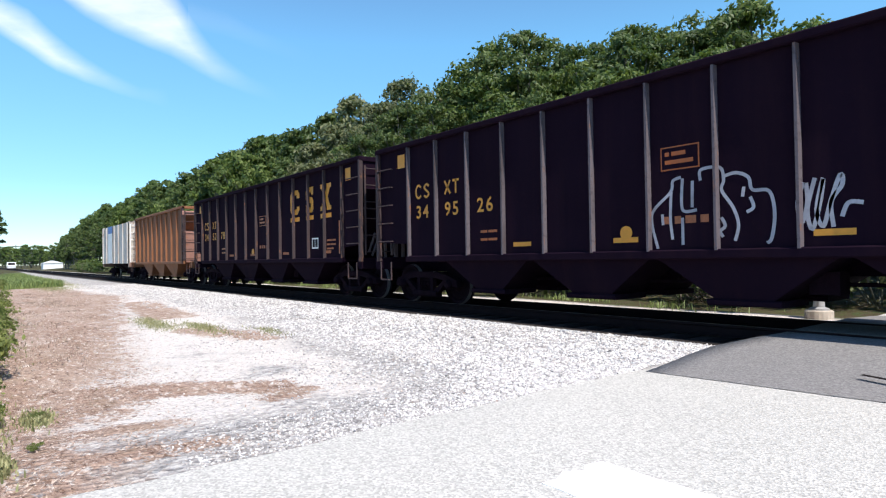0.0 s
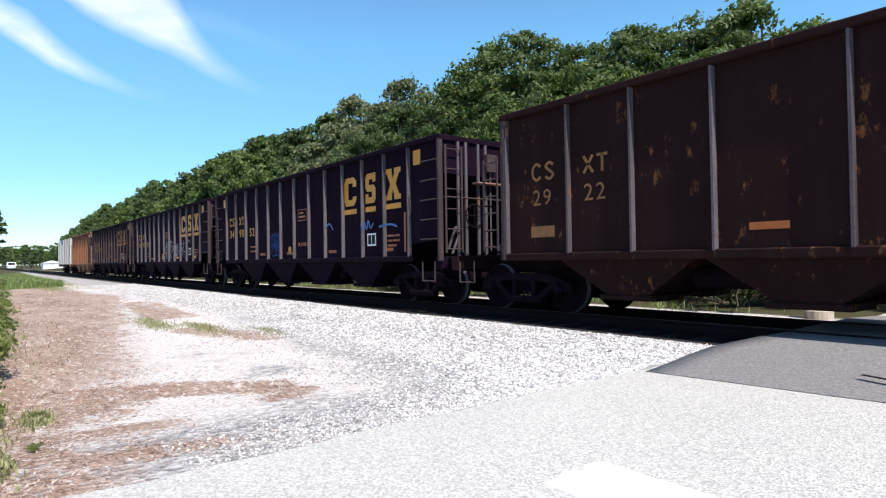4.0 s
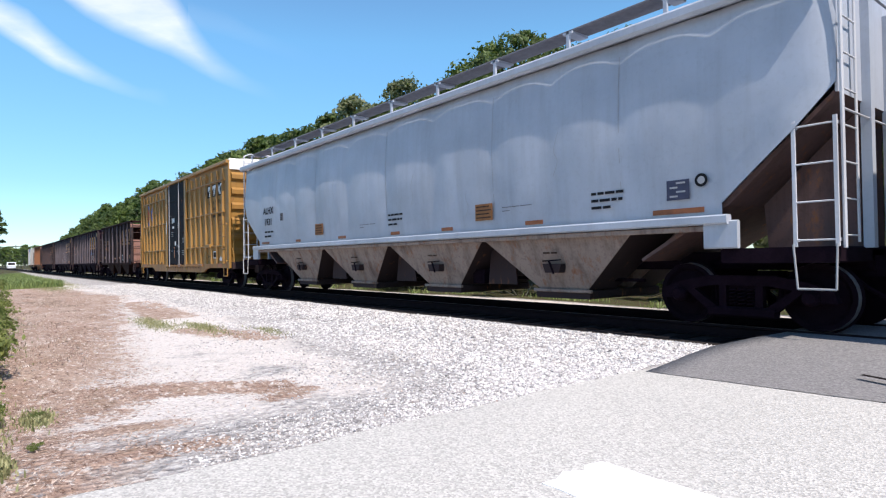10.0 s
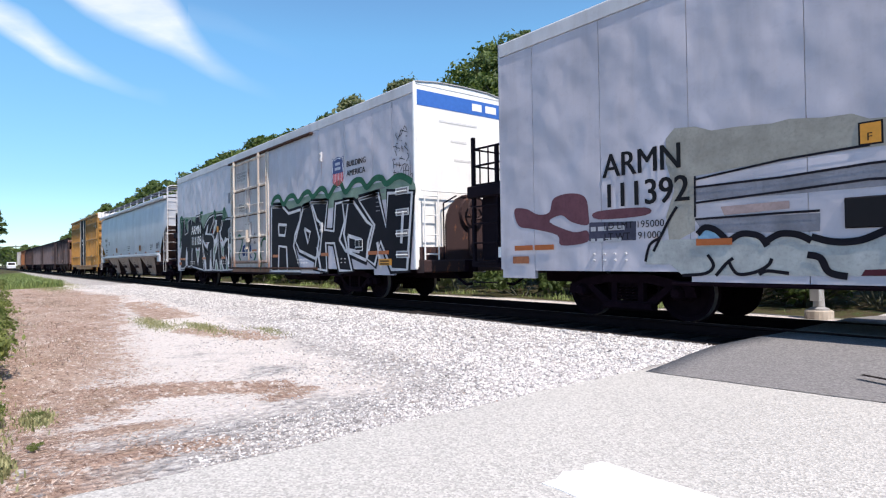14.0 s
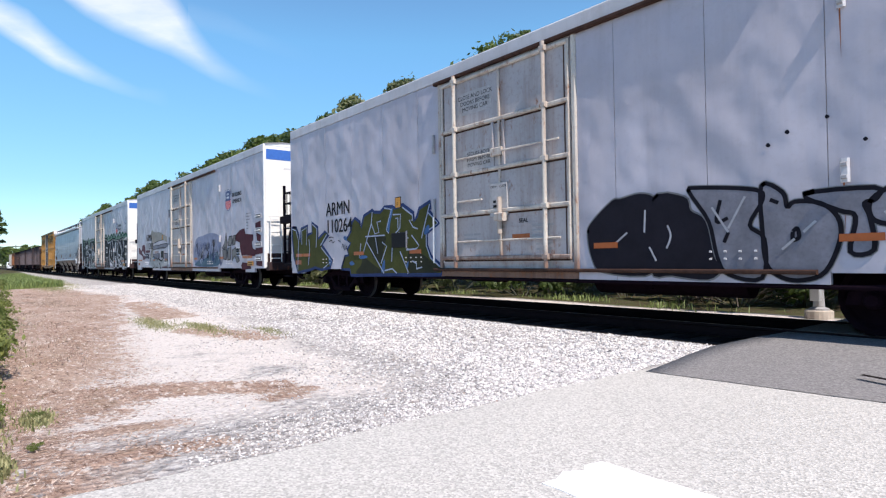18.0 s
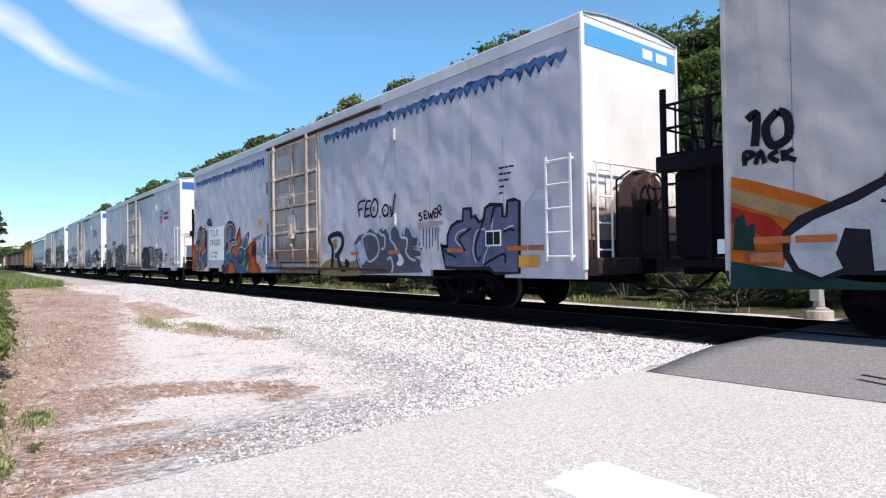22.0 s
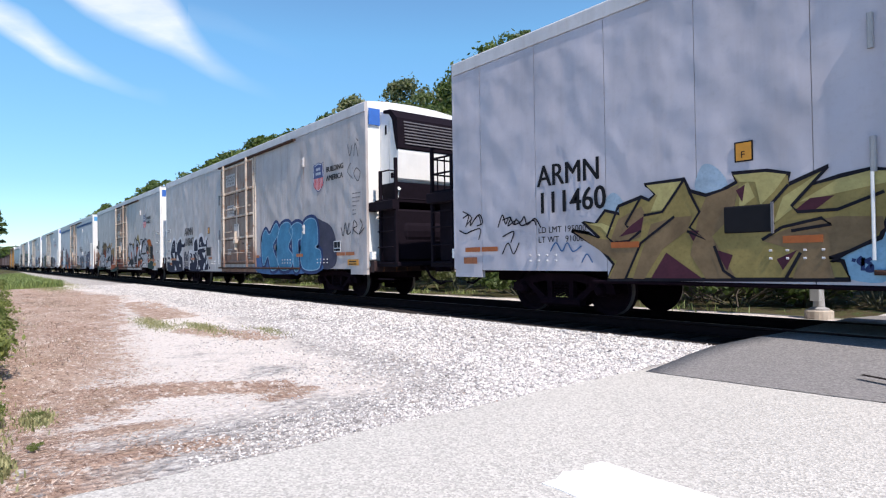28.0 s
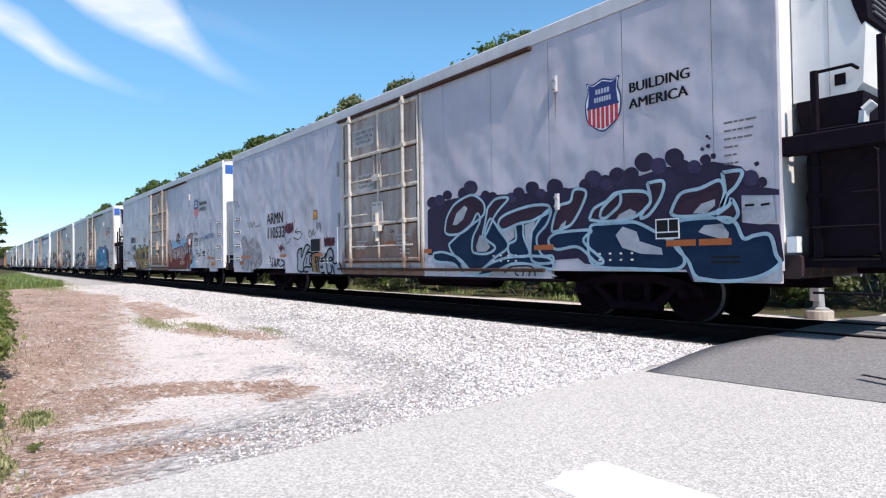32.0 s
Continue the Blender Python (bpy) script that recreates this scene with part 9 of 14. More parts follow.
strokes(ref_k, 'graffiti_stroke', [[(-6, 2.1), (-4.87, 2.22), (-3.92, 2.26)], [(-6, 1.99), (-4.87, 2), (-3.92, 2.05), (-3.04, 2.05)], [(-6.01, 1.77), (-4.88, 1.82), (-3.93, 1.87), (-3.12, 1.83)], [(-6.01, 1.54), (-4.88, 1.55), (-4.44, 1.55)], [(-3.8, 1.55), (-2.8, 1.53)], [(-6, 2.15), (-6.01, 1.57)]], 0.03, M['sp_dark'], -1.513, label='thin dark band line', soft=False)
patch(ref_k, 'graffiti_patch', [(-4.04, 0.77), (-4, 0.84), (-2.96, 0.88), (-2.96, 0.78)], M['sp_maroon'], -1.508, label='maroon spray along the sill', soft=False)
patch(ref_k, 'graffiti_patch', [(-9.55, 1.94), (-9.25, 1.93), (-8.97, 1.81), (-8.7, 1.83), (-8.6, 2.06), (-8.25, 2.12), (-7.92, 2.03), (-7.85, 1.72), (-7.88, 1.56), (-8.21, 1.63), (-8.43, 1.76), (-8.7, 1.66), (-8.18, 1.46), (-7.89, 1.47), (-7.89, 1.28), (-8.44, 1.24), (-8.53, 1.42), (-9.07, 1.55), (-9.45, 1.63)], M['sp_maroonpale'], -1.504, label='faded maroon spray tag', soft=True)
patch(ref_k, 'graffiti_patch', [(-7.69, 1.77), (-6.8, 1.77), (-6.8, 1.65), (-7.66, 1.64)], M['sp_maroonpale'], -1.505, label='faded maroon band', soft=True)
patch(ref_k, 'graffiti_patch', [(-7.84, 1.6), (-6.96, 1.57), (-6.97, 1.28), (-7.85, 1.29)], M['sp_haze'], -1.505, label='dark overpainted stencil panel', soft=False)
bars(ref_k, -7.81, 1.45, [(0.10, 0.16, 0.3), (0.08, 0.12, 0.3)], 0.07, 0.19, M['sp_silver'], -1.509)
spray('sp_haze3', (0.24, 0.27, 0.37))
spray('sp_teal2', (0.085, 0.15, 0.20))
spray('sp_greyword', (0.17, 0.17, 0.165))
patch(ref_k, 'graffiti_patch', [(1.94, 2.03), (2.98, 2.2), (4.08, 2.28), (5.07, 2.16), (5.43, 1.91), (5.26, 1.32), (4.9, 0.93), (1.91, 0.93)], M['sp_haze3'], -1.504, label='pale blue spray haze', soft=True)
patch(ref_k, 'graffiti_patch', [(3.12, 1.18), (4.5, 1.46), (5.11, 1.38), (4.99, 0.9), (1.91, 0.9), (2.45, 1.14)], M['sp_teal2'], -1.5055, label='dull teal spray', soft=True)
g = Graffiti(ref_k, 'sp_greyword', 'sp_black', 0.03, 'sp_black', 0.03, 'grey letters outlined in black', False, -1.51)
g.letter([(5.54, 1.6), (5.84, 1.79), (6.03, 2.19), (6.16, 1.82), (6.03, 1.51)])
g.letter([(6.21, 1.71), (6.38, 2.03), (6.75, 2.05), (6.74, 1.81), (6.51, 1.66)])
g.letter([(6.74, 1.68), (6.9, 2.06), (7.12, 2.07), (7.05, 1.73)])
g.letter([(5.7, 1.17), (5.59, 1.52), (5.96, 1.65), (6.13, 1.44), (6.03, 1.14)])
g.letter([(6.19, 1.1), (6.2, 1.57), (6.6, 1.62), (6.54, 1.16)])
g.letter([(6.72, 1.09), (6.71, 1.49), (7.11, 1.6), (7.21, 1.41), (7.52, 1.08), (7.24, 1.02), (6.99, 1.28)])
patch(ref_k, 'graffiti_patch', [(7.05, 2.05), (7.54, 2.24), (8.04, 2.29), (8.13, 2.08), (8.9, 2.02), (8.9, 1.81), (8.76, 1.76), (8.84, 1.53), (9.1, 1.46), (9.09, 1.23), (8.2, 1.29), (7.72, 1.27), (7.58, 1.52), (7.53, 1.77), (7.11, 1.86)], M['sp_maroon'], -1.505, label='maroon paint-over patch', soft=False)
patch(ref_k, 'graffiti_patch', [(9.12, 2.42), (9.61, 2.48), (9.63, 2.21), (9.11, 2.2)], M['sp_maroon'], -1.505, label='maroon paint-over patch', soft=False)
patch(ref_k, 'graffiti_patch', [(9.19, 2.08), (9.63, 1.97), (9.59, 1.72), (9.24, 1.79)], M['sp_maroon'], -1.505, label='maroon paint-over patch', soft=False)
patch(ref_k, 'graffiti_patch', [(9.1, 1.52), (9.79, 1.54), (9.78, 1.33), (9.09, 1.29)], M['sp_maroon'], -1.505, label='maroon paint-over patch', soft=False)
patch(ref_k, 'graffiti_patch', [(7.65, 0.9), (7.81, 1.02), (8.56, 0.99), (8.7, 0.78), (7.8, 0.74)], M['sp_maroon'], -1.505, label='maroon paint-over patch', soft=False)
patch(ref_k, 'graffiti_patch', [(9.17, 1.06), (9.73, 1.06), (9.73, 0.87), (9.17, 0.9)], M['sp_maroon'], -1.505, label='maroon paint-over patch', soft=False)
# a tangle of thin overlapping tags
rd = random.Random(17)
for i in range(46):
    x = rd.uniform(2.01, 5.27)
    h = rd.uniform(1.05, 1.85)
    line = [(x + 0.10 * q + rd.uniform(-0.09, 0.09), h + (0.22 if q % 2 else -0.16) * rd.uniform(0.4, 1.2)) for q in range(4)]
    strokes(ref_k, 'graffiti_stroke', [line], rd.uniform(0.025, 0.05), M[('sp_navy', 'sp_paleblue', 'sp_dark', 'sp_silver')[i % 4]], -1.512 - 0.0001 * i, label='thin tangled tag', soft=i % 2 == 0)
g = Graffiti(ref_l, 'sp_olive', 'sp_navy', 0.03, 'sp_navy', 0.08, 'olive green angular word edged in navy', False, -1.508)
g.letter([(-9.83, 2.08), (-9.56, 2.06), (-9.4, 1.85), (-9.26, 1.6), (-9.18, 2.02), (-8.77, 2.09), (-8.81, 1.7), (-8.69, 1.82), (-8.44, 1.85), (-8.46, 2.16), (-8.11, 2.01), (-8.08, 1.66), (-7.63, 1.85), (-7.44, 1.78), (-7.85, 1.48), (-7.23, 1.02), (-7.35, 0.86), (-7.88, 0.8), (-8.28, 0.86), (-8.58, 0.8), (-9.45, 0.7), (-9.71, 1.17), (-9.82, 1.76)])
g.letter([(-6.67, 0.81), (-6.47, 1.14), (-6.28, 1.16), (-6.34, 1.32), (-6.15, 1.5), (-6.39, 1.59), (-6.14, 1.8), (-6.07, 2.04), (-5.94, 2.13), (-5.69, 2.01), (-5.61, 1.86), (-5.47, 2.16), (-5.06, 2.28), (-4.98, 2.22), (-4.69, 2.2), (-4.5, 2.31), (-4.15, 2.3), (-4.07, 2.25), (-3.72, 2.31), (-3.3, 2.09), (-3.27, 1.9), (-3.13, 2), (-3.05, 2.17), (-2.64, 2.3), (-2.66, 2.16), (-2.7, 2.09), (-2.36, 1.82), (-2.79, 1.64), (-2.81, 1.34), (-2.66, 1.08), (-2.28, 0.86), (-2.28, 0.72), (-3.51, 0.7), (-4.02, 0.7), (-4.54, 0.69), (-5.87, 0.66), (-6.17, 0.66), (-6.22, 0.81)])
patch(ref_l, 'graffiti_patch', [(-4.38, 1.76), (-4.31, 2.05), (-4.2, 2.27), (-4.13, 2.24), (-4.25, 1.92), (-4.31, 1.69)], M['sp_blue'], -1.513, label='blue letter filling', soft=True)
patch(ref_l, 'graffiti_patch', [(-2.88, 1.6), (-2.83, 1.74), (-2.7, 1.8), (-2.69, 1.68), (-2.8, 1.6)], M['sp_blue'], -1.513, label='blue letter filling', soft=True)
patch(ref_l, 'graffiti_patch', [(-5.7, 1.07), (-5.64, 1.15), (-5.37, 1.15), (-5.36, 1.09)], M['sp_blue'], -1.513, label='blue letter filling', soft=True)
patch(ref_l, 'graffiti_patch', [(-6.23, 0.98), (-6.1, 1.01), (-5.98, 0.93), (-6.19, 0.9)], M['sp_blue'], -1.513, label='blue letter filling', soft=True)
patch(ref_l, 'graffiti_patch', [(-7.38, 1.19), (-7.23, 1.03), (-7.34, 0.88), (-7.42, 1.02)], M['sp_blue'], -1.513, label='blue letter filling', soft=True)
patch(ref_l, 'graffiti_patch', [(-3.6, 0.9), (-3.5, 1), (-3.55, 0.82)], M['sp_blue'], -1.513, label='blue letter filling', soft=True)
patch(ref_l, 'graffiti_patch', [(-6.55, 1.68), (-6.39, 1.68), (-6.38, 1.57), (-6.52, 1.6)], M['sp_blue'], -1.513, label='blue letter filling', soft=True)
patch(ref_l, 'graffiti_patch', [(-4.68, 0.73), (-4.61, 0.95), (-4.51, 1.04), (-4.53, 0.78)], M['sp_blue'], -1.513, label='blue letter filling', soft=True)
patch(ref_l, 'graffiti_patch', [(-5.3, 1.65), (-4.48, 1.62), (-4.57, 1.3), (-4.67, 0.99), (-5.01, 1.09), (-5.31, 1.47)], M['sp_darkolive'], -1.512, label='darker olive shading', soft=True)
patch(ref_l, 'graffiti_patch', [(-3.5, 1.22), (-3.01, 1.16), (-2.75, 1.05), (-2.33, 0.83), (-2.54, 0.73), (-3.44, 0.72)], M['sp_darkolive'], -1.512, label='darker olive shading', soft=True)
patch(ref_l, 'graffiti_patch', [(-5.53, 1.1), (-5.01, 0.91), (-4.63, 0.71), (-5.87, 0.68), (-5.64, 0.91)], M['sp_darkolive'], -1.512, label='darker olive shading', soft=True)
strokes(ref_l, 'graffiti_stroke', [[(-5.06, 2.25), (-5.11, 1.96), (-5.52, 1.22), (-5.72, 1.1), (-5.63, 1.47)], [(-5.41, 1.64), (-4.49, 1.64)], [(-5.11, 1.96), (-4.94, 1.69), (-4.75, 1.72), (-4.84, 1.98), (-4.65, 2)], [(-4.5, 2.31), (-4.18, 2.25), (-4.31, 2.01), (-4.42, 1.76), (-4.31, 1.68)], [(-4.13, 2.12), (-3.8, 2.11), (-3.83, 1.79), (-4.1, 1.61), (-3.96, 1.54), (-4.17, 1.32), (-4.2, 0.99)], [(-4.01, 2.02), (-3.91, 2.03), (-3.91, 1.78)], [(-3.89, 1.68), (-3.49, 1.53)], [(-3.55, 1.71), (-3.55, 1.29), (-3.01, 1.18)], [(-3.72, 2.27), (-3.32, 2.06), (-3.3, 1.94), (-3.44, 1.95), (-3.3, 1.78), (-3.11, 1.73)], [(-3.36, 1.6), (-3.07, 1.35), (-3.17, 1.28), (-3.57, 1.26)]], 0.035, M['sp_paleblue'], -1.516, label='pale letter highlight', soft=False)
strokes(ref_l, 'graffiti_stroke', [[(-2.66, 2.26), (-2.98, 1.51)], [(-2.72, 2.07), (-2.37, 1.82), (-2.69, 1.69)], [(-2.8, 1.59), (-2.8, 1.34), (-2.65, 1.06), (-2.32, 0.87)], [(-3.84, 1.23), (-3.51, 0.74), (-3.55, 0.7)], [(-4.54, 0.7), (-5.35, 1.51)], [(-4.61, 1.47), (-4.41, 1.37), (-4.67, 0.95)], [(-3.34, 1), (-3.18, 0.94), (-3.18, 0.82), (-2.96, 0.86)], [(-4.51, 0.77), (-4.18, 0.82), (-3.98, 0.71)], [(-4.81, 1.19), (-4.92, 1.6)], [(-9.81, 2.04), (-9.55, 1.99), (-9.37, 1.67), (-9.44, 0.78)], [(-9.14, 1.53), (-9.13, 1.96), (-8.77, 2.05), (-8.82, 1.52)], [(-8.41, 2.12), (-8.12, 1.98), (-8.18, 1.43)], [(-7.9, 1.48), (-7.51, 1.78)], [(-7.86, 1.42), (-7.23, 1.02), (-7.72, 0.82)], [(-8.64, 1.69), (-8.6, 1.39), (-8.7, 0.91)]], 0.035, M['sp_paleblue'], -1.516, label='pale letter highlight', soft=False)
strokes(ref_l, 'graffiti_stroke', [[(-7.41, 1.68), (-7.26, 1.7), (-7.12, 1.67)], [(-7.37, 1.57), (-7.23, 1.61), (-7.16, 1.53), (-7.05, 1.58)], [(-6.85, 1.6), (-6.71, 1.54)], [(-6.65, 1.38), (-6.59, 1.48), (-6.51, 1.32), (-6.46, 1.47)], [(-6.43, 1.32), (-6.4, 1.43), (-6.37, 1.32)]], 0.02, M['sp_dark'], -1.516, label='thin black scribble', soft=True)
g = Graffiti(ref_l, 'sp_dark', 'sp_dark', 0.03, 'sp_grey', 0.05, 'black bubble letters', True, -1.508)
g.letter([(1.64, 1.42), (1.73, 1.6), (2.11, 1.9), (2.27, 1.92), (2.61, 1.97), (2.86, 1.87), (2.81, 1.54), (2.85, 0.81), (1.93, 0.8), (1.71, 1.03)])
g.letter([(2.82, 1.86), (3.32, 1.86), (3.41, 1.66), (3.62, 1.5), (3.73, 1.01), (3.83, 0.86), (3.65, 0.71), (3.11, 0.76), (2.78, 0.83)])
g = Graffiti(ref_l, 'sp_bubsilver', 'sp_black', 0.055, 'sp_grey', 0.05, 'silver bubble letters outlined in black', True, -1.508)
g.letter([(3.41, 1.93), (3.52, 1.98), (4.29, 1.88), (4.4, 1.74), (4.23, 1.42), (4.41, 1.23), (4.37, 0.73), (3.94, 0.77), (3.79, 1.01), (3.68, 1.5)])
g.letter([(4.39, 1.92), (4.64, 1.81), (4.69, 1.62), (4.78, 1.68), (5.06, 1.64), (5.24, 1.46), (5.26, 1.2), (5.1, 0.82), (4.85, 0.71), (4.61, 0.74), (4.43, 0.91), (4.39, 1.32)])
g.letter([(4.88, 1.76), (5.61, 1.77), (5.62, 1.64), (5.51, 1.6), (5.56, 1.44), (5.59, 1.07), (5.36, 1.05), (5.42, 1.45), (5.25, 1.54)])
g.letter([(5.56, 1.6), (5.71, 1.74), (5.98, 1.82), (6.24, 1.77), (6.47, 1.62), (6.51, 1.39), (6.44, 1.09), (6.26, 0.9), (6, 0.82), (5.77, 0.86), (5.88, 1.27), (5.6, 1.4)])
patch(ref_l, 'graffiti_patch', [(5.94, 1.55), (6.41, 1.54), (6.37, 1.17), (6.15, 0.91), (5.87, 0.99)], M['sp_bubred'], -1.5135, label='dull red letter shading', soft=True)
strokes(ref_l, 'graffiti_stroke', [[(4.75, 1.31), (4.8, 1.35), (4.82, 1.24), (4.75, 1.21), (4.75, 1.31)], [(5.93, 1.42), (5.98, 1.46), (5.97, 1.22), (5.92, 1.18)], [(3.85, 1.78), (3.79, 1.49), (3.95, 1.53)], [(3.95, 1.34), (3.89, 1.2)], [(4.49, 1.73), (4.59, 1.68)]], 0.05, M['sp_black'], -1.516, label='black letter opening', soft=True)
strokes(ref_l, 'graffiti_stroke', [[(3.06, 1.48), (3.11, 1.32), (3.04, 1.14)], [(2.7, 1.73), (2.68, 1.39)], [(2.38, 1.4), (2.16, 1.24)], [(2.76, 1.17), (2.87, 0.96)], [(3.73, 1.69), (3.95, 1.34)], [(4.18, 1.8), (3.95, 1.39)], [(5.01, 1.43), (4.87, 1.3)], [(4.62, 1.09), (4.77, 1.22)], [(5.7, 1.48), (5.82, 1.55)]], 0.03, M['sp_silver'], -1.516, label='pale letter streak', soft=True)
patch(ref_l, 'graffiti_patch', [(4.45, 2.43), (4.48, 2.46), (4.51, 2.42), (4.48, 2.4)], M['sp_dark'], -1.508, label='black paint spot', soft=True)
patch(ref_l, 'graffiti_patch', [(4.68, 2.56), (4.71, 2.59), (4.74, 2.55), (4.71, 2.53)], M['sp_dark'], -1.508, label='black paint spot', soft=True)
patch(ref_l, 'graffiti_patch', [(5.51, 2.34), (5.54, 2.36), (5.56, 2.33), (5.53, 2.31)], M['sp_dark'], -1.508, label='black paint spot', soft=True)
patch(ref_l, 'graffiti_patch', [(5.79, 2.12), (5.81, 2.14), (5.83, 2.11), (5.81, 2.09)], M['sp_dark'], -1.508, label='black paint spot', soft=True)
patch(ref_l, 'graffiti_patch', [(5.13, 2.67), (5.15, 2.69), (5.18, 2.66), (5.15, 2.64)], M['sp_dark'], -1.508, label='black paint spot', soft=True)
patch(ref_l, 'graffiti_patch', [(5.88, 2.57), (5.89, 2.59), (5.92, 2.56), (5.89, 2.54)], M['sp_dark'], -1.508, label='black paint spot', soft=True)
strokes(ref_l, 'graffiti_stroke', [[(6.7, 1.16), (6.77, 1.12), (6.9, 1.15), (6.96, 1.22)], [(6.96, 1.04), (6.98, 1.22), (7.04, 1.26), (7.05, 1.15), (6.97, 1.13)], [(7.06, 1.47), (7.01, 1.4), (7, 1.22), (7.05, 1.26), (7.09, 1.43), (7.06, 1.47)], [(7.08, 1.15), (7.11, 1.25), (7.14, 1.15)]], 0.028, M['sp_dark'], -1.516, label='thin black scribbled tag', soft=True)
spray('sp_pink2', (0.30, 0.03, 0.10))
patch(ref_m, 'graffiti_patch', [(-10.78, 1.92), (-10.57, 2.04), (-10.46, 2.32), (-10.34, 2.5), (-10.11, 2.63), (-9.83, 2.61), (-9.73, 2.53), (-9.37, 2.53), (-9.27, 2.4), (-9.06, 2.42), (-9.1, 0.89), (-9.72, 0.69), (-11.26, 0.67), (-11.05, 1.19), (-11.24, 1.6), (-10.85, 1.73)], M['sp_purple'], -1.505, label='dark purple shadow of the letters', soft=False)
patch(ref_m, 'graffiti_patch', [(-11.32, 1.96), (-11.03, 1.91), (-10.72, 1.72), (-10.54, 1.47), (-10.54, 1.18), (-10.67, 1.33), (-10.91, 1.63), (-11.13, 1.61), (-11.09, 1.29), (-11.34, 1.2)], M['sp_red'], -1.507, label='red spray flame', soft=True)
patch(ref_m, 'graffiti_patch', [(-11.32, 1.58), (-11.04, 1.69), (-10.72, 1.46), (-10.59, 1.13), (-10.5, 0.89), (-10.64, 0.69), (-11.31, 0.69), (-11.18, 1.2)], M['sp_orange'], -1.508, label='orange spray ground', soft=False)
patch(ref_m, 'graffiti_patch', [(-10.54, 1.54), (-10.19, 1.56), (-10.25, 1.27), (-10.03, 1.17), (-9.65, 1.47), (-9.08, 1.38), (-9.1, 0.89), (-9.41, 0.88), (-9.66, 1.07), (-9.87, 0.98), (-10.04, 0.89), (-10.27, 0.7), (-10.64, 0.69), (-10.47, 0.94), (-10.58, 1.28)], M['sp_teal'], -1.509, label='teal letter body', soft=False)
patch(ref_m, 'graffiti_patch', [(-10.42, 2.03), (-10.37, 2.26), (-10.17, 2.41), (-9.94, 2.4), (-9.78, 2.44), (-9.52, 2.44), (-9.39, 2.33), (-9.4, 2.11), (-9.5, 1.9), (-9.8, 1.75), (-10.02, 1.61), (-10.18, 1.47), (-10.24, 1.64), (-10.1, 1.89), (-10.14, 2.01), (-10.35, 1.99)], M['sp_tanbrown'], -1.511, label='grey-brown letter bowl', soft=True)
patch(ref_m, 'graffiti_patch', [(-10.71, 1.84), (-10.53, 1.93), (-10.3, 1.76), (-10.12, 1.93), (-10.1, 1.74), (-10.36, 1.59), (-10.6, 1.6)], M['sp_tanbrown'], -1.511, label='grey-brown letter hook', soft=True)
patch(ref_m, 'graffiti_patch', [(-9.48, 2.14), (-9.52, 2.06), (-9.61, 2.01), (-9.72, 2.02), (-9.81, 2.08), (-9.84, 2.18), (-9.8, 2.26), (-9.71, 2.31), (-9.6, 2.3), (-9.52, 2.23)], M['sp_ochre'], -1.513, label='ochre spot in the letter', soft=True)
patch(ref_m, 'graffiti_patch', [(-9.85, 2.34), (-9.78, 2.35), (-9.81, 1.89), (-9.88, 1.85)], M['sp_sky'], -1.513, label='blue streak in the letter', soft=False)
patch(ref_m, 'graffiti_patch', [(-10.37, 2.21), (-10.2, 2.29), (-10.23, 2.06), (-10.35, 2.02)], M['sp_sky'], -1.513, label='blue shading in the letter', soft=False)
patch(ref_m, 'graffiti_patch', [(-10.65, 1.74), (-10.53, 1.71), (-10.57, 1.6), (-10.66, 1.63)], M['sp_lime'], -1.513, label='lime tip of the hook', soft=False)
patch(ref_m, 'graffiti_patch', [(-9.95, 2.39), (-9.97, 2.36), (-10, 2.34), (-10.04, 2.35), (-10.07, 2.37), (-10.09, 2.41), (-10.07, 2.44), (-10.04, 2.45), (-10, 2.45), (-9.96, 2.42)], M['sp_lime'], -1.514, label='lime dot', soft=False)
patch(ref_m, 'graffiti_patch', [(-10.04, 1.49), (-9.8, 1.7), (-9.5, 1.79), (-9.27, 1.63), (-9.37, 1.5), (-9.68, 1.45), (-10, 1.35)], M['sp_orange'], -1.512, label='orange letter filling', soft=False)
patch(ref_m, 'graffiti_patch', [(-9.76, 1), (-9.55, 1.07), (-9.42, 0.94), (-9.61, 0.7), (-9.95, 0.69)], M['sp_orange'], -1.512, label='orange letter filling', soft=False)
patch(ref_m, 'graffiti_patch', [(-10.55, 0.82), (-10.26, 0.89), (-10.32, 0.71), (-10.59, 0.7)], M['sp_lime'], -1.512, label='lime letter filling', soft=False)
strokes(ref_m, 'graffiti_stroke', [[(-10.1, 2.47), (-10.16, 2.42), (-10.34, 2.26), (-10.41, 2.03)], [(-9.8, 2.44), (-9.52, 2.45), (-9.37, 2.32), (-9.39, 2.09), (-9.52, 1.88), (-9.79, 1.72), (-10.06, 1.56), (-10.16, 1.22)], [(-10.16, 1.22), (-10, 1.17), (-9.64, 1.44), (-9.39, 1.48), (-9.24, 1.56)], [(-10.71, 1.84), (-10.64, 1.65), (-10.38, 1.57)], [(-10.03, 0.71), (-9.76, 0.89), (-9.83, 1), (-9.68, 1.09)]], 0.03, M['sp_white'], -1.516, label='white letter edge', soft=True)
strokes(ref_m, 'graffiti_stroke', [[(-10.28, 1.74), (-10.12, 1.95), (-10.14, 2.01), (-10.35, 1.99)], [(-9.69, 1.74), (-9.4, 1.83), (-9.19, 1.73)], [(-9.64, 1.44), (-9.64, 1.12)]], 0.05, M['sp_purple'], -1.515, label='dark purple letter line', soft=True)
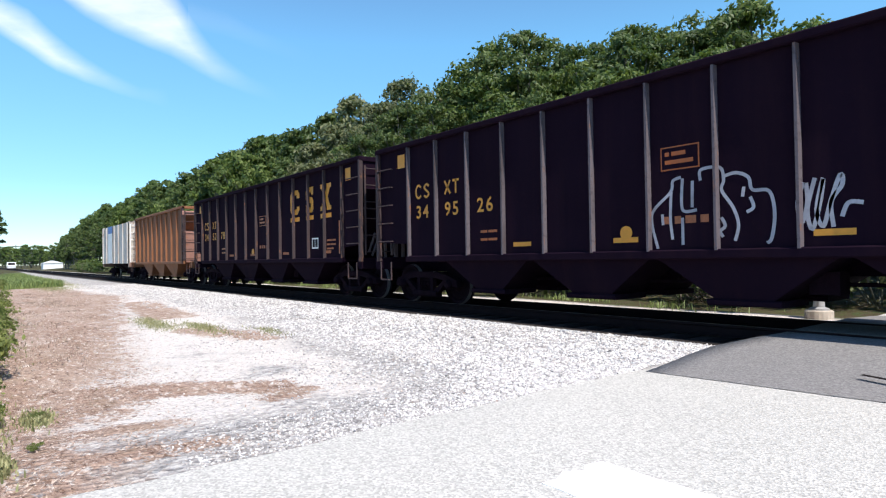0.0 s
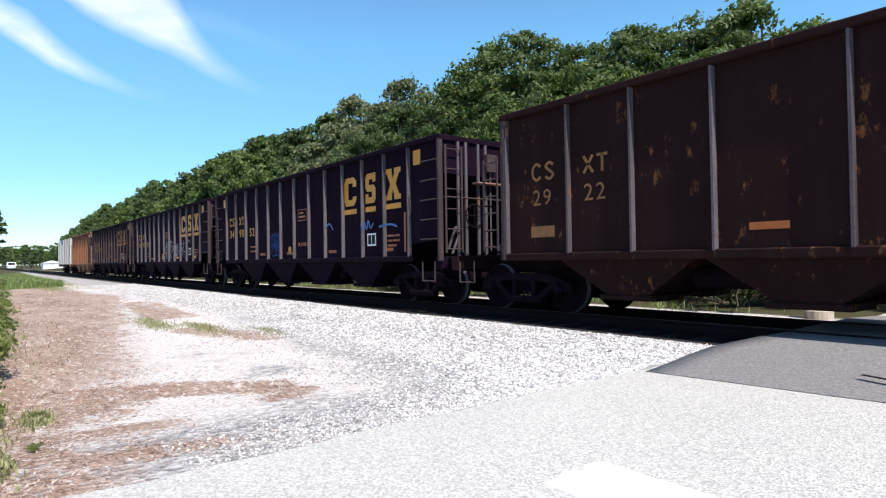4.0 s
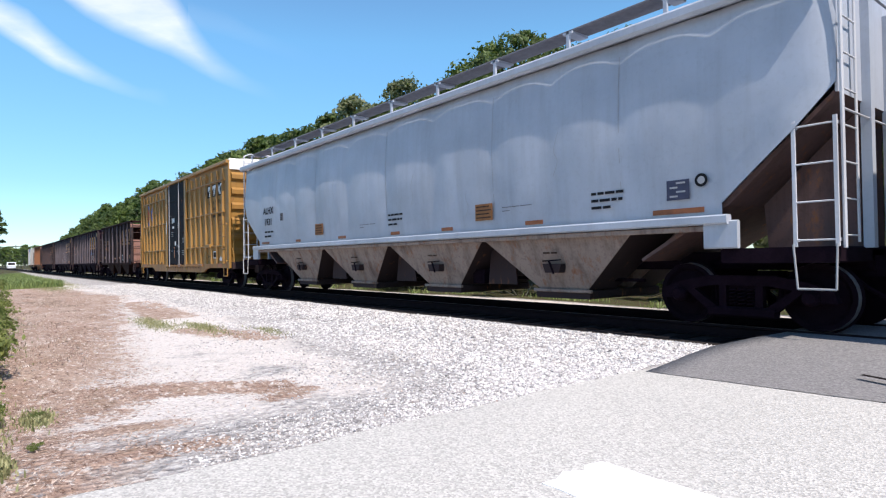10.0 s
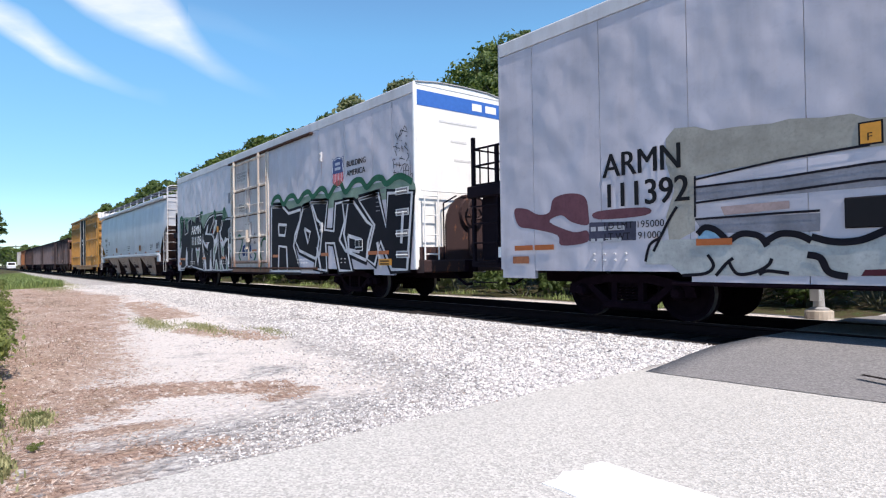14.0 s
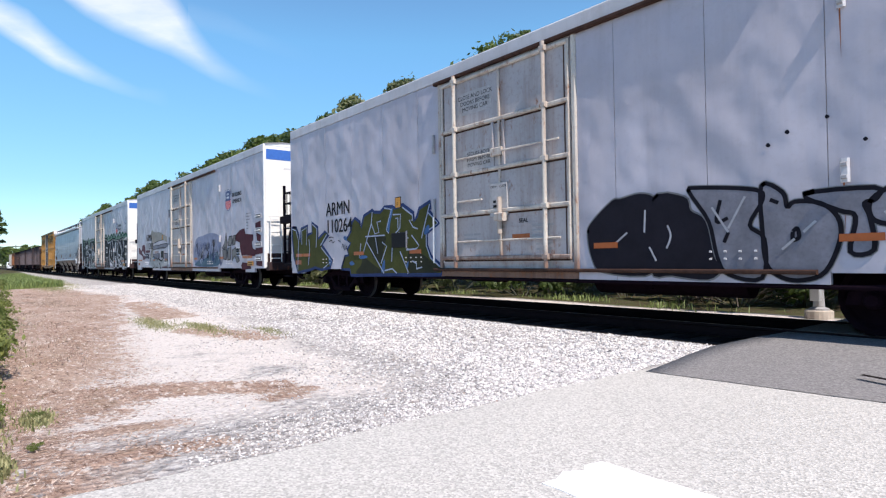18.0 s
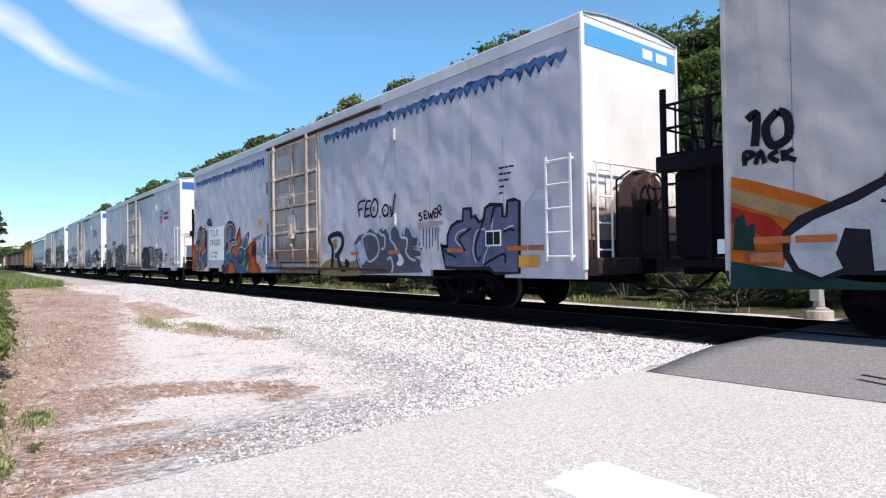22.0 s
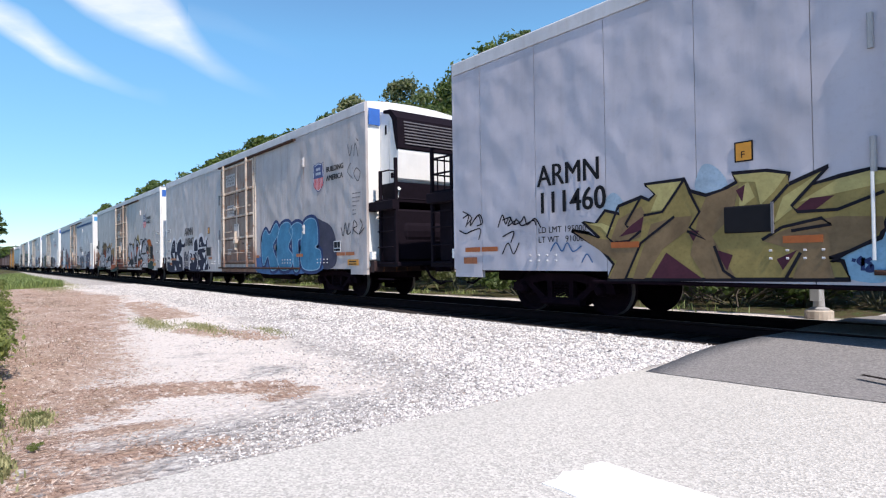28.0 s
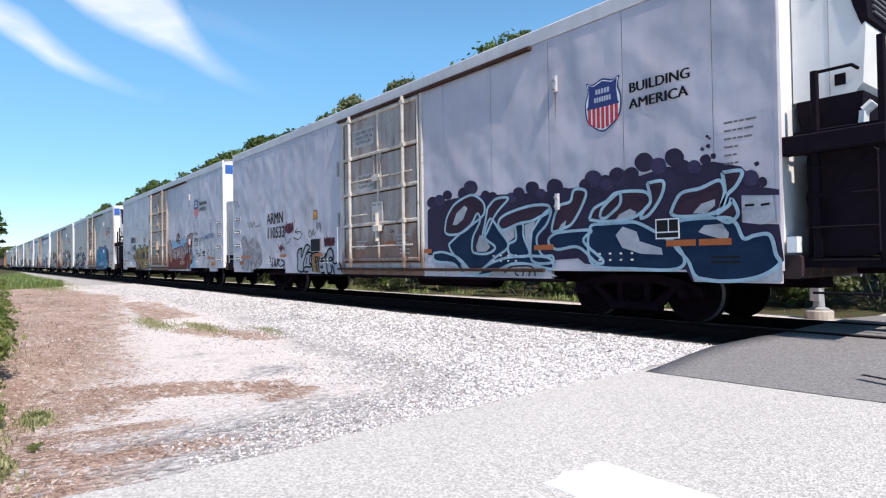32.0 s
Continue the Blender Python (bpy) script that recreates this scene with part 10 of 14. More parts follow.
strokes(ref_m, 'graffiti_stroke', [[(-10.24, 2.48), (-10.08, 2.61), (-9.86, 2.62), (-9.75, 2.55)]], 0.05, M['sp_pink2'], -1.516, label='magenta letter edge', soft=True)
strokes(ref_m, 'graffiti_stroke', [[(-11.04, 1.04), (-10.91, 1.14), (-10.86, 0.94)], [(-10.88, 1.07), (-10.7, 1.09), (-10.76, 0.91)], [(-11.01, 0.89), (-10.67, 0.87)]], 0.035, M['sp_dark'], -1.516, label='small black tag', soft=True)
strokes(ref_m, 'graffiti_stroke', [[(-11.14, 2.4), (-10.88, 2.47), (-11.02, 2.23)], [(-10.88, 2.51), (-10.69, 2.54), (-10.64, 2.34), (-10.82, 2.31)], [(-10.7, 2.39), (-10.45, 2.4)], [(-11.06, 2.19), (-10.7, 2.2), (-10.89, 2.07)]], 0.02, M['sp_redorange'], -1.516, label='thin red scribble', soft=True)
patch(ref_m, 'graffiti_patch', [(-9.09, 2.66), (-8.99, 2.86), (-8.79, 2.92), (-8.57, 2.86), (-8.45, 2.7), (-8.48, 2.56)], M['sp_dark'], -1.506, label='black spray cap above the panel', soft=True)
patch(ref_m, 'graffiti_patch', [(-8.6, 2.72), (-8.63, 2.65), (-8.69, 2.62), (-8.78, 2.63), (-8.84, 2.69), (-8.87, 2.77), (-8.84, 2.84), (-8.77, 2.87), (-8.69, 2.85), (-8.62, 2.8)], M['sp_teal'], -1.508, label='teal spot', soft=True)
patch(ref_m, 'graffiti_patch', [(-6.95, 2.15), (-6.74, 2.43), (-6.38, 2.66), (-5.97, 2.6), (-5.65, 2.39), (-5.59, 2.17), (-5.73, 1.93), (-5.36, 1.87), (-4.92, 1.86), (-4.22, 2.14), (-4.34, 1.7), (-4.4, 1.45), (-4.35, 1.1), (-4.44, 0.81), (-4.2, 0.65), (-4.48, 0.64), (-6.01, 0.61), (-7.03, 0.58), (-7.28, 0.85), (-6.98, 1.09)], M['sp_purple'], -1.507, label='dark purple shadow of the letters', soft=True)
patch(ref_m, 'graffiti_patch', [(-6.93, 1.12), (-6.88, 1.58), (-6.52, 1.56), (-6.1, 1.44), (-5.78, 1.27), (-5.46, 1.17), (-5.29, 1.53), (-4.92, 1.56), (-4.69, 1.5), (-4.53, 1.31), (-4.49, 1.11), (-4.57, 0.96), (-4.5, 0.65), (-5.33, 0.63), (-5.73, 0.8), (-6, 1.01), (-6.41, 1.1), (-6.53, 0.97), (-6.86, 0.88), (-6.95, 0.94)], M['sp_teal'], -1.51, label='teal letter body', soft=True)
patch(ref_m, 'graffiti_patch', [(-6.49, 1.06), (-6.38, 1.08), (-5.93, 0.97), (-5.67, 0.77), (-5.69, 0.63), (-6.5, 0.62), (-6.37, 0.8)], M['sp_orange'], -1.512, label='orange letter filling', soft=True)
g = Graffiti(ref_m, 'sp_grey', 'sp_white', 0.025, 'sp_purple', 0.05, 'grey and teal letter bowl outlined in purple', True, -1.512)
g.letter([(-6.88, 1.63), (-6.84, 2.18), (-6.64, 2.38), (-6.36, 2.52), (-6, 2.5), (-5.77, 2.37), (-5.72, 2.12), (-5.85, 1.96), (-6.09, 1.82), (-5.51, 1.83), (-5.49, 1.71), (-5.99, 1.66), (-6.2, 1.47), (-6.43, 1.48), (-6.39, 1.72), (-6.54, 1.91)])
patch(ref_m, 'graffiti_patch', [(-6.11, 1.96), (-5.99, 2.39), (-5.8, 2.25), (-5.81, 2.1)], M['sp_teal'], -1.518, label='teal letter shading', soft=True)
patch(ref_m, 'graffiti_patch', [(-6.28, 2.06), (-6.21, 2.31), (-6.08, 2.27), (-6.14, 1.99)], M['sp_ochre'], -1.518, label='ochre letter shading', soft=True)
strokes(ref_m, 'graffiti_stroke', [[(-6.47, 2.02), (-6.33, 2.37), (-5.98, 2.42), (-5.82, 2.24), (-5.89, 1.98), (-6.09, 1.86), (-6.37, 1.87)], [(-5.28, 1.33), (-5.19, 1.09), (-5.01, 1.01), (-4.9, 1.07), (-4.93, 1.19), (-5.03, 1.09)], [(-6.41, 1.11), (-6, 1.05), (-5.72, 0.83), (-5.52, 0.64)], [(-5.78, 1.29), (-5.32, 1.04), (-4.94, 0.88)]], 0.06, M['sp_purple'], -1.518, label='dark purple letter lines', soft=True)
patch(ref_m, 'graffiti_patch', [(-5.6, 1.86), (-5.36, 2.06), (-5.21, 2.23), (-5.16, 2.32), (-5.1, 2.17), (-5.04, 1.85), (-5.02, 1.66), (-5.24, 1.39), (-5.5, 1.21), (-5.78, 1.31), (-6.03, 1.43), (-5.9, 1.59), (-5.43, 1.68)], M['sp_orange'], -1.509, label='orange spray flame', soft=True)
patch(ref_m, 'graffiti_patch', [(-5.62, 1.89), (-5.16, 2.36), (-5.08, 2.17), (-5.01, 1.65), (-5.11, 1.64), (-5.19, 2.08), (-5.39, 1.88)], M['sp_red'], -1.511, label='red spray edge', soft=True)
g = Graffiti(ref_m, 'sp_grey', 'sp_white', 0.03, 'sp_purple', 0.06, 'grey letter arm with a white edge', False, -1.512)
g.letter([(-5.27, 1.56), (-4.92, 1.8), (-4.55, 1.94), (-4.29, 2.07), (-4.39, 1.7), (-4.48, 1.5), (-4.69, 1.54), (-4.95, 1.59)])
patch(ref_m, 'graffiti_patch', [(-4.89, 1.58), (-4.74, 1.75), (-4.45, 1.9), (-4.5, 1.56)], M['sp_teal'], -1.518, label='teal letter shading', soft=True)
strokes(ref_m, 'graffiti_stroke', [[(-5.31, 1.51), (-5.02, 1.6), (-4.69, 1.51), (-4.56, 1.31)], [(-5.45, 1.15), (-5.19, 0.96), (-4.94, 0.92), (-4.85, 0.98)], [(-6.62, 1.44), (-6.51, 1.38), (-6.54, 1.5)], [(-4.47, 0.81), (-4.33, 0.68)]], 0.035, M['sp_white'], -1.519, label='white letter highlight', soft=True)
strokes(ref_m, 'graffiti_stroke', [[(-5.13, 1.49), (-5.14, 1.33), (-5.02, 1.38)], [(-4.8, 1.06), (-4.64, 0.93)], [(-4.55, 1.08), (-4.76, 0.88)], [(-4.85, 0.96), (-4.58, 1.01)], [(-6.25, 1.43), (-6.15, 1.2)]], 0.05, M['sp_lime'], -1.519, label='lime spray marks', soft=True)
patch(ref_m, 'graffiti_patch', [(-4.44, 1.48), (-4.3, 1.62), (-4.01, 1.74), (-3.66, 1.81), (-3.51, 1.68), (-3.53, 1.18), (-3.47, 1), (-3.3, 0.93), (-3.19, 0.82), (-3.17, 0.67), (-4.2, 0.65), (-4.36, 0.86), (-4.44, 1.16)], M['sp_red'], -1.5055, label='red spray ground', soft=True)
patch(ref_m, 'graffiti_patch', [(-4.39, 1.44), (-4.18, 1.58), (-3.95, 1.61), (-4, 1.29), (-3.67, 1.09), (-3.63, 0.88), (-3.43, 0.84), (-3.39, 0.67), (-4.15, 0.66), (-4.33, 0.85), (-4.4, 1.1)], M['sp_orange'], -1.5065, label='yellow and orange spray ground', soft=True)
patch(ref_m, 'graffiti_patch', [(-3.84, 1.62), (-3.54, 1.62), (-3.55, 1.27), (-3.97, 1.26), (-3.94, 1.48)], M['sp_dark'], -1.508, label='dark board corner', soft=False)
strokes(ref_m, 'graffiti_stroke', [[(-4.39, 1.3), (-4.23, 1.32), (-4.28, 1.24), (-4.21, 1.15), (-4.34, 1.09)], [(-4.19, 1.26), (-4.07, 1.18), (-4.19, 1.05), (-4.13, 1.12)], [(-4.16, 1.01), (-4.14, 0.81)], [(-4.06, 1.04), (-4.03, 0.82)], [(-4.19, 0.9), (-3.99, 0.93)]], 0.05, M['sp_black'], -1.51, label='black tag strokes', soft=True)
strokes(ref_m, 'graffiti_stroke', [[(-3.91, 1.83), (-3.83, 1.86), (-3.76, 1.79)], [(-3.76, 1.79), (-3.66, 1.88), (-3.61, 1.78)], [(-3.61, 1.92), (-3.58, 1.8)], [(-3.58, 1.87), (-3.46, 1.88)], [(-3.44, 1.77), (-3.42, 1.9), (-3.32, 1.92), (-3.37, 1.85), (-3.27, 1.79)], [(-3.23, 1.86), (-3.14, 1.96), (-3.09, 1.91), (-3.14, 1.84), (-3.23, 1.86)], [(-3.09, 1.96), (-3.01, 1.99), (-2.9, 1.96)]], 0.03, M['sp_black'], -1.516, label='black scribbled words', soft=True)
strokes(ref_m, 'graffiti_stroke', [[(-3.43, 1.52), (-3.41, 1.27), (-3.34, 1.4), (-3.3, 1.22)], [(-3.29, 1.26), (-3.21, 1.68), (-3.19, 1.26)], [(-3.13, 1.52), (-3.16, 1.21), (-3.04, 1.38), (-3.03, 1.16)], [(-3.04, 1.43), (-2.91, 1.46)], [(-2.96, 1.4), (-2.94, 1.16), (-2.79, 1.24)], [(-3.25, 1.04), (-3.14, 1.06), (-3.21, 0.93), (-3.1, 0.97)], [(-3.17, 0.82), (-2.99, 0.84), (-3.01, 0.73)]], 0.035, M['sp_grey'], -1.516, label='grey scribbled words', soft=True)
patch(ref_m, 'graffiti_patch', [(-2.88, 1.55), (-2.78, 1.75), (-2.55, 1.94), (-2.41, 2), (-2.41, 1.35), (-2.53, 1.28), (-2.73, 1.34), (-2.85, 1.42)], M['sp_bubble'], -1.506, label='pale blue bubble letter', soft=True)
patch(ref_m, 'graffiti_patch', [(-2.65, 0.88), (-2.56, 1.06), (-2.43, 1.1), (-2.42, 0.69), (-2.57, 0.69)], M['sp_bubble'], -1.506, label='pale blue bubble letter', soft=True)
strokes(ref_m, 'graffiti_stroke', [[(-2.4, 2.05), (-2.59, 1.97), (-2.78, 1.8), (-2.9, 1.54), (-2.85, 1.4), (-2.71, 1.31), (-2.49, 1.27), (-2.42, 1.31)], [(-2.42, 1.13), (-2.57, 1.08), (-2.66, 0.88), (-2.58, 0.69)]], 0.06, M['sp_haze'], -1.51, label='grey-blue bubble outline', soft=True)
patch(ref_m, 'graffiti_patch', [(-2.35, 2.03), (-2.09, 2.09), (-1.82, 1.96), (-1.59, 1.73), (-1.51, 1.55), (-1.79, 1.53), (-2.03, 1.61), (-2.27, 1.57), (-2.36, 1.31)], M['sp_bubble'], -1.53, label='pale blue bubble letter across the door', soft=True)
patch(ref_m, 'graffiti_patch', [(-2.37, 1.23), (-2.22, 1.38), (-1.97, 1.45), (-1.7, 1.39), (-1.54, 1.2), (-1.52, 1.05), (-2.05, 1.04), (-2.34, 1.06)], M['sp_slate'], -1.53, label='slate blue spray across the door', soft=True)
patch(ref_m, 'graffiti_patch', [(-2.37, 1.03), (-1.98, 1.02), (-1.51, 1.02), (-1.46, 0.72), (-2.38, 0.7)], M['sp_bubble'], -1.53, label='pale blue bubble letter across the door', soft=True)
patch(ref_m, 'graffiti_patch', [(1.49, 0.9), (2.08, 1.09), (2.99, 0.98), (3.92, 1.09), (3.91, 0.67), (1.4, 0.63)], M['sp_tan'], -1.504, label='tan spray along the sill', soft=True)
strokes(ref_m, 'graffiti_stroke', [[(2.11, 0.81), (2.16, 1.39), (1.94, 1.66), (2.3, 1.77), (2.65, 1.73), (2.74, 1.48), (2.48, 1.22), (2.28, 1.17)], [(2.44, 1.2), (2.58, 0.89), (2.79, 0.79), (3.02, 0.94), (2.85, 1.02)]], 0.15, M['sp_dark'], -1.51, label='black letter', soft=True)
patch(ref_m, 'graffiti_patch', [(2.19, 1.61), (2.39, 1.63), (2.41, 1.38), (2.23, 1.33)], M['sp_tan'], -1.514, label='tan letter opening', soft=False)
patch(ref_m, 'graffiti_patch', [(3.35, 1.5), (3.62, 1.69), (3.93, 1.72), (4.18, 1.85), (4.47, 1.68), (4.64, 1.81), (4.91, 1.84), (5.06, 1.65), (5.22, 1.84), (5.41, 1.8), (5.55, 1.61), (5.7, 1.81), (5.88, 1.82), (6.01, 1.64), (6.26, 1.53), (6.3, 1.37), (6.13, 1.29), (6.38, 1.29), (6.38, 1.13), (6.08, 1.09), (6.33, 1.01), (6.29, 0.89), (6.41, 0.74), (3.72, 0.67), (3.47, 0.99)], M['sp_bubdark'], -1.506, label='dark grey letters', soft=False)
patch(ref_m, 'graffiti_patch', [(5.26, 1.37), (5.45, 1.23), (5.65, 1.02), (5.54, 0.89), (5.35, 0.93), (5.45, 1.06), (5.35, 1.19)], M['sp_white'], -1.509, label='white letter highlight', soft=True)
patch(ref_m, 'graffiti_patch', [(3.49, 1.45), (3.68, 1.57), (3.98, 1.04), (3.73, 0.89), (3.54, 1.19)], M['sp_paleblue'], -1.508, label='pale blue letter side', soft=False)
strokes(ref_m, 'graffiti_stroke', [[(3.75, 1.6), (4.04, 1.03), (4.4, 1.08), (4.57, 1.26), (4.54, 1.49), (4.41, 1.64), (4.06, 1.71), (3.75, 1.6)], [(3.44, 1.45), (3.49, 1.19), (3.73, 0.8)], [(4.24, 1.79), (4.42, 1.87), (4.66, 1.67), (4.85, 1.61), (4.83, 1.34), (4.68, 1.3)], [(4.75, 1.76), (4.91, 1.83), (5.04, 1.69), (5.11, 1.51), (5.26, 1.41), (5.45, 1.15)], [(5.11, 1.55), (5.12, 1.77), (5.29, 1.85), (5.47, 1.75), (5.56, 1.57), (5.79, 1.52), (5.78, 1.31), (5.73, 1.23), (5.91, 1.06), (6.13, 1.01)], [(5.65, 1.61), (5.75, 1.81), (5.93, 1.75), (6.05, 1.58), (6.25, 1.53), (6.19, 1.33), (6.05, 1.3), (6.34, 1.22), (6.34, 0.97)], [(4.95, 1.03), (5.1, 1.09), (5.2, 0.89), (5.14, 0.72)]], 0.06, M['sp_paleblue'], -1.512, label='pale blue letter edge', soft=True)
strokes(ref_m, 'graffiti_stroke', [[(3.67, 2.17), (3.6, 2.51), (3.97, 2.58)], [(3.63, 2.35), (3.83, 2.38)], [(3.93, 2.15), (4.02, 2.52), (4.24, 2.53)], [(3.97, 2.34), (4.16, 2.35)], [(3.93, 2.15), (4.2, 2.18)], [(4.4, 2.58), (4.23, 2.39), (4.27, 2.16), (4.44, 2.13), (4.56, 2.3), (4.52, 2.5), (4.4, 2.58)], [(4.38, 2.38), (4.37, 2.26)], [(4.64, 2.12), (4.66, 2.1)], [(4.89, 2.39), (4.76, 2.26), (4.85, 2.12), (5.01, 2.15), (5.02, 2.33), (4.89, 2.39)], [(4.88, 2.27), (4.89, 2.23)], [(5.1, 2.09), (5.12, 2.07)], [(5.11, 2.34), (5.2, 2.07), (5.27, 2.38), (5.34, 2.62)]], 0.055, M['sp_black'], -1.516, label='black painted word', soft=True)
strokes(ref_m, 'graffiti_stroke', [[(6.38, 2.09), (6.27, 2.05), (6.39, 1.99), (6.36, 1.92), (6.29, 1.92)], [(6.5, 1.94), (6.48, 2.1), (6.58, 2.11)], [(6.48, 2.02), (6.56, 2.03)], [(6.5, 1.94), (6.61, 1.95)], [(6.63, 2.1), (6.68, 1.94), (6.72, 2.05), (6.77, 1.93), (6.8, 2.11)], [(6.87, 1.94), (6.85, 2.12), (6.96, 2.13)], [(6.85, 2.04), (6.94, 2.05)], [(6.87, 1.94), (6.98, 1.96)], [(6.98, 1.96), (6.99, 2.17), (7.07, 2.19), (7.1, 2.1), (7.01, 2.06), (7.12, 1.98)]], 0.04, M['sp_black'], -1.516, label='black painted word', soft=True)
patch(ref_m, 'graffiti_patch', [(6.23, 1.87), (7.15, 1.86), (7.15, 1.78), (6.28, 1.72)], M['sp_pink'], -1.512, label='pinkish bracket plate', soft=False)
strokes(ref_m, 'graffiti_stroke', [[(6.44, 1.72), (6.42, 1.32)], [(6.55, 1.72), (6.53, 1.25)], [(6.66, 1.73), (6.65, 1.27)], [(6.78, 1.73), (6.76, 1.31)], [(6.89, 1.74), (6.88, 1.44)], [(6.97, 1.74), (6.96, 1.21)]], 0.03, M['sp_brown'], -1.508, label='rusty drip', soft=True)
g = Graffiti(ref_m, 'sp_slate', 'sp_dark', 0.05, 'sp_dark', 0.06, 'slate blue letters outlined in black', False, -1.508)
g.letter([(7.09, 1.3), (7.3, 1.29), (7.31, 1.53), (7.42, 1.71), (7.63, 1.8), (7.81, 1.81), (7.83, 2.06), (8.05, 2.05), (8.06, 1.85), (8.17, 1.89), (8.31, 1.75), (8.45, 1.81), (8.5, 2.02), (8.63, 2.08), (8.97, 2.05), (8.97, 1.83), (9.09, 1.82), (9.13, 2.12), (9.29, 2.12), (9.42, 2.09), (9.39, 0.76), (8.73, 0.75), (8.6, 0.85), (7.78, 0.84), (7.22, 0.86), (7.15, 1.12)])
strokes(ref_m, 'graffiti_stroke', [[(7.91, 1.64), (7.67, 1.59), (7.56, 1.44), (7.73, 1.3), (7.91, 1.16)], [(8.49, 1.61), (8.23, 1.57), (8.12, 1.18), (8.22, 0.96)], [(8.63, 1.34), (8.45, 1.05), (8.42, 0.9)], [(8.72, 1.82), (8.68, 1.6)], [(9.03, 1.58), (9.18, 1.63), (9.29, 1.64)]], 0.035, M['sp_paleblue'], -1.516, label='pale letter highlight', soft=True)
strokes(ref_m, 'graffiti_stroke', [[(8.07, 1.65), (7.86, 1.56), (7.68, 1.44), (7.89, 1.18)], [(8.45, 1.8), (8.3, 1.52), (8.19, 1.25), (8.26, 1), (8.35, 1.08)], [(8.96, 2.04), (8.76, 2.02), (8.67, 1.73)], [(8.42, 0.9), (8.73, 1.03), (9.02, 1.11), (9.04, 0.94)], [(9.01, 1.54), (9.18, 1.58), (9.3, 1.55)], [(7.08, 1.37), (7.16, 1.23), (7.57, 1.07)]], 0.05, M['sp_dark'], -1.518, label='black inner line', soft=True)
strokes(ref_m, 'graffiti_stroke', [[(-10.7, 3.49), (-10.66, 3.84), (-10.59, 3.5), (-10.53, 3.8), (-10.42, 3.73), (-10.46, 3.32)], [(-10.33, 3.42), (-10.2, 3.6), (-10.3, 3.2)], [(-10.93, 2.68), (-10.82, 2.89), (-10.75, 2.69), (-10.71, 2.9)]], 0.022, M['sp_black'], -1.514, label='thin black tag', soft=True)
patch(ref_n, 'graffiti_patch', [(-9.83, 2.08), (-9.58, 2.01), (-9.24, 1.88), (-8.92, 1.76), (-8.67, 1.65), (-9.13, 1.32), (-9.2, 0.86), (-9.86, 0.92)], M['sp_orange'], -1.504, label='orange spray bands', soft=False)
patch(ref_n, 'graffiti_patch', [(-9.83, 1.93), (-9.25, 1.72), (-8.84, 1.58), (-9.07, 1.44), (-9.84, 1.74)], M['sp_tan'], -1.506, label='tan spray stripe', soft=False)
patch(ref_n, 'graffiti_patch', [(-9.84, 1.68), (-9.34, 1.51), (-9.17, 1.32), (-9.22, 1.15), (-9.85, 1.47)], M['sp_red'], -1.506, label='red spray stripe', soft=False)
patch(ref_n, 'graffiti_patch', [(-9.83, 1.1), (-9.79, 1.52), (-9.68, 1.58), (-9.64, 1.4), (-9.53, 1.45), (-9.55, 1.08)], M['sp_deepgreen'], -1.508, label='dark green cactus shape', soft=False)
patch(ref_n, 'graffiti_patch', [(-9.86, 0.95), (-9.1, 0.81), (-8.33, 0.7), (-6.23, 0.69), (-4.3, 0.73), (-4.3, 0.69), (-9.87, 0.58)], M['sp_deepgreen'], -1.507, label='dark green spray ground', soft=False)
patch(ref_n, 'graffiti_patch', [(-7.74, 1.86), (-7.47, 2.31), (-7.33, 2.5), (-6.5, 2.57), (-6.08, 2.53), (-5.69, 2.33), (-5.32, 2.33), (-4.97, 2.45), (-4.76, 2.55), (-4.56, 2.52), (-4.38, 2.39), (-4.23, 2.2), (-4.06, 1.93), (-3.86, 1.83), (-3.63, 1.84), (-3.42, 1.96), (-3.17, 2.07), (-3.18, 1.66), (-3.61, 1.59), (-4.1, 1.7), (-4.82, 1.56), (-6.1, 1.69), (-7.35, 1.73)], M['sp_tan'], -1.503, label='tan spray hills', soft=True)
patch(ref_n, 'graffiti_patch', [(-7.23, 1.77), (-6.98, 2.09), (-6.52, 2.08), (-6.25, 1.91), (-6.09, 1.69), (-6.18, 1.51), (-6.69, 1.53), (-6.81, 1.71)], M['sp_redorange'], -1.5045, label='red-orange spray ground', soft=True)
patch(ref_n, 'graffiti_patch', [(-9.2, 1.32), (-9.02, 1.5), (-8.46, 1.73), (-8.14, 1.89), (-7.92, 2.24), (-7.88, 2.33), (-7.56, 2.46), (-7.38, 2.3), (-7.52, 1.91), (-7.21, 1.81), (-6.85, 1.68), (-6.68, 1.49), (-6.79, 1.28), (-6.53, 1.49), (-6.22, 1.55), (-6.05, 1.92), (-5.87, 2.39), (-5.74, 2.24), (-5.45, 2.26), (-5.4, 2.17), (-5.06, 2.24), (-4.93, 2.32), (-4.78, 2.26), (-4.79, 2.18), (-4.49, 2.2), (-4.23, 2.07), (-4.09, 1.85), (-4.09, 1.62), (-4.41, 1.3), (-4.28, 1.25), (-4.32, 1.07), (-4.51, 0.98), (-4.59, 0.85), (-5.09, 0.79), (-5.63, 0.73), (-5.92, 0.75), (-6.22, 0.8), (-6.77, 0.79), (-7, 0.89), (-7.38, 0.71), (-7.9, 0.78), (-8.55, 0.78), (-8.79, 0.69), (-9.08, 0.79), (-9.21, 1.03)], M['sp_dark'], -1.508, label='black shadow of the letters', soft=False)
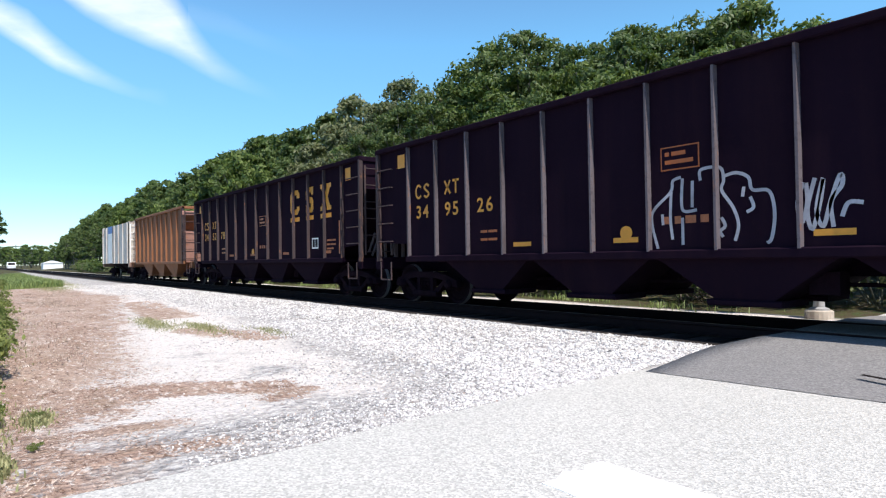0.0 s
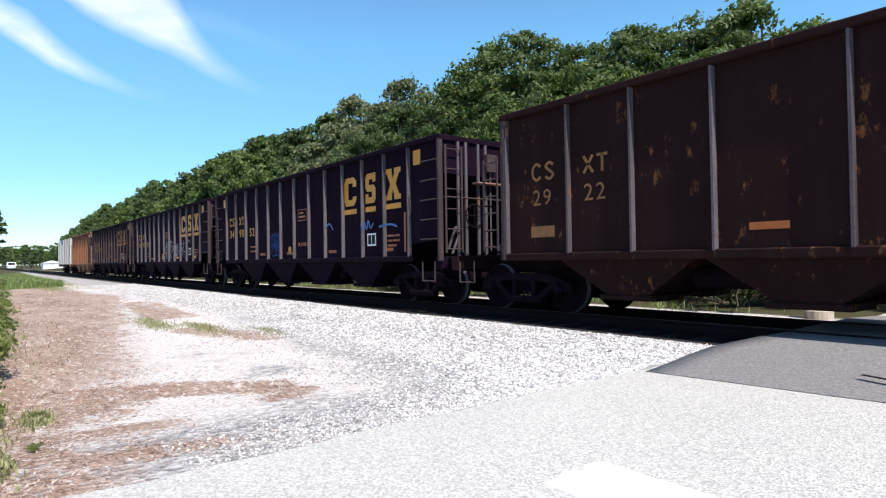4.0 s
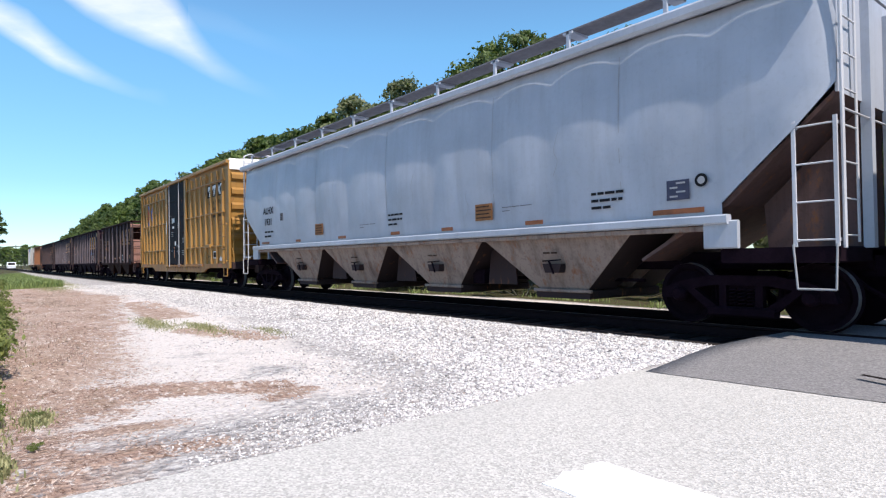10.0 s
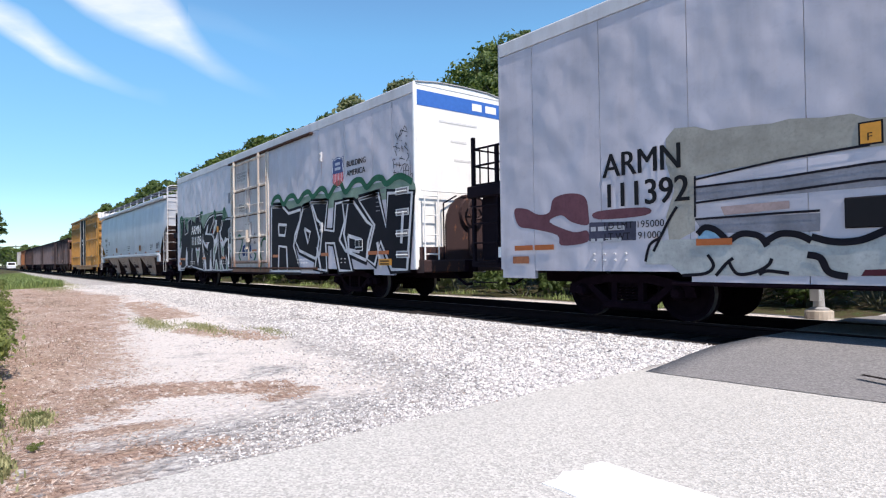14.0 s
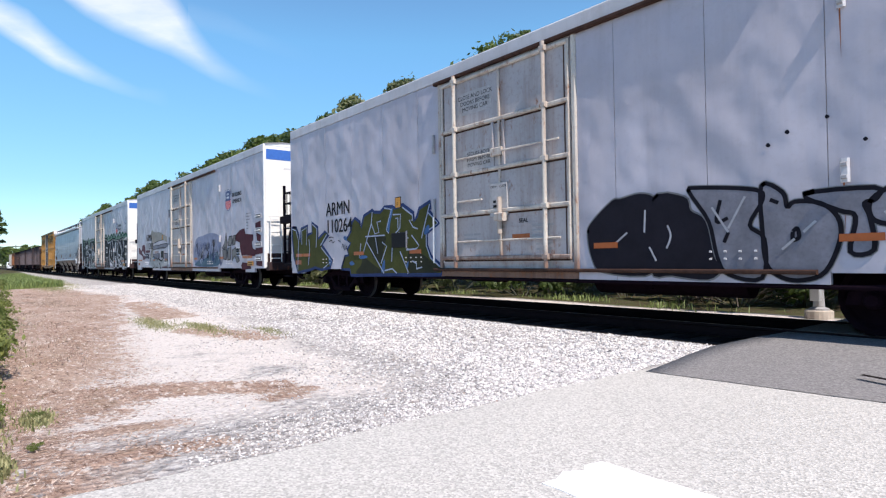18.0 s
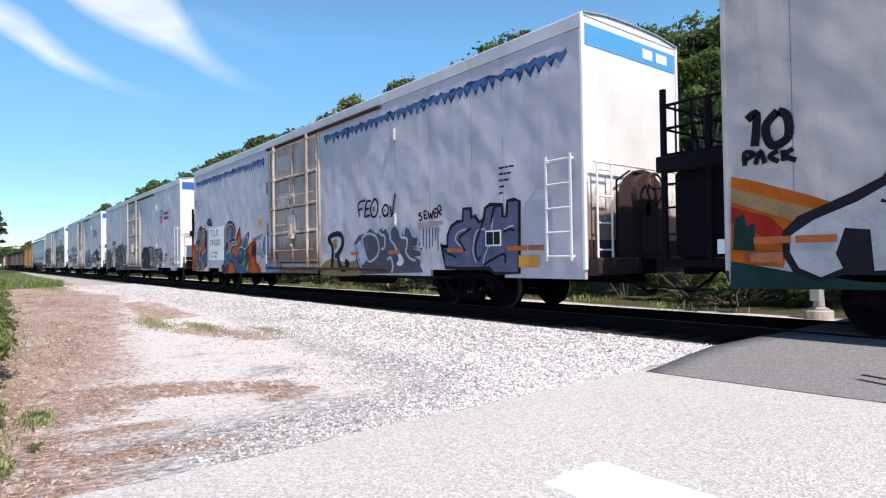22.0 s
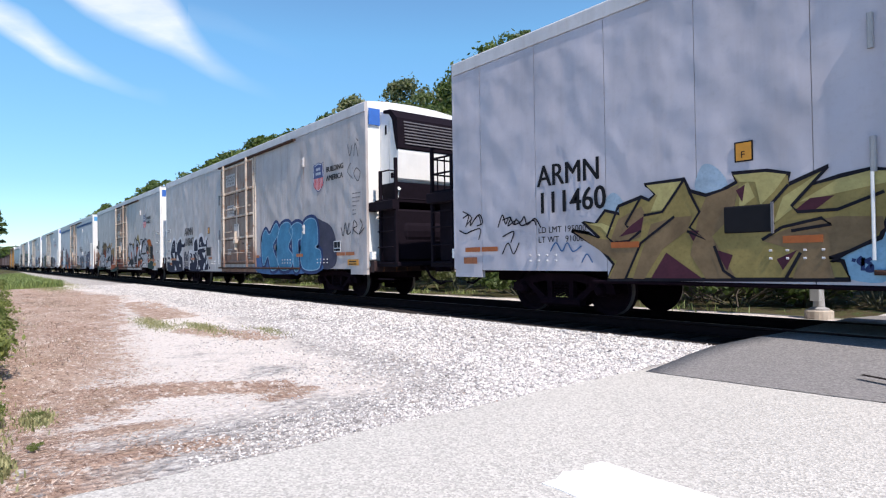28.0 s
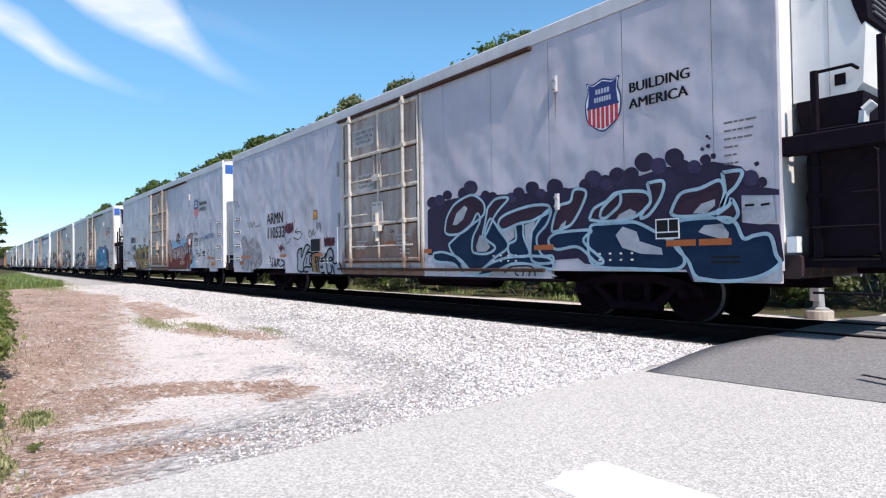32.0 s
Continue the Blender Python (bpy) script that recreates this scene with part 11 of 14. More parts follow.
patch(ref_n, 'graffiti_patch', [(-9.11, 1.26), (-8.85, 1.44), (-8.38, 1.63), (-8.05, 1.82), (-7.83, 2.26), (-7.56, 2.39), (-7.46, 2.27), (-7.64, 1.88), (-7.74, 1.38), (-7.83, 0.86), (-8.24, 0.83), (-8.27, 1.3), (-8.52, 1.33), (-8.62, 1.03), (-8.55, 0.86), (-8.78, 0.75), (-9.02, 0.86), (-9.12, 1.06)], M['sp_silver'], -1.511, label='large silver letter outlined in black', soft=False)
patch(ref_n, 'graffiti_patch', [(-7.72, 1.65), (-7.6, 1.74), (-7.23, 1.76), (-6.9, 1.66), (-6.75, 1.49), (-6.88, 1.32), (-7.24, 1.25), (-7.55, 1.09), (-7.18, 1.18), (-6.88, 1.22), (-6.77, 1.26), (-6.89, 1.01), (-7.13, 0.86), (-7.38, 0.75), (-7.69, 0.86), (-7.73, 1.12)], M['sp_silver'], -1.511, label='large silver letter outlined in black', soft=False)
patch(ref_n, 'graffiti_patch', [(-6.74, 1.01), (-6.69, 1.29), (-6.41, 1.33), (-6.51, 1.47), (-6.26, 1.5), (-6.17, 1.51), (-5.99, 1.91), (-5.84, 2.32), (-5.71, 2.17), (-5.46, 2.22), (-5.53, 1.93), (-5.6, 1.85), (-5.27, 1.82), (-4.98, 2.19), (-4.92, 2.24), (-5.02, 2.08), (-4.77, 2.16), (-4.49, 2.15), (-4.28, 2.04), (-4.16, 1.86), (-4.19, 1.67), (-4.44, 1.38), (-4.6, 1.26), (-4.83, 1.36), (-5.15, 1.46), (-5.22, 1.54), (-5.33, 1.66), (-5.41, 1.64), (-5.51, 1.3), (-5.71, 1.48), (-5.85, 1.31), (-5.97, 1.04), (-6.12, 0.86), (-6.53, 0.84)], M['sp_silver'], -1.511, label='large silver letter outlined in black', soft=False)
patch(ref_n, 'graffiti_patch', [(-5.57, 0.82), (-5.48, 1.03), (-5.24, 1.4), (-4.99, 1.27), (-4.45, 1.27), (-4.33, 1.18), (-4.38, 1.07), (-4.53, 1.02), (-4.68, 0.9), (-5.13, 0.83), (-5.26, 0.74)], M['sp_silver'], -1.511, label='large silver letter outlined in black', soft=False)
patch(ref_n, 'graffiti_patch', [(-5.91, 0.8), (-5.99, 0.91), (-5.76, 1.08), (-5.49, 1.16), (-5.58, 0.91), (-5.77, 0.76)], M['sp_silver'], -1.511, label='large silver letter outlined in black', soft=False)
strokes(ref_n, 'graffiti_stroke', [[(-4.75, 1.91), (-4.63, 1.98), (-4.66, 1.93), (-4.51, 1.95)], [(-7.29, 1.64), (-7.09, 1.65), (-7.2, 1.59)], [(-5.93, 2.08), (-5.55, 1.94)], [(-4.91, 2.19), (-5.25, 1.54), (-5.44, 0.99)], [(-7.47, 2.31), (-7.75, 1.39), (-7.87, 0.86)], [(-7.87, 2.08), (-7.61, 1.9)], [(-7.71, 1.6), (-7.46, 1.27)], [(-6.6, 1.03), (-6.4, 1), (-6.54, 0.95)], [(-6.21, 1.47), (-6.48, 1.05)], [(-5.55, 1.09), (-5.34, 1.1)], [(-8.16, 1.62), (-8.06, 1.59)]], 0.035, M['sp_black'], -1.514, label='thin black letter line', soft=True)
patch(ref_n, 'graffiti_patch', [(-5.27, 1.46), (-4.86, 1.62), (-4.58, 1.58), (-4.59, 1.5), (-4.91, 1.32), (-4.71, 1.25), (-5.17, 1.2), (-5.26, 1.08)], M['sp_black'], -1.513, label='black letter opening', soft=False)
patch(ref_n, 'graffiti_patch', [(-5.93, 1.36), (-5.79, 1.51), (-5.76, 1.22), (-5.89, 1.02), (-6.04, 1.04)], M['sp_black'], -1.513, label='black letter opening', soft=False)
patch(ref_n, 'graffiti_patch', [(4.18, 2.48), (4.41, 2.72), (4.54, 2.82), (4.71, 2.69), (4.95, 2.38), (5.15, 2.21), (5.1, 2.05), (4.28, 2.37)], M['sp_ochre'], -1.503, label='ochre spray hill', soft=True)
patch(ref_n, 'graffiti_patch', [(1.38, 1.54), (1.67, 2.03), (3.1, 2.26), (3.47, 2.33), (3.74, 2.08), (3.08, 1.42), (1.56, 1.16)], M['sp_tan'], -1.503, label='tan spray ground', soft=True)
patch(ref_n, 'graffiti_patch', [(6.92, 2.33), (7.2, 2.4), (7.53, 2.4), (7.76, 2.31), (7.92, 2.14), (8.05, 1.97), (7.65, 1.97), (7.34, 2.06), (7.12, 2.13)], M['sp_orange'], -1.503, label='orange spray hill', soft=True)
patch(ref_n, 'graffiti_patch', [(7.12, 2.06), (7.34, 2.08), (7.55, 2), (7.68, 1.84), (7.69, 1.58), (7.47, 1.54), (7.22, 1.68)], M['sp_tan'], -1.5035, label='tan spray field', soft=True)
patch(ref_n, 'graffiti_patch', [(6.84, 1.74), (7.18, 1.66), (7.48, 1.55), (7.42, 1.4), (7.52, 1.21), (7.3, 1.09), (7.09, 1.06), (7.02, 1.38)], M['sp_redorange'], -1.504, label='red-orange spray ground', soft=True)
patch(ref_n, 'graffiti_patch', [(8.28, 1.46), (8.43, 1.44), (8.47, 1.04), (8.3, 1.08), (8.26, 1.25)], M['sp_orange'], -1.504, label='orange spray field', soft=True)
patch(ref_n, 'graffiti_patch', [(7.5, 1.25), (7.64, 1.35), (7.97, 1.27), (7.87, 1.21), (7.53, 1.08)], M['sp_tan'], -1.5045, label='tan spray field', soft=True)
patch(ref_n, 'graffiti_patch', [(7.06, 1.04), (7.5, 1.09), (7.87, 1.23), (8.06, 1.26), (8.24, 1.08), (8.44, 1.11), (8.43, 0.73), (7.79, 0.72), (7.06, 0.78)], M['sp_deepgreen'], -1.505, label='dark green spray ground', soft=True)
patch(ref_n, 'graffiti_patch', [(7.66, 1.76), (7.69, 2), (7.89, 2.02), (8, 1.93), (8.03, 2.04), (8.2, 2.04), (8.31, 1.84), (8.28, 1.67), (8.23, 1.62), (8.31, 1.49), (8.3, 1.22), (8.19, 1.15), (8.09, 1.32), (7.9, 1.24), (7.67, 1.31), (7.6, 1.54), (7.7, 1.69)], M['sp_dark'], -1.509, label='black round tree shapes', soft=True)
patch(ref_n, 'graffiti_patch', [(1.5, 1.48), (1.7, 1.96), (1.89, 2.27), (2.13, 2.35), (2.33, 2.28), (2.32, 2.46), (2.48, 2.27), (2.87, 2.3), (3.15, 2.15), (3.24, 1.93), (3.35, 2.3), (3.46, 2.15), (3.6, 2.49), (3.89, 2.64), (4.17, 2.55), (4.25, 2.44), (4.53, 2.47), (4.89, 2.28), (5.11, 2.07), (5.23, 2.5), (5.8, 2.47), (5.75, 2.33), (5.88, 2.39), (6.25, 2.43), (6.37, 2.61), (6.4, 2.46), (6.65, 2.5), (6.9, 2.37), (7.05, 2.15), (7.28, 1.96), (7.27, 1.68), (6.88, 1.77), (6.77, 1.65), (7.17, 1.52), (7, 1.38), (6.86, 0.81), (6.74, 1.05), (6.36, 1.04), (5.99, 0.98), (5.39, 0.8), (5.28, 0.83), (5.07, 1.03), (4.97, 0.95), (4.84, 0.79), (4.55, 0.84), (4.24, 0.74), (3.85, 0.84), (3.71, 0.94), (3.3, 1), (3.02, 0.91), (3.37, 0.66), (2.82, 0.83), (2.35, 1.01), (1.83, 0.89), (1.49, 1.02), (1.89, 1.4)], M['sp_dark'], -1.508, label='black shadow of the letters', soft=False)
patch(ref_n, 'graffiti_patch', [(1.58, 1.47), (1.82, 1.94), (2, 2.22), (2.17, 2.28), (2.38, 2.1), (2.51, 2.18), (2.86, 2.22), (3.08, 2.08), (3.19, 1.86), (3.19, 1.58), (3, 1.42), (2.93, 1.26), (2.78, 1.37), (2.85, 1.65), (2.74, 1.82), (2.58, 1.75), (2.61, 1.43), (2.44, 1.28), (2.24, 1.33), (2.03, 1.58), (1.9, 1.75), (1.84, 1.46)], M['sp_silver'], -1.511, label='large silver letter outlined in black', soft=False)
patch(ref_n, 'graffiti_patch', [(3.27, 1.41), (3.25, 1.73), (3.43, 2.05), (3.65, 2.41), (3.89, 2.57), (4.08, 2.46), (4.2, 2.28), (4.08, 2.11), (4.06, 1.53), (3.79, 1.45), (3.6, 1.61), (3.56, 1.87), (3.49, 1.56), (3.55, 1.03), (3.37, 1.03)], M['sp_silver'], -1.511, label='large silver letter outlined in black', soft=False)
patch(ref_n, 'graffiti_patch', [(4.31, 2.24), (4.31, 2.4), (4.56, 2.4), (4.84, 2.22), (5.08, 2.02), (4.73, 2), (4.52, 2.26)], M['sp_silver'], -1.511, label='large silver letter outlined in black', soft=False)
patch(ref_n, 'graffiti_patch', [(4.23, 1.3), (4.4, 1.67), (4.64, 1.95), (4.98, 1.99), (4.75, 1.5), (5.17, 1.41), (5.36, 1.6), (5.58, 1.75), (5.35, 1.47), (5.08, 1.34), (4.62, 1.34), (4.43, 0.87), (4.28, 1.01)], M['sp_silver'], -1.511, label='large silver letter outlined in black', soft=False)
patch(ref_n, 'graffiti_patch', [(5.16, 2.03), (5.29, 2.42), (5.73, 2.42), (5.6, 2.1), (5.41, 1.8), (5.36, 1.66), (5.09, 1.54), (5.01, 1.82)], M['sp_silver'], -1.511, label='large silver letter outlined in black', soft=False)
patch(ref_n, 'graffiti_patch', [(5.65, 1.64), (5.73, 1.9), (6.07, 2.26), (6.3, 2.32), (6.37, 2.44), (6.41, 2.27), (6.65, 2.44), (6.85, 2.35), (7, 2.11), (7.21, 1.95), (6.96, 2), (6.87, 2.14), (6.72, 1.94), (6.63, 1.66), (5.91, 1.65)], M['sp_silver'], -1.511, label='large silver letter outlined in black', soft=False)
patch(ref_n, 'graffiti_patch', [(5.91, 1.57), (6.05, 1.52), (6.75, 1.62), (7.12, 1.51), (6.95, 1.35), (6.82, 1.04), (6.36, 1.08), (5.99, 1.06), (5.35, 0.87), (5.61, 1.13), (6.04, 1.21), (5.81, 1.32), (5.36, 1.47), (5.51, 1.55)], M['sp_silver'], -1.511, label='large silver letter outlined in black', soft=False)
patch(ref_n, 'graffiti_patch', [(1.57, 1.05), (1.76, 1.34), (1.93, 1.36), (2, 1.1), (1.83, 0.96)], M['sp_silver'], -1.511, label='large silver letter outlined in black', soft=False)
patch(ref_n, 'graffiti_patch', [(4.14, 1.99), (4.59, 2.03), (4.39, 1.67), (4.13, 1.58)], M['sp_redorange'], -1.51, label='orange letter filling', soft=True)
patch(ref_n, 'graffiti_patch', [(3.62, 1.83), (3.78, 1.92), (3.73, 1.5), (3.65, 1.45)], M['sp_redorange'], -1.51, label='orange letter filling', soft=True)
patch(ref_n, 'graffiti_patch', [(2.54, 1.67), (2.74, 1.76), (2.82, 1.48), (2.69, 1.27)], M['sp_redorange'], -1.51, label='orange letter filling', soft=True)
patch(ref_n, 'graffiti_patch', [(4.62, 1.15), (4.97, 1.19), (5.06, 1.04), (4.84, 0.79), (4.59, 0.91)], M['sp_redorange'], -1.51, label='orange letter filling', soft=True)
patch(ref_n, 'graffiti_patch', [(3.89, 0.8), (3.99, 1), (4.18, 1.01), (4.24, 0.81), (4.04, 0.75)], M['sp_redorange'], -1.51, label='orange letter filling', soft=True)
patch(ref_n, 'graffiti_patch', [(5.25, 1.16), (5.61, 1.2), (5.5, 1), (5.34, 0.86)], M['sp_redorange'], -1.51, label='orange letter filling', soft=True)
strokes(ref_n, 'graffiti_stroke', [[(2.34, 2.27), (2.41, 1.97), (2.55, 1.67)], [(3.46, 2.14), (3.53, 1.89)], [(5.36, 1.7), (5.19, 1.34), (5.36, 1.61)], [(6.25, 2.14), (6.37, 2.44)], [(6.29, 2.11), (6.81, 2.17)], [(5.91, 1.62), (6.63, 1.65)], [(6.59, 1.87), (6.76, 2.1)], [(5.08, 1.29), (5.71, 1.45)], [(1.85, 1.95), (2.1, 1.45)], [(6.25, 2.31), (6.2, 2.16)], [(6.47, 2.26), (6.43, 2.09)], [(6.63, 1.57), (6.59, 1.41)], [(6.39, 1.31), (6.32, 1.25)]], 0.035, M['sp_black'], -1.514, label='thin black letter line', soft=True)
patch(ref_n, 'graffiti_patch', [(-4.33, 1.87), (-3.84, 2.09), (-3.43, 2.17), (-3.06, 2.08), (-2.8, 1.76), (-2.55, 1.42), (-2.28, 1.15), (-2.29, 0.84), (-4.17, 0.77)], M['sp_tan'], -1.5032, label='tan spray hill beside the door', soft=True)
patch(ref_n, 'graffiti_patch', [(-4.22, 1.2), (-4, 1.67), (-3.68, 1.76), (-3.33, 1.55), (-3.25, 1.17), (-3.59, 0.87), (-4.17, 0.87)], M['sp_maroon'], -1.5045, label='dark plum spray hill', soft=True)
patch(ref_n, 'graffiti_patch', [(-3.39, 1.01), (-3.31, 1.4), (-3.1, 1.58), (-2.81, 1.38), (-2.56, 1.1), (-2.29, 0.91), (-2.29, 0.73), (-3.33, 0.69)], M['sp_orange'], -1.504, label='orange spray hill beside the door', soft=True)
patch(ref_n, 'graffiti_patch', [(-4.23, 0.87), (-3.59, 1.06), (-3, 1.17), (-2.7, 0.91), (-2.29, 0.77), (-2.3, 0.64), (-4.23, 0.6)], M['sp_redorange'], -1.5052, label='red-orange spray band', soft=True)
patch(ref_n, 'graffiti_patch', [(-4.36, 0.55), (-3.6, 0.68), (-2.87, 0.73), (-2.25, 0.81), (-2.26, 0.54), (-4.36, 0.48)], M['sp_deepgreen'], -1.507, label='dark green ground running to the door', soft=True)
patch(ref_n, 'graffiti_patch', [(-2.6, 1.37), (-2.54, 1.54), (-2.4, 1.64), (-2.23, 1.61), (-2.17, 1.3), (-2.24, 1.08), (-2.46, 1.1)], M['sp_dark'], -1.509, label='black round tree shapes', soft=True)
patch(ref_n, 'graffiti_patch', [(-2.14, 1), (-1.43, 0.95), (-1.29, 1.25), (-1.25, 1.36), (-0.9, 1.36), (-0.58, 1.36), (-0.56, 1.31), (-0.22, 1.15), (-0.13, 1.48), (0.12, 1.64), (0.1, 0.74), (-1.4, 0.68), (-2.12, 0.72)], M['sp_rustred'], -1.53, label='dark red paint across the foot of the door', soft=False)
patch(ref_n, 'graffiti_patch', [(-2.06, 1.3), (-1.6, 1.33), (-1.3, 1.32), (-1.3, 1.19), (-2.06, 1.16)], M['sp_rustred'], -1.53, label='dull red paint stripe across the door', soft=False)
patch(ref_n, 'graffiti_patch', [(-2.14, 0.96), (-1.74, 1.02), (-1.48, 0.91), (-1.19, 0.75), (-1.23, 0.67), (-2.15, 0.65)], M['sp_deepgreen'], -1.5325, label='dark green ground across the door', soft=False)
patch(ref_n, 'graffiti_patch', [(-1.33, 1.88), (-1.2, 1.95), (-1.08, 1.98), (-1, 1.85), (-0.87, 1.81), (-0.74, 1.74), (-0.79, 1.66), (-0.93, 1.63), (-1.09, 1.54), (-1.23, 1.53), (-1.17, 1.7), (-1.29, 1.77)], M['sp_plumdark'], -1.532, label='dark plum paint splash on the door', soft=True)
strokes(ref_n, 'graffiti_stroke', [[(-1.41, 1.91), (-1.45, 1.98), (-1.34, 2.01), (-1.3, 2.07), (-1.22, 2), (-1.16, 2.1), (-1.1, 2.03), (-1.01, 2.1), (-0.96, 2.03), (-0.86, 2.08), (-0.81, 1.97), (-0.71, 2), (-0.73, 1.88), (-0.68, 1.8), (-0.74, 1.72)], [(-1.48, 1.87), (-1.39, 1.78), (-1.48, 1.7), (-1.35, 1.62), (-1.4, 1.54), (-1.27, 1.51), (-1.21, 1.42), (-1.13, 1.52), (-1.05, 1.43), (-0.95, 1.53), (-0.89, 1.44), (-0.82, 1.54), (-0.74, 1.56)]], 0.03, M['sp_tan'], -1.531, label='pale wavy ring round the splash', soft=True)
patch(ref_n, 'graffiti_patch', [(-2.13, 1.66), (-2.08, 1.76), (-1.98, 1.78), (-1.9, 1.71), (-1.89, 1.55), (-1.94, 1.37), (-2.04, 1.3), (-2.12, 1.38)], M['sp_dark'], -1.531, label='black round tree shape', soft=True)
strokes(ref_n, 'graffiti_stroke', [[(-2.14, 1.13), (-1.3, 1.13), (-0.53, 1.14), (0.11, 1.13)], [(-0.52, 1.6), (-0.18, 1.52)], [(-0.38, 1.49), (-0.12, 1.46)], [(-1.3, 1.38), (-0.58, 1.38)], [(-1.45, 0.95), (-1.32, 1.08), (-1.25, 1.36)]], 0.03, M['sp_dark'], -1.5335, label='black line across the door', soft=True)
strokes(ref_n, 'graffiti_stroke', [[(-9.6, 2.8), (-9.48, 2.85), (-9.51, 2.44)], [(-9.22, 2.84), (-9.37, 2.67), (-9.3, 2.42), (-9.11, 2.49), (-9.11, 2.75), (-9.22, 2.84)]], 0.11, M['sp_black'], -1.516, label='black painted number', soft=True)
strokes(ref_n, 'graffiti_stroke', [[(-9.64, 2.2), (-9.64, 2.37), (-9.52, 2.34), (-9.63, 2.28)], [(-9.51, 2.2), (-9.44, 2.36), (-9.39, 2.2)], [(-9.23, 2.34), (-9.33, 2.28), (-9.22, 2.2)], [(-9.17, 2.34), (-9.16, 2.2)], [(-9.05, 2.34), (-9.15, 2.27), (-9.02, 2.19)]], 0.065, M['sp_black'], -1.516, label='black painted word', soft=True)
patch(ref_o, 'graffiti_patch', [(-9.23, 1.59), (-9.07, 1.82), (-8.93, 2.05), (-8.61, 2.26), (-8.29, 2.29), (-8.17, 2.13), (-8.06, 2.01), (-7.87, 2.1), (-7.69, 2.17), (-7.33, 2.3), (-7.09, 2.24), (-7, 2.01), (-6.62, 2), (-6.55, 1.81), (-6.96, 1.76), (-6.68, 1.69), (-6.72, 1.61), (-7.01, 1.66), (-6.83, 1.12), (-6.76, 0.81), (-6.83, 0.66), (-9.61, 0.62), (-9.62, 1.38), (-9.24, 1.37)], M['sp_navy2'], -1.505, label='navy word edged in white', soft=True)
patch(ref_o, 'graffiti_patch', [(-5.87, 1.19), (-5.83, 1.52), (-5.31, 1.54), (-5.17, 1.48), (-5.2, 1.76), (-5.16, 2.02), (-4.92, 2.17), (-4.69, 2.21), (-4.56, 2.11), (-4.5, 2.04), (-4.31, 2.22), (-4.07, 2.3), (-3.88, 2.28), (-3.7, 2.16), (-3.61, 1.94), (-3.42, 1.92), (-3.4, 2.1), (-3.09, 2.08), (-3.15, 1.96), (-3.03, 1.84), (-3.19, 1.68), (-3.32, 1.67), (-3.32, 1.55), (-3.46, 1.54), (-3.4, 1.39), (-3.3, 1.31), (-3.21, 1.23), (-2.96, 0.94), (-3.05, 0.73), (-5.9, 0.68)], M['sp_navy2'], -1.505, label='navy word edged in white', soft=True)
strokes(ref_o, 'graffiti_stroke', [[(-8.88, 0.91), (-9.06, 1.34), (-9.13, 1.55), (-8.98, 1.81), (-8.83, 2.03), (-8.57, 2.2), (-8.31, 2.23), (-8.18, 2.08), (-8.13, 1.59)], [(-8, 1.58), (-7.95, 1.94), (-7.67, 2.12), (-7.33, 2.24), (-7.13, 2.2), (-7.04, 1.98)], [(-7.05, 1.7), (-6.89, 1.12), (-6.84, 0.7)], [(-9.56, 1.38), (-9.17, 1.37), (-9.07, 1.04), (-8.85, 0.94)], [(-7.01, 1.99), (-6.65, 1.98)], [(-7.06, 1.74), (-6.72, 1.66)]], 0.13, M['sp_white'], -1.508, label='white letter edge', soft=True)
strokes(ref_o, 'graffiti_stroke', [[(-5.18, 1.06), (-5.31, 1.45), (-5.34, 1.52), (-5.82, 1.49), (-5.86, 0.72)], [(-5.32, 1.51), (-5.18, 1.06)], [(-5.17, 1.44), (-5.16, 1.73), (-5.13, 1.97), (-4.92, 2.13), (-4.7, 2.17), (-4.56, 2.06), (-4.46, 1.82), (-4.43, 1.61)], [(-4.43, 1.65), (-4.44, 1.9), (-4.29, 2.18), (-4.07, 2.25), (-3.88, 2.24), (-3.73, 2.13), (-3.63, 1.92)], [(-3.61, 1.93), (-3.4, 1.91), (-3.38, 2.08), (-3.15, 2.06)], [(-3.15, 1.96), (-3.05, 1.84), (-3.19, 1.72)], [(-3.51, 0.98), (-3.6, 0.86), (-3.69, 0.73)]], 0.16, M['sp_white'], -1.508, label='white letter edge', soft=True)
strokes(ref_o, 'graffiti_stroke', [[(-3.27, 1.29), (-3.21, 1.21), (-2.97, 0.94), (-3.06, 0.74)], [(-4.38, 1.67), (-4.04, 1.68), (-3.64, 1.69)], [(-5.17, 1.46), (-4.53, 1.55)], [(-4.54, 1.16), (-4.59, 0.9), (-4.73, 0.74)], [(-5.73, 1.07), (-5.6, 1.07), (-5.59, 1.36), (-5.72, 1.37)]], 0.07, M['sp_white'], -1.509, label='thin white letter edge', soft=True)
patch(ref_o, 'graffiti_patch', [(-8.75, 1.53), (-8.31, 1.54), (-8.3, 1.14)], M['sp_white'], -1.511, label='white letter cut', soft=False)
patch(ref_o, 'graffiti_patch', [(-8.04, 1.16), (-7.88, 1.47), (-7.59, 1.18), (-7.5, 1.14)], M['sp_white'], -1.511, label='white letter cut', soft=False)
patch(ref_o, 'graffiti_patch', [(-7.45, 1.45), (-7.04, 1.66), (-6.98, 1.27)], M['sp_white'], -1.511, label='white letter cut', soft=False)
patch(ref_o, 'graffiti_patch', [(-8.33, 0.65), (-8.32, 0.96), (-7.97, 0.69)], M['sp_white'], -1.511, label='white letter cut', soft=False)
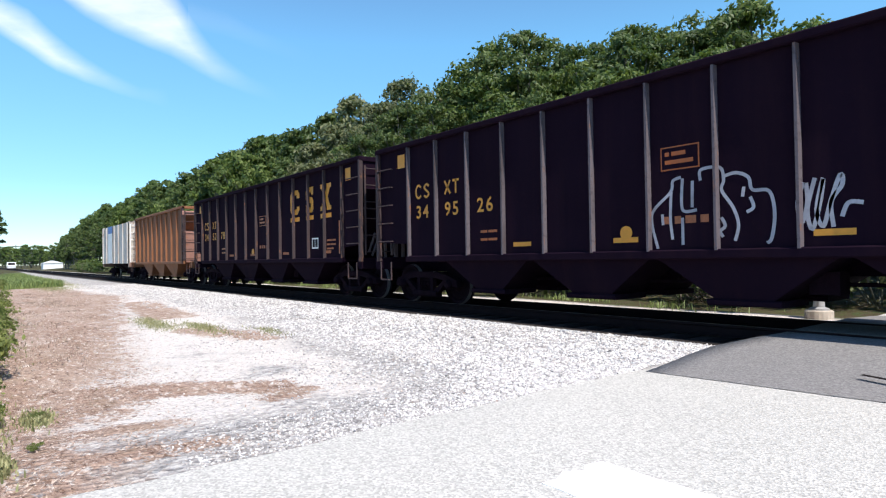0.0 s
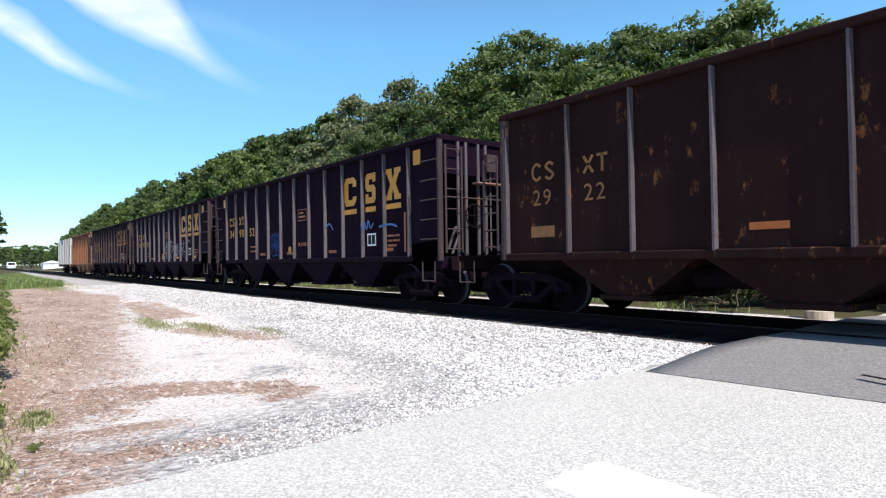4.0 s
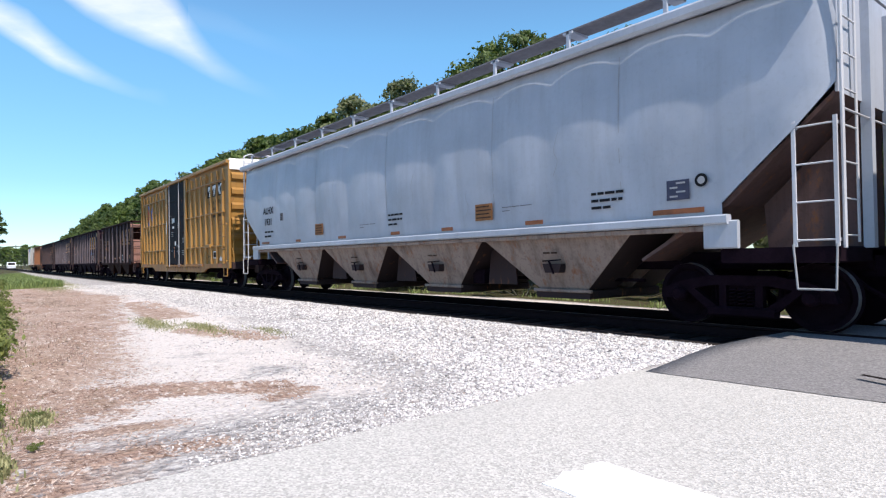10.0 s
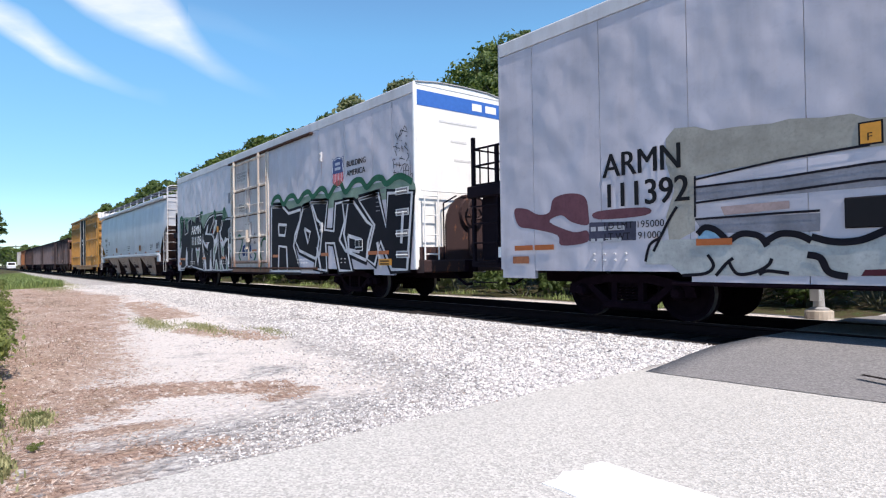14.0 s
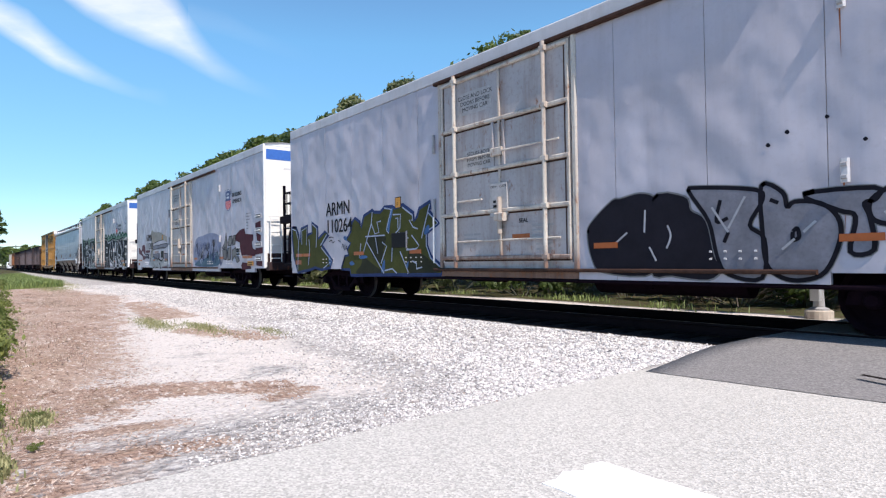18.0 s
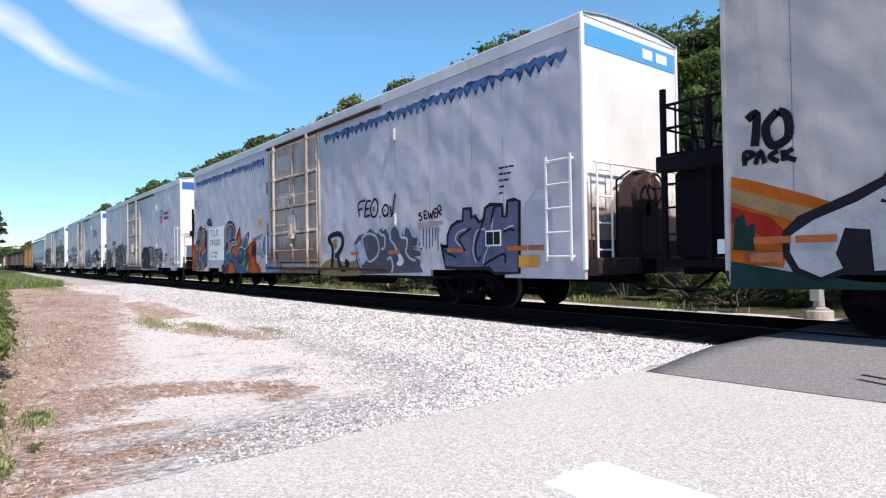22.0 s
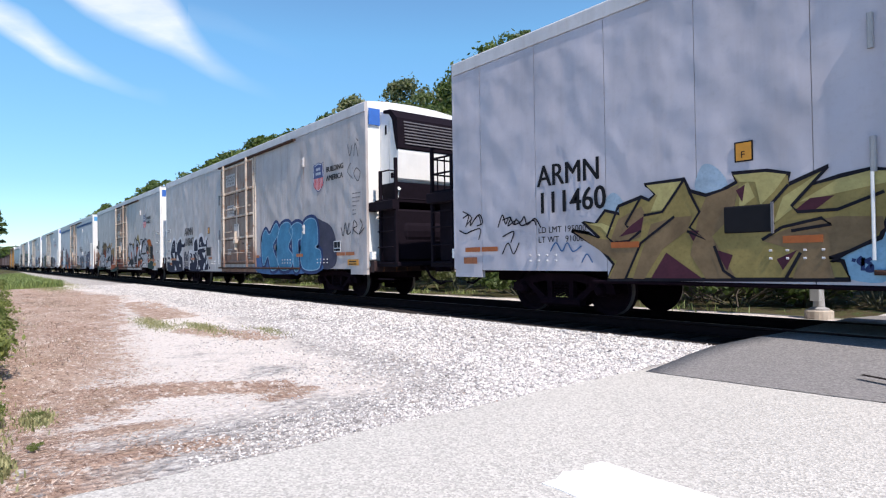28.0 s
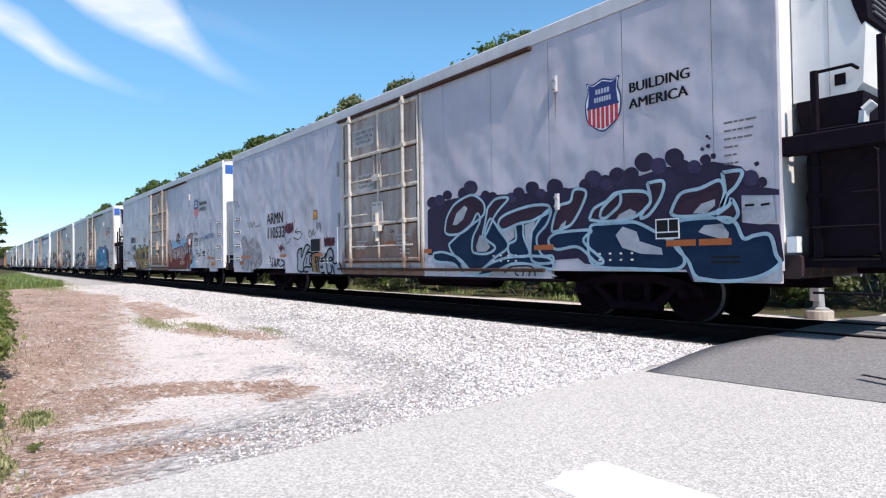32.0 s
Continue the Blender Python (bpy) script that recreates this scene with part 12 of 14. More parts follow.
patch(ref_o, 'graffiti_patch', [(-7.53, 0.85), (-7.43, 1.01), (-7.23, 0.86)], M['sp_white'], -1.511, label='white letter cut', soft=False)
patch(ref_o, 'graffiti_patch', [(-5.09, 1.57), (-4.56, 1.54), (-4.57, 1.14)], M['sp_white'], -1.511, label='white letter cut', soft=False)
patch(ref_o, 'graffiti_patch', [(-4.41, 1.15), (-4.4, 1.44), (-4.17, 1.19), (-3.98, 1.16), (-4.46, 1.16)], M['sp_white'], -1.511, label='white letter cut', soft=False)
patch(ref_o, 'graffiti_patch', [(-3.89, 1.47), (-3.39, 1.47), (-3.54, 1.19)], M['sp_white'], -1.511, label='white letter cut', soft=False)
patch(ref_o, 'graffiti_patch', [(-3.33, 1.23), (-3.35, 0.95), (-3.21, 0.96), (-3.18, 1.03)], M['sp_white'], -1.511, label='white letter cut', soft=False)
patch(ref_o, 'graffiti_patch', [(-3.59, 1.72), (-3.33, 1.73), (-3.36, 1.57), (-3.56, 1.59)], M['sp_white'], -1.511, label='white letter cut', soft=False)
patch(ref_o, 'graffiti_patch', [(-4.42, 0.74), (-4.4, 0.98), (-4.22, 0.76)], M['sp_white'], -1.511, label='white letter cut', soft=False)
patch(ref_o, 'graffiti_patch', [(-3.5, 1.7), (-3.44, 1.71), (-3.46, 1.61), (-3.49, 1.62)], M['sp_navy2'], -1.513, label='navy letter opening', soft=False)
patch(ref_o, 'graffiti_patch', [(-5, 1.5), (-4.69, 1.5), (-4.65, 1.29)], M['sp_navy2'], -1.513, label='navy letter opening', soft=False)
strokes(ref_o, 'graffiti_stroke', [[(-8.67, 1.74), (-8.6, 1.94), (-8.5, 1.96), (-8.46, 1.78)], [(-4.21, 1.81), (-4.16, 1.94), (-4.13, 1.81), (-4.08, 1.93), (-4.03, 1.9), (-4.01, 1.66)]], 0.025, M['sp_white'], -1.513, label='thin white loop', soft=True)
patch(ref_o, 'graffiti_patch', [(-6.68, 1.52), (-6.45, 1.56), (-6.22, 1.4), (-5.99, 1.58), (-5.86, 1.48), (-5.9, 0.81), (-6.65, 0.81), (-6.73, 1.27)], M['sp_haze'], -1.5035, label='dark tangled tag', soft=True)
strokes(ref_o, 'graffiti_stroke', [[(-6.63, 1.52), (-6.46, 1.31), (-6.27, 1.5), (-6.11, 1.25), (-5.94, 1.48)], [(-6.58, 1.01), (-6.4, 1.21), (-6.23, 1.01), (-6, 1.2)], [(-6.65, 0.86), (-6.23, 0.91), (-5.95, 0.86)]], 0.04, M['sp_beige'], -1.508, label='pale tangled tag line', soft=True)
patch(ref_o, 'graffiti_patch', [(7, 2.19), (7.47, 2.19), (8.02, 1.98), (8.28, 1.53), (8.21, 0.9), (7.32, 0.9)], M['sp_haze'], -1.504, label='dark blue-grey spray haze', soft=True)
g = Graffiti(ref_o, 'sp_sky', 'sp_sky2', 0.03, 'sp_navy', 0.14, 'sky blue bubble letters outlined in navy', True, -1.508)
g.letter([(2.91, 1.73), (3.27, 2.13), (3.61, 1.95), (4.15, 2.31), (4.4, 1.98), (3.87, 1.54), (4.31, 0.9), (3.72, 0.74), (3.46, 1.22), (3.03, 0.9)])
g.letter([(4.19, 1.37), (4.47, 2.14), (5.14, 2.28), (5.47, 1.93), (5.12, 1.5), (5.46, 1.19), (5.25, 0.82), (4.49, 0.78)])
g.letter([(5.19, 2.02), (5.71, 2.24), (6.19, 2.1), (6.1, 1.75), (5.83, 1.62), (5.89, 0.83), (5.53, 0.78), (5.41, 1.71)])
g.letter([(6.01, 1.33), (6.19, 2.1), (6.63, 2.31), (7.1, 2.18), (7.18, 1.57), (6.98, 1.44), (7.36, 1.3), (7.25, 0.83), (6.47, 0.76), (6.08, 0.9)])
patch(ref_o, 'graffiti_patch', [(2.38, 1.24), (4.18, 0.98), (6.97, 1.01), (7.39, 0.76), (5.39, 0.63), (2.51, 0.66)], M['sp_blue'], -1.505, label='blue spray ground', soft=True)
strokes(ref_o, 'graffiti_stroke', [[(8.58, 1.95), (8.7, 1.7), (8.82, 2.06), (8.89, 1.75)], [(9.03, 2.04), (8.93, 1.74), (9.12, 1.8)], [(9.22, 1.73), (9.28, 2.08), (9.46, 1.95), (9.24, 1.87), (9.49, 1.72)], [(9.59, 2.12), (9.71, 1.94), (9.53, 1.71), (9.81, 1.87)]], 0.025, M['sp_dark'], -1.514, label='thin black tags', soft=True)
strokes(ref_o, 'graffiti_stroke', [[(8.99, 4.17), (9.1, 3.84), (9.24, 4.12)], [(9.32, 3.8), (9.4, 4.14), (9.54, 3.76)], [(9.17, 3.65), (8.97, 3.44), (9.25, 3.22)], [(9.44, 3.48), (9.31, 3.33), (9.52, 3.12), (9.64, 3.34), (9.44, 3.48)], [(9.46, 4.25), (9.55, 4.17)]], 0.018, M['sp_dark'], -1.514, label='thin outline tags', soft=True)
patch(ref_p, 'graffiti_patch', [(-2.92, 0.93), (-2.64, 1.15), (-2.34, 1.28), (-2.35, 0.74), (-2.74, 0.73)], M['sp_sky2'], -1.5035, label='sky blue spray', soft=True)
patch(ref_p, 'graffiti_patch', [(-4.58, 1.94), (-4.52, 2.24), (-4.41, 2.3), (-4.26, 2.21), (-4.14, 2.02), (-4.18, 1.86)], M['sp_haze2'], -1.5035, label='light blue spray haze', soft=True)
patch(ref_p, 'graffiti_patch', [(-6.18, 1.8), (-6, 2.04), (-5.83, 1.97), (-5.73, 1.72)], M['sp_haze2'], -1.5035, label='light blue spray haze', soft=True)
g = Graffiti(ref_p, 'sp_ochre', 'sp_dark', 0.045, 'sp_dark', 0.04, 'ochre wild-style word outlined in black', False, -1.508)
g.letter([(-6.79, 1.48), (-6.44, 1.42), (-6.22, 1.34), (-6.56, 1.62), (-6.31, 1.56), (-6.11, 1.77), (-5.84, 1.7), (-5.86, 1.82), (-5.45, 1.93), (-5.32, 1.87), (-5.21, 1.96), (-5.39, 2.11), (-4.75, 2.12), (-4.68, 1.95), (-4.44, 1.86), (-4.22, 1.9), (-4.01, 2), (-4.07, 2.12), (-3.62, 2.1), (-3.36, 2.03), (-3.37, 1.9), (-2.93, 2.07), (-3.13, 1.87), (-2.8, 1.94), (-2.5, 1.98), (-2.33, 1.96), (-2.34, 1.47), (-2.43, 1.21), (-2.95, 0.98), (-2.81, 0.94), (-2.73, 0.73), (-6.09, 0.67), (-5.96, 0.91), (-6.2, 1.16)])
patch(ref_p, 'graffiti_patch', [(-5.36, 2.1), (-4.76, 2.1), (-4.9, 1.93), (-5.05, 1.72), (-5.29, 1.7), (-5.18, 1.93)], M['sp_yellow'], -1.5135, label='yellow letter highlight', soft=False)
patch(ref_p, 'graffiti_patch', [(-4.05, 2.1), (-3.64, 2.09), (-3.39, 2.03), (-3.53, 1.84), (-3.71, 1.67), (-3.77, 1.98), (-3.97, 2)], M['sp_yellow'], -1.5135, label='yellow letter highlight', soft=False)
patch(ref_p, 'graffiti_patch', [(-3.56, 1.42), (-3.44, 1.75), (-3.06, 1.98), (-2.98, 2.04), (-3.27, 1.74), (-3.34, 1.59)], M['sp_yellow'], -1.5135, label='yellow letter highlight', soft=False)
patch(ref_p, 'graffiti_patch', [(-3.26, 1.67), (-2.83, 1.91), (-2.5, 1.97), (-2.34, 1.94), (-2.34, 1.82), (-2.86, 1.74)], M['sp_yellow'], -1.5135, label='yellow letter highlight', soft=False)
patch(ref_p, 'graffiti_patch', [(-6.46, 1.58), (-6.19, 1.51), (-6.08, 1.4), (-5.96, 1.49), (-6.19, 1.58)], M['sp_yellow'], -1.5135, label='yellow letter highlight', soft=False)
patch(ref_p, 'graffiti_patch', [(-3.98, 1.92), (-3.86, 1.99), (-3.78, 1.78), (-3.98, 1.64)], M['sp_yellow'], -1.5135, label='yellow letter highlight', soft=False)
patch(ref_p, 'graffiti_patch', [(-6.74, 1.46), (-6.2, 1.32), (-5.68, 1.26), (-5.47, 1.23), (-5.75, 0.69), (-6.05, 0.68), (-5.9, 0.96), (-6.19, 1.11)], M['sp_tanbrown'], -1.513, label='tan-brown letter face', soft=False)
patch(ref_p, 'graffiti_patch', [(-6.01, 1.3), (-5.86, 1.62), (-5.45, 1.79), (-5.39, 1.68), (-5.47, 1.33), (-5.74, 1.24)], M['sp_tanbrown'], -1.513, label='tan-brown letter face', soft=False)
patch(ref_p, 'graffiti_patch', [(-5.29, 1.51), (-4.91, 1.59), (-4.64, 1.59), (-4.72, 1.39), (-5.11, 1.13), (-5.42, 0.69), (-5.62, 0.69)], M['sp_tanbrown'], -1.513, label='tan-brown letter face', soft=False)
patch(ref_p, 'graffiti_patch', [(-4.53, 1.64), (-4.43, 1.84), (-3.98, 1.96), (-4.07, 1.56), (-4.36, 1.29), (-4.05, 0.72), (-4.46, 0.71), (-4.68, 1.04)], M['sp_tanbrown'], -1.513, label='tan-brown letter face', soft=False)
patch(ref_p, 'graffiti_patch', [(-3.6, 1.26), (-3.28, 1.4), (-2.85, 1.47), (-2.4, 1.44), (-2.39, 1.31), (-2.58, 1.13), (-2.95, 1), (-2.89, 0.74), (-3.35, 0.73), (-3.24, 1.05), (-3.7, 1.21)], M['sp_tanbrown'], -1.513, label='tan-brown letter face', soft=False)
patch(ref_p, 'graffiti_patch', [(-5.31, 0.7), (-5.05, 1.08), (-4.51, 0.71)], M['sp_plum'], -1.515, label='plum shadow between letters', soft=False)
patch(ref_p, 'graffiti_patch', [(-4.32, 1.11), (-4.08, 1.03), (-4.16, 0.82)], M['sp_plum'], -1.515, label='plum shadow between letters', soft=False)
patch(ref_p, 'graffiti_patch', [(-3.53, 0.97), (-3.29, 1.08), (-3.46, 0.83)], M['sp_plum'], -1.515, label='plum shadow between letters', soft=False)
patch(ref_p, 'graffiti_patch', [(-5.85, 1.34), (-5.62, 1.52), (-5.41, 1.64), (-5.46, 1.42)], M['sp_plum'], -1.515, label='plum shadow between letters', soft=False)
patch(ref_p, 'graffiti_patch', [(-4.72, 1.39), (-4.54, 1.38), (-4.63, 1.23)], M['sp_plum'], -1.515, label='plum shadow between letters', soft=False)
patch(ref_p, 'graffiti_patch', [(-3.31, 1.57), (-3.13, 1.71), (-2.87, 1.72), (-3.07, 1.57)], M['sp_plum'], -1.515, label='plum shadow between letters', soft=False)
patch(ref_p, 'graffiti_patch', [(-4.02, 1.89), (-3.9, 1.96), (-3.94, 1.72)], M['sp_plum'], -1.515, label='plum shadow between letters', soft=False)
strokes(ref_p, 'graffiti_stroke', [[(-5.86, 1.82), (-6.08, 1.35), (-5.96, 1.25), (-5.68, 1.27), (-5.46, 1.42)], [(-4.91, 1.6), (-5.47, 1.23), (-5.75, 0.68)], [(-4.75, 2.12), (-5.1, 1.68), (-5.41, 1.65)], [(-4.68, 1.95), (-4.53, 1.64), (-4.68, 1.43), (-4.45, 1.25), (-4.72, 1.38)], [(-3.37, 1.9), (-3.6, 1.65), (-3.56, 1.41)], [(-2.93, 2.07), (-3.34, 1.63), (-3.27, 1.55), (-2.84, 1.55), (-2.38, 1.72)], [(-3.7, 1.22), (-3.46, 1.37), (-3.01, 1.46), (-2.91, 1.38), (-3.35, 1.32)], [(-4.33, 1.16), (-4.21, 0.82), (-4.05, 0.71)], [(-3.25, 1.05), (-3.43, 0.72)], [(-2.81, 0.94), (-2.92, 0.93), (-2.76, 1.04), (-2.43, 1.21)], [(-5.45, 1.93), (-5.73, 1.53), (-5.68, 1.48)]], 0.04, M['sp_dark'], -1.517, label='black letter line', soft=False)
strokes(ref_p, 'graffiti_stroke', [[(-2.69, 0.97), (-2.7, 0.93)], [(-2.61, 0.99), (-2.65, 0.94), (-2.61, 0.9), (-2.6, 0.98), (-2.61, 0.83)], [(-2.52, 0.97), (-2.57, 0.94), (-2.53, 0.9), (-2.57, 0.84), (-2.52, 0.83), (-2.52, 0.9)]], 0.04, M['sp_navy'], -1.508, label='navy number tag', soft=True)
strokes(ref_p, 'graffiti_stroke', [[(-9.62, 2.01), (-9.35, 1.87), (-9.53, 1.71)], [(-9.27, 1.81), (-9.1, 1.91), (-9.02, 1.74), (-9.19, 1.69)], [(-9.54, 1.54), (-9.1, 1.63), (-9.14, 1.41)], [(-8.46, 1.76), (-8.23, 1.8), (-8.31, 1.64), (-8.08, 1.74), (-7.94, 1.63), (-7.66, 1.71), (-7.59, 1.61)], [(-8.46, 1.44), (-8.16, 1.53), (-8.24, 1.32)], [(-8.47, 1.11), (-8.31, 1.32), (-8.17, 1.11), (-8.02, 1.32)]], 0.025, M['sp_dark'], -1.514, label='thin black scribbled tags', soft=True)
strokes(ref_p, 'graffiti_stroke', [[(-8.58, 1.63), (-8.45, 1.86), (-8.37, 1.68), (-8.27, 1.81), (-8.16, 1.66)], [(-8.08, 1.77), (-8.14, 1.66), (-7.96, 1.71), (-7.88, 1.79), (-7.81, 1.64), (-7.62, 1.74), (-7.48, 1.57)], [(-9.62, 1.87), (-9.43, 1.92), (-9.53, 1.68)], [(-9.33, 1.88), (-9.39, 1.7), (-9.15, 1.9), (-9.06, 1.71)], [(-9.73, 1.62), (-9.53, 1.55), (-9.34, 1.6)]], 0.028, M['sp_dark'], -1.516, label='thin black scribbled tags', soft=True)
strokes(ref_p, 'graffiti_stroke', [[(-7.27, 1.14), (-7.14, 1.29), (-7.01, 1.14), (-6.89, 1.28), (-6.77, 1.13), (-6.59, 1.22)], [(-6.59, 0.94), (-6.48, 1.08), (-6.37, 0.94)]], 0.025, M['sp_blue'], -1.514, label='thin blue scribbled tags', soft=True)
spray('sp_tan2', (0.34, 0.24, 0.17))
patch(ref_p, 'graffiti_patch', [(2.17, 1.91), (2.23, 2.14), (2.45, 2.21), (2.6, 2.07), (2.86, 2.12), (3.34, 1.94), (3.75, 2.19), (3.96, 2.24), (4.12, 2.13), (4.32, 2.27), (4.47, 2.27), (4.62, 2.08), (4.8, 2.13), (4.82, 1.84), (4.46, 1.71), (3.65, 1.81), (2.7, 1.71)], M['sp_sky2'], -1.5035, label='sky blue cloud', soft=True)
patch(ref_p, 'graffiti_patch', [(5.65, 1.72), (5.73, 1.52), (5.79, 1.38), (6.1, 1.32), (6.08, 0.84), (5.39, 0.84), (5.58, 1.23)], M['sp_sky2'], -1.5035, label='sky blue cloud', soft=True)
strokes(ref_p, 'graffiti_stroke', [[(2.23, 2.14), (2.45, 2.21), (2.61, 2.07), (2.87, 2.12)], [(3.75, 2.19), (3.96, 2.24), (4.12, 2.13), (4.32, 2.27), (4.47, 2.27), (4.62, 2.08)]], 0.02, M['sp_slate'], -1.507, label='slate blue cloud edge', soft=True)
patch(ref_p, 'graffiti_patch', [(1.38, 1.58), (1.57, 1.48), (2.26, 1.26), (2.99, 1.32), (3.64, 1.26), (4.45, 1.42), (4.75, 1.48), (5.15, 1.52), (5.64, 1.36), (5.62, 1.06), (5.52, 0.99), (5.24, 0.96), (5.2, 0.73), (4.9, 0.73), (4.87, 0.89), (4.66, 0.72), (1.36, 0.7), (1.24, 0.89), (1.37, 1.19)], M['sp_redbrown'], -1.506, label='red-brown letter body', soft=False)
g = Graffiti(ref_p, 'sp_pink', 'sp_maroon', 0.045, 'sp_maroon', 0.03, 'pale pink letters outlined in maroon', False, -1.508)
g.letter([(1.45, 1.87), (1.5, 2.08), (1.74, 2.2), (1.98, 2.13), (2.11, 1.96), (2.11, 1.68), (2.38, 1.59), (2.43, 1.48), (2.16, 1.45), (1.93, 1.32), (1.86, 1.13), (1.69, 1.33), (1.57, 1.52), (1.65, 1.71)])
g.letter([(2.28, 1.67), (2.7, 1.74), (2.93, 1.76), (3, 1.48), (2.91, 1.22), (2.74, 1.16), (2.59, 1.3), (2.46, 1.24), (2.47, 1.51), (2.27, 1.57)])
g.letter([(3.05, 1.6), (3.03, 1.77), (3.7, 1.83), (3.7, 1.5), (3.58, 1.43), (3.48, 1.24), (3.33, 1.38), (3.19, 1.17), (3.09, 1.19)])
g.letter([(3.78, 1.82), (4.07, 1.82), (4.31, 1.72), (4.46, 1.53), (4.49, 1.33), (4.37, 1.24), (4.22, 1.19), (4.06, 1.05), (3.89, 1.13), (3.86, 1.36), (3.78, 1.44)])
g.letter([(2.96, 2.06), (3, 2.23), (3.17, 2.43), (3.36, 2.48), (3.58, 2.39), (3.67, 2.26), (3.35, 2.17), (3.16, 2.12)])
g.letter([(3.11, 2.12), (3.72, 2.11), (3.7, 1.93), (3.21, 2.03)])
g.letter([(4.39, 1.92), (4.72, 1.98), (4.8, 1.44), (4.68, 1.47), (4.59, 1.64), (4.5, 1.68)])
g.letter([(4.82, 2.28), (5.27, 2.34), (5.24, 2.08), (5.19, 1.77), (4.99, 1.68), (4.89, 1.83)])
g.letter([(5.33, 2.38), (5.75, 2.36), (5.65, 1.96), (5.56, 1.73), (5.41, 1.75), (5.37, 2.06)])
g.letter([(5.28, 1.4), (5.41, 1.45), (5.59, 1.39), (5.67, 1.22), (5.64, 1.06), (5.49, 0.99), (5.27, 0.99)])
patch(ref_p, 'graffiti_patch', [(4.93, 1.94), (5.04, 1.97), (5.1, 1.91), (5.21, 1.95), (5.18, 1.77), (5, 1.7), (4.94, 1.79)], M['sp_redbrown'], -1.514, label='red-brown letter foot', soft=False)
patch(ref_p, 'graffiti_patch', [(5.4, 2.06), (5.49, 1.99), (5.54, 2.04), (5.61, 2.01), (5.55, 1.75), (5.43, 1.76)], M['sp_redbrown'], -1.514, label='red-brown letter foot', soft=False)
patch(ref_p, 'graffiti_patch', [(5.3, 1.24), (5.43, 1.27), (5.65, 1.24), (5.63, 1.07), (5.49, 1.01), (5.3, 1.02)], M['sp_redbrown'], -1.514, label='red-brown letter foot', soft=False)
patch(ref_p, 'graffiti_patch', [(5.17, 1.55), (5.15, 1.48), (5.09, 1.44), (5.02, 1.45), (4.96, 1.49), (4.94, 1.57), (4.97, 1.64), (5.03, 1.68), (5.1, 1.67), (5.15, 1.62)], M['sp_maroon'], -1.51, label='maroon dot rim', soft=True)
patch(ref_p, 'graffiti_patch', [(5.14, 1.55), (5.13, 1.5), (5.08, 1.47), (5.03, 1.47), (4.99, 1.51), (4.97, 1.56), (4.99, 1.62), (5.03, 1.65), (5.09, 1.64), (5.13, 1.61)], M['sp_redbrown'], -1.513, label='red-brown dot', soft=True)
patch(ref_p, 'graffiti_patch', [(5.57, 1.56), (5.54, 1.49), (5.48, 1.44), (5.41, 1.44), (5.34, 1.5), (5.32, 1.58), (5.35, 1.66), (5.41, 1.7), (5.49, 1.7), (5.55, 1.64)], M['sp_maroon'], -1.51, label='maroon dot rim', soft=True)
patch(ref_p, 'graffiti_patch', [(5.54, 1.56), (5.52, 1.51), (5.47, 1.47), (5.42, 1.48), (5.37, 1.52), (5.35, 1.58), (5.37, 1.64), (5.42, 1.67), (5.48, 1.67), (5.52, 1.63)], M['sp_redbrown'], -1.513, label='red-brown dot', soft=True)
patch(ref_p, 'graffiti_patch', [(5.6, 2.13), (5.66, 2.09), (5.63, 1.99), (5.55, 2), (5.53, 2.07)], M['sp_redbrown'], -1.514, label='red-brown blotch', soft=True)
patch(ref_p, 'graffiti_patch', [(3.22, 2.33), (3.36, 2.42), (3.54, 2.36), (3.6, 2.27), (3.36, 2.32)], M['sp_maroon'], -1.514, label='maroon blotch', soft=True)
patch(ref_p, 'graffiti_patch', [(1.81, 1.29), (2.05, 1.48), (2.28, 1.53), (2.53, 1.49), (2.49, 1.3), (2.21, 1.22), (2.04, 1.03), (1.87, 1.12)], M['sp_tan2'], -1.515, label='pale hatched shape', soft=False)
patch(ref_p, 'graffiti_patch', [(3.56, 1.45), (3.87, 1.48), (3.78, 1.33), (3.65, 1.29)], M['sp_tan2'], -1.515, label='pale hatched shape', soft=False)
patch(ref_p, 'graffiti_patch', [(1.46, 1.85), (1.58, 1.77), (1.64, 1.62), (1.51, 1.56), (1.43, 1.68)], M['sp_tan2'], -1.515, label='pale hatched shape', soft=False)
patch(ref_p, 'graffiti_patch', [(4.74, 2.17), (4.82, 2.19), (4.99, 1.61), (4.94, 1.48), (4.87, 1.76)], M['sp_tan2'], -1.515, label='pale hatched shape', soft=False)
patch(ref_p, 'graffiti_patch', [(5.29, 2.24), (5.34, 2.26), (5.4, 1.75), (5.34, 1.65), (5.32, 1.86)], M['sp_tan2'], -1.515, label='pale hatched shape', soft=False)
patch(ref_p, 'graffiti_patch', [(5.27, 1.41), (5.32, 1.41), (5.3, 0.99), (5.25, 1)], M['sp_tan2'], -1.515, label='pale hatched shape', soft=False)
patch(ref_p, 'graffiti_patch', [(4.89, 1.11), (4.95, 1.12), (5.03, 0.73), (4.94, 0.73)], M['sp_tan2'], -1.515, label='pale hatched shape', soft=False)
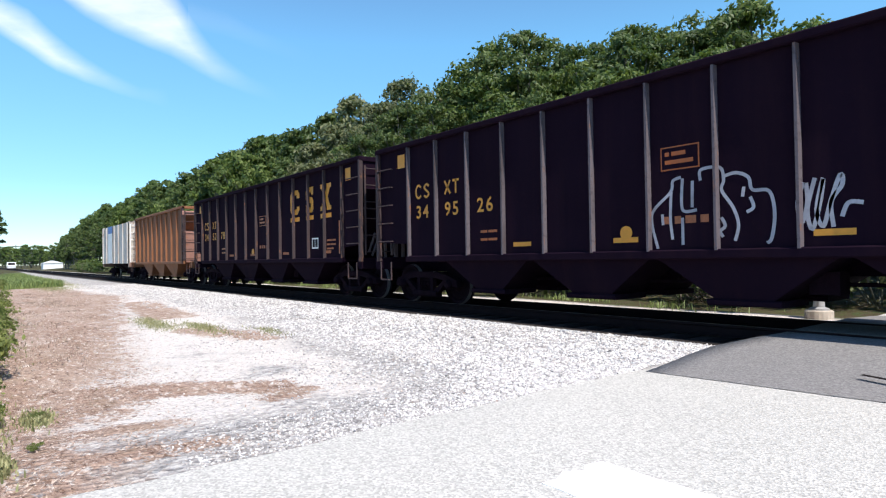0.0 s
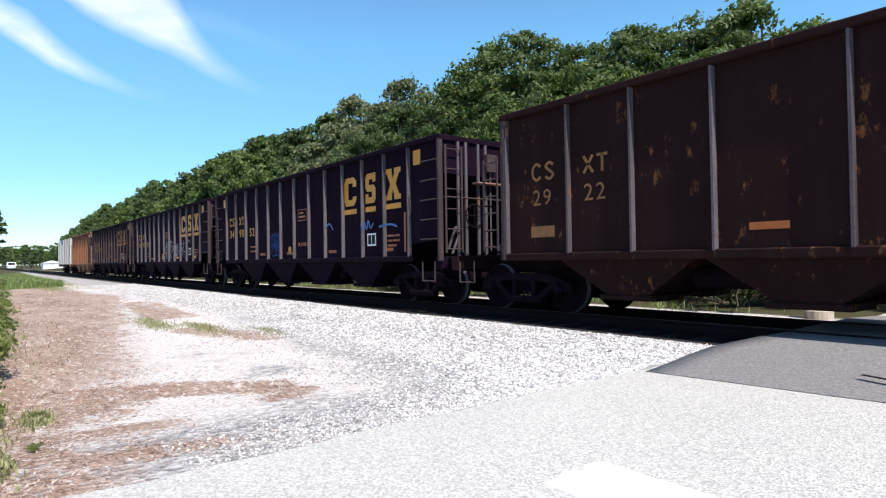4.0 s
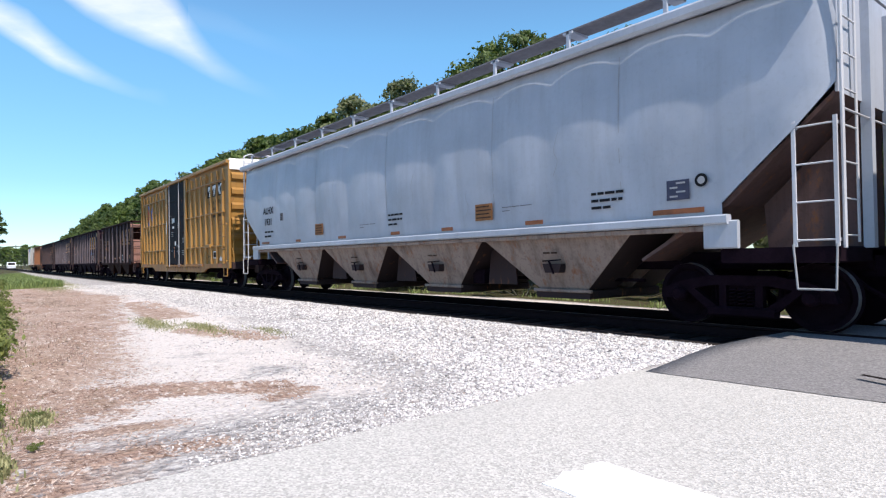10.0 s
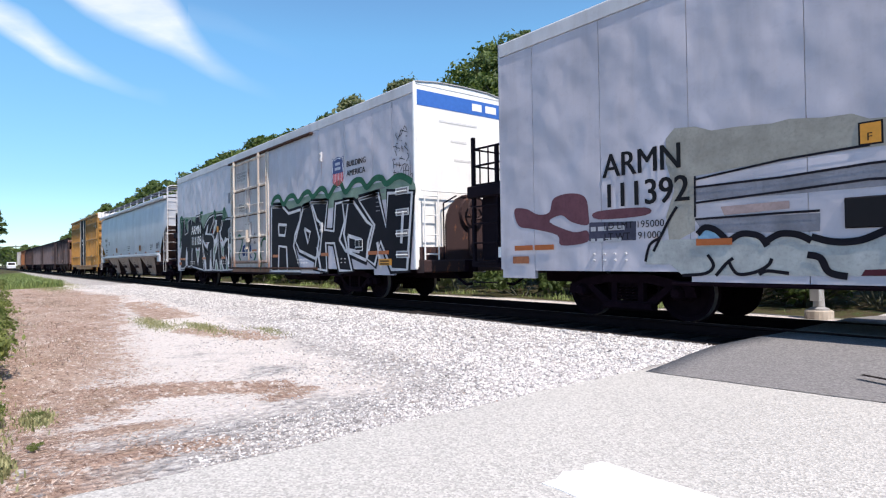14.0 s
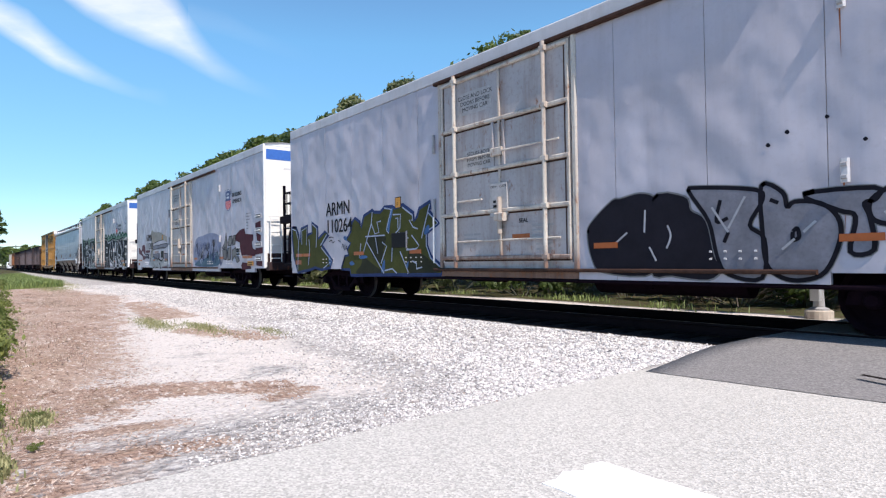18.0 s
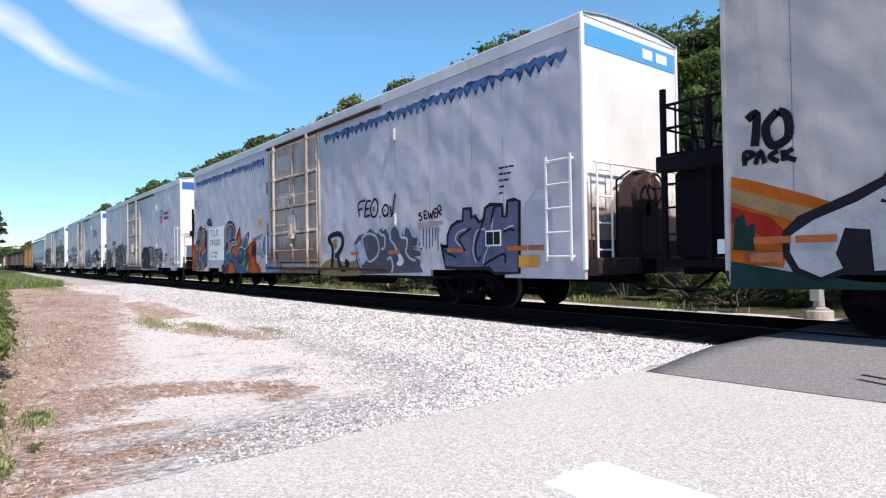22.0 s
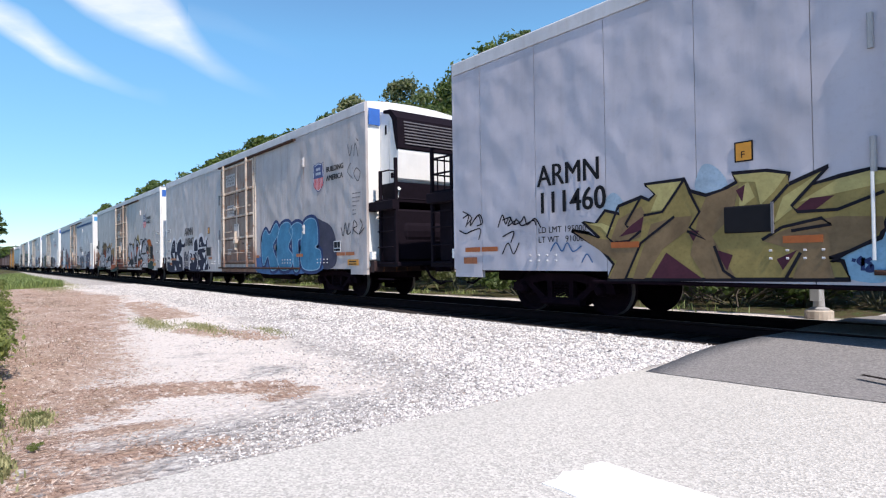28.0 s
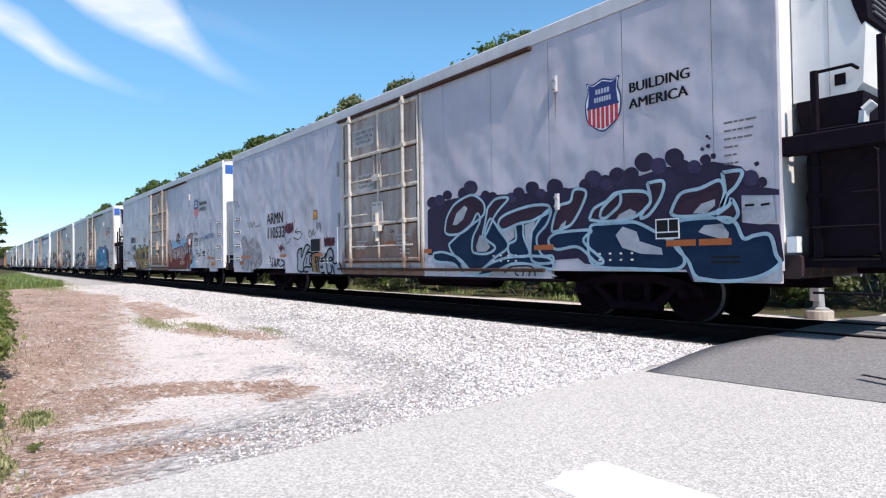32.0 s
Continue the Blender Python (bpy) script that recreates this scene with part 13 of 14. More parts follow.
strokes(ref_p, 'graffiti_stroke', [[(1.93, 1.27), (2, 1.41)], [(2, 1.12), (2.14, 1.47)], [(2.11, 1.13), (2.28, 1.49)], [(2.23, 1.22), (2.39, 1.49)], [(2.36, 1.26), (2.48, 1.48)], [(3.63, 1.45), (3.7, 1.31)], [(3.72, 1.46), (3.77, 1.36)], [(4.76, 2.05), (4.85, 2.1)], [(4.79, 1.94), (4.89, 1.99)], [(4.83, 1.82), (4.93, 1.87)], [(4.87, 1.7), (4.95, 1.75)], [(5.3, 2.14), (5.36, 2.17)], [(5.31, 2.03), (5.38, 2.06)], [(5.32, 1.91), (5.39, 1.95)], [(5.34, 1.8), (5.4, 1.84)], [(5.26, 1.29), (5.31, 1.33)], [(5.26, 1.17), (5.31, 1.21)], [(4.91, 1), (4.98, 1.05)], [(4.94, 0.88), (5.01, 0.93)]], 0.022, M['sp_maroon'], -1.517, label='maroon hatching', soft=False)
strokes(ref_p, 'graffiti_stroke', [[(1.83, 2.02), (1.9, 2.05), (1.97, 1.98)], [(2.76, 1.55), (2.83, 1.58), (2.89, 1.52)], [(3.2, 1.72), (3.28, 1.73), (3.35, 1.68)], [(4.09, 1.66), (4.16, 1.67), (4.2, 1.6)], [(4.5, 1.79), (4.57, 1.82), (4.61, 1.77)], [(4.97, 2.14), (5.04, 2.16), (5.09, 2.09)], [(4.03, 1.36), (4.09, 1.42), (4.17, 1.37), (4.13, 1.28), (4.05, 1.3), (4.03, 1.36)]], 0.035, M['sp_maroon'], -1.517, label='maroon fleck', soft=True)
strokes(ref_p, 'graffiti_stroke', [[(5.71, 1.52), (5.79, 1.41), (5.84, 1.28)], [(5.64, 1.49), (5.75, 1.35), (5.8, 1.22)], [(4, 1.88), (4.2, 1.87)], [(4.04, 1.93), (4.18, 1.93)]], 0.022, M['sp_maroon'], -1.516, label='maroon swirl', soft=True)
strokes(ref_p, 'graffiti_stroke', [[(5.92, 2.43), (5.83, 2.33), (5.97, 2.28), (5.97, 2.38)], [(6.04, 2.32), (6.11, 2.38), (6.17, 2.31), (6.08, 2.27)], [(6.23, 2.32), (6.31, 2.38), (6.35, 2.28)], [(6.41, 2.38), (6.43, 2.26)], [(6.12, 2.09), (6.31, 2.12)], [(6.2, 2.11), (6.22, 1.95)], [(6.37, 1.98), (6.42, 2.12), (6.5, 1.96)]], 0.03, M['sp_black'], -1.514, label='black scribbled words', soft=True)
strokes(ref_p, 'graffiti_stroke', [[(7.2, 2.13), (7.44, 2.03), (7.55, 2.22), (7.61, 2.07)], [(7.68, 2.19), (7.65, 2.06), (7.78, 2.1), (7.75, 2.21), (7.68, 2.19)], [(7.81, 2.05), (7.87, 2.22), (7.94, 2.04), (8.01, 2.23)], [(8.03, 2.05), (8.07, 2.25), (8.16, 2.22)], [(8.19, 2.06), (8.25, 2.26), (8.31, 2.05)], [(8.34, 2.2), (8.4, 2.07), (8.49, 2.28), (8.51, 2.08)], [(8.55, 2.32), (8.63, 2.05), (8.72, 2.21), (8.85, 2.22)]], 0.04, M['sp_blue'], -1.516, label='blue scribbled word', soft=True)
strokes(ref_p, 'graffiti_stroke', [[(6.16, 1.56), (6.52, 1.58), (6.36, 1.43), (6.75, 1.46), (6.59, 1.31), (6.86, 1.36)], [(6.83, 1.58), (7.01, 1.63), (6.89, 1.3)], [(6.76, 1.89), (6.94, 1.85)], [(6.87, 1.94), (6.85, 1.77)], [(6.28, 1.49), (6.43, 1.31)]], 0.03, M['sp_black'], -1.516, label='black scribble', soft=True)
strokes(ref_p, 'graffiti_stroke', [[(8.4, 2), (8.47, 1.4), (8.8, 0.91)], [(8.81, 1.53), (8.83, 1)], [(7.92, 1.42), (8.05, 1.57), (8.24, 1.51), (8.23, 1.31), (8.05, 1.29), (7.92, 1.42)], [(7.03, 0.83), (7.46, 1.23), (7.6, 1.28)], [(7.68, 0.69), (7.91, 0.91), (8.05, 0.97), (8.13, 0.81)], [(8.51, 0.81), (8.74, 1), (9.01, 1)], [(8.74, 0.86), (8.95, 0.71)]], 0.03, M['sp_grey'], -1.516, label='grey drip', soft=True)
lettering(ref_p, 'GOOD LUCK', 5.89, 1.97, 0.176, M['sp_black'], wide=0.85, shear=0.15, label='black hand-painted words')
lettering(ref_p, 'IN ASIA', 5.95, 1.77, 0.128, M['sp_black'], wide=0.85, shear=0.15, label='black hand-painted words')
patch(ref_q, 'graffiti_patch', [(-9.07, 1.86), (-8.68, 2.03), (-8.39, 1.76), (-7.9, 1.91), (-7.53, 1.83), (-7.1, 1.35), (-7.17, 0.9), (-8.12, 0.73), (-9.03, 0.77), (-8.91, 1.41)], M['sp_mottle'], -1.504, label='grey paint-over patch', soft=True)
strokes(ref_q, 'graffiti_stroke', [[(-6.37, 1.21), (-6.17, 0.86), (-6.09, 1.17)], [(-6.01, 0.86), (-5.93, 1.14), (-5.86, 0.86), (-5.97, 1)], [(-5.73, 1.14), (-5.76, 0.86)], [(-5.73, 1.11), (-5.55, 1.08), (-5.72, 1), (-5.51, 0.86)], [(-5.44, 1.1), (-5.15, 0.97), (-5.48, 0.86)], [(-5.15, 0.97), (-5.23, 0.8)]], 0.045, M['sp_black'], -1.512, label='black tangled tag', soft=True)
strokes(ref_q, 'graffiti_stroke', [[(-3.41, 1.84), (-3.26, 1.96), (-3.17, 1.78), (-3.08, 1.98), (-3.03, 1.81), (-2.9, 1.92)], [(-8.47, 2.32), (-8.35, 2.5), (-8.23, 2.27), (-8.07, 2.45), (-7.94, 2.27), (-7.77, 2.47), (-7.61, 2.28), (-7.17, 2.33)], [(-9.88, 3.19), (-9.71, 3.37), (-9.58, 3.12), (-9.43, 3.34), (-9.3, 3.11), (-9.08, 3.22)], [(-3.36, 1.92), (-3.41, 1.8), (-3.22, 1.74)]], 0.022, M['sp_black'], -1.514, label='thin black scribble', soft=True)
strokes(ref_q, 'graffiti_stroke', [[(-4.34, 1.95), (-4.15, 2.08)], [(-4.34, 1.95), (-4.09, 1.88)], [(-4.34, 1.95), (-3.97, 1.94), (-3.89, 1.79), (-4.16, 1.71), (-4.47, 1.78)], [(-5.13, 1.88), (-4.93, 1.6), (-4.66, 1.77)]], 0.025, M['sp_black'], -1.516, label='thin black arrow', soft=True)
spray('sp_plumhaze', (0.030, 0.024, 0.052))
spray('sp_plumhaze2', (0.042, 0.036, 0.075))
spray('sp_deepblue', (0.008, 0.024, 0.058))
spray('sp_plumbrown', (0.038, 0.021, 0.036))
spray('sp_winepale', (0.17, 0.075, 0.10))
spray('sp_wine', (0.12, 0.03, 0.05))
spray('sp_icy', (0.30, 0.44, 0.52))
spray('sp_palewhite', (0.34, 0.36, 0.40))
patch(ref_q, 'graffiti_patch', [(-4.23, 1.23), (-4.13, 1.38), (-3.87, 1.42), (-3.63, 1.49), (-3.36, 1.48), (-3.45, 1.31), (-3.21, 1.27), (-2.75, 1.28), (-2.29, 1.26), (-2.16, 1.34), (-2.02, 1.38), (-1.9, 1.29), (-1.84, 0.97), (-1.57, 0.97), (-1.44, 0.87), (-1.37, 0.69), (-1.8, 0.67), (-2.74, 0.69), (-3.8, 0.72), (-4.14, 0.73), (-4.21, 0.87)], M['sp_palewhite'], -1.5035, label='pale ground of the word', soft=False)
patch(ref_q, 'graffiti_patch', [(-3.19, 1.24), (-2.79, 1.26), (-2.74, 1.12), (-2.79, 0.93), (-2.73, 0.7), (-3.14, 0.72), (-3.18, 1)], M['sp_tan'], -1.505, label='tan drips through the word', soft=False)
patch(ref_q, 'graffiti_patch', [(-2.43, 1.68), (-1.77, 1.69), (-1.82, 1.45), (-2.39, 1.44)], M['sp_winepale'], -1.504, label='faded maroon tag patch', soft=False)
patch(ref_q, 'graffiti_patch', [(-5.08, 2.20), (-4.71, 2.24), (-4.48, 2.12), (-4.72, 1.93), (-5.05, 1.98)], M['sp_winepale'], -1.504, label='faded maroon tag patch', soft=True)
strokes(ref_q, 'graffiti_stroke', [[(-4.22, 1.23), (-4.12, 1.38), (-3.86, 1.42), (-3.92, 1.27), (-3.87, 1.16), (-3.74, 1.35), (-3.62, 1.49), (-3.5, 1.53), (-3.35, 1.48), (-3.32, 1.42), (-3.5, 1.32), (-3.66, 1.13), (-3.75, 1), (-3.78, 0.87), (-3.73, 0.77), (-3.88, 0.7), (-4.13, 0.74), (-4.2, 0.87), (-4.16, 1.05), (-4.22, 1.23)], [(-3.56, 1.23), (-3.44, 1.29), (-3.23, 1.29), (-3.24, 1.21), (-3.32, 1.16), (-3.35, 0.96), (-3.24, 0.94), (-3.28, 0.85), (-3.6, 0.86), (-3.77, 0.79), (-3.72, 0.71), (-3.43, 0.71)], [(-3.52, 1.15), (-3.56, 0.94)], [(-3.2, 1.25), (-3.21, 1.02), (-3.14, 0.71)], [(-3.2, 1.26), (-2.77, 1.27), (-2.71, 1.13), (-2.76, 0.95), (-2.71, 0.69)], [(-2.96, 1.16), (-2.83, 1.14), (-2.85, 1.04), (-2.96, 0.98), (-2.96, 1.16)], [(-2.91, 0.93), (-2.86, 0.69)], [(-2.7, 1.08), (-2.41, 1.12), (-2.28, 1.26)], [(-2.68, 1.01), (-2.4, 1.04)], [(-2.66, 0.87), (-2.51, 0.83), (-2.52, 0.91)], [(-2.63, 0.69), (-2.37, 0.69)], [(-2.28, 0.97), (-2.29, 1.15), (-2.25, 1.23), (-2.16, 1.34), (-2.01, 1.38), (-1.89, 1.29), (-1.85, 1.14), (-1.88, 1.03), (-1.79, 0.95), (-1.56, 0.97), (-1.43, 0.88), (-1.35, 0.69)], [(-2.09, 1.12), (-1.96, 1.12), (-1.93, 1.06), (-2.09, 1.02), (-2.09, 1.12)], [(-2.26, 0.97), (-2.2, 0.7), (-1.98, 0.72), (-2, 0.93)], [(-1.91, 0.9), (-1.79, 0.67)]], 0.055, M['sp_black'], -1.512, label='thick black letter outline', soft=True)
strokes(ref_q, 'graffiti_stroke', [[(-5.14, 2.23), (-5.09, 1.94), (-5.03, 2.17), (-5.03, 1.97), (-4.97, 2.19), (-4.88, 1.93), (-4.85, 2.22), (-4.82, 1.89), (-4.78, 2.26), (-4.75, 1.96), (-4.7, 2.17), (-4.65, 1.94), (-4.64, 2.16), (-4.56, 1.93), (-4.53, 2.27), (-4.49, 1.98)]], 0.03, M['sp_wine'], -1.506, label='maroon scribbled tag', soft=True)
strokes(ref_q, 'graffiti_stroke', [[(-4.99, 2.32), (-4.91, 2.05), (-4.81, 2.23), (-4.78, 1.97), (-4.66, 2.27), (-4.61, 1.98), (-4.54, 2.27), (-4.48, 2.01), (-4.39, 2.33)]], 0.03, M['sp_wine'], -1.506, label='maroon scribbled tag', soft=True)
strokes(ref_q, 'graffiti_stroke', [[(-5.65, 1.61), (-5.6, 1.42), (-5.58, 1.52), (-5.53, 1.42), (-5.49, 1.57), (-5.47, 1.33), (-5.43, 1.57), (-5.43, 1.31), (-5.36, 1.62), (-5.37, 1.4), (-5.31, 1.52), (-5.28, 1.39), (-5.21, 1.51), (-5.19, 1.31)]], 0.03, M['sp_wine'], -1.506, label='maroon scribbled tag', soft=True)
strokes(ref_q, 'graffiti_stroke', [[(-2.42, 1.66), (-2.38, 1.53), (-2.38, 1.74), (-2.37, 1.42), (-2.32, 1.62), (-2.32, 1.46), (-2.27, 1.64), (-2.28, 1.51), (-2.24, 1.74), (-2.18, 1.46), (-2.18, 1.68), (-2.15, 1.48), (-2.13, 1.69), (-2.08, 1.47), (-2.08, 1.71), (-2.07, 1.45), (-2.0, 1.68), (-2.0, 1.41), (-1.99, 1.69), (-1.98, 1.48), (-1.92, 1.63), (-1.9, 1.47), (-1.87, 1.66), (-1.84, 1.5), (-1.86, 1.63), (-1.79, 1.53), (-1.79, 1.67)]], 0.03, M['sp_wine'], -1.506, label='maroon scribbled tag', soft=True)
strokes(ref_q, 'graffiti_stroke', [[(-2.87, 2.18), (-2.86, 1.93), (-2.83, 2.21), (-2.8, 1.94), (-2.74, 2.14), (-2.72, 1.98), (-2.7, 2.17), (-2.64, 1.92), (-2.65, 2.19), (-2.59, 1.9)]], 0.024, M['sp_dark'], -1.506, label='dark scribbled tag', soft=False)
patch(ref_q, 'graffiti_patch', [(2.54, 2.12), (2.84, 2.26), (3.47, 2.31), (4.43, 2.29), (5.28, 2.23), (6.05, 2.2), (6.84, 2.21), (7.35, 2.22), (7.64, 2.27), (7.92, 2.26), (8.35, 2.34), (8.78, 2.28), (9.05, 2.32), (9.43, 2.2), (9.66, 1.91), (9.89, 1.85), (9.89, 1.78), (9.42, 1.82), (9.42, 1.46), (9.88, 1.41), (9.93, 0.95), (9.64, 0.75), (8.72, 0.66), (8.62, 0.83), (7.79, 0.83), (6.84, 0.92), (6.71, 1.01), (6.02, 0.98), (4.98, 0.95), (4.08, 0.77), (3.26, 1.07), (2.53, 1.13)], M['sp_plumhaze'], -1.504, label='dark plum spray ground', soft=False)
patch(ref_q, 'graffiti_patch', [(2.93, 2.27), (2.89, 2.2), (2.79, 2.16), (2.66, 2.17), (2.56, 2.22), (2.52, 2.3), (2.57, 2.37), (2.67, 2.41), (2.8, 2.4), (2.9, 2.34)], M['sp_plumhaze'], -1.50457, label='round spray cloud', soft=True)
patch(ref_q, 'graffiti_patch', [(3.16, 2.3), (3.13, 2.24), (3.03, 2.21), (2.92, 2.22), (2.83, 2.27), (2.8, 2.34), (2.84, 2.4), (2.93, 2.43), (3.04, 2.42), (3.13, 2.37)], M['sp_plumhaze2'], -1.50464, label='round spray cloud', soft=True)
patch(ref_q, 'graffiti_patch', [(3.41, 2.38), (3.38, 2.33), (3.3, 2.3), (3.2, 2.31), (3.12, 2.35), (3.09, 2.41), (3.12, 2.47), (3.21, 2.5), (3.3, 2.49), (3.38, 2.44)], M['sp_plumhaze'], -1.50471, label='round spray cloud', soft=True)
patch(ref_q, 'graffiti_patch', [(4.01, 2.35), (3.97, 2.28), (3.86, 2.24), (3.74, 2.25), (3.63, 2.31), (3.6, 2.39), (3.64, 2.47), (3.74, 2.51), (3.87, 2.49), (3.97, 2.43)], M['sp_plumhaze'], -1.50478, label='round spray cloud', soft=True)
patch(ref_q, 'graffiti_patch', [(4.22, 2.46), (4.18, 2.38), (4.07, 2.34), (3.94, 2.36), (3.83, 2.42), (3.79, 2.51), (3.83, 2.59), (3.94, 2.63), (4.08, 2.61), (4.18, 2.55)], M['sp_plumhaze2'], -1.50485, label='round spray cloud', soft=True)
patch(ref_q, 'graffiti_patch', [(4.58, 2.27), (4.55, 2.22), (4.49, 2.19), (4.4, 2.2), (4.33, 2.24), (4.31, 2.3), (4.34, 2.35), (4.41, 2.38), (4.49, 2.37), (4.56, 2.33)], M['sp_plumhaze'], -1.50492, label='round spray cloud', soft=True)
patch(ref_q, 'graffiti_patch', [(4.8, 2.21), (4.77, 2.16), (4.7, 2.13), (4.61, 2.13), (4.53, 2.18), (4.51, 2.24), (4.54, 2.3), (4.61, 2.33), (4.7, 2.32), (4.77, 2.27)], M['sp_plumhaze'], -1.50499, label='round spray cloud', soft=True)
patch(ref_q, 'graffiti_patch', [(5.3, 2.16), (5.27, 2.1), (5.2, 2.07), (5.12, 2.08), (5.05, 2.12), (5.02, 2.18), (5.05, 2.24), (5.12, 2.27), (5.21, 2.26), (5.27, 2.22)], M['sp_plumhaze2'], -1.50506, label='round spray cloud', soft=True)
patch(ref_q, 'graffiti_patch', [(5.5, 2.23), (5.47, 2.18), (5.4, 2.14), (5.31, 2.15), (5.23, 2.2), (5.21, 2.26), (5.23, 2.32), (5.31, 2.35), (5.4, 2.34), (5.47, 2.3)], M['sp_plumhaze'], -1.50513, label='round spray cloud', soft=True)
patch(ref_q, 'graffiti_patch', [(5.86, 2.28), (5.82, 2.22), (5.74, 2.18), (5.64, 2.19), (5.56, 2.24), (5.53, 2.32), (5.56, 2.39), (5.64, 2.42), (5.75, 2.41), (5.83, 2.36)], M['sp_plumhaze'], -1.50520, label='round spray cloud', soft=True)
patch(ref_q, 'graffiti_patch', [(6.01, 2.18), (5.98, 2.13), (5.93, 2.1), (5.86, 2.11), (5.8, 2.15), (5.78, 2.2), (5.81, 2.24), (5.86, 2.27), (5.93, 2.26), (5.99, 2.23)], M['sp_plumhaze2'], -1.50527, label='round spray cloud', soft=True)
patch(ref_q, 'graffiti_patch', [(6.41, 2.24), (6.38, 2.16), (6.28, 2.12), (6.17, 2.13), (6.07, 2.19), (6.04, 2.28), (6.08, 2.37), (6.17, 2.41), (6.29, 2.39), (6.38, 2.33)], M['sp_plumhaze'], -1.50534, label='round spray cloud', soft=True)
patch(ref_q, 'graffiti_patch', [(6.6, 2.11), (6.57, 2.04), (6.5, 2.01), (6.41, 2.02), (6.34, 2.06), (6.31, 2.13), (6.34, 2.2), (6.41, 2.23), (6.5, 2.22), (6.57, 2.17)], M['sp_plumhaze'], -1.50541, label='round spray cloud', soft=True)
patch(ref_q, 'graffiti_patch', [(7.22, 2.29), (7.18, 2.21), (7.09, 2.16), (6.99, 2.17), (6.9, 2.24), (6.87, 2.33), (6.9, 2.41), (6.99, 2.45), (7.1, 2.44), (7.19, 2.37)], M['sp_plumhaze2'], -1.50548, label='round spray cloud', soft=True)
patch(ref_q, 'graffiti_patch', [(6.98, 2.22), (6.96, 2.17), (6.9, 2.14), (6.83, 2.14), (6.77, 2.19), (6.75, 2.24), (6.78, 2.3), (6.84, 2.33), (6.91, 2.32), (6.96, 2.28)], M['sp_plumhaze'], -1.50555, label='round spray cloud', soft=True)
patch(ref_q, 'graffiti_patch', [(7.4, 2.24), (7.38, 2.18), (7.32, 2.15), (7.24, 2.16), (7.18, 2.2), (7.16, 2.26), (7.19, 2.32), (7.25, 2.35), (7.32, 2.34), (7.38, 2.3)], M['sp_plumhaze'], -1.50562, label='round spray cloud', soft=True)
patch(ref_q, 'graffiti_patch', [(7.65, 2.29), (7.62, 2.22), (7.55, 2.18), (7.45, 2.19), (7.37, 2.24), (7.35, 2.33), (7.38, 2.4), (7.46, 2.44), (7.55, 2.43), (7.63, 2.37)], M['sp_plumhaze2'], -1.50569, label='round spray cloud', soft=True)
patch(ref_q, 'graffiti_patch', [(7.85, 2.28), (7.83, 2.23), (7.77, 2.2), (7.7, 2.2), (7.64, 2.25), (7.62, 2.31), (7.64, 2.37), (7.7, 2.4), (7.78, 2.39), (7.83, 2.35)], M['sp_plumhaze'], -1.50576, label='round spray cloud', soft=True)
patch(ref_q, 'graffiti_patch', [(7.61, 2.3), (7.58, 2.24), (7.52, 2.2), (7.44, 2.21), (7.38, 2.26), (7.35, 2.33), (7.38, 2.39), (7.45, 2.42), (7.52, 2.41), (7.59, 2.36)], M['sp_plumhaze'], -1.50583, label='round spray cloud', soft=True)
patch(ref_q, 'graffiti_patch', [(7.42, 2.18), (7.4, 2.12), (7.34, 2.09), (7.26, 2.1), (7.2, 2.14), (7.18, 2.21), (7.21, 2.26), (7.27, 2.29), (7.34, 2.28), (7.4, 2.24)], M['sp_plumhaze2'], -1.50590, label='round spray cloud', soft=True)
patch(ref_q, 'graffiti_patch', [(7.89, 2.29), (7.86, 2.23), (7.8, 2.2), (7.73, 2.21), (7.67, 2.25), (7.64, 2.32), (7.67, 2.38), (7.73, 2.41), (7.81, 2.4), (7.87, 2.35)], M['sp_plumhaze'], -1.50597, label='round spray cloud', soft=True)
patch(ref_q, 'graffiti_patch', [(8.15, 2.43), (8.12, 2.35), (8.04, 2.31), (7.93, 2.32), (7.85, 2.39), (7.82, 2.48), (7.86, 2.56), (7.94, 2.6), (8.04, 2.59), (8.12, 2.52)], M['sp_plumhaze'], -1.50604, label='round spray cloud', soft=True)
patch(ref_q, 'graffiti_patch', [(8.35, 2.36), (8.33, 2.29), (8.26, 2.25), (8.18, 2.26), (8.11, 2.32), (8.09, 2.39), (8.12, 2.46), (8.18, 2.49), (8.27, 2.48), (8.33, 2.43)], M['sp_plumhaze2'], -1.50611, label='round spray cloud', soft=True)
patch(ref_q, 'graffiti_patch', [(8.63, 2.44), (8.6, 2.36), (8.52, 2.32), (8.43, 2.33), (8.36, 2.39), (8.33, 2.48), (8.36, 2.56), (8.44, 2.59), (8.53, 2.58), (8.6, 2.52)], M['sp_plumhaze'], -1.50618, label='round spray cloud', soft=True)
patch(ref_q, 'graffiti_patch', [(8.72, 2.29), (8.69, 2.23), (8.64, 2.2), (8.56, 2.21), (8.51, 2.25), (8.49, 2.32), (8.51, 2.38), (8.57, 2.41), (8.64, 2.4), (8.7, 2.36)], M['sp_plumhaze'], -1.50625, label='round spray cloud', soft=True)
patch(ref_q, 'graffiti_patch', [(8.88, 2.27), (8.86, 2.21), (8.81, 2.19), (8.75, 2.19), (8.7, 2.23), (8.68, 2.3), (8.7, 2.35), (8.75, 2.38), (8.81, 2.37), (8.86, 2.33)], M['sp_plumhaze2'], -1.50632, label='round spray cloud', soft=True)
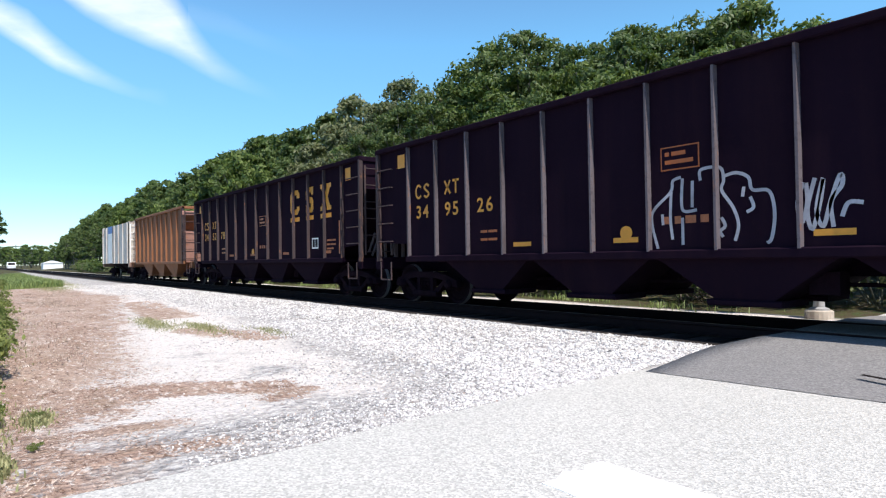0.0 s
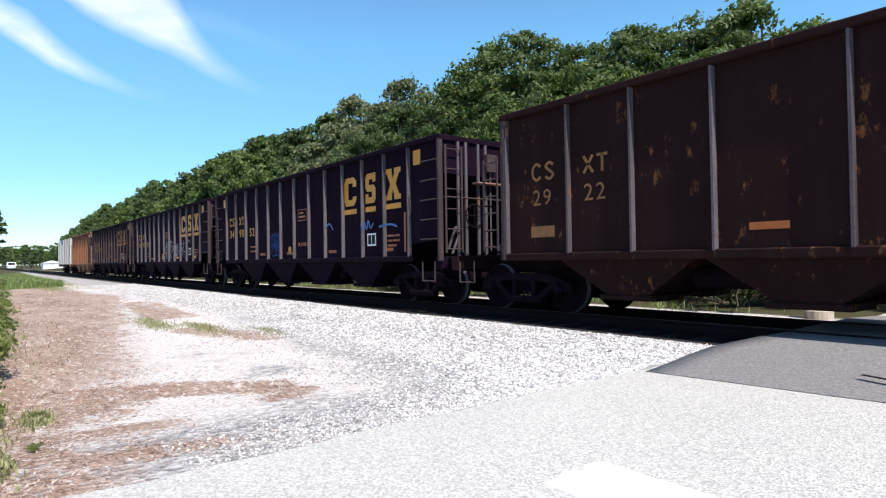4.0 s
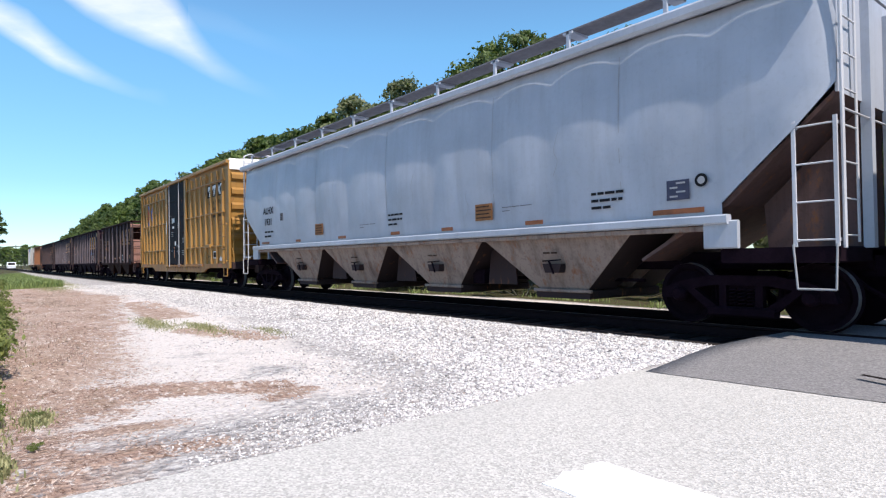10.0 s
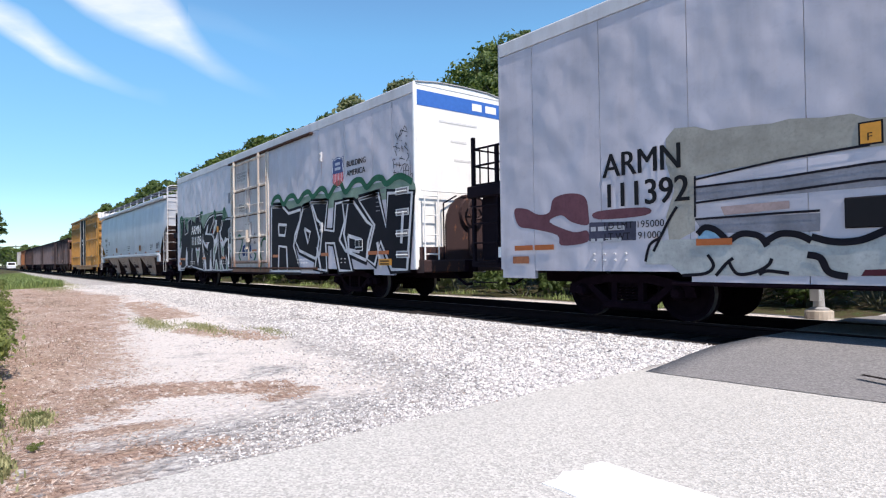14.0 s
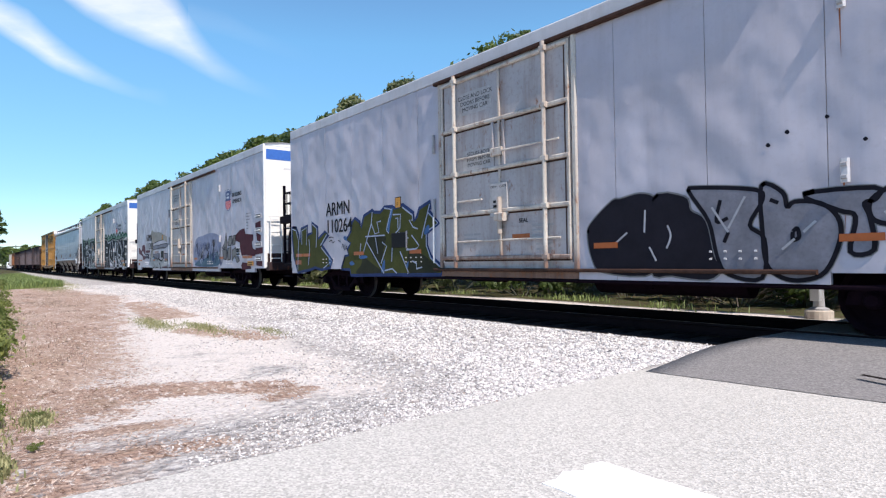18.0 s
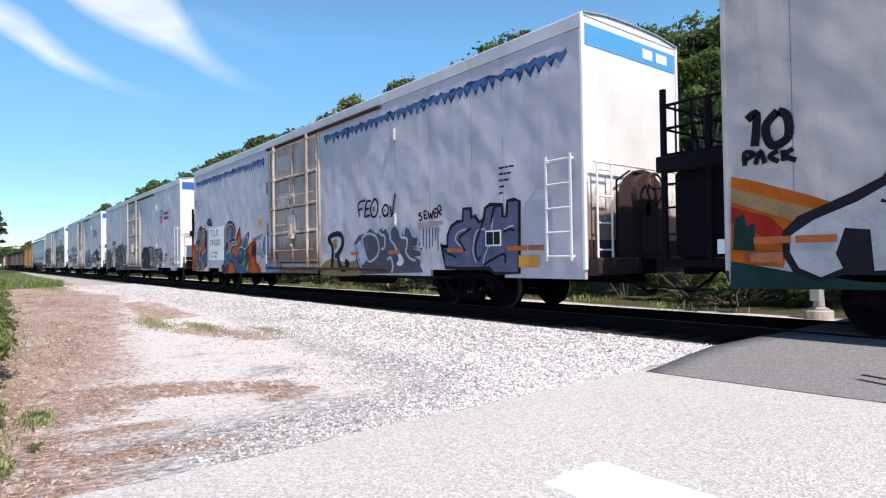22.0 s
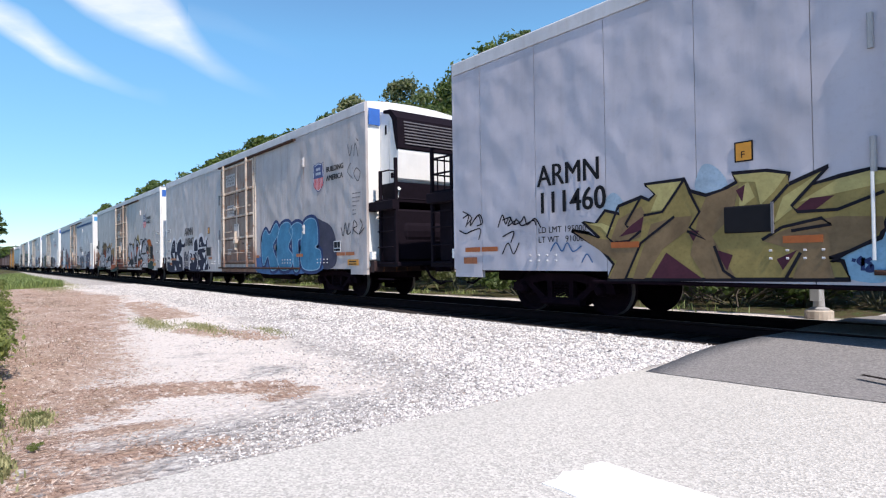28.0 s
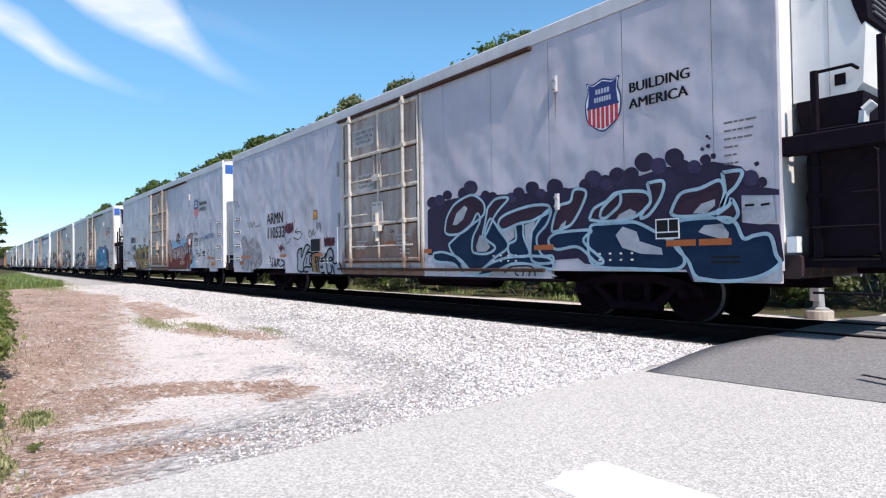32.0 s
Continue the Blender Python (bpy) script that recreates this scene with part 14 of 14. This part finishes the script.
patch(ref_q, 'graffiti_patch', [(9.02, 2.35), (9.01, 2.3), (8.97, 2.28), (8.92, 2.29), (8.88, 2.32), (8.86, 2.37), (8.88, 2.41), (8.92, 2.43), (8.97, 2.43), (9.01, 2.39)], M['sp_plumhaze'], -1.50639, label='round spray cloud', soft=True)
patch(ref_q, 'graffiti_patch', [(9.09, 2.39), (9.09, 2.37), (9.07, 2.35), (9.04, 2.36), (9.02, 2.37), (9.02, 2.4), (9.02, 2.42), (9.04, 2.43), (9.07, 2.43), (9.09, 2.41)], M['sp_plumhaze'], -1.50646, label='round spray cloud', soft=True)
patch(ref_q, 'graffiti_patch', [(9.65, 2.02), (9.63, 1.96), (9.58, 1.93), (9.52, 1.93), (9.46, 1.98), (9.45, 2.04), (9.47, 2.11), (9.52, 2.14), (9.58, 2.13), (9.63, 2.09)], M['sp_plumhaze2'], -1.50653, label='round spray cloud', soft=True)
patch(ref_q, 'graffiti_patch', [(9.75, 1.96), (9.74, 1.92), (9.7, 1.9), (9.67, 1.91), (9.63, 1.94), (9.62, 1.98), (9.64, 2.01), (9.67, 2.03), (9.71, 2.03), (9.74, 2)], M['sp_plumhaze'], -1.50660, label='round spray cloud', soft=True)
patch(ref_q, 'graffiti_patch', [(9.66, 2.21), (9.65, 2.19), (9.63, 2.18), (9.61, 2.18), (9.6, 2.2), (9.59, 2.22), (9.6, 2.23), (9.62, 2.24), (9.64, 2.24), (9.65, 2.23)], M['sp_plumhaze'], -1.50667, label='round spray cloud', soft=True)
patch(ref_q, 'graffiti_patch', [(8.93, 2.51), (8.92, 2.49), (8.91, 2.49), (8.89, 2.49), (8.88, 2.5), (8.87, 2.52), (8.88, 2.53), (8.89, 2.54), (8.91, 2.54), (8.92, 2.52)], M['sp_plumhaze2'], -1.50674, label='round spray cloud', soft=True)
patch(ref_q, 'graffiti_patch', [(9.01, 2.54), (9.01, 2.52), (8.99, 2.51), (8.97, 2.52), (8.96, 2.53), (8.95, 2.55), (8.96, 2.56), (8.97, 2.57), (8.99, 2.57), (9.01, 2.56)], M['sp_plumhaze'], -1.50681, label='round spray cloud', soft=True)
patch(ref_q, 'graffiti_patch', [(9, 2.68), (8.99, 2.66), (8.98, 2.66), (8.97, 2.66), (8.95, 2.67), (8.95, 2.68), (8.96, 2.7), (8.97, 2.7), (8.98, 2.7), (8.99, 2.69)], M['sp_plumhaze'], -1.50688, label='round spray cloud', soft=True)
patch(ref_q, 'graffiti_patch', [(9.03, 2.64), (9.02, 2.63), (9.01, 2.63), (9, 2.63), (8.99, 2.64), (8.99, 2.65), (8.99, 2.66), (9, 2.66), (9.01, 2.66), (9.02, 2.65)], M['sp_plumhaze2'], -1.50695, label='round spray cloud', soft=True)
patch(ref_q, 'graffiti_patch', [(3.27, 1.34), (3.58, 1.52), (3.99, 1.72), (4.2, 1.94), (4.27, 1.78), (4.07, 1.48), (4.02, 1.22), (4.14, 1.14), (4.48, 1.13), (4.71, 1.25), (4.41, 1.46), (4.57, 1.81), (4.82, 1.57), (5.06, 1.27), (4.7, 1.05), (4.09, 0.77), (3.44, 1.12)], M['sp_deepblue'], -1.508, label='deep blue letter filling', soft=True)
patch(ref_q, 'graffiti_patch', [(5.24, 1.65), (5.44, 1.66), (5.47, 1.42), (5.59, 1.09), (5.13, 1.09), (5.06, 1.29), (5.27, 1.38)], M['sp_deepblue'], -1.5083, label='deep blue letter filling', soft=True)
patch(ref_q, 'graffiti_patch', [(5.66, 1.51), (5.92, 1.78), (6.13, 1.88), (6.04, 1.63), (5.79, 1.39), (5.9, 1.08), (6.14, 1.06), (6.11, 0.94), (5.65, 0.99)], M['sp_deepblue'], -1.5086, label='deep blue letter filling', soft=True)
patch(ref_q, 'graffiti_patch', [(6.06, 1.36), (6.27, 1.46), (6.88, 1.48), (6.99, 1.45), (6.82, 1.29), (7.2, 0.98), (7.08, 0.94), (6.71, 1.2), (6.26, 1.17), (6.09, 1.26)], M['sp_deepblue'], -1.5089, label='deep blue letter filling', soft=True)
patch(ref_q, 'graffiti_patch', [(2.73, 1.16), (3.09, 1.18), (3.61, 1.04), (4.09, 0.74), (4.55, 0.93), (5.13, 1.05), (6.02, 1.04), (6.14, 0.83), (5.65, 0.91), (5.12, 0.92), (4.55, 0.73), (3.81, 0.7), (3.44, 0.93), (2.82, 0.99)], M['sp_deepblue'], -1.5092, label='deep blue letter filling', soft=True)
patch(ref_q, 'graffiti_patch', [(6.91, 1.29), (6.98, 1.54), (7.23, 1.56), (7.58, 1.56), (7.86, 1.55), (8.33, 1.29), (8.52, 1.15), (8.61, 0.94), (8.42, 0.83), (7.79, 0.84), (7.03, 0.9)], M['sp_deepblue'], -1.5095, label='deep blue letter filling', soft=False)
patch(ref_q, 'graffiti_patch', [(8.4, 1.33), (8.53, 1.53), (9.17, 1.54), (9.34, 1.46), (9.43, 1.25), (9.57, 1.28), (9.77, 1.28), (9.84, 1.03), (9.88, 0.91), (9.64, 0.75), (9.23, 0.68), (8.79, 0.72), (8.66, 0.96), (8.47, 1.15)], M['sp_deepblue'], -1.5098, label='deep blue letter filling', soft=False)
patch(ref_q, 'graffiti_patch', [(3.15, 1.62), (3.22, 1.9), (3.47, 2.16), (3.85, 2.3), (4.13, 2.31), (4.4, 2.13), (4.39, 1.9), (4.04, 1.72), (3.79, 1.6), (3.58, 1.55), (3.28, 1.55)], M['sp_plumbrown'], -1.511, label='plum-brown letter filling', soft=True)
patch(ref_q, 'graffiti_patch', [(4.51, 2.02), (4.73, 2.18), (5.09, 2.17), (4.84, 1.97), (4.69, 1.83), (4.5, 1.56), (4.34, 1.42), (4.42, 1.72)], M['sp_plumbrown'], -1.5112, label='plum-brown letter filling', soft=True)
patch(ref_q, 'graffiti_patch', [(4.79, 1.68), (4.87, 1.8), (5.15, 1.9), (5.68, 1.98), (6.08, 1.95), (6.08, 1.83), (5.86, 1.76), (5.67, 1.7), (5.35, 1.67), (4.93, 1.57)], M['sp_plumbrown'], -1.5114, label='plum-brown letter filling', soft=True)
patch(ref_q, 'graffiti_patch', [(6.22, 1.76), (6.34, 1.93), (6.57, 1.98), (6.66, 2.17), (6.9, 2.12), (6.81, 1.89), (6.62, 1.62), (6.45, 1.54), (6.16, 1.49)], M['sp_plumbrown'], -1.5116, label='plum-brown letter filling', soft=True)
patch(ref_q, 'graffiti_patch', [(7.17, 1.67), (7.23, 1.82), (7.5, 2.02), (7.57, 1.99), (7.54, 1.85), (7.42, 1.74), (7.27, 1.65)], M['sp_plumbrown'], -1.5118, label='plum-brown letter filling', soft=True)
patch(ref_q, 'graffiti_patch', [(6.96, 1.65), (7.05, 1.82), (7.3, 1.92), (7.51, 2.04), (7.98, 2.01), (8.09, 1.86), (7.98, 1.73), (7.81, 1.64), (7.59, 1.6), (7.23, 1.6)], M['sp_plumbrown'], -1.512, label='plum-brown letter filling', soft=True)
patch(ref_q, 'graffiti_patch', [(8.04, 2.13), (8.3, 2.13), (8.27, 1.92), (8.08, 1.67), (7.92, 1.61), (7.98, 1.73), (8.09, 1.86)], M['sp_plumbrown'], -1.5122, label='plum-brown letter filling', soft=True)
patch(ref_q, 'graffiti_patch', [(8.41, 1.64), (8.46, 1.78), (8.59, 1.93), (8.87, 1.97), (9.14, 2.05), (9.21, 1.89), (9.18, 1.7), (9, 1.6), (8.58, 1.59)], M['sp_plumbrown'], -1.5124, label='plum-brown letter filling', soft=True)
patch(ref_q, 'graffiti_patch', [(9.18, 2.15), (9.43, 2.14), (9.37, 1.96), (9.24, 1.84), (9.15, 1.69), (9.21, 1.89)], M['sp_plumbrown'], -1.5126, label='plum-brown letter filling', soft=True)
patch(ref_q, 'graffiti_patch', [(9.06, 1.57), (9.26, 1.7), (9.3, 1.78), (9.38, 1.58), (9.25, 1.47)], M['sp_plumbrown'], -1.5128, label='plum-brown letter filling', soft=True)
strokes(ref_q, 'graffiti_stroke', [[(3.28, 1.34), (3.59, 1.52), (4, 1.72), (4.2, 1.94), (4.28, 1.78), (4.07, 1.48), (4.03, 1.22), (4.14, 1.14), (4.49, 1.13), (4.71, 1.25), (4.42, 1.46), (4.58, 1.81), (4.83, 1.57), (5.07, 1.27), (4.71, 1.05), (4.1, 0.77), (3.45, 1.12), (3.28, 1.34)], [(5.25, 1.65), (5.45, 1.66), (5.47, 1.42), (5.6, 1.09), (5.13, 1.09), (5.07, 1.29), (5.27, 1.38), (5.25, 1.65)], [(5.67, 1.51), (5.93, 1.78), (6.14, 1.88), (6.04, 1.63), (5.79, 1.39), (5.91, 1.08), (6.15, 1.06), (6.12, 0.94), (5.66, 0.99), (5.67, 1.51)], [(6.07, 1.36), (6.28, 1.46), (6.89, 1.48), (6.99, 1.45), (6.83, 1.29), (7.21, 0.98), (7.08, 0.94), (6.72, 1.2), (6.27, 1.17), (6.09, 1.26), (6.07, 1.36)], [(2.74, 1.16), (3.1, 1.18), (3.62, 1.04), (4.1, 0.74), (4.56, 0.93), (5.13, 1.05), (6.03, 1.04), (6.14, 0.83), (5.66, 0.91), (5.13, 0.92), (4.55, 0.73), (3.81, 0.7), (3.44, 0.93), (2.82, 0.99), (2.74, 1.16)], [(6.92, 1.29), (6.99, 1.54), (7.23, 1.56), (7.59, 1.56), (7.87, 1.54), (8.33, 1.29), (8.52, 1.15), (8.61, 0.94), (8.42, 0.83), (7.79, 0.84), (7.03, 0.9), (6.92, 1.29)], [(8.41, 1.33), (8.53, 1.53), (9.17, 1.54), (9.34, 1.46), (9.44, 1.25), (9.58, 1.28), (9.77, 1.28), (9.84, 1.03), (9.88, 0.91), (9.64, 0.75), (9.24, 0.68), (8.8, 0.72), (8.66, 0.96), (8.48, 1.15), (8.41, 1.33)], [(3.16, 1.62), (3.23, 1.9), (3.47, 2.16), (3.85, 2.3), (4.13, 2.31), (4.4, 2.13), (4.39, 1.9), (4.04, 1.72), (3.8, 1.6), (3.59, 1.55), (3.29, 1.55), (3.16, 1.62)], [(4.51, 2.02), (4.74, 2.18), (5.09, 2.17), (4.84, 1.97), (4.69, 1.83), (4.5, 1.56), (4.34, 1.42), (4.43, 1.72), (4.51, 2.02)], [(4.8, 1.68), (4.87, 1.8), (5.15, 1.9), (5.68, 1.98), (6.08, 1.95), (6.08, 1.83), (5.86, 1.76), (5.67, 1.7), (5.35, 1.67), (4.94, 1.57), (4.8, 1.68)], [(6.22, 1.76), (6.34, 1.93), (6.57, 1.98), (6.66, 2.17), (6.9, 2.12), (6.82, 1.89), (6.62, 1.62), (6.45, 1.54), (6.16, 1.49), (6.22, 1.76)], [(7.17, 1.67), (7.23, 1.82), (7.5, 2.02), (7.57, 1.99), (7.55, 1.85), (7.42, 1.74), (7.27, 1.65), (7.17, 1.67)], [(6.96, 1.65), (7.06, 1.82), (7.3, 1.92), (7.51, 2.04), (7.98, 2.01), (8.09, 1.86), (7.98, 1.73), (7.81, 1.64), (7.59, 1.6), (7.24, 1.6), (6.96, 1.65)], [(8.04, 2.13), (8.3, 2.13), (8.27, 1.92), (8.08, 1.67), (7.92, 1.61), (7.98, 1.73), (8.09, 1.86), (8.04, 2.13)], [(8.41, 1.64), (8.47, 1.78), (8.59, 1.93), (8.87, 1.97), (9.14, 2.05), (9.21, 1.89), (9.18, 1.7), (9, 1.6), (8.58, 1.59), (8.41, 1.64)], [(9.18, 2.15), (9.44, 2.14), (9.37, 1.96), (9.24, 1.84), (9.15, 1.68), (9.21, 1.89), (9.18, 2.15)], [(9.06, 1.57), (9.26, 1.7), (9.3, 1.78), (9.38, 1.58), (9.25, 1.47), (9.06, 1.57)]], 0.05, M['sp_icy'], -1.5145, label='pale blue letter edge', soft=True)
patch(ref_q, 'graffiti_patch', [(3.42, 1.75), (3.56, 1.99), (3.81, 2.13), (3.91, 2.07), (3.76, 1.84), (3.55, 1.74)], M['sp_palewhite'], -1.517, label='pale letter opening', soft=False)
patch(ref_q, 'graffiti_patch', [(4.15, 1.27), (4.27, 1.5), (4.39, 1.47), (4.57, 1.26), (4.46, 1.17), (4.19, 1.17)], M['sp_palewhite'], -1.517, label='pale letter opening', soft=False)
patch(ref_q, 'graffiti_patch', [(5.5, 1.64), (5.77, 1.69), (5.67, 1.51), (5.6, 1.18), (5.51, 1.42)], M['sp_palewhite'], -1.517, label='pale letter opening', soft=False)
patch(ref_q, 'graffiti_patch', [(6.28, 1.48), (6.35, 1.59), (6.48, 1.67), (6.44, 1.54)], M['sp_palewhite'], -1.517, label='pale letter opening', soft=False)
patch(ref_q, 'graffiti_patch', [(4.87, 1.57), (5.23, 1.62), (5.24, 1.42), (5.04, 1.32)], M['sp_palewhite'], -1.517, label='pale letter opening', soft=False)
patch(ref_q, 'graffiti_patch', [(7.44, 1.57), (7.53, 1.69), (7.73, 1.77), (7.84, 1.71), (7.76, 1.6)], M['sp_palewhite'], -1.517, label='pale letter opening', soft=False)
patch(ref_q, 'graffiti_patch', [(8.75, 1.63), (8.87, 1.75), (9.07, 1.8), (9.07, 1.71), (8.93, 1.61)], M['sp_palewhite'], -1.517, label='pale letter opening', soft=False)
patch(ref_q, 'graffiti_patch', [(7.46, 1.37), (7.59, 1.5), (7.84, 1.41), (7.89, 1.26), (8.25, 1.15), (8.27, 1.05), (7.91, 1.07), (7.58, 1.17)], M['sp_palewhite'], -1.517, label='pale letter opening', soft=False)
patch(ref_q, 'graffiti_patch', [(8.82, 1.36), (8.91, 1.45), (9.16, 1.46), (9.25, 1.33), (9.24, 1.25), (9.12, 1.26), (8.95, 1.31)], M['sp_palewhite'], -1.517, label='pale letter opening', soft=False)
patch(ref_q, 'graffiti_patch', [(9.44, 1.79), (9.82, 1.78), (9.86, 1.43), (9.66, 1.42), (9.43, 1.46)], M['sp_palewhite'], -1.517, label='pale letter opening', soft=False)
patch(ref_q, 'graffiti_patch', [(8.66, 0.9), (8.8, 0.74), (9.24, 0.68), (9.64, 0.75), (9.91, 0.95), (9.91, 0.68), (8.75, 0.66)], M['sp_palewhite'], -1.517, label='pale letter opening', soft=False)
patch(ref_q, 'graffiti_patch', [(3.66, 0.93), (3.78, 0.7), (4.1, 0.71), (4.02, 0.79)], M['sp_palewhite'], -1.517, label='pale letter opening', soft=False)
patch(ref_q, 'graffiti_patch', [(4.48, 0.69), (4.85, 0.86), (5.27, 0.91), (5.91, 0.86), (6.26, 0.7)], M['sp_palewhite'], -1.517, label='pale letter opening', soft=False)
strokes(ref_q, 'graffiti_stroke', [[(5.27, 0.84), (5.24, 0.75), (5.33, 0.7)], [(5.41, 0.85), (5.45, 0.78), (5.43, 0.7)], [(5.56, 0.83), (5.61, 0.76), (5.58, 0.7)], [(9.47, 1.68), (9.59, 1.68)], [(9.67, 1.67), (9.78, 1.68)], [(4.96, 0.75), (5.08, 0.85), (5.27, 0.88), (5.66, 0.87), (5.75, 0.7)]], 0.03, M['sp_black'], -1.519, label='black brush line', soft=True)
spray('sp_tagwhite', (0.34, 0.34, 0.38))
strokes(hop_d, 'graffiti_stroke', [[(0.13, 1.14), (0.04, 1.5), (0.07, 1.72), (0.35, 1.97), (0.39, 2.13), (0.52, 2.17)], [(0.36, 1.97), (0.34, 1.59), (0.37, 1.27)], [(0.21, 1.65), (0.22, 1.49)], [(0.54, 2.15), (0.52, 1.78), (0.57, 1.67), (0.75, 1.68)], [(0.53, 1.58), (0.53, 1.19)], [(0.69, 2.1), (0.68, 1.72)], [(0.81, 2.09), (0.82, 2.24), (1.09, 2.24), (1.14, 2.06), (1.11, 1.92), (1.26, 1.68), (1.33, 1.44), (1.28, 1.22)], [(1.14, 2.11), (1.31, 2.14), (1.47, 2.06), (1.52, 1.89), (1.73, 1.85), (1.79, 1.56), (1.75, 1.25), (1.69, 1.18)], [(1.41, 1.94), (1.39, 1.81)], [(1.49, 1.8), (1.53, 1.66), (1.44, 1.6)], [(1.1, 1.55), (1.15, 1.43), (1.08, 1.36), (1.12, 1.28)]], 0.045, M['sp_tagwhite'], -1.42, label='white outline tag', soft=True)
strokes(hop_d, 'graffiti_stroke', [[(2.13, 1.92), (2.06, 1.67), (2.1, 1.41), (2.17, 1.66), (2.16, 1.91)], [(2.26, 1.96), (2.17, 1.58), (2.22, 1.33), (2.31, 1.65), (2.35, 1.95), (2.27, 1.57), (2.34, 1.36), (2.42, 1.65), (2.53, 1.97), (2.55, 1.85), (2.43, 1.65), (2.45, 1.35)], [(2.54, 1.47), (2.61, 1.63), (2.76, 1.62)]], 0.05, M['sp_tagwhite'], -1.42, label='white scribbled tag', soft=True)
strokes(hop_d, 'graffiti_stroke', [[(3.07, 2.12), (3.13, 1.87), (3.15, 1.64)], [(3.29, 2.01), (3.13, 1.84), (3.26, 1.59), (3.38, 1.41)], [(3.38, 1.81), (3.33, 1.66), (3.37, 1.6), (3.42, 1.72), (3.38, 1.81)], [(3.42, 1.96), (3.69, 1.97)], [(3.52, 2.1), (3.56, 1.64), (3.63, 1.26)], [(3.51, 1.57), (3.76, 1.59)]], 0.035, M['sp_tagwhite'], -1.42, label='thin white tag', soft=True)
strokes(hop_d, 'graffiti_stroke', [[(4.24, 1.88), (4.29, 2.05), (4.37, 2.09), (4.45, 2.05), (4.47, 1.96)], [(4.47, 2.02), (4.56, 2.1), (4.63, 2.04), (4.66, 1.9)]], 0.025, M['sp_tagwhite'], -1.42, label='thin white loops', soft=True)
strokes(hop_e, 'graffiti_stroke', [[(4.19, 1.98), (4.24, 1.79), (4.36, 2.01), (4.47, 1.82), (4.55, 2.04), (4.66, 1.85), (4.8, 1.97)], [(2.23, 1.98), (2.46, 2.07), (2.68, 1.9)], [(5.06, 1.86), (5.55, 1.9), (5.86, 1.83)]], 0.05, M['sp_blue'], -1.512, label='faint blue tag', soft=True)
strokes(hop_e, 'graffiti_stroke', [[(-1.93, 1.5), (-1.82, 1.97), (-1.73, 1.49), (-1.62, 2.04), (-1.57, 1.44), (-1.47, 2.06), (-1.41, 1.39), (-1.29, 2), (-1.25, 1.46), (-1.13, 1.9)], [(-1.88, 1.32), (-1.68, 1.66), (-1.55, 1.23), (-1.4, 1.72), (-1.28, 1.26), (-1.12, 1.66)], [(-1.97, 1.85), (-1.58, 1.95), (-1.09, 1.82)], [(-1.89, 1.58), (-1.49, 1.6), (-1.1, 1.5)], [(-1.83, 1.22), (-1.46, 1.24), (-1.15, 1.2)]], 0.05, M['sp_blue2'], -1.418, label='tangled blue tag', soft=True)
strokes(box_h, 'graffiti_stroke', [[(-4.54, 1.22), (-4.37, 1.54), (-4.14, 1.59), (-4.01, 1.21), (-4.23, 0.95), (-4.38, 1.33), (-3.78, 1.62), (-3.65, 1.2), (-3.94, 0.9), (-3.51, 1.4), (-3.3, 1.6), (-3.24, 1.19), (-3.52, 0.79), (-3.06, 0.89)], [(-2.99, 0.89), (-3.38, 1.05), (-3.73, 0.9)]], 0.03, M['sp_black'], -1.425, label='looping black tag', soft=True)
strokes(box_h, 'graffiti_stroke', [[(-0.95, 1.72), (-0.86, 1.59), (-0.73, 1.74), (-0.64, 1.62), (-0.51, 1.73)], [(0.19, 1.82), (0.3, 1.92), (0.33, 1.77), (0.41, 1.88), (0.47, 1.8), (0.64, 1.85)], [(0.13, 1.56), (0.26, 1.63), (0.36, 1.51), (0.47, 1.63), (0.67, 1.56)]], 0.03, M['sp_chalk'], -1.495, label='white chalk tag', soft=True)


# ---- movement ----
SPEED = (126.2291, 7.6661, -0.2037, -0.0813, -1.7005, -0.5145, 1.5543)


def run(t):
    """Metres that the train has gone at t seconds, counted from the clip's middle."""
    q = (t - 16) / 16
    return sum(c * q ** (i + 1) for i, c in enumerate(SPEED))


def motions():
    for car, u in CARS:
        walk(car, [(t, pose(u - run(t), TRACK_Y, RAIL)) for t in range(0, 33)])
    # all wheels roll alike, so each place on a bogie shares one set of keys
    for s, wheels in WHEELSETS.items():
        rows = [(i / 15, pose(s * 0.9, 0, 0.46, 0, -math.degrees(run(i / 15) / 0.46), 0)) for i in range(0, 481)]
        walk(wheels[0], rows)
        src = wheels[0].animation_data
        for w in wheels[1:]:
            w.rotation_mode = "QUATERNION"
            w.animation_data_create()
            w.animation_data.action = src.action
            w.animation_data.action_slot = src.action_slot


motions()
